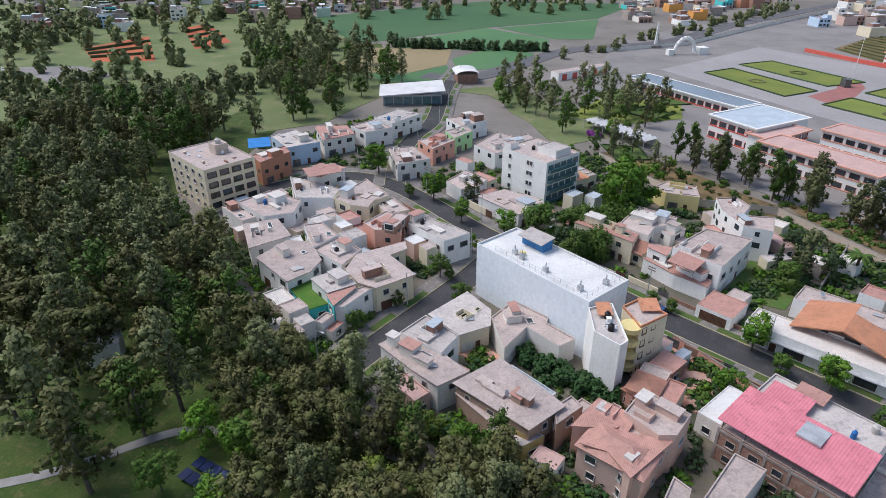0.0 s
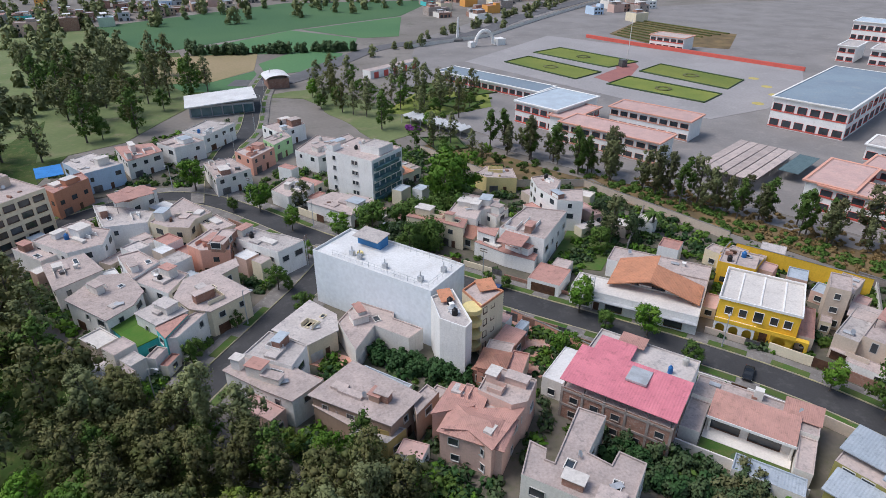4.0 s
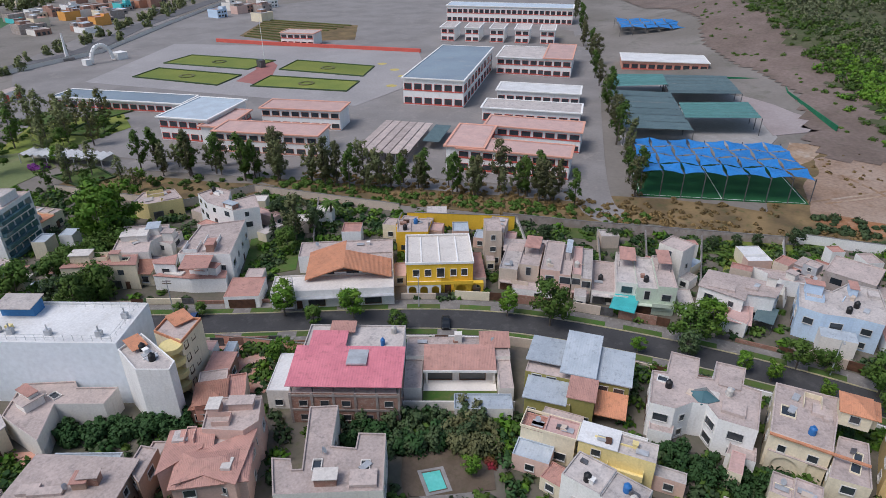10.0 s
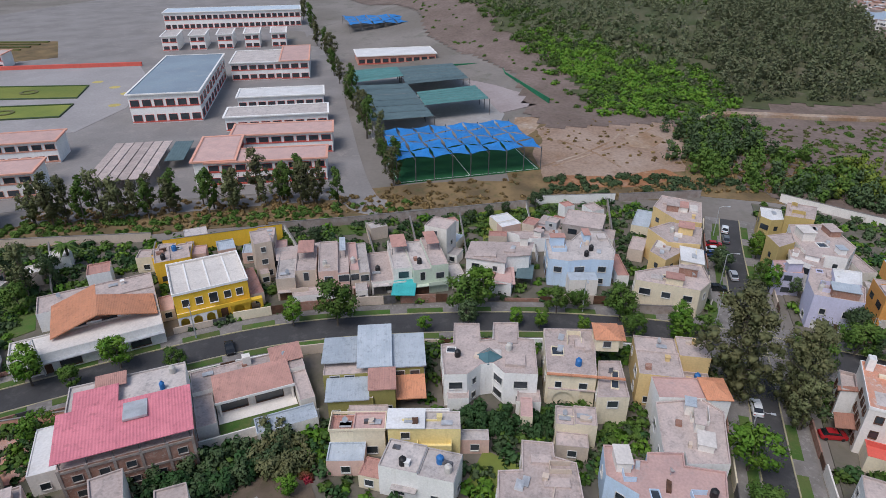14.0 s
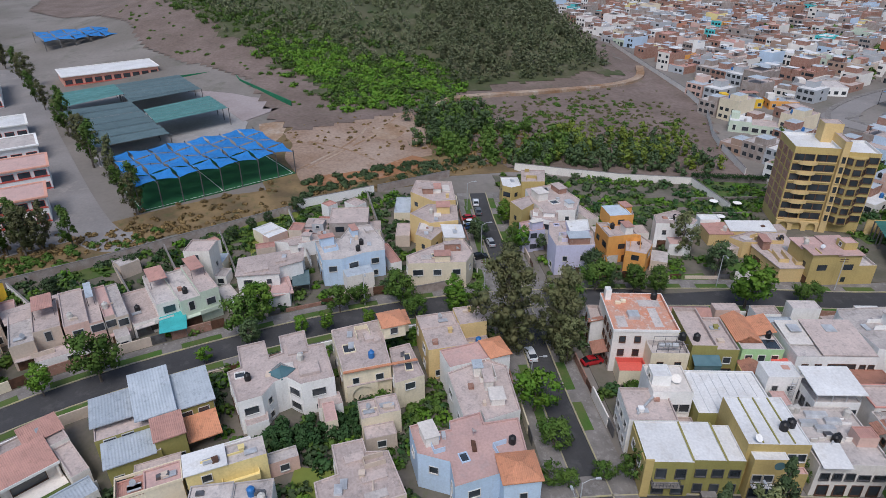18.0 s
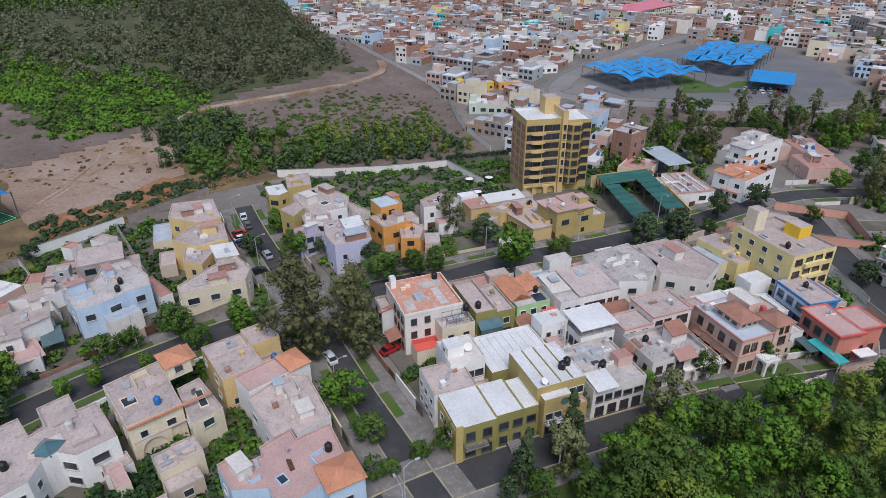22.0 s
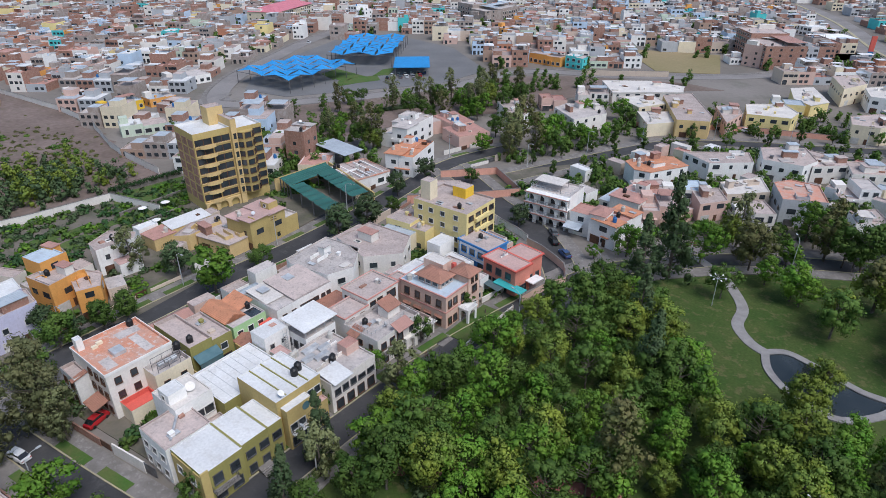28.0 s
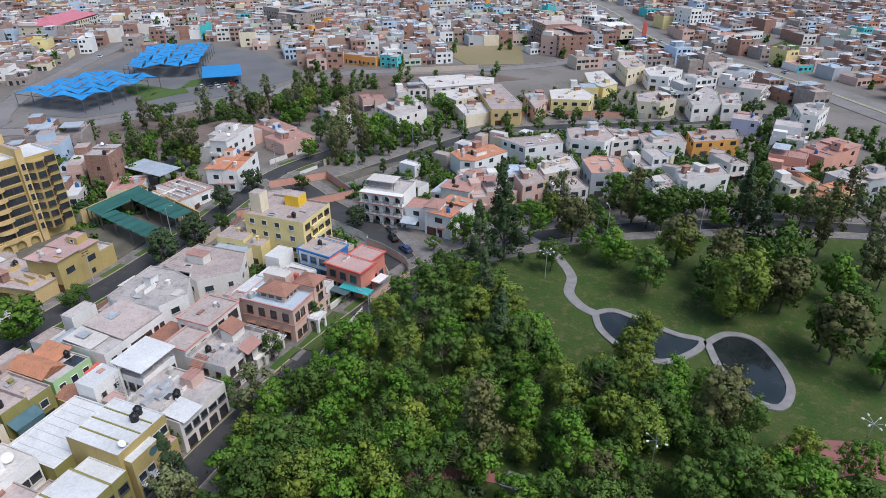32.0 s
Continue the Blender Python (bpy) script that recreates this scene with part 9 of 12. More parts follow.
def palm(x, y, hgt, label):
    """A date palm: ringed trunk and arching fronds of narrow leaflets."""
    t = thing("palm_tree", x, y, 0, label, "tree", "trees")
    rnd = random.Random(round(x))
    bm = bmesh.new()
    for k in range(8):
        tube(bm, (0, 0, hgt * k / 8), (0, 0, hgt * (k + 1) / 8), 0.34, 0.27, 9, False)
    part("trunk", bm, BARK, t)
    for k in range(26):
        a, up = 2.4 * k + rnd.uniform(-0.2, 0.2), rnd.uniform(-0.1, 1.1)
        L = rnd.uniform(2.6, 3.6)
        bm = bmesh.new()
        prev = None
        for i in range(9):
            f = i / 8
            r, z = L * f, hgt + up * L * f * 0.9 - 1.35 * L * f * f * 0.6
            hw = 0.42 * math.sin(math.pi * min(1, f * 0.9 + 0.1)) + 0.03
            c, s = math.cos(a), math.sin(a)
            row = [bm.verts.new((r * c - w * s, r * s + w * c, z - abs(w) * 0.5)) for w in (-hw, 0, hw)]
            if prev and i % 1 == 0:
                bm.faces.new((prev[0], prev[1], row[1], row[0]))
                bm.faces.new((prev[1], prev[2], row[2], row[1]))
            prev = row
        part("frond", bm, L_["mid"], t)


palm(95, 124, 6.5, "date palm with arching fronds behind the walled garden")
for x, y, s in ((84, 125, 0.5), (79, 128, 0.42), (88, 121, 0.4)):
    plant("cone", x, y, s)


# single trees about the ponds and the winding path
for kind, x, y, s, k in (("green", -5.8, -170.7, 1.09, 0), ("green", -18.2, -160.0, 1.31, 1), ("green", -5.2, -137.6, 1.04, 0), ("green", -13.4, -126.5, 1.08, 1), ("green", -20.6, -141.6, 1.31, 2), ("green", -30.8, -120.0, 1.72, 2), ("green", -31.3, -172.7, 0.72, 1), ("green", -24.7, -123.0, 0.55, 1), ("brown", -38.3, -126.6, 0.80, 0), ("green", 10.9, -157.3, 0.89, 2), ("brown", 4.5, -147.1, 1.02, 0), ("green", 15.0, -144.5, 1.14, 0), ("green", 31.3, -138.6, 0.99, 0), ("green", -10.0, -98.3, 0.95, 2), ("green", -39.6, -140.6, 0.97, 0), ("green", 0.4, -142.1, 0.80, 0), ("green", -10.0, -173.4, 0.93, 1), ("green", -14.4, -160.1, 1.01, 1), ("green", -26.6, -170.0, 0.88, 1), ("green", -29.1, -119.1, 0.86, 2)):
    plant(kind, x, y, s, k)
for x, y, s in ((20.0, -133.9, 1.48), (13.9, -92.3, 1.10), (-39.1, -166.4, 1.20)):
    plant("cone", x, y, s)
# the row along the park street
for x, y, r, k in ((50.4, -47.6, 3.1, 3), (48.4, -60.9, 2.4, 1), (45.3, -54.9, 4.0, 0), (47.2, -68.1, 3.7, 0), (43.2, -46.9, 3.5, 1), (48.2, -42.0, 2.5, 1), (45.9, -75.9, 2.6, 1), (45.0, -81.3, 2.4, 0), (42.3, -78.3, 3.2, 0), (42.7, -88.7, 2.8, 1), (41.0, -95.3, 2.6, 0), (50.1, -37.6, 2.0, 2)):
    plant("garden", x, y, r / 2.6, k)
plant("cone", 50.5, -40, 0.75)


# trees on the bank below the avenue and about the lane's end
for kind, x, y, h in (("euc", 184, -172, 0.6), ("euc", 181, -181, 0.6), ("brown", 174.4, -202, 0.75), ("green", 179, -214, 0.7), ("green", 176, -219.6, 0.7), ("green", 138, -171, 1.0), ("green", 132.4, -170.4, 1.0), ("green", 138.7, -226.6, 1.15), ("green", 145.7, -213.7, 0.9), ("euc", 126.2, -229.4, 0.7), ("euc", 122, -231, 0.75), ("green", 123.3, -241.5, 1.2), ("brown", 133.6, -265.6, 0.9), ("euc", 136.7, -259.8, 0.8), ("green", 112, -250, 1.1), ("brown", 118, -262, 1.0)):
    plant(kind, x, y, h)
for x, y, r, k in ((143.6, -22.6, 2.5, 2), (153.2, -31.4, 2.6, 0), (134.5, -32.6, 2.8, 0), (140.6, -31.8, 2.2, 1), (109.5, -37.1, 3.1, 0), (119.6, -46.3, 3.2, 2), (116.2, -54.7, 2.6, 1), (114.5, -49, 2.4, 2), (112.5, -13.1, 3.0, 0), (112.8, -18.4, 2.4, 1), (121.2, -6, 2.4, 1), (134.8, -37.4, 2.0, 2)):
    plant("garden", x, y, r / 2.6, k)
joined("tree_group", FARTREES, "single trees of mixed kinds, far off along streets and gardens", "trees")


# ---- fields, school yard, park, hill ----
sheet("field", [(-33, 425), (32, 482), (72, 436), (61, 393), (-30, 406)], 0.12, FIELD, "dark green crop field", "field")
sheet("field", [(40, 483), (124, 524), (101, 436), (76, 436)], 0.12, FIELD, "dark green crop field", "field")
sheet("field", [(5, 372), (31, 406), (55, 388), (45, 349), (8, 342)], 0.13, FIELD, "fresh green crop field", "field")
sheet("field", [(-61, 356), (-44, 406), (6, 406), (2, 356), (-19, 335), (-56, 338)], 0.12, FALLOW, "harvested yellow-brown field strips", "field")
sheet("field", [(-20, 334), (2, 354), (6, 330), (0, 312), (-40, 318), (-60, 336)], 0.13, FIELD, "fresh green crop field", "field")
sheet("field", [(124, 528), (36, 486), (-40, 430), (-120, 400), (-160, 500), (40, 640), (180, 620)], 0.09, FIELD, "dull green patchwork of small fields", "field")
sheet("lawn", [(-74, 232), (-91, 335), (-40, 335), (-22, 300), (-37, 270), (-48, 246)], 0.14, MEADOW, "mown grass slope of the club grounds", "lawn")
for pts in ([(-226, 405), (-202, 446), (-165, 366), (-199, 363)], [(-191, 482), (-180, 503), (-139, 425), (-154, 400)]):
    sheet("tennis_court", pts, 0.13, CLAY, "red clay tennis courts with dark fences", "tennis court", kind="structure")
    (a, b), (c, d), (e, f), (g, h_) = pts
    for k in range(1, 4):
        t = k / 4
        p, q = (a + (g - a) * t, b + (h_ - b) * t), (c + (e - c) * t, d + (f - d) * t)
        ribbon("court_fence", [p, q], 1.2, 1.6, LEAVES["dark"], "dark hedge between the clay courts", "hedge", thick=1.5)
sheet("car_park", [(-243, 348), (-214, 330), (-185, 300), (-170, 330), (-200, 352)], 0.13, PALEASPHALT, "grey club car park", "car park")

# parade ground
sheet("parade_ground", [(118, 344), (200, 408), (290, 276), (257, 240), (212, 214), (178, 208)], 0.16, material("parade_concrete", (0.36, 0.335, 0.33), (0.31, 0.29, 0.285), 0.03, 1.0, 0.92, 0.2, stain=(0.40, 0.37, 0.36)), "pale concrete parade ground", "parade ground")
BRICKRED = material("red_paving", (0.36, 0.15, 0.13), (0.30, 0.13, 0.12), 0.2, 2, 0.9, 0.2)
sheet("red_paving", [(169, 288), (191, 303), (203, 324), (210, 316), (205, 303), (196, 293), (188, 284), (172, 274)], 0.19, BRICKRED, "red paved cross in the parade ground", "paving")
YLAWN = material("yellowing_lawn", (0.21, 0.23, 0.05), (0.15, 0.19, 0.04), 0.05, 1, 0.95, 0.5)
for pts in ([(166, 356), (188, 365), (211, 314), (188, 306)], [(139, 336), (158, 346), (178, 297), (158, 287)], [(199, 293), (220, 305), (238, 260), (218, 247)], [(168, 273), (187, 284), (209, 240), (192, 230)]):
    sheet("lawn_plot", pts, 0.30, YLAWN, "yellowing lawn plot with dark clipped edging", "lawn")
    ribbon("edging_hedge", pts, 1.0, 0.7, LEAVES["dark"], "low dark clipped edging hedge", "hedge", thick=0.6, closed=True)
    cx, cy = sum(p[0] for p in pts) / 4, sum(p[1] for p in pts) / 4
    ring = [(cx + 3.4 * math.cos(k * 0.524), cy + 3.4 * math.sin(k * 0.524)) for k in range(12)]
    ribbon("flower_ring", ring, 1.4, 0.6, LEAVES["brown"], "round flower bed in the lawn", "flower bed", thick=0.4, closed=True)
for x, y in ((232, 232), (222, 262), (240, 246), (246, 262), (250, 232), (214, 222)):
    bm = bmesh.new()
    tube(bm, (x, y, 0.1), (x, y, 0.185), 2.6, 2.6, 16)
    tagged(part("painted_disc", bm, material("yellow_paint", (0.52, 0.42, 0.14), None, 0.4, 3)), "faded yellow disc painted on the concrete", "floor marking")
ribbon("red_wall", [(222, 394), (238, 358), (284, 268)], 1.2, 2.2, WALLS["red"], "long low red brick wall of the parade ground", "wall", thick=2.2)
ARCHW = WALLS["white"]
a = thing("gate_arch", 145, 386, 10, "white curved gate arch of the compound entrance", "arch")
for k in range(10):
    bm = bmesh.new()
    t0, t1 = math.pi * k / 10, math.pi * (k + 1) / 10
    tube(bm, (6.5 * math.cos(t0), 0, 1 + 8.5 * math.sin(t0)), (6.5 * math.cos(t1), 0, 1 + 8.5 * math.sin(t1)), 1.1, 1.1, 8, False)
    part("arch_segment", bm, ARCHW, a)
boxpart("gatehouse", ARCHW, a, 8, 14, -3, 3, 0, 4)
boxpart("gatehouse", ARCHW, a, -11, -7.6, -2, 2, 0, 3.2)
a = thing("obelisk", 134, 407, 0, "slim white stone obelisk on a plinth", "monument")
bm = bmesh.new()
tube(bm, (0, 0, 1.5), (0, 0, 15), 1.1, 0.5, 4)
part("shaft", bm, ARCHW, a)
boxpart("plinth", PAVING, a, -3, 3, -3, 3, 0, 1.5)
a = thing("flagpole", 199, 306, 0, "tall slim white flagpole with dark monument base", "flagpole")
bm = bmesh.new()
tube(bm, (0, 0, 0), (0, 0, 26), 0.22, 0.1, 8)
part("pole", bm, ARCHW, a)
boxpart("base", STEEL, a, -4, -1, -2, 2, 0, 4)
sheet("garden_plot", [(244, 402), (300, 451), (328, 374), (287, 331), (250, 361)], 0.15, DRYGRASS, "dry vegetable plot in rows", "garden")
for k in range(9):
    t = k / 8
    p, q = (246 + 52 * t, 398 + 50 * t), (253 + 70 * t, 362 + 14 * t)
    ribbon("crop_row", [p, q], 2.0, 0.9, LEAVES["brown"], "row of low brown-green crops", "crops", kind="stuff", thick=0.8)
sheet("lawn", [(51, 256), (76, 288), (106, 275), (99, 252), (74, 245)], 0.17, YLAWN, "yellowing lawn by the school gate", "lawn")
w = thing("long_shed", 66.5, 229, -58, "long open shed under a zigzag white sheet roof", "shed")
for k in range(13):
    slope(w, -15.6 + 2.4 * k, -14.4 + 2.4 * k, -3.4, 3.4, 3.1, 3.8, ROOFS["white"], "roof_fold", 0.08, "x")
    slope(w, -14.4 + 2.4 * k, -13.2 + 2.4 * k, -3.4, 3.4, 3.8, 3.1, ROOFS["white"], "roof_fold", 0.08, "x")
boxpart("back_wall", WALLS["offwhite"], w, -15.6, 15.6, 3.0, 3.2, 0, 3.0)
for k in range(7):
    boxpart("post", PALEMETAL, w, -15.4 + 5.1 * k, -15.2 + 5.1 * k, -3.2, -3.0, 0, 3.1)
w = thing("long_shed", 72, 330, 32, "low pale shed with red gates beside the avenue", "shed")
volume(w, -18, 18, -3, 3, 0, 4.0, WALLS["white"], ROOFS["dust"], 0.1)
for k in range(5):
    door(w, -14 + 7 * k, -3, 0, 3.2, 3.0, WALLS["red"], "gate")
FIELDROAD = smooth([(-10, 330), (16, 326), (49, 365), (82, 400), (148, 426), (221, 498), (311, 572), (420, 660)])
MIDASPHALT = material("grey_asphalt", (0.135, 0.13, 0.135), (0.11, 0.106, 0.11), 0.08, 1.5, 0.92, 0.3, vary=0.02, stain=(0.17, 0.165, 0.16))
ribbon("road", FIELDROAD, 13, 0.22, MIDASPHALT, "grey asphalt avenue past the fields", "road")
club = thing("club_building", -14, 281, 4, "modern glazed club building with a broad white roof", "building")
volume(club, -13, 13, -8, 9, 0, 4.6, WALLS["grey"], ROOFS["white"], 0.05)
slope(club, -14.5, 14.5, -10, 10.5, 4.9, 6.6, ROOFS["white"], "roof", 0.4, "x")
for k in range(6):
    plain_window(club, -10.4 + 4.2 * k, -8, 0.5, 0, 3.6, 3.2, STEEL, BLUEGLASS)
FOOT.append((-14, 281, 4, 30, 22))

for x, y, r in ((246, 48, 3.8), (253, 38, 3.4), (219, 92, 3.0), (222, 87, 3.2), (226, 83, 3.2), (230, 78, 3.0), (234, 73, 3.0), (236, 68, 2.8), (327, 124, 3), (345, 98, 3.2), (338, 106, 3.2), (351, 88, 3.2), (171, 70, 4.2), (300, 178, 3.6)):
    plant("garden", x, y, r / 2.6, 0)
def near_line(x, y, line, d):
    return any(math.hypot(x - a, y - b) < d for a, b in line)


# basketball court, bank, tank sheds beside the school road
sheet("court", [(315, 92), (328, 75), (276, 42), (254, 57)], 0.3, material("court_concrete", (0.40, 0.34, 0.33), (0.34, 0.28, 0.27), 0.06, 1, 0.9, 0.2), "pale pink concrete ball court", "court")
FENCEGREEN = material("green_windscreen", (0.02, 0.17, 0.085), (0.015, 0.13, 0.065), 0.3, 3, 0.8, 0.2)
sheet("court", [(328, 101), (341, 79), (330, 76), (317, 94)], 0.32, FENCEGREEN, "green painted ball court", "court")
ribbon("court_fence", [(329, 102), (342, 79), (319, 70), (275, 40)], 0.3, 2.6, FENCEGREEN, "green windscreen fence of the ball court", "fence", thick=2.3)
school_block(341, 140, -60, 44, 20, 5, "low red-walled shed with a pale roof", wall="salmon", roof="white", floors=1)


def slope_sheet(name, poly, mat, label, lift, step=4, rough=0):
    """Ground cover that follows the hill."""
    xs, ys = [p[0] for p in poly], [p[1] for p in poly]
    bm = bmesh.new()
    seen = {}

    def vert(i, j):
        if (i, j) not in seen:
            x, y = i * step, j * step
            seen[i, j] = bm.verts.new((x, y, hill(x, y) + lift))
        return seen[i, j]
    for i in range(int(min(xs) // step), int(max(xs) // step) + 1):
        for j in range(int(min(ys) // step), int(max(ys) // step) + 1):
            x, y = (i + 0.5) * step, (j + 0.5) * step
            if inside(x + rough * noise.noise((x * 0.07, y * 0.07, 1)), y + rough * noise.noise((x * 0.07, y * 0.07, 5)), poly):
                bm.faces.new((vert(i, j), vert(i + 1, j), vert(i + 1, j + 1), vert(i, j + 1))).smooth = True
    return tagged(part(name, bm, mat), label, "hillside", kind="structure")


HILLSOIL = material("dry_hill_soil", (0.225, 0.168, 0.145), (0.165, 0.122, 0.100), 0.05, 0.6, 0.97, 0.8, stain=(0.125, 0.115, 0.075), grain=0.7, amount=0.55)
# green floor darkened for the shade between bushes; the stain is bare soil
HILLGREEN = material("scrub_floor", (0.050, 0.066, 0.024), (0.085, 0.082, 0.045), 0.05, 0.7, 0.97, 0.8, stain=(0.17, 0.135, 0.11), amount=0.5)
slope_sheet("hillside", [(258, 46), (240, 34), (252, 10), (262, -10), (240, -24), (196, -34), (174, -95), (178, -116), (212, -123), (236, -131), (275, -142), (328, -144), (430, -150), (700, -150), (700, 330), (600, 300), (520, 214), (452, 166), (384, 134), (352, 100), (320, 66)], HILLSOIL, "dry purple-brown hillside with scattered scrub", 0.3)
slope_sheet("hillside", [(276, 20), (288, -35), (313, -117), (348, -120), (445, -115), (700, -136), (700, 200), (520, 170), (385, 80), (322, 40)], HILLGREEN, "overgrown hillside, ground darkened for shade under scrub and trees", 0.5, 3, 14)
ribbon("dirt_track", smooth([(262, -22), (276, -33), (283, -69), (290, -104), (304, -127), (330, -138)]), 4, 2.2, DIRT, "pale dirt track across the hillside", "track", thick=2.5)


def bushes(name, poly, count, lo, hi, per, size, mat, seed, label, category="shrubs", tall=1.0, clear=None, fade=0.0):
    """Many bushes of leaf clumps in one mesh, thinning out over the distance fade along the outline."""
    rnd = random.Random(seed)
    xs, ys = [p[0] for p in poly], [p[1] for p in poly]
    cl = []
    tries = 0
    while count > 0 and tries < 60000:
        tries += 1
        x, y = rnd.uniform(min(xs) - fade, max(xs) + fade), rnd.uniform(min(ys) - fade, max(ys) + fade)
        if not inside(x + rnd.gauss(0, fade), y + rnd.gauss(0, fade), poly) or (clear and not clear(x, y)):
            continue
        if fade and noise.noise((x * 0.06, y * 0.06, seed)) < rnd.uniform(-0.9, 0.15):
            continue
        # spots outside the camera's wedge stay empty
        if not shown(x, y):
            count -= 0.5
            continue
        count -= 1
        r = lo + (hi - lo) * rnd.random() ** 1.5
        z = hill(x, y) if x > 230 else 0.1
        hub = (x, y, z + r * 0.1)
        if tall <= 1.2:
            cl.append((x, y, z + r * 0.5, r * 0.52, *hub))
            a0 = rnd.uniform(0, 6.3)
            for i in range(4):
                a, d = a0 + 1.57 * i + rnd.uniform(-0.4, 0.4), r * rnd.uniform(0.4, 0.65)
                cl.append((x + d * math.cos(a), y + d * math.sin(a), z + r * rnd.uniform(0.2, 0.45), r * rnd.uniform(0.36, 0.5), *hub))
        else:
            for i in range(5):
                f = i / 4
                q = r * rnd.uniform(0.5, 0.8) * (1.1 - 0.35 * f)
                cl.append((x + rnd.uniform(-0.5, 0.5) * r, y + rnd.uniform(-0.5, 0.5) * r, z + r * 0.45 + f * r * tall * 1.3, q, x, y, z + r * 0.6 * tall))
    o = new(name, leaves_mesh(name, cl, per, size, mat, np.random.default_rng(seed), 0.1, 0.9))
    return tagged(o, label, category, kind="stuff")


bushes("hill_wood", [(292, -35), (315, -115), (348, -119), (445, -115), (640, -134), (640, 0), (462, -35), (378, -24)], 1400, 1.5, 2.6, 10, 0.62, LEAVES["hillwood"], 41, "dense grey-green wood of slim trees on the hill", "woodland", 2.8)
bushes("hill_scrub", [(392, 70), (340, 6), (312, -34), (270, -30), (270, 14), (306, 30), (350, 54)], 330, 1.8, 4.8, 18, 0.5, LEAVES["green"], 42, "bright green flat-topped scrub covering the hill flank", fade=7)
bushes("hill_scrub", [(520, 160), (440, 70), (372, 30), (330, -30), (272, -32), (270, 16), (322, 38), (392, 82)], 520, 1.6, 4.4, 14, 0.5, LEAVES["mid"], 55, "mid green scrub of the hill flank", fade=8)
bushes("hill_scrub", [(520, 160), (500, 40), (462, -31), (378, -27), (312, -34), (330, 6), (392, 74)], 460, 1.4, 3.0, 12, 0.55, LEAVES["hillwood"], 59, "dry grey-green scrub among the hill's bushes", "shrubs", 1.5, fade=10)
bushes("hill_scrub", [(470, 110), (420, 0), (330, -34), (280, -32), (280, 18), (380, 72)], 170, 1.4, 3.2, 14, 0.5, LEAVES["dark"], 63, "dark shrubs between the green scrub", fade=8)
bushes("hill_scrub", [(530, 178), (420, 118), (366, 78), (320, 42), (270, 26), (262, 36), (318, 60), (360, 104), (410, 146), (500, 190)], 46, 0.8, 2.2, 20, 0.4, LEAVES["mid"], 60, "single bushes on the bare bank below the hill")
bushes("hill_scrub", [(640, 190), (640, 0), (462, -31), (490, 60), (513, 164)], 520, 2.0, 3.6, 12, 0.9, LEAVES["mid"], 43, "green wood on the upper hill", "woodland", 1.6)
bushes("hill_scrub", [(222, -14), (258, -15), (264, -30), (240, -46), (212, -62), (194, -64), (193, -42), (206, -22)], 190, 1.2, 3.4, 22, 0.42, LEAVES["mid"], 44, "green scrub at the foot of the dry slope", "shrubs", 1.3, fade=4)
bushes("hill_scrub", [(222, -12), (256, -15), (262, -36), (232, -46), (214, -28)], 60, 1.8, 3.4, 28, 0.42, LEAVES["dark"], 56, "dark thicket beside the dirt lot", "shrubs", 1.5, fade=3)
bushes("hill_scrub", [(204, -40), (214, -70), (206, -100), (184, -110), (180, -96), (184, -70), (192, -44)], 120, 1.2, 2.8, 24, 0.4, LEAVES["dark"], 64, "dark bushes and small trees above the wall", "shrubs", 1.4, fade=4)
bushes("hill_scrub", [(216, -50), (222, -80), (206, -104), (184, -106), (190, -70)], 80, 1.2, 2.8, 26, 0.4, LEAVES["lime"], 57, "yellow-green bushes below the dry slope", "shrubs", 1.5, fade=5)
bushes("hill_scrub", [(262, -36), (284, -100), (250, -124), (200, -112), (204, -84), (230, -56)], 420, 0.5, 1.3, 14, 0.30, LEAVES["brown"], 45, "scattered dry scrub on the open slope", fade=9)
bushes("hill_scrub", [(262, -38), (280, -90), (252, -112), (212, -108), (204, -70), (236, -50)], 130, 0.7, 2.2, 20, 0.36, LEAVES["mid"], 58, "green bushes scattered over the open slope", fade=9)
bushes("strip_scrub", [(96, 172), (112, 126), (128, 94), (150, 58), (158, 60), (140, 96), (118, 138), (104, 172)], 170, 0.6, 1.7, 22, 0.38, LEAVES["mid"], 51, "green scrub and hedges along the back walls")
bushes("school_garden", [(48, 252), (60, 236), (92, 250), (112, 274), (80, 296), (60, 280)], 60, 0.7, 1.8, 22, 0.45, LEAVES["mid"], 52, "hedges and shrubs of the school garden")
bushes("roadside_trees", [(20, 340), (60, 392), (150, 446), (300, 592), (318, 584), (160, 424), (80, 382), (40, 336)], 70, 1.3, 2.8, 24, 0.8, LEAVES["euc"], 53, "mixed roadside trees of the avenue", "trees", 1.5, clear=lambda x, y: not near_line(x, y, FIELDROAD, 9))
bushes("strip_scrub", [(100, 165), (126, 100), (152, 62), (168, 32), (190, 30), (175, 62), (160, 80), (112, 160)], 120, 0.5, 1.2, 16, 0.26, LEAVES["straw"], 46, "dry straw-brown scrub along the school fence")
bushes("strip_scrub", [(170, 26), (180, 4), (196, -34), (204, -30), (196, 4), (186, 26)], 90, 0.9, 2.0, 36, 0.4, LEAVES["dark"], 47, "dark creeper mounds behind the garden walls")

# dark shrubs added to stand for the tree shade on the lawn
bushes("park_shrubs", [(46, -62), (41, -86), (34, -104), (20, -114), (12, -100), (4, -92), (-14, -92), (-30, -84), (-40, -60), (36, -46)], 130, 0.9, 2.2, 40, 0.24, LEAVES["dark"], 65, "dark shrubs standing in for shade beneath the park trees", clear=lambda x, y: math.hypot(x + 13, y + 73) > 6)

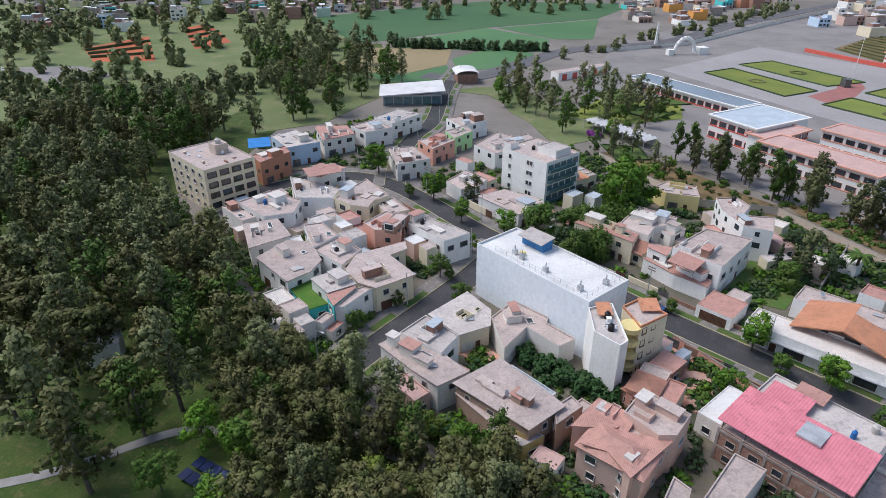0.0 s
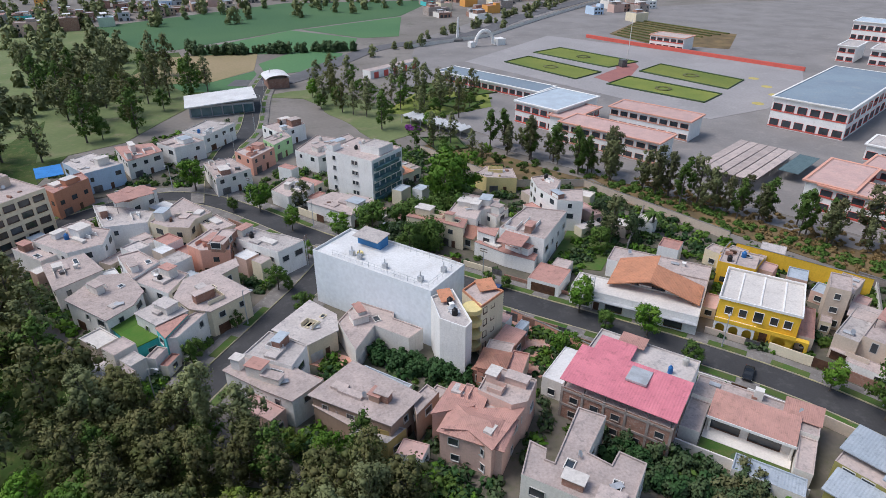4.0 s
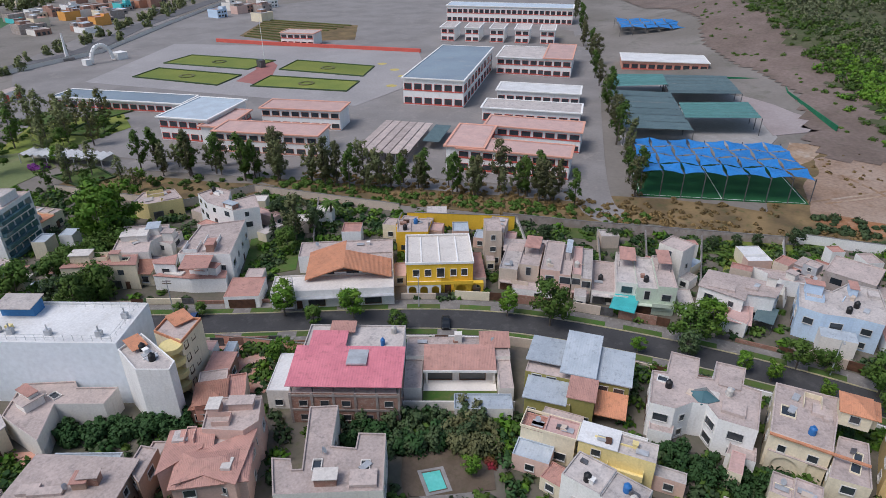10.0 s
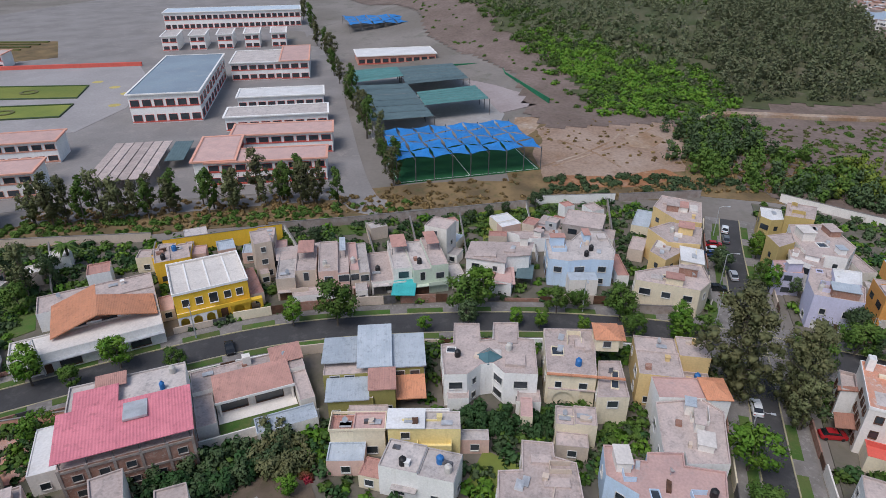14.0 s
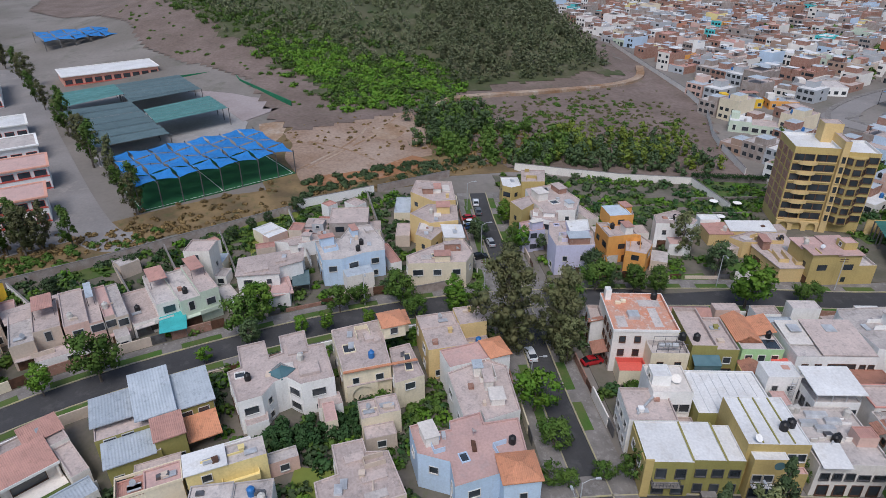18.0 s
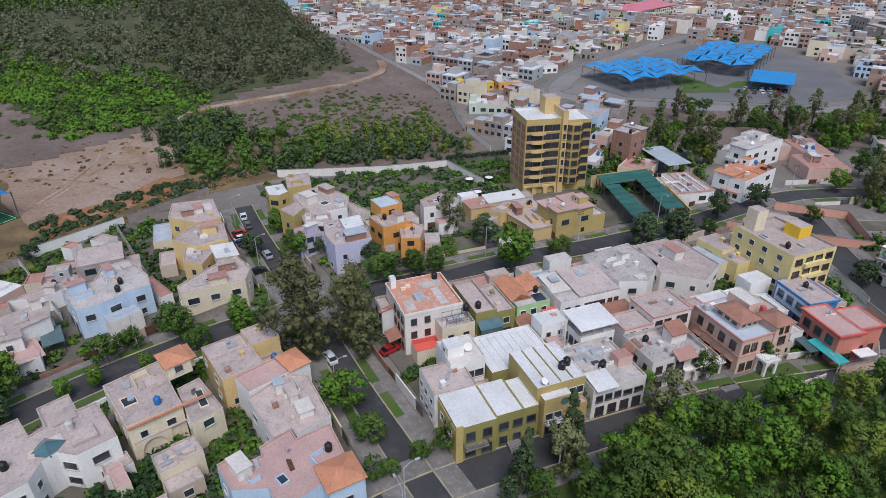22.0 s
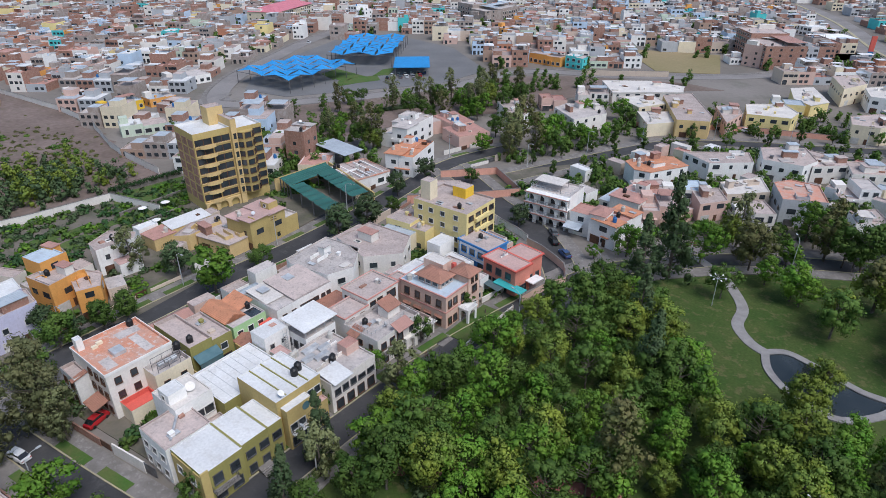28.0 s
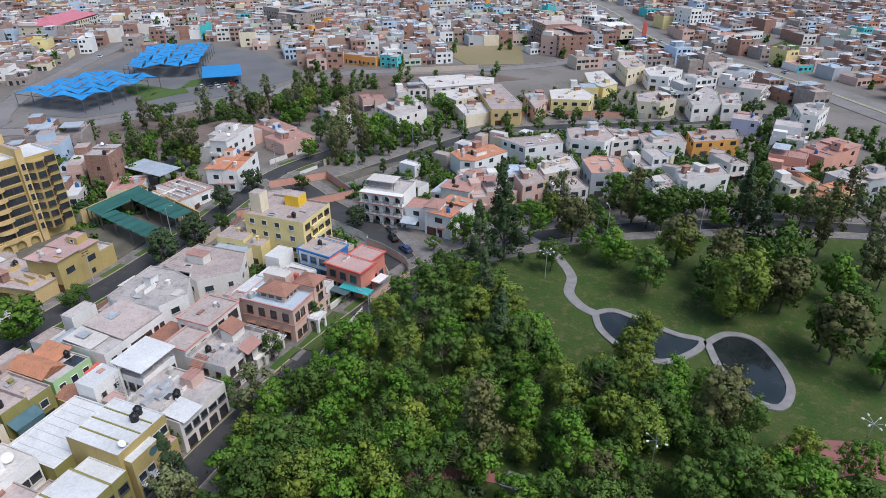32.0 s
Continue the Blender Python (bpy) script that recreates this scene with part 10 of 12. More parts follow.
sheet("ground_dirt", ragged([(98, 168), (113, 126), (129, 94), (151, 58), (166, 31), (184, 31), (171, 62), (158, 82), (140, 110), (118, 158)], 2, 4, 7), 0.163, DRYGRASS, "strip of dry yellow-brown grass along the school fence", "dry ground")

STRIP = [(48, 206), (65, 215), (89, 178), (111, 141), (104, 128), (90, 149), (69, 171), (49, 193)]
sheet("ground_dirt", ragged(STRIP, 2, 4, 8), 0.153, DRYGRASS, "rough dry ground between back walls and school road", "dry ground")
sheet("ground_dirt", ragged([(0, 300), (22, 288), (42, 219), (62, 226), (60, 253), (34, 308)], 3, 5, 9), 0.147, MEADOW, "worn grass under the trees before the school gate", "dry ground")
bushes("strip_scrub", STRIP, 60, 0.6, 1.8, 16, 0.4, LEAVES["mid"], 66, "green scrub between back walls and school road", fade=2)
bushes("strip_scrub", STRIP, 40, 0.5, 1.3, 14, 0.34, LEAVES["brown"], 67, "brown-green scrub between back walls and school road", fade=2)

# park path, ponds and lamps
PATHLINE = smooth([(17, -148), (10, -142), (6, -136), (3, -129), (3, -122), (0, -117), (-3, -115)])
ribbon("path", PATHLINE, 2.4, 0.24, PATHSTONE, "winding pale stone path through the lawn", "path")
P1_ = smooth([(-3, -115), (-6.5, -117), (-11, -115.5), (-19, -111.5), (-24, -110.5), (-22, -106), (-16, -101.5), (-9.5, -103.5), (-4.5, -109), (-3, -115)])
P2_ = smooth([(-25, -110), (-29, -114), (-34, -113.5), (-37, -107.5), (-38, -99.5), (-35, -93.5), (-30, -95.5), (-26.5, -102), (-25, -110)])
for ring in (P1_[:-1], P2_[:-1]):
    ribbon("pond_rim", ring, 1.5, 0.34, PATHSTONE, "pale stone walk round the pond", "path", closed=True)
    sheet("pond", ring, 0.17, WATER, "dark still pond water", "pond")
ribbon("path", smooth([(-110, 60), (-66, 65), (-44, 75.5), (-35, 75)]), 1.8, 0.2, PATHSTONE, "curving pale path in the wood", "path")
ribbon("path", smooth([(46, -52), (30, -60), (14, -66), (0, -66), (-20, -68)]), 2.2, 0.22, BRICKRED, "red paved path under the park trees", "path")
ribbon("path", smooth([(-30, -76), (-42, -84), (-52, -84), (-64, -92)]), 7, 0.22, BRICKRED, "red paved steps in the park", "path")
st = thing("park_steps", 6.5, -66, 70, "wide stone steps in the park", "steps")
for k in range(6):
    boxpart("step", PATHSTONE, st, -1.6, 1.6, -1.8 + 0.6 * k, -1.2 + 0.6 * k, 0.1, 0.35 + 0.15 * k)


def park_lamp(x, y):
    t = thing("park_lamp", x, y, x * 7 % 60, "white park lamp with six radial arms", "lamp", "park lamps")
    bm = bmesh.new()
    tube(bm, (0, 0, 0), (0, 0, 7), 0.09, 0.06, 8)
    part("pole", bm, PALEMETAL, t)
    for k in range(6):
        a = radians(60 * k)
        bm = bmesh.new()
        tube(bm, (0, 0, 6.9), (1.4 * math.cos(a), 1.4 * math.sin(a), 7.3), 0.04, 0.03, 5)
        o = part("arm", bm, PALEMETAL, t)
        bm = bmesh.new()
        tube(bm, (1.35 * math.cos(a), 1.35 * math.sin(a), 7.24), (1.75 * math.cos(a), 1.75 * math.sin(a), 7.30), 0.16, 0.12, 8)
        part("lamp_head", bm, ARCHW, o)


for x, y in ((9, -127), (-13, -73), (-45, -85)):
    park_lamp(x, y)
s = thing("solar_panels", -36, 65, -30, "rows of dark blue solar panels on the grass", "solar panel")
SOLAR = material("solar_cells", (0.012, 0.02, 0.07), (0.02, 0.03, 0.09), 0.5, 3, 0.15, 0.0, spec=0.8)
for k in range(8):
    o = boxpart("panel", SOLAR, s, -3.6 + 1.7 * (k % 4), -2.1 + 1.7 * (k % 4), -1.2 + 2.6 * (k // 4), 0.8 + 2.6 * (k // 4), 0.9, 0.98)
for k in range(4):
    bm = bmesh.new()
    tube(bm, (-2.8 + 1.7 * k, 0, 0), (-2.8 + 1.7 * k, 0, 0.9), 0.06, 0.06, 6)
    tube(bm, (-2.8 + 1.7 * k, 2.4, 0), (-2.8 + 1.7 * k, 2.4, 0.9), 0.06, 0.06, 6)
    part("stand", bm, STEEL, s)
w = thing("shed", -64, 95, 20, "small white shed among the eucalyptus trees", "shed")
volume(w, -3, 3, -2.5, 2.5, 0, 4.5, WALLS["white"], ROOFS["white"], 0.1)


# ---- walls, yards and gardens ----
g = thing("gatehouse", 11.5, 318, 8, "brick gatehouse under an arched white sheet roof", "gatehouse")
volume(g, -5, 5, -6, 6, 0, 4.6, WALLS["brick"], ROOFS["dust"], 0.2)
bm = bmesh.new()
for k in range(8):
    a0, a1 = math.pi * k / 8, math.pi * (k + 1) / 8
    v = [bm.verts.new((-6 * math.cos(a), y, 4.7 + 1.8 * math.sin(a))) for a, y in ((a0, -7), (a1, -7), (a1, 7), (a0, 7))]
    bm.faces.new(v)
part("arched_roof", bm, ROOFS["white"], g)
for pts in ([(70, 292), (84, 300), (92, 288), (78, 280)], [(77, 262), (88, 270), (97, 258), (86, 250)], [(96, 284), (108, 286), (110, 274), (100, 272)], [(58, 219), (60, 203), (71, 203), (71, 216)]):
    sheet("lawn", pts, 0.20, GARDEN, "small school lawn with clipped edges", "lawn")
    ribbon("edging_hedge", pts, 0.7, 0.65, LEAVES["dark"], "low dark clipped edging hedge", "hedge", thick=0.55, closed=True)
for x, y, z in ((419, 235, 1.5), (410, 226, 1.6), (392, 213, 1.4), (373, 201, 1.6), (350, 186, 1.4), (329, 172, 1.5), (317, 162, 1.3)):
    plant("school", x, y, z)
for x, y, z in ((165, 75, 0.95), (173, 79, 0.85), (180, 82, 0.75), (192, 86, 0.7)):
    plant("cone", x, y, z)
for x, y, z in ((98, 333, 0.9), (74, 282, 1.0), (88, 262, 0.95), (71, 210, 0.8), (51, 247, 0.8), (29, 299, 0.8), (44, 279, 0.9), (33, 291, 0.8), (51, 280, 0.9), (25, 349, 0.8)):
    plant("eucw", x, y, z)
wall_run([(96, 392), (156, 414), (236, 486), (330, 565)], 2.4, WALLS["offwhite"], "long pale wall of the compound beside the avenue")
wall_run([(54, 205), (73, 165), (94, 159), (113, 116)], 2.4, WALLS["beige"], "long weathered boundary wall of the gardens")
wall_run([(127, 90), (138, 69), (150, 49), (163, 27)], 2.6, WALLS["raw"], "grey block boundary wall behind the gardens")
wall_run([(166, 26), (175, 4)], 2.8, WALLS["white"], "white panelled boundary wall")
wall_run([(176, 3), (186, -20)], 2.4, WALLS["raw"], "grey block boundary wall behind the gardens")
wall_run([(190, -42), (184, -56), (177, -74), (172, -94), (152, -96)], 2.6, WALLS["offwhite"], "pale boundary wall below the dry slope")
wall_run([(430, -150), (388, -146), (329, -143), (280, -141), (248, -136), (216, -123), (201, -119), (178, -115)], 2.6, WALLS["offwhite"], "pale pinkish wall between hill and town")
wall_run([(107, 107), (124, 84)], 4.6, WALLS["yellow"], "tall bright yellow garden wall")
wall_run([(106, 108), (100, 104)], 4.6, WALLS["yellow"], "tall bright yellow garden wall")
wall_run([(45.2, 99.5), (55.8, 82.7)], 2.2, WALLS["salmon"], "red plastered front wall beside the street")
wall_run([(96, -138), (84, -147), (70, -160), (84, -172), (98, -160)], 2.6, WALLS["salmon"], "salmon wall round an empty lot")
for k, (x0, y0, x1, y1) in enumerate(((66, 134, 82, 150), (84, 118, 101, 137), (107, 76, 118, 88), (108, 66, 128, 86), (116, 54, 136, 66), (119, 44, 143, 56), (121, 33, 150, 44), (132, 19, 163, 28), (137, 1, 172, 6), (116, -1, 120, -17), (124, -20, 166, -18))):
    wall_run([(x0, y0), (x1, y1)], 2.3, WALLS[("beige", "raw", "offwhite", "white")[k % 4]], "garden wall between two lots")


def free(x, y, pad=0.8):
    """Whether a spot in a block is clear of houses and streets."""
    for hx, hy, ang, w, d in FOOT:
        c, s = math.cos(radians(ang)), math.sin(radians(ang))
        u, v = (x - hx) * c + (y - hy) * s, -(x - hx) * s + (y - hy) * c
        if abs(u) < w / 2 + pad and abs(v) < d / 2 + pad:
            return False
    return not any(near_line(x, y, l, 7.6) for l in (S1, S2, S3, S4, S1N, S5, S6))


BLOCKS = {
    "a": [(-32, 86), (-8, 116), (4, 134), (-20, 170), (-40, 182), (-62, 168), (-54, 140), (-38, 112)],
    "b": [(-12, 92), (10, 120), (20, 128), (44, 104), (64, 84), (84, 60), (100, 20), (106, -20), (60, -22), (54, 10), (50, 30), (30, 50), (12, 62), (-8, 80)],
    "c": [(18, 150), (44, 118), (66, 96), (90, 70), (104, 40), (116, 2), (118, -20), (172, -18), (176, 4), (163, 26), (138, 68), (113, 114), (94, 157), (73, 163), (54, 208), (30, 215), (4, 200), (-8, 180)],
    "d": [(104, -36), (98, -110), (80, -136), (60, -137), (46, -112), (52, -84), (62, -36)],
    "e": [(120, -36), (186, -34), (176, -95), (150, -150), (112, -150), (112, -60)],
    "f": [(-14, 190), (-20, 240), (-10, 262), (-40, 246), (-66, 215), (-60, 190), (-36, 196)],
    "g": [(30, -150), (62, -152), (88, -170), (60, -200), (36, -240), (-40, -240), (-48, -184), (6, -168)],
}
def annexes():
    """Low single-storey outbuildings that fill the lots beside the houses."""
    rnd = random.Random(61)
    made = []
    for x, y, ang, w, d in list(FOOT):
        if math.hypot(x, y) > 175 or w > 24:
            continue
        c, s = math.cos(radians(ang)), math.sin(radians(ang))
        for side in ("e", "w", "n", "s"):
            aw, ad = (rnd.uniform(2.6, 4.6), rnd.uniform(0.4, 0.8) * d) if side in "ew" else (rnd.uniform(0.4, 0.8) * w, rnd.uniform(2.6, 4.6))
            u = (w / 2 + aw / 2 + 0.02) * (1 if side == "e" else -1) if side in "ew" else rnd.uniform(-0.2, 0.2) * w
            v = (d / 2 + ad / 2 + 0.02) * (1 if side == "n" else -1) if side in "ns" else rnd.uniform(-0.15, 0.2) * d
            X, Y = x + u * c - v * s, y + u * s + v * c
            ok = True
            for fu in (-1, -0.3, 0.3, 1):
                for fv in (-1, 0, 1):
                    a, b = u + fu * (aw / 2 - 0.1), v + fv * (ad / 2 - 0.1)
                    if not free(x + a * c - b * s, y + a * s + b * c, -0.02) or not any(inside(x + a * c - b * s, y + a * s + b * c, p) for p in BLOCKS.values()):
                        ok = False
            if not ok or rnd.random() < 0.12 or (inside(X, Y, BLOCKS["d"]) and Y > -43) or (math.hypot(X, Y) < 88 and rnd.random() < 0.6):
                continue
            top = rnd.choice((3.2, 5.4, 5.9)) if inside(X, Y, BLOCKS["d"]) else rnd.choice((2.8, 3.1, 3.4, 4.2))
            h = thing("outbuilding", X, Y, ang, "low flat-roofed outbuilding beside a house", "outbuilding", "outbuildings")
            wall = rnd.choice(("offwhite", "white", "beige", "cream", "offwhite", "pink"))
            roof = rnd.choice(("dust", "dust", "grey", "tilepink", "sheetgrey", "white", "pinkflat"))
            volume(h, -aw / 2, aw / 2, -ad / 2, ad / 2, 0, top, WALLS[wall], ROOFS[roof], rnd.choice((0.12, 0.3)))
            (plain_window)(h, 0, -ad / 2, 1.0, 0, 1.3, 1.2)
            FOOT.append((X, Y, ang, aw, ad))



def infill(block, ang, tries, most, seed, lo, hi):
    """Attached low rooms, patios and covered yards that fill the gaps between the houses of a block."""
    rnd = random.Random(seed)
    poly = BLOCKS[block]
    xs, ys = [p[0] for p in poly], [p[1] for p in poly]
    c, s = math.cos(radians(ang)), math.sin(radians(ang))
    made = 0
    for k in range(tries):
        x, y, w, d = rnd.uniform(min(xs), max(xs)), rnd.uniform(min(ys), max(ys)), rnd.uniform(3.0, 6.5), rnd.uniform(2.6, 5.5)
        spots_ = [(x + u * w / 2 * c - v * d / 2 * s, y + u * w / 2 * s + v * d / 2 * c) for u in (-1, -0.35, 0.35, 1) for v in (-1, 0, 1)]
        if made >= most or not all(inside(a, b, poly) and free(a, b, 0.05) for a, b in spots_):
            continue
        made += 1
        top = rnd.uniform(lo, hi)
        h = thing("outbuilding", x, y, ang, "low attached room with a flat roof between two houses", "outbuilding", "outbuildings")
        volume(h, -w / 2, w / 2, -d / 2, d / 2, 0, top, WALLS[rnd.choice(("white", "offwhite", "white", "beige", "cream", "pink"))], ROOFS[rnd.choice(("dust", "dust", "grey", "bone", "tilepink", "sheetgrey", "white"))], rnd.choice((0.1, 0.3)))
        FOOT.append((x, y, ang, w, d))


annexes()
infill("a", -50, 2600, 34, 71, 3.0, 6.0)
infill("d", -97, 2600, 12, 72, 3.0, 5.6)
infill("c", -48, 1500, 16, 73, 2.8, 5.0)
infill("g", -20, 1500, 22, 74, 2.8, 5.2)
bushes("dry_grass_tufts", [(170, 30), (190, 4), (205, -28), (240, -36), (226, -60), (196, -40), (184, -8), (160, 40), (120, 112), (108, 160), (118, 160), (150, 98)], 620, 0.4, 1.1, 12, 0.4, LEAVES["straw"], 48, "tufts of dry straw-coloured grass", "dry grass")
bushes("dry_grass_tufts", [(205, 24), (212, -20), (262, -24), (256, 30), (230, 40)], 90, 0.3, 0.9, 12, 0.35, LEAVES["straw"], 49, "tufts of dry straw-coloured grass on the dirt lot", "dry grass")
bushes("bank_trees", [(150, -122), (178, -120), (208, -138), (196, -172), (164, -186), (128, -172), (118, -152), (140, -140)], 130, 0.9, 2.4, 26, 0.5, LEAVES["mid"], 50, "green bank planting behind the brick flats", "shrubs", 1.5, clear=lambda x, y: free(x, y, 0.8))

YARDSOIL = material("bare_yard_soil", (0.155, 0.115, 0.085), (0.115, 0.085, 0.06), 0.3, 2.0, 0.97, 0.6, stain=(0.07, 0.08, 0.03), amount=0.5)
YARD = material("yard_concrete", (0.17, 0.145, 0.12), (0.10, 0.095, 0.07), 0.16, 1.5, 0.95, 0.3, stain=(0.10, 0.11, 0.05))
for k, (name, poly) in enumerate(BLOCKS.items()):
    sheet("yard_floor", poly, 0.20 + 0.003 * k, YARD, "patchy concrete and earth yards between the houses", "yard")
    area = abs(sum(a[0] * b[1] - b[0] * a[1] for a, b in zip(poly, poly[1:] + poly[:1]))) / 2
    for mat, share, s in (("dark", 0.6, 0), ("ivy", 0.4, 1), ("green", 0.35, 2), ("mid", 0.5, 3)):
        bushes("shrubs", poly, int(area / 20 * share), 0.7, 2.3, 7, 0.50, LEAVES[mat], 100 + 7 * k + s, "garden shrubs and hedges between the houses", clear=lambda x, y: free(x, y, 0.7))
rnd = random.Random(9)
for name in "abce":
    poly = BLOCKS[name]
    xs, ys = [p[0] for p in poly], [p[1] for p in poly]
    made = 0
    for k in range(500):
        x, y, s = rnd.uniform(min(xs), max(xs)), rnd.uniform(min(ys), max(ys)), rnd.uniform(2.2, 4.2)
        if made < 22 and inside(x, y, poly) and free(x, y, s * 0.9):
            a = rnd.choice((-50, -60, -75)) if name != "e" else -90
            pts = [(x + s * (u * math.cos(radians(a)) - v * 0.7 * math.sin(radians(a))), y + s * (u * math.sin(radians(a)) + v * 0.7 * math.cos(radians(a)))) for u, v in ((-1, -1), (1, -1), (1, 1), (-1, 1))]
            sheet("garden_lawn", pts, 0.26 + 0.002 * made, GARDEN, "small garden lawn between house walls", "lawn")
            made += 1
for pts in ([(162.6, -21.8), (161.7, -23.2), (154, -23.2), (152.6, -21.8)], [(143.4, -21.8), (142.5, -23.2), (134, -23.2), (134.2, -21.8)], [(127.7, -19.8), (126.2, -21.4), (120.3, -21.4), (119.9, -19.2)]):
    sheet("garden_lawn", pts, 0.36, GARDEN, "small front lawn beside the lane", "lawn")
sheet("garden_lawn", [(62, 117), (78, 136), (89, 128), (73, 111)], 0.33, GARDEN, "bright green walled garden lawn", "lawn")
sheet("garden_lawn", [(138, 34), (158, 40), (164, 25), (146, 20)], 0.33, YLAWN, "yellowing walled garden lawn", "lawn")
sheet("garden_lawn", [(56, 12), (62, 17), (70, 16), (68, 8)], 0.33, YLAWN, "yellowing garden lawn with a stone path", "lawn")
sheet("yard_floor", [(43.2, 45.6), (47.6, 41.2), (53, 36.4), (56.2, 39.4), (59.8, 41.6), (54.4, 46.8), (48.5, 51.2), (45.4, 48.6)], 0.317, YARDSOIL, "bare brown earth yard round a small pool", "yard")
ribbon("pool_rim", [(45.7, 43.3), (48.5, 41.4), (50.8, 45.1), (48, 47.2)], 0.7, 0.352, PATHSTONE, "pale stone rim of the pool", "path", closed=True)
sheet("pool", [(46.2, 43.5), (48.4, 42), (50.2, 45), (48, 46.6)], 0.338, POOL, "small green-blue swimming pool", "pool")
sheet("pool_deck", [(43, 41), (50, 36.5), (55, 45), (48, 50)], 0.30, PAVING, "concrete deck round the pool", "paving")
bushes("garden_hedge", [(77.1, 22.2), (79.6, 9.8), (81.4, 6.2), (75.3, 5.8), (71.8, 20.5)], 46, 0.7, 1.5, 44, 0.26, LEAVES["ivy"], 76, "dark overgrown hedge between the gardens", "hedge", 1.3)
bushes("garden_hedge", [(81.9, -0.2), (83.8, -7.2), (80.1, -7.3), (77.8, -0.7)], 22, 0.6, 1.2, 44, 0.24, LEAVES["mid"], 77, "clipped green hedge in a house yard", "hedge", 1.2)
bushes("garden_hedge", [(62.7, 52.4), (64.1, 44.6), (56.6, 39.7), (53.7, 46.8)], 40, 0.8, 1.8, 44, 0.28, LEAVES["casuarina"], 78, "brownish creeper hedge on a garden bank", "hedge", 1.3)
bushes("garden_hedge", [(45.2, 65.3), (63.7, 47.1), (58.3, 42.8), (45.4, 54.4)], 60, 0.8, 1.6, 44, 0.26, LEAVES["dark"], 79, "dark creeper hedge below the brick building", "hedge", 1.3)
# ivy hedge behind the white building
bushes("ivy_hedge", [(13.5, 93), (16, 96.5), (31, 83), (28.5, 80)], 60, 0.9, 1.3, 60, 0.3, LEAVES["ivy"], 71, "thick dark ivy hedge over a garden wall", "hedge", 1.3)
bushes("ivy_hedge", [(38, 62), (54, 46), (58, 49), (44, 63)], 45, 0.9, 1.5, 60, 0.3, LEAVES["ivy"], 72, "dark creeper hedge behind the brick building", "hedge", 1.3)
bushes("flower_bush", [(56, 37), (59, 39), (58, 42), (55, 40)], 5, 0.8, 1.2, 60, 0.22, LEAVES["redfl"], 73, "red bougainvillea on a garden wall")
bushes("flower_bush", [(52, 229), (58, 233), (60, 229), (54, 225)], 8, 1.4, 2.2, 60, 0.35, LEAVES["purple"], 74, "purple bougainvillea mound")
bushes("tree_mass", [(28, 138), (36, 150), (52, 156), (56, 146), (44, 142), (36, 130)], 26, 2.4, 3.6, 130, 0.36, LEAVES["mid"], 75, "mass of green garden trees", "trees", 1.3)


# ---- verges, front walls and poles along the streets ----
def along(line, start, gap):
    """Places with direction at even steps along a line."""
    acc, want = 0.0, start
    for (a, b), (c, d) in zip(line, line[1:]):
        L = math.hypot(c - a, d - b)
        while want <= acc + L:
            t = (want - acc) / L
            yield a + (c - a) * t, b + (d - b) * t, math.degrees(math.atan2(d - b, c - a))
            want += gap
        acc += L


rnd = random.Random(15)
lines = [(S2, 6.8), (S3, 4.8), (S1, 6.4), (S4[:34], 6.0), (S1N, 6.4)]
cross = [(-15, 180), (14, 140), (112, -27), (57, -29), (103, -166), (39, -118), (7, 126)]
for line, wide in lines:
    for side in (-1, 1):
        for x, y, a in along(line, 8, 11):
            if any(math.hypot(x - cx, y - cy) < 14 for cx, cy in cross):
                continue
            n = (-math.sin(radians(a)) * side, math.cos(radians(a)) * side)
            g = tagged(boxpart("grass_verge", GARDEN, None, -3.6, 2.6 + rnd.uniform(0, 1.6), -0.9, 0.75, 0.2, 0.35), "strip of worn grass in the pavement", "verge", "verges", "structure")
            g.matrix_basis = pose(x + n[0] * (wide / 2 + 1.15), y + n[1] * (wide / 2 + 1.15), 0, 0, 0, a)
            if line in (S2, S4[:34], S3) and not (line == S4[:34] and n[0] < 0):
                X, Y = x + n[0] * (wide / 2 + 4.3), y + n[1] * (wide / 2 + 4.3)
                if all(abs((X - hx) * math.cos(radians(b)) + (Y - hy) * math.sin(radians(b))) > w / 2 or abs(-(X - hx) * math.sin(radians(b)) + (Y - hy) * math.cos(radians(b))) > d / 2 for hx, hy, b, w, d in FOOT):
                    hgt = rnd.choice((1.0, 1.6, 2.3))
                    f = thing("front_wall", X, Y, a, "low plastered front garden wall with a gate", "wall", "front walls")
                    boxpart("wall_panel", WALLS[rnd.choice(("white", "offwhite", "beige", "brick", "cream"))], f, -5.0, 2.6, -0.12, 0.12, 0, hgt)
                    boxpart("gate", rnd.choice((DARKWOOD, STEEL)), f, 2.62, 5.2, -0.05, 0.05, 0.28, max(1.5, hgt))


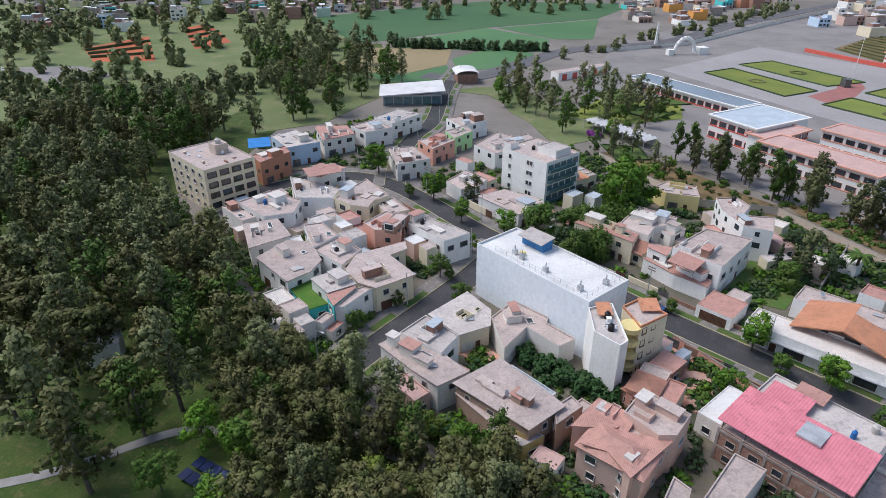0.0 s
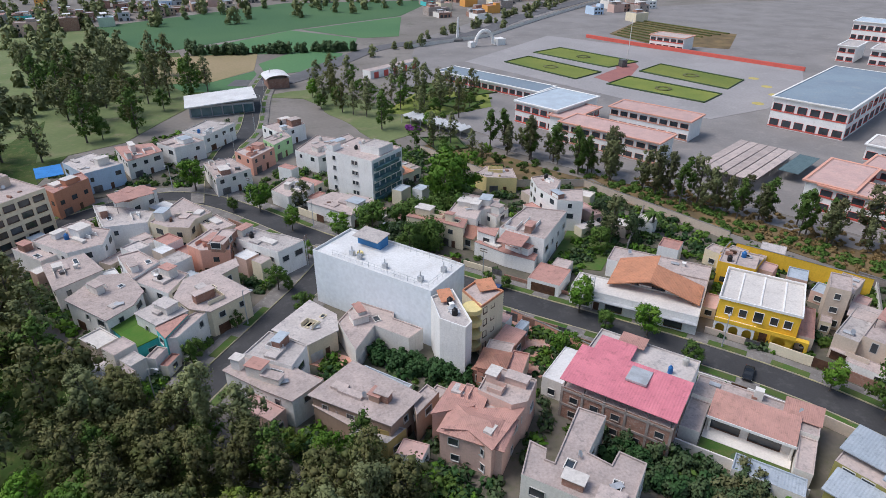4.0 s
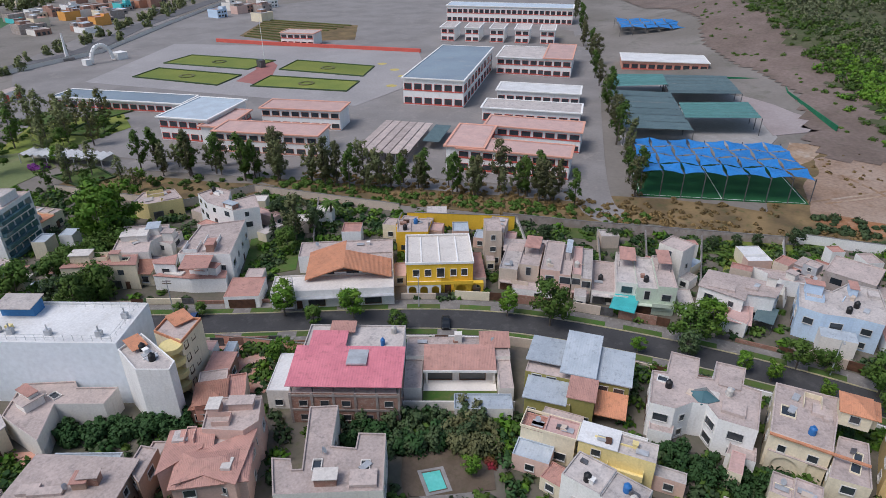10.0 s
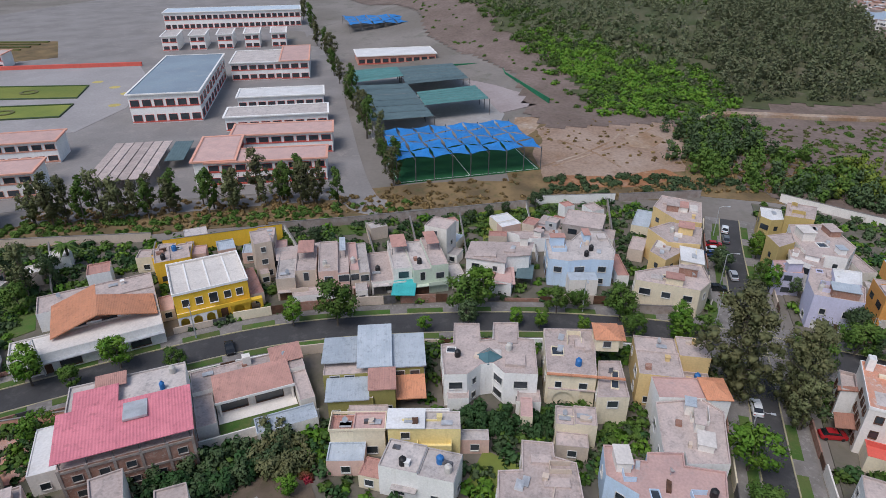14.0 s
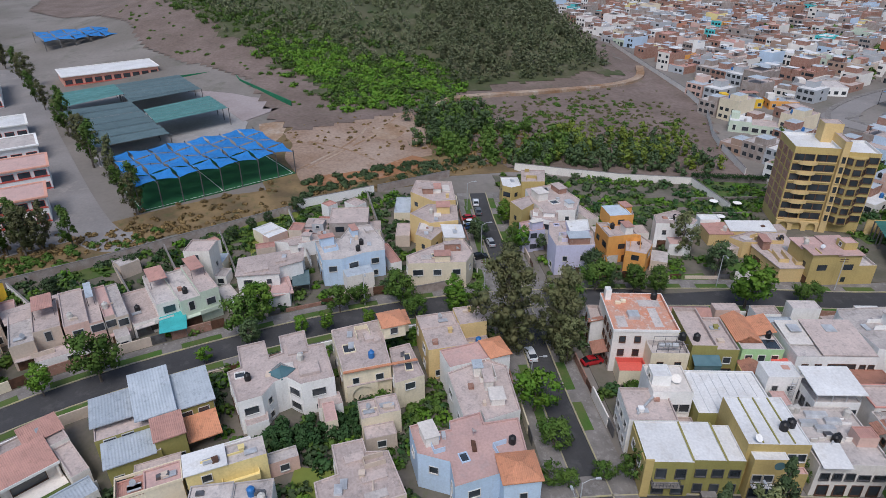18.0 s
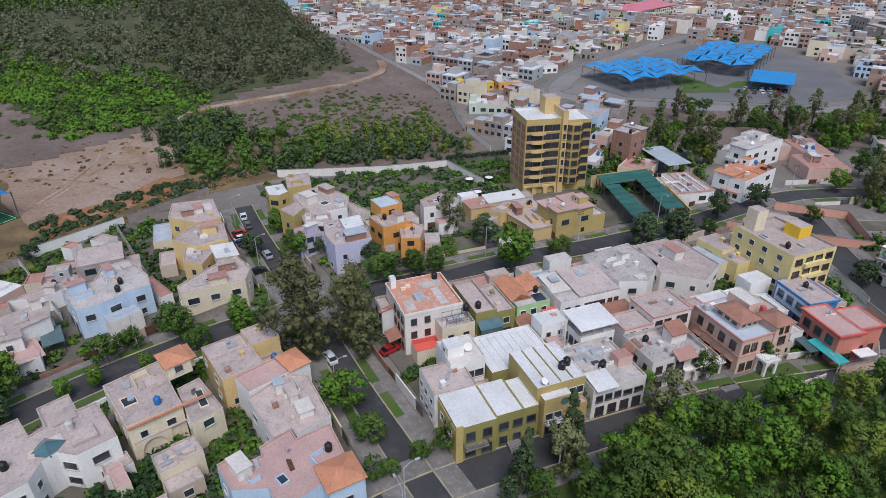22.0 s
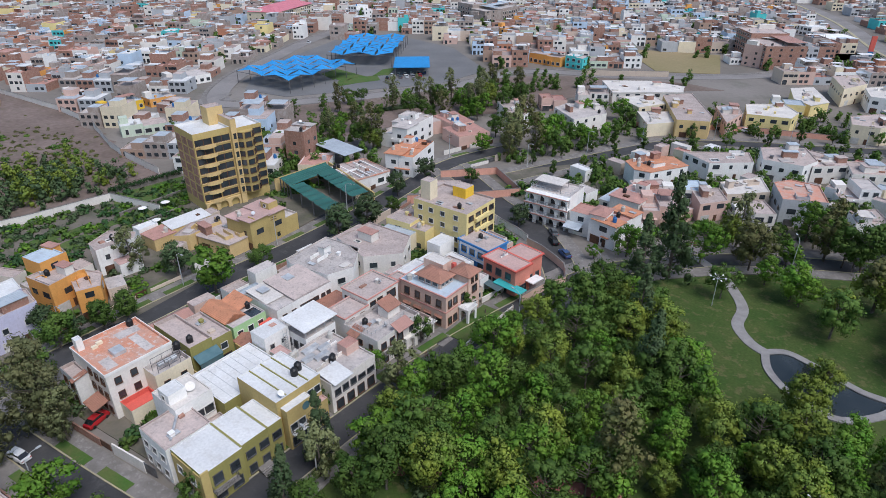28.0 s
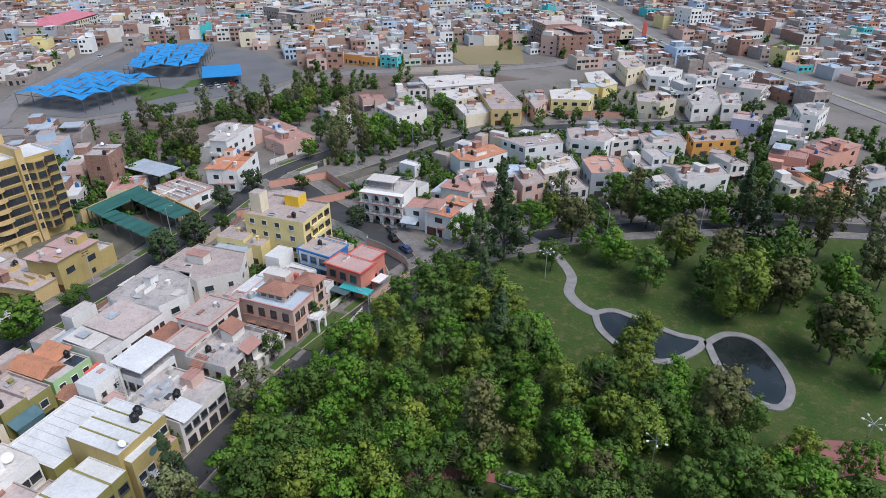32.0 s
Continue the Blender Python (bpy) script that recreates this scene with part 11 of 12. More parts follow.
def street_pole(x, y, a, lamp=True):
    t = thing("street_lamp" if lamp else "utility_pole", x, y, a, "slim concrete street lamp post with a curved arm" if lamp else "slim concrete utility pole with cross-arms", "pole", "street poles")
    bm = bmesh.new()
    tube(bm, (0, 0, 0), (0, 0, 8.4), 0.13, 0.08, 8)
    part("post", bm, PALEMETAL, t)
    if lamp:
        bm = bmesh.new()
        tube(bm, (0, 0, 8.3), (0, 1.0, 8.9), 0.05, 0.045, 6)
        tube(bm, (0, 1.0, 8.9), (0, 1.9, 8.95), 0.045, 0.04, 6)
        part("arm", bm, PALEMETAL, t)
        boxpart("lamp_head", PALEMETAL, t, -0.16, 0.16, 1.8, 2.5, 8.86, 9.02)
    else:
        for z in (7.4, 8.0):
            boxpart("cross_arm", DARKWOOD, t, -0.9, 0.9, -0.07, 0.07, z, z + 0.12)


for line, side in ((S2, 1), (S3, -1), (S1, 1), (S4[:60], -1), (S6, 1), (S1N, -1)):
    for k, (x, y, a) in enumerate(along(line, 12, 26)):
        n = (-math.sin(radians(a)) * side, math.cos(radians(a)) * side)
        street_pole(x + n[0] * 4.3, y + n[1] * 4.3, a + (180 if side > 0 else 0), k % 3 != 2)


# ---- cars ----
TYRE = material("rubber_tyre", (0.02, 0.02, 0.02), None, 1, 8, 0.8, 0.2)
CARGLASS = material("car_glass", (0.015, 0.018, 0.02), None, 1, 2, 0.05, 0.0, spec=0.8)
LIGHTS = material("car_lamp_lens", (0.7, 0.7, 0.68), None, 1, 2, 0.15, 0.0)
TAIL = material("car_tail_lens", (0.35, 0.02, 0.02), None, 1, 2, 0.2, 0.0)
PAINT = {n: material("car_paint_" + n, c, tuple(v * 0.92 for v in c), 0.8, 3, 0.22, 0.0, metal=0.1, vary=0.02, spec=0.6) for n, c in (("white", (0.78, 0.79, 0.8)), ("black", (0.015, 0.016, 0.018)), ("red", (0.42, 0.02, 0.025)), ("silver", (0.45, 0.46, 0.48)), ("blue", (0.05, 0.09, 0.20)), ("grey", (0.14, 0.15, 0.16)))}


def hull(sections):
    """A body lofted through cross-sections (y, half-width, z0, z1) along its length."""
    bm = bmesh.new()
    rows = []
    for y, hw, z0, z1 in sections:
        rows.append([bm.verts.new((x, y, z)) for x, z in ((-hw, z0), (-hw * 1.03, (z0 + z1) / 2), (-hw * 0.93, z1), (hw * 0.93, z1), (hw * 1.03, (z0 + z1) / 2), (hw, z0))])
    for a, b in zip(rows, rows[1:]):
        for k in range(6):
            bm.faces.new((a[k], a[(k + 1) % 6], b[(k + 1) % 6], b[k]))
    bm.faces.new(rows[0])
    bm.faces.new(rows[-1][::-1])
    bmesh.ops.recalc_face_normals(bm, faces=bm.faces)
    return bm


CARS = {}


def car(x, y, ang, paint):
    if paint in CARS:
        return copy_thing(CARS[paint], pose(x, y, 0.2, 0, 0, ang))
    t = thing("car", x, y, ang, paint + " parked car with dark windows", "car", "parked cars", z=0.2)
    part("body", hull(((-2.15, 0.72, 0.35, 0.72), (-2.0, 0.84, 0.24, 0.86), (-1.2, 0.88, 0.22, 0.95), (0.6, 0.88, 0.22, 0.98), (1.7, 0.86, 0.24, 0.95), (2.1, 0.76, 0.34, 0.85))), PAINT[paint], t)
    part("cabin_glass", hull(((-1.15, 0.76, 0.92, 0.98), (-0.45, 0.66, 0.92, 1.42), (1.05, 0.66, 0.92, 1.43), (1.75, 0.74, 0.92, 0.98))), CARGLASS, t, "dark tinted glass")
    part("roof", hull(((-0.5, 0.62, 1.40, 1.44), (0.2, 0.64, 1.42, 1.49), (1.1, 0.62, 1.40, 1.45))), PAINT[paint], t)
    for sx in (-1, 1):
        for wy in (-1.32, 1.32):
            bm = bmesh.new()
            tube(bm, (sx * 0.70, wy, 0.31), (sx * 0.91, wy, 0.31), 0.31, 0.31, 14)
            part("wheel", bm, TYRE, t)
        boxpart("headlight", LIGHTS, t, sx * 0.62 - 0.14, sx * 0.62 + 0.14, -2.14, -2.02, 0.6, 0.74)
        boxpart("tail_light", TAIL, t, sx * 0.64 - 0.12, sx * 0.64 + 0.12, 2.0, 2.12, 0.66, 0.82)
    CARS[paint] = t
    return t


for x, y, a, p in ((164, -25.4, 84, "white"), (158, -25.2, 90, "grey"), (154, -22, 10, "red"), (151, -22, 8, "white"), (148.5, -21.6, 12, "blue"), (139, -25.6, 96, "silver"), (132, -21.6, 10, "black"), (90, -36.8, 12, "red"), (93, -25.8, 94, "white"),
                   (49.5, -136.6, 40, "black"), (44.5, -131.6, 50, "blue"), (51.6, -141.4, 38, "grey"), (79.6, 69.4, -48, "black"), (46, 109.6, -44, "blue"), (68, -216, 20, "white"), (54, -233, 20, "silver"), (48, -246, 22, "red"),
                   (205, -199, 40, "red"), (-41, -408, 25, "white"), (-51, -402, 25, "blue"), (-72, -374, 25, "black"), (-90, -372, 20, "silver"), (-84, -388, 20, "white"), (-93, -340, 25, "red"), (-30, -452, 20, "white"), (88, -14, 4, "grey"), (64, -63, 90, "grey"), (268, -246, 25, "silver"), (296, -318, 20, "white"), (316, -400, 5, "grey"), (22, -262, 70, "white"), (30, -259, 70, "black"), (-56, -262, 5, "silver"), (-55, -230, 5, "white"), (8, -470, 30, "white"), (-4, -466, 60, "grey"), (14, -452, 40, "silver")):
    car(x, y, a, p)
for i in range(12):
    car(194 - 2.3 * (i % 6) - 1.5 * (i // 6), -266.5 - 2.7 * (i % 6) + 6.5 * (i // 6) - 2, 32, ("white", "silver", "black", "white", "blue", "grey", "red")[i * 5 % 7])
for i in range(4):
    car(-236 + 5 * i, 340 - 3 * i, 30, ("white", "silver", "black", "white")[i % 4])


# ---- the town beyond ----
def fronted(p, q, d, top, wall, roof, label, seed=0, name="house", glass=None, frame_mat=None, upper=True, garage=True, category="house"):
    """A house on the line from p to q, d deep behind it: body, setback, window bands, balcony, garage and roof things."""
    rnd = random.Random(seed)
    w = math.dist(p, q)
    h = thing(name, p[0], p[1], math.degrees(math.atan2(q[1] - p[1], q[0] - p[0])), label, category, "houses of the neighbourhood" if category == "house" else "")
    W, R = WALLS[wall], ROOFS[roof]
    cx, cy = (p[0] + q[0]) / 2 - (q[1] - p[1]) / w * d / 2, (p[1] + q[1]) / 2 + (q[0] - p[0]) / w * d / 2
    FOOT.append((cx, cy, math.degrees(h.rotation_euler.z), w, d))
    cut = w * rnd.uniform(0.45, 0.65)
    low = top - (2.8 if top > 5.6 and upper and rnd.random() < 0.5 else rnd.choice((0.35, 0.7)))
    if rnd.random() < 0.5:
        a, b = (0, cut, top), (cut, w, low)
    else:
        a, b = (0, w - cut, low), (w - cut, w, top)
    glaze, rims = bmesh.new(), bmesh.new()
    for x0, x1, z in (a, b):
        back = rnd.choice((0, 0, 0.8, 1.6)) if z == top else 0
        volume(h, x0, x1, back, d, 0, z, W, R if z == top else ROOFS[rnd.choice((roof, "dust", "grey"))], 0.3)
        for k in range(max(1, int(z / 2.9))):
            n = max(1, round((x1 - x0) / 3.2))
            for i in range(n):
                ww, hh = rnd.choice(((1.7, 1.4), (1.3, 1.3), (2.2, 1.5), (1.0, 1.9)))
                u = x0 + (x1 - x0) * (i + 0.5) / n
                if k == 0 and garage and i == 0:
                    continue
                pane(rims, u, back, 0.82 + 2.9 * k, 0, ww + 0.3, hh + 0.28)
                pane(glaze, u, back - 0.05, 0.95 + 2.9 * k, 0, ww, hh)
            for v in range(max(1, round(d / 5))):
                for side, x in ((90, w), (-90, 0)):
                    if rnd.random() < 0.5:
                        pane(glaze, x, d * (v + 0.5) / max(1, round(d / 5)), 0.95 + 2.9 * k, side, 1.2, 1.2)
    tagged(part("glazing", glaze, glass or GLASS, h), kind="stuff")
    tagged(part("window_frames", rims, frame_mat or FRAME, h), kind="stuff")
    if garage:
        door(h, 1.9, 0, 0, 3.0, 2.4, rnd.choice((DARKWOOD, STEEL)), "garage_door")
        boxpart("canopy", rnd.choice((W, R)), h, 0.2, 3.8, -1.0, -0.004, 2.6, 2.78)
    if top > 5.5 and w > 6:
        bm = bmesh.new()
        u = w * rnd.uniform(0.5, 0.7)
        box(bm, u - 1.9, u + 1.9, -1.1, -0.004, 2.7, 2.85)
        box(bm, u - 1.9, u + 1.9, -1.1, -1.0, 2.85, 3.6)
        part("balcony", bm, W, h)
    deck = a[2] - 0.3
    if rnd.random() < 0.6:
        boxpart("roof_room", rnd.choice((W, WALLS["offwhite"])), h, a[0] + 0.4, a[0] + min(3.4, a[1] - a[0] - 0.6), d * 0.55, d - 0.4, deck, deck + 2.3)
    if rnd.random() < 0.5:
        boxpart("cover", rnd.choice((ROOFS["sheetgrey"], ROOFS["white"], ROOFS["tilepink"])), h, b[0] + 0.5, b[1] - 0.5, d * 0.5, d - 0.5, b[2] + 1.7, b[2] + 1.8)
        for x in (b[0] + 0.6, b[1] - 0.6):
            for y in (d * 0.5 + 0.1, d - 0.6):
                bm = bmesh.new()
                tube(bm, (x, y, b[2] - 0.3), (x, y, b[2] + 1.7), 0.06, 0.06, 5)
                part("cover_post", bm, STEEL, h)
    clutter(h, rnd, a[0], a[1], 0.8, d * 0.5, deck, W, R, 2)
    return h


# the row on the far side of the main street
fronted((97.9, 69.7), (101.8, 62.0), 13, 6.4, "beige", "dust", "pinkish-beige house with flat dusty roofs and a carport", 301)
fronted((102.0, 61.6), (105.0, 55.7), 14, 6.7, "pink", "dust", "dusty pink house with a flat roof deck in a row", 302, garage=False)
fronted((104.6, 55.2), (106.6, 51.5), 14, 6.3, "beige", "pinkflat", "narrow beige row house with a pink roof deck", 303)
fronted((106.4, 51.2), (110.9, 42.9), 13.5, 6.3, "offwhite", "grey", "off-white row house with open roof rooms", 304)
fronted((109.2, 42.3), (113.2, 35.6), 13.5, 7.2, "palegreen", "dust", "pale green house with flat dusty roof and garage", 305)


def hacienda():
    """A low cream house with tiled wings and a curved gable over its arched porch."""
    h = thing("house", 35.2, 145.2, -54, "low cream house with red tiled roofs and curved gable porch", "house", "houses of the neighbourhood")
    W, T = WALLS["cream"], ROOFS["tile"]
    volume(h, 0, 20, 0.6, 7.4, 0, 4.2, W, ROOFS["dust"], 0.2)
    slope(h, -0.4, 8.4, -0.5, 4.0, 3.9, 5.3, T, "tiled_roof")
    slope(h, 13.0, 20.4, -0.5, 4.0, 3.9, 5.3, T, "tiled_roof")
    bm = bmesh.new()
    n = 14
    rim = [(8.4 + 4.6 * k / n, 4.6 + 1.6 * math.sin(math.pi * k / n) ** 0.7) for k in range(n + 1)]
    for y in (-0.7, -0.3):
        bm.faces.new([bm.verts.new((x, y, z)) for x, z in rim] + [bm.verts.new((13.0, y, 3.2)), bm.verts.new((8.4, y, 3.2))])
    for (x0, z0), (x1, z1) in zip(rim, rim[1:]):
        bm.faces.new([bm.verts.new(v) for v in ((x0, -0.7, z0), (x1, -0.7, z1), (x1, -0.3, z1), (x0, -0.3, z0))])
    part("gable", bm, W, h)
    arcade(h, 8.4, 13.0, -0.68, 0, 3.2, 1, WALLS["white"], 0.4)
    door(h, 10.7, 0.6, 0, 2.0, 2.5, DARKWOOD, "door")
    for x in (2.0, 5.4, 15.0, 18.2):
        window(h, x, 0.6, 1.1, 0, 1.5, 1.5, FRAME)
        boxpart("window_sill", WALLS["white"], h, x - 0.95, x + 0.95, 0.35, 0.6, 0.92, 1.04)


hacienda()


def balcony_house():
    """White corner house: open storeys of arches and rails over a red-tiled edge, with a stepped white wing."""
    h = thing("house", 55.5, -146.5, 176, "white three-storey corner house with arched balconies and red tile edges", "house", "houses of the neighbourhood")
    W = WALLS["white"]
    volume(h, -6, 6, 0.0, 9, 0, 9.4, W, ROOFS["grey"], 0.4)
    for k in range(3):
        z = 3.0 * k
        arcade(h, -6.2, 6.2, -1.6, z + 0.3, z + 2.95, 4, W, 0.3)
        boxpart("balcony_floor", W, h, -6.3, 6.3, -2.0, -0.004, z + 2.95, z + 3.1)
        boxpart("tile_edge", ROOFS["tilepink"], h, -6.5, 6.5, -2.3, -2.004, z + 2.9, z + 3.12)
        for x in (-4.6, -1.5, 1.6, 4.6):
            window(h, x, 0, z + 0.5, 0, 1.8, 2.0, DARKWOOD)
        railing(h, -6.1, 6.1, -1.95, -1.9, z + 0.25, 0.9, STEEL, "s", 1.2)
    boxpart("cover", ROOFS["bone"], h, -5.4, 2.6, 1.4, 6.4, 11.2, 11.35)
    for x in (-5.2, 2.4):
        for y in (1.6, 6.2):
            bm = bmesh.new()
            tube(bm, (x, y, 9.0), (x, y, 11.2), 0.07, 0.07, 6)
            part("post", bm, STEEL, h)
    railing(h, -5.8, 5.8, 0.2, 8.8, 9.4, 1.0, PALEMETAL, "snew", 1.4)
    volume(h, 7.0, 13, -1.5, 5, 0, 6.4, W, ROOFS["tilepink"], 0.2)
    volume(h, 13, 17, -3.0, 3, 0, 7.8, W, ROOFS["tilepink"], 0.1)
    pitched(h, 13, 17, -3.0, 3, 7.85, 0.9, ROOFS["tilepink"], 0.3)
    slope(h, 6.4, 11, -4.6, -1.6, 2.9, 3.6, ROOFS["sheetgrey"], "porch_roof")
    facade(h, random.Random(2), 7.0, 13, -1.5, 5, 0, 6.4, "s")
    facade(h, random.Random(4), 13, 17, -3.0, 3, 0, 7.8, "sw")
    FOOT.append((52, -150, 176, 25, 13))


balcony_house()
# the villas on both sides of the tree-lined street
for k, (p, q, d, top, wall, roof, label) in enumerate((
        ((31, -172), (21, -176), 9, 6.2, "offwhite", "paleblue", "pale villa with a blue-grey sheet roof behind the park street"),
        ((33, -158), (24, -162), 10, 5.6, "pink", "dust", "pink-beige house with dusty flat roofs beside the park street"),
        ((10, -166), (2, -170), 9, 6.4, "offwhite", "dust", "pale villa with stepped flat roofs beside the park street"),
        ((-12, -199), (-22, -203), 10, 6.0, "white", "grey", "white villa with a grey flat roof and garden wall"),
        ((-40, -200), (-50, -206), 10, 6.4, "offwhite", "dust", "pale villa with flat dusty roof behind trees"),
        ((-54, -186), (-63, -190), 9, 6.6, "cream", "orangetile", "cream villa with orange tiled roof edges"),
        ((-57, -252), (-61, -268), 10, 6.2, "lilac", "dust", "pale lilac house beside the side street"),
        ((-70, -240), (-74, -254), 11, 6.4, "white", "grey", "white house with roof terraces beside the side street"),
        ((-62, -206), (-66, -218), 11, 6.4, "salmon", "tilepink", "salmon house with faded tiled roofs"),
        ((90, -262), (78, -268), 10, 5.8, "offwhite", "dust", "pale villa under tall trees"),
        ((101, -248), (92, -254), 9, 5.4, "pink", "tilepink", "pink villa with a red tiled roof among trees"),
        ((-28, -300), (-38, -306), 10, 6.8, "grey", "bone", "grey modern villa with a pale roof"),
        ((-40, -318), (-50, -324), 10, 6.6, "white", "grey", "white house with dark window strips"),
        ((-66, -300), (-72, -316), 11, 7.0, "offwhite", "dust", "pale house beside the highway"),
        ((-62, -330), (-70, -345), 11, 6.6, "white", "sheetgrey", "white house with a sheet roof beside the highway"),
        ((16, -291), (4, -294), 9, 5.4, "lemon", "sheetgrey", "pale yellow villa with grey awnings"))):
    fronted(p, q, d, top, wall, roof, label, 400 + k)
plan_house("low salmon villa with many faded tiled roof planes", "pink", [([(134.9, -205.5), (122.0, -200.5), (126.0, -192.5), (137.5, -198)], 5.0, "dust", .2), ([(124.3, -213.1), (110.5, -205.0), (115.0, -196.5), (128.0, -203.0)], 5.4, "tilepink", .2), ([(112.0, -206.0), (100.1, -198.4), (107.0, -187.5), (118.0, -194.0)], 4.6, "tilepink", .2)], 690)
awning(135.0, -154.5, 166, 17, 8, 5.6, 0.0, "sheetgrey", "grey sheet roof over a walled yard")
hall = thing("roof_ribs", 118.9, -144.3, 162, "white ribs across a flat hall roof", "roof ribs", z=3.72)
for k in range(5):
    boxpart("rib", WALLS["white"], hall, -6.4, 6.4, -5.6 + 2.6 * k, -5.3 + 2.6 * k, 0, 0.45)
wall_run([(60, -247), (40, -257), (20, -263), (-8, -268)], 2.0, WALLS["salmon"], "brick-red garden wall along the villa street")
wall_run([(110, -322), (92, -330), (70, -341)], 3.0, WALLS["beige"], "pale retaining wall along the avenue")
bushes("villa_gardens", [(60, -150), (95, -185), (60, -262), (20, -300), (-50, -310), (-120, -250), (-130, -185), (-46, -176), (6, -166)], 420, 0.9, 2.2, 20, 0.5, LEAVES["mid"], 91, "green gardens and small trees between the villas", "shrubs", 1.4, clear=lambda x, y: free(x, y, 0.6))

# landmark buildings of the town
fronted((364, -360), (380, -418), 26, 9.5, "cream", "dust", "long cream school building under a red roof", 470, "school_building", garage=False, upper=False, category="school")
o = thing("tiled_roof", 372 + 12.6, -389 + 3.4, -74.5, "long red hipped roof of the town school", "roof", z=9.6)
pitched(o, -30, 30, -12, 12, 0, 4.0, ROOFS["sheetpink"], 0.6)
for k, (p, q, d, top, wall, roof, label) in enumerate((
        ((53, -426), (31, -386), 22, 15.0, "brick", "dust", "five-storey raw brick building beside the avenue"),
        ((29, -388), (18, -424), 14, 11.5, "pink", "white", "pink four-storey brick building with a sheet roof"),
        ((262, -452), (228, -436), 16, 14.0, "raw", "grey", "unfinished grey block of flats"),
        ((226, -436), (222, -480), 16, 11.0, "raw", "grey", "unfinished grey block of flats"),
        ((-51, -496), (-66, -507), 18, 16.0, "white", "grey", "white six-storey apartment block with a brick side"),
        ((147, -336), (127, -334), 8, 5.6, "orange", "dust", "orange two-storey shop row along the avenue"),
        ((125, -334), (114, -333), 9, 6.6, "turquoise", "white", "turquoise two-storey house along the avenue"),
        ((205, -404), (186, -400), 10, 6.2, "orange", "dust", "ochre house row on the slope"),
        ((348, -424), (330, -422), 14, 9.0, "white", "white", "white three-storey house with a sheet roof"),
        ((26, -520), (6, -506), 14, 6.4, "white", "white", "white petrol station building"),
        ((-69, -457), (-98, -486), 10, 5.0, "white", "tilepink", "long white school wing with a faded tiled roof"),
        ((-80, -430), (-101, -398), 9, 4.6, "white", "tilepink", "long white school wing with a faded tiled roof"),
        ((-112, -408), (-128, -432), 10, 5.0, "cream", "tilepink", "long cream school wing with a faded tiled roof"),
        ((271, -193), (266, -212), 14, 4.2, "white", "grey", "low white house on the street corner"),
        ((252, -146), (251, -163), 9, 4.0, "yellow", "paleblue", "low bright yellow house by the hill wall"),
        ((250, -165), (248, -177), 8, 3.6, "orange", "sheetgrey", "low ochre house by the hill wall"),
        ((283, -148), (279, -162), 9, 4.6, "gold", "bone", "low ochre house with a pale sheet roof"),
        ((232, -163), (234, -174), 9, 4.6, "brick", "dust", "raw brick house on the street corner"),
        ((222, -132), (214, -147), 9, 4.4, "palegreen", "white", "long pale green house under white sheet roofs"))):
    fronted(p, q, d, top, wall, roof, label, 440 + k, garage=False)
g = thing("petrol_station", 3, -484, 30, "white petrol station canopy on posts beside the crossing", "petrol station")
boxpart("canopy", WALLS["white"], g, -12, 12, -9, 9, 5.0, 5.9)
boxpart("canopy_band", WALLS["red"], g, -12.1, 12.1, -9.1, -9.004, 5.1, 5.5)
for x in (-9, 0, 9):
    for y in (-6, 6):
        boxpart("post", PALEMETAL, g, x - 0.3, x + 0.3, y - 0.3, y + 0.3, 0, 5.0)
        boxpart("pump", WALLS["red"], g, x + 1.0, x + 1.8, y - 0.4, y + 0.4, 0, 1.7)
g = thing("price_totem", -19, -454, 20, "tall red and blue petrol price totem", "sign")
boxpart("panel", WALLS["red"], g, -1.4, 1.4, -0.4, 0.4, 3.4, 12)
boxpart("base", WALLS["deepblue"], g, -1.4, 1.4, -0.4, 0.4, 0, 3.4)
sheet("lawn", [(-85, -434), (-112, -481), (-116, -453), (-95, -420)], 0.24, GARDEN, "green school field beside the highway", "lawn")
sheet("bare_bank", [(114, -405), (57, -414), (48, -362), (78, -350)], 0.25, FALLOW, "dry brown bank of rough grass", "bank")
sheet("crossing", [(26, -440), (-34, -430), (-46, -418), (-20, -400), (8, -412), (30, -470), (6, -500)], 0.24, PALEASPHALT, "wide grey asphalt crossing", "road")

sheet("bank", [(218, -180), (200, -196), (176, -230), (160, -262), (140, -300), (116, -316), (60, -332), (40, -326), (92, -292), (112, -240), (136, -214), (160, -160), (186, -150)], 0.13, HILLSOIL, "dry earth bank below the avenue", "bank")
COURTS = [(238, -200), (268, -232), (290, -335), (262, -380), (200, -360), (150, -306), (160, -262), (190, -230), (212, -204)]
VALLEY = [(105, -170), (60, -150), (-140, -170), (-128, -262), (-66, -318), (-74, -352), (-30, -372), (40, -352), (110, -318), (140, -300), (160, -256), (200, -196), (150, -150), (120, -150)]


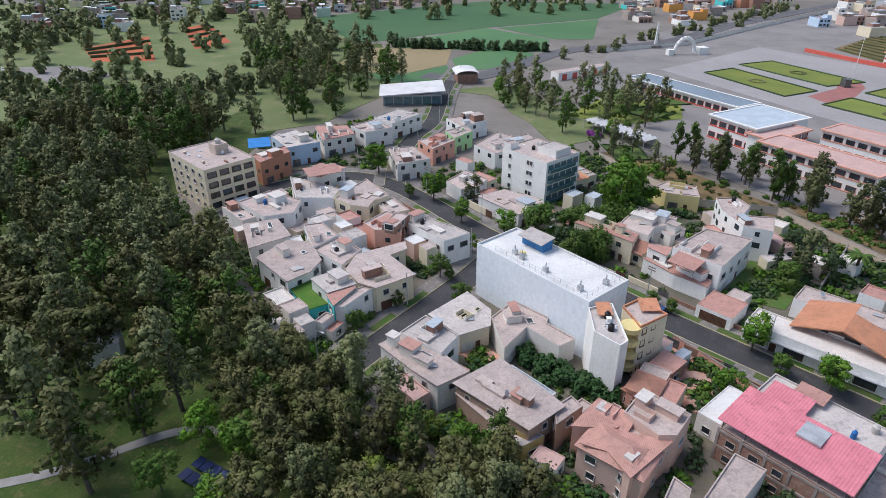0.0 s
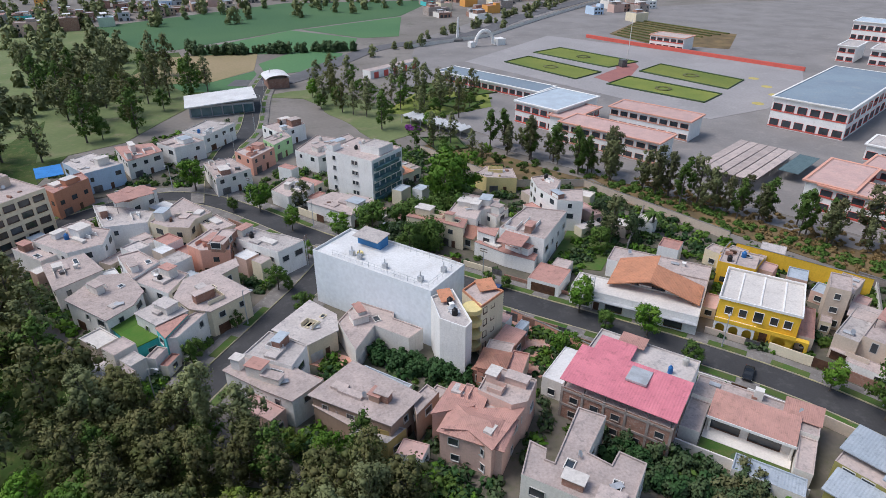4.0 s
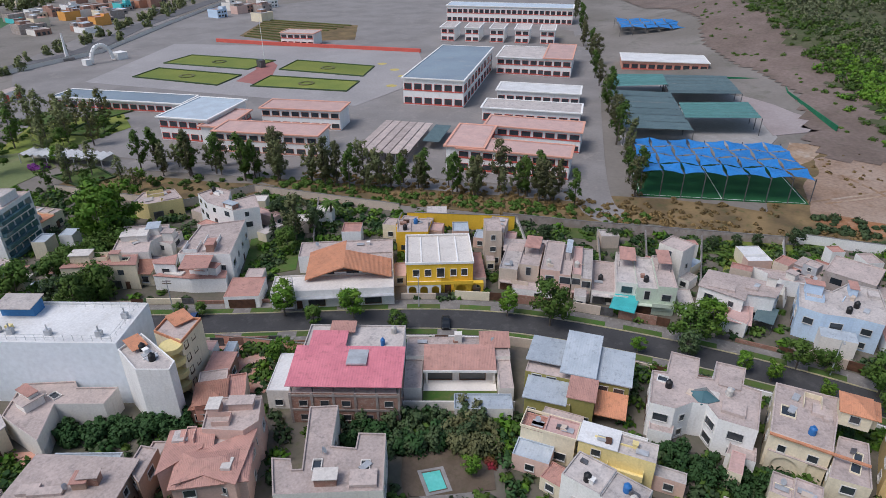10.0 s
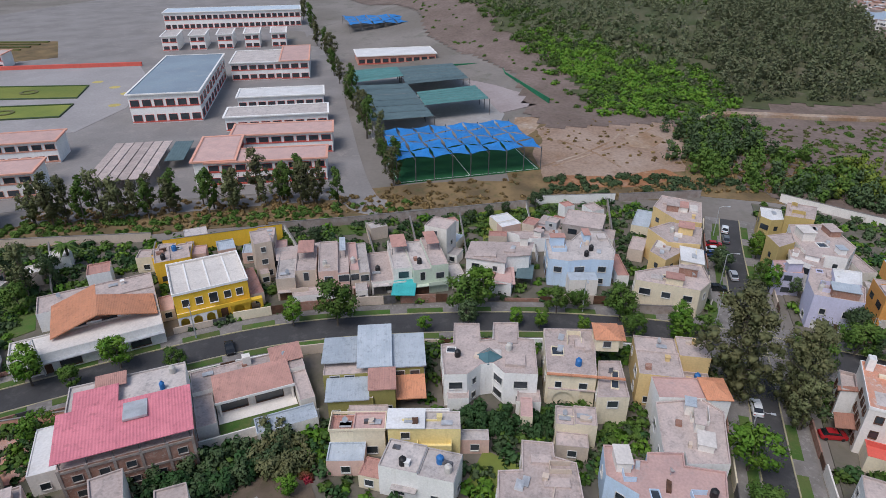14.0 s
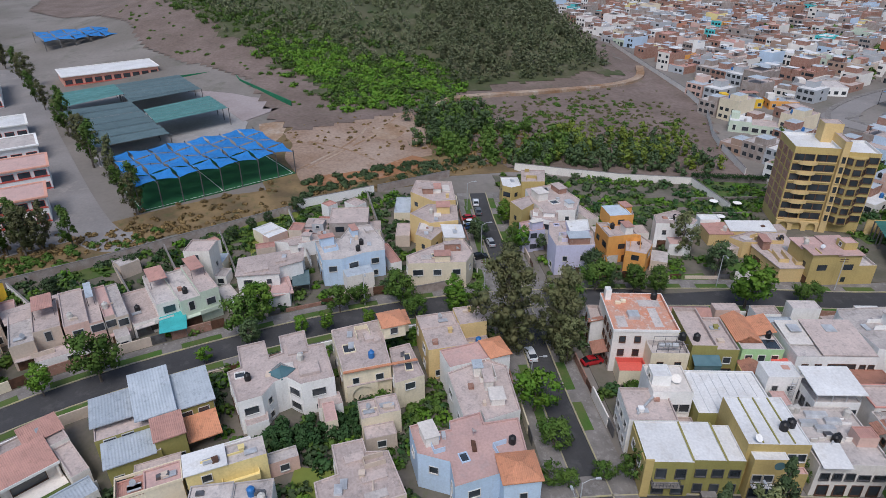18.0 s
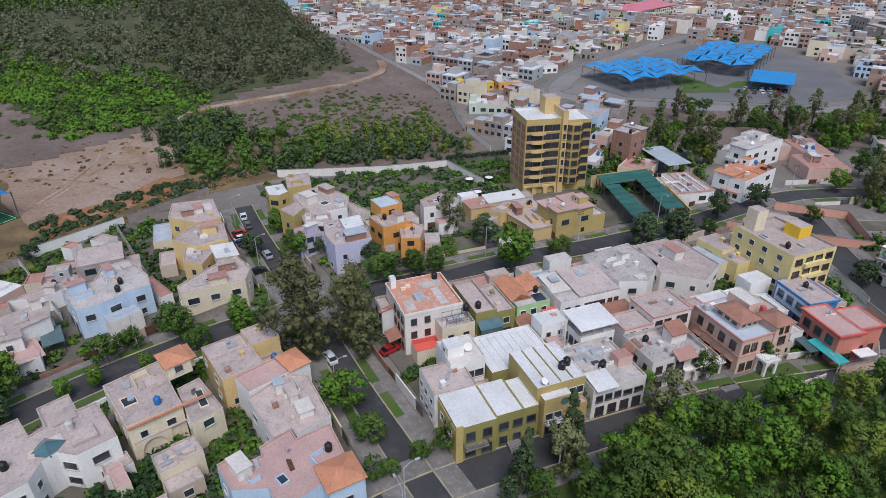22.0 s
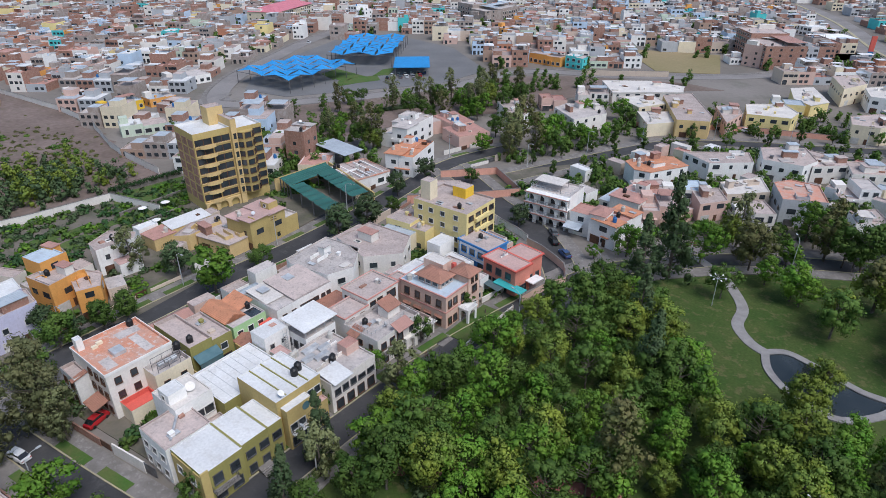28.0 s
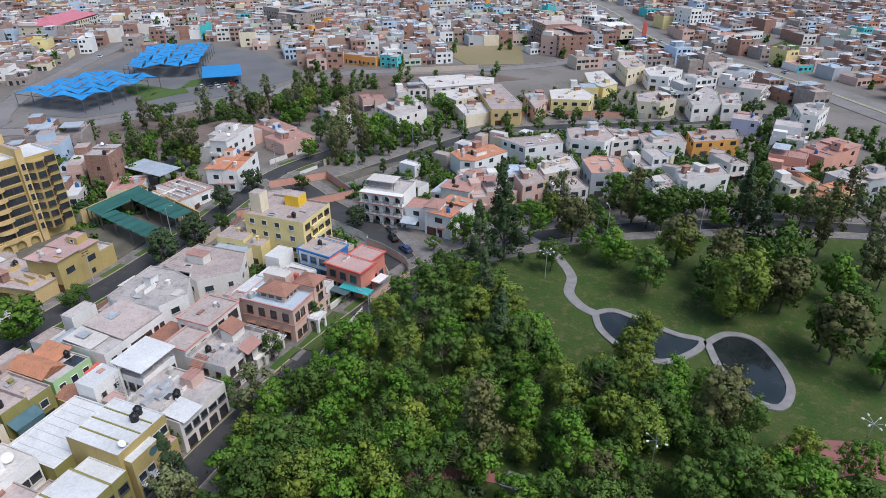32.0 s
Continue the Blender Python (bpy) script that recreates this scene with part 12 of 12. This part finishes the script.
def blocked(x, y):
    if hill(x, y) > 0.3 or (x > 170 and y > np.interp(x, (170, 190, 210, 232, 262, 300, 352, 411, 700), (-114, -120, -123, -128, -138, -150, -149, -145, -146)) - 3):
        return True
    return near_line(x, y, AVENUE, 10) or near_line(x, y, UPPER, 11) or near_line(x, y, HIGHWAY, 19) or not free(x, y, 4.2) or inside(x, y, COURTS) or inside(x, y, VALLEY) or (-196 < x < -138 and -350 < y < -288) or inside(x, y, [(116, -408), (54, -418), (44, -356), (80, -344)]) or inside(x, y, [(36, -436), (-40, -426), (-30, -400), (0, -396), (34, -470), (10, -515), (-20, -500)]) or inside(x, y, [(-66, -452), (-104, -394), (-135, -430), (-110, -495)])


def far_variant(seed, w, d, hgt, wall, roof, label):
    rnd = random.Random(seed)
    h = thing("town_house", 0, 0, 0, label, "house", "houses of the town")
    volume(h, -w / 2, w / 2, -d / 2, d / 2, 0, hgt, WALLS[wall], ROOFS[roof], 0.4)
    if rnd.random() < 0.7:
        volume(h, -w / 2 + 0.3, -w / 2 + 0.3 + w * 0.5, 0, d / 2 - 0.3, hgt - 0.39, hgt + 2.2, WALLS[rnd.choice((wall, "brick"))], ROOFS["sheetgrey" if seed % 2 else "dust"], 0.1)
    else:
        boxpart("cover", ROOFS["white" if seed % 2 else "sheetgrey"], h, -w / 2 + 0.3, w * 0.3, -d * 0.1, d / 2 - 0.3, hgt + 1.9, hgt + 2.0)
        bm = bmesh.new()
        for x in (-w / 2 + 0.4, w * 0.3 - 0.1):
            for y in (-d * 0.1 + 0.1, d / 2 - 0.4):
                tube(bm, (x, y, hgt - 0.4), (x, y, hgt + 1.9), 0.08, 0.08, 5)
        part("cover_posts", bm, STEEL, h)
    bm = bmesh.new()
    for k in range(max(1, int(hgt / 2.9))):
        for u in (-0.3, 0.02, 0.32):
            pane(bm, u * w, -d / 2, 0.9 + 2.9 * k, 0, 1.7, 1.4)
            pane(bm, u * w, d / 2, 0.9 + 2.9 * k, 180, 1.5, 1.3)
        pane(bm, w / 2, 0, 0.9 + 2.9 * k, 90, 1.3, 1.2)
    tagged(part("glazing", bm, GLASS, h), kind="stuff")
    if seed % 3 == 0:
        tank(h, w * 0.25, d * 0.2, hgt - 0.4, (BLACKTANK, BLUETANK)[seed % 2])
    return h


VAR = [("brick", "dust"), ("offwhite", "white"), ("raw", "dust"), ("white", "dust"), ("pink", "sheetgrey"), ("beige", "white"), ("brick", "grey"), ("cream", "dust"), ("grey", "white"), ("raw", "grey"), ("white", "white"), ("brown", "dust"), ("blue", "dust"), ("brick", "sheetgrey")]
NAMES = {"raw": "bare block", "brick": "raw brick"}
FAR = []
for i, (w_, r_) in enumerate(VAR):
    FAR.append(far_variant(200 + i, 8.6, 11.5, (3.2, 5.8, 3.4, 6.0, 8.6)[i * 7 % 5], w_, r_, "small " + NAMES.get(w_, w_) + " flat-roofed town house with roof clutter"))

# rows of attached houses, back to back, between narrow streets
rnd = random.Random(33)
spots = []
DIR = radians(28)
cu, su = math.cos(DIR), math.sin(DIR)
v = -900.0
while v < 900:
    for side in (0, 1):
        u = -900.0 + rnd.uniform(0, 20)
        run = rnd.uniform(55, 110)
        while u < 900:
            w = rnd.uniform(7.0, 10.5)
            run -= w
            x, y = (u + w / 2) * cu - (v + 6.5 + 13 * side) * su, (u + w / 2) * su + (v + 6.5 + 13 * side) * cu
            r = math.hypot(x, y)
            # houses stand only within the camera's wedge
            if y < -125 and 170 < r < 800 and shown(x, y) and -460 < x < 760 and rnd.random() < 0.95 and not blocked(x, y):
                spots.append((r, x, y, w, 28 + (180 if side else 0)))
            u += w
            if run < 0:
                u += 8
                run = rnd.uniform(55, 110)
    v += 26 + (7.5 if rnd.random() < 0.85 else 12)
spots.sort()
rest = []
used = 0
for r, x, y, w, turn in spots:
    if used < 42 and r < 420 and free(x, y, 5.5):
        if used < len(FAR):
            FAR[used].matrix_basis = pose(x, y, 0, 0, 0, turn)
        else:
            copy_thing(FAR[rnd.randrange(len(FAR))], pose(x, y, 0, 0, 0, turn))
        used += 1
    else:
        rest.append((x, y, turn, w))
for k in range(300):
    a, r = radians(rnd.uniform(-32, 34)), rnd.uniform(520, 860)
    x, y = r * math.sin(a), r * math.cos(a)
    if not near_line(x, y, FIELDROAD, 16) and not inside(x, y, [(124, 528), (36, 486), (-40, 430), (-120, 400), (-160, 500), (40, 640), (180, 620)]):
        rest.append((x, y, rnd.choice((10, 100)), rnd.uniform(8, 14)))


TOWNDUST = material("town_roof_dust", (0.36, 0.29, 0.265), (0.27, 0.215, 0.195), 0.12, 1.5, 0.95, 0.2, stain=(0.20, 0.18, 0.17), grain=0.5)
TOWNGREY = material("town_roof_cement", (0.36, 0.345, 0.335), (0.26, 0.25, 0.245), 0.12, 1.5, 0.95, 0.2, stain=(0.20, 0.19, 0.19), grain=0.5)


def far_town(name, places, label):
    """Distant houses in one mesh: parapets, roof rooms, sheet covers, window openings and tanks."""
    rnd = random.Random(3)
    co, fa, mi = [], [], []
    walls = ("brick", "offwhite", "raw", "white", "pink", "beige", "cream", "grey", "brown", "palegreen", "orange", "blue", "turquoise", "lemon", "terracotta")
    mats = [WALLS[k] for k in walls] + [ROOFS[k] for k in ("dust", "grey", "white", "sheetgrey", "tilepink")] + [GLASS, BLACKTANK]
    mats[len(walls)], mats[len(walls) + 1] = TOWNDUST, TOWNGREY
    R0, G0 = len(walls), len(walls) + 5
    pick = [0] * 10 + [2] * 8 + [1] * 3 + [3] * 4 + [7, 7] + [4, 4, 5, 6, 6, 7, 7, 8, 8, 9, 10, 11, 11, 12, 13, 14]

    def cube(m, x0, x1, y0, y1, z0, z1, sm, tm):
        n = len(co)
        for p in ((x0, y0, z0), (x1, y0, z0), (x1, y1, z0), (x0, y1, z0), (x0, y0, z1), (x1, y0, z1), (x1, y1, z1), (x0, y1, z1)):
            co.append(m @ Vector(p))
        for f, k in (((4, 5, 6, 7), tm), ((0, 1, 5, 4), sm), ((1, 2, 6, 5), sm), ((2, 3, 7, 6), sm), ((3, 0, 4, 7), sm)):
            fa.append([n + q for q in f])
            mi.append(k)
    for x, y, turn, w in places:
        m = pose(x, y, 0, 0, 0, turn)
        d, h = rnd.uniform(11, 13), rnd.choice((3.1, 3.3, 3.4, 5.7, 5.9, 6.1, 6.0, 8.6))
        wall, roof = rnd.choice(pick), R0 + rnd.choice((0, 0, 0, 0, 1, 1, 1, 2, 3, 4))
        front = rnd.choice((wall, wall, rnd.choice(pick)))
        cube(m, -w / 2, w / 2, -d / 2, d / 2, 0, h, wall, roof)
        cube(m, -w / 2 + 0.05, w / 2 - 0.05, -d / 2 - 0.12, -d / 2, 0, h + 0.5, front, front)
        t = 0.2
        for a in ((-w / 2, w / 2, d / 2 - t, d / 2), (-w / 2, -w / 2 + t, -d / 2, d / 2 - t), (w / 2 - t, w / 2, -d / 2, d / 2 - t)):
            cube(m, *a, h, h + 0.5, wall, roof)
        for k in range(rnd.choice((0, 1, 1, 2))):
            a, b = rnd.uniform(0.3, 0.6) * w, rnd.uniform(0.25, 0.5) * d
            x0 = rnd.choice((-w / 2 + 0.25, w / 2 - 0.25 - a))
            y0 = rnd.choice((d / 2 - 0.25 - b, -d / 2 + 0.25, -b / 2)) + 0.02 * k
            cube(m, x0, x0 + a, y0, y0 + b, h, h + rnd.uniform(1.9, 2.7), rnd.choice((wall, 0, 2)), R0 + rnd.choice((0, 1, 2, 3, 3, 4)))
        if rnd.random() < 0.35:
            a, b, z = rnd.uniform(0.35, 0.8) * w, rnd.uniform(0.25, 0.5) * d, h + rnd.uniform(2.1, 2.9)
            x0, y0 = rnd.uniform(-w / 2, w / 2 - a), rnd.uniform(-d / 2, d / 2 - b)
            cube(m, x0, x0 + a, y0, y0 + b, z, z + 0.1, R0 + 3, R0 + rnd.choice((2, 2, 3)))
            for px, py in ((x0 + 0.1, y0 + 0.1), (x0 + a - 0.2, y0 + 0.1), (x0 + 0.1, y0 + b - 0.2), (x0 + a - 0.2, y0 + b - 0.2)):
                cube(m, px, px + 0.12, py, py + 0.12, h, z, G0 + 1, G0 + 1)
        for k in range(max(1, int(h / 2.8))):
            for u in (-0.3, 0.02, 0.3):
                ww = rnd.choice((0.6, 0.8, 1.1))
                if rnd.random() < 0.85:
                    z = 0.1 if k == 0 and rnd.random() < 0.4 else 1 + 2.8 * k
                    cube(m, u * w - ww, u * w + ww, -d / 2 - 0.18, -d / 2 - 0.1, z, 2.3 + 2.8 * k, G0, G0)
                if rnd.random() < 0.3 and math.hypot(x, y) < 480:
                    cube(m, u * w - ww, u * w + ww, d / 2 - 0.1, d / 2 + 0.06, 1 + 2.8 * k, 2.3 + 2.8 * k, G0, G0)
        if rnd.random() < 0.45:
            cube(m, w * 0.2, w * 0.2 + 1.2, 0, 1.2, h, h + 1.4, rnd.choice((7, G0 + 1, 11, 3)), 7)
        for k in range(rnd.choice((0, 1, 2, 3)) if math.hypot(x, y) < 480 else 0):
            px, py = rnd.uniform(-w / 2 + 0.5, w / 2 - 1.5), rnd.uniform(-d / 2 + 0.5, d / 2 - 1.5)
            cube(m, px, px + rnd.uniform(0.5, 1.6), py, py + rnd.uniform(0.5, 1.4), h, h + rnd.uniform(0.3, 1.2), rnd.choice((0, 2, 3, 8, G0 + 1)), R0 + rnd.randrange(5))
    me = bpy.data.meshes.new(name)
    me.from_pydata(co, [], fa)
    for q in mats:
        me.materials.append(q)
    me.polygons.foreach_set("material_index", mi)
    return tagged(new(name, me), label, "houses", kind="stuff")


far_town("distant_town", rest, "crowded distant town of brick and plaster houses")
bushes("avenue_trees", [(212, -196), (196, -222), (172, -256), (152, -296), (120, -316), (60, -338), (48, -330), (96, -300), (120, -268), (140, -222), (176, -180), (200, -176)], 34, 1.2, 2.8, 34, 0.5, LEAVES["mid"], 85, "dark green trees and scrub on the bank below the avenue", "trees", 1.7, clear=lambda x, y: not near_line(x, y, AVENUE, 8) and free(x, y, 1.5))
bushes("distant_trees", [(90, -330), (320, -190), (520, -300), (400, -560), (60, -600), (-60, -520), (-180, -400), (-160, -250), (-60, -320), (20, -372)], 210, 1.4, 3.0, 18, 0.85, LEAVES["mid"], 81, "scattered street trees of the distant town", "trees", 1.6, clear=lambda x, y: not near_line(x, y, AVENUE, 8) and not near_line(x, y, UPPER, 7) and not near_line(x, y, HIGHWAY, 14) and not inside(x, y, COURTS))
# paler eucalypt leaf colour stands in for haze over the far trees
bushes("distant_trees", [(-260, 300), (-60, 330), (-30, 420), (60, 520), (200, 640), (330, 800), (-420, 800), (-420, 420)], 420, 2.6, 4.6, 18, 1.5, LEAVES["euc"], 82, "belts of distant trees between the fields, leaves paler for haze", "trees", 1.6, clear=lambda x, y: math.hypot(x, y) > 520 or x < -100)
bushes("hedgerow", [(170.5, -192), (164.8, -203), (156.5, -218.5), (150.6, -225.6), (149.8, -227), (155.6, -220), (164, -204.4), (169.6, -193.4)], 60, 1.2, 1.8, 34, 0.4, LEAVES["dark"], 86, "long dark hedge below the avenue", "hedge")
bushes("hedgerow", [(-36, 428), (-31, 405), (62, 391), (66, 396), (-28, 411), (-33, 430)], 90, 1.5, 2.6, 30, 0.7, LEAVES["dark"], 83, "dark hedgerow between the fields", "hedge", 1.4)
# grey-green leaves picked lighter here, with the distance haze in their colour
bushes("club_trees", [(-270, 300), (-110, 256), (-70, 290), (-44, 340), (-60, 420), (-120, 560), (-300, 520)], 240, 2.2, 4.0, 20, 1.15, LEAVES["euc"], 84, "mixed green trees round the club grounds, paler for haze", "trees", 1.6, clear=lambda x, y: not (-250 < x < -100 and 310 < y < 520))
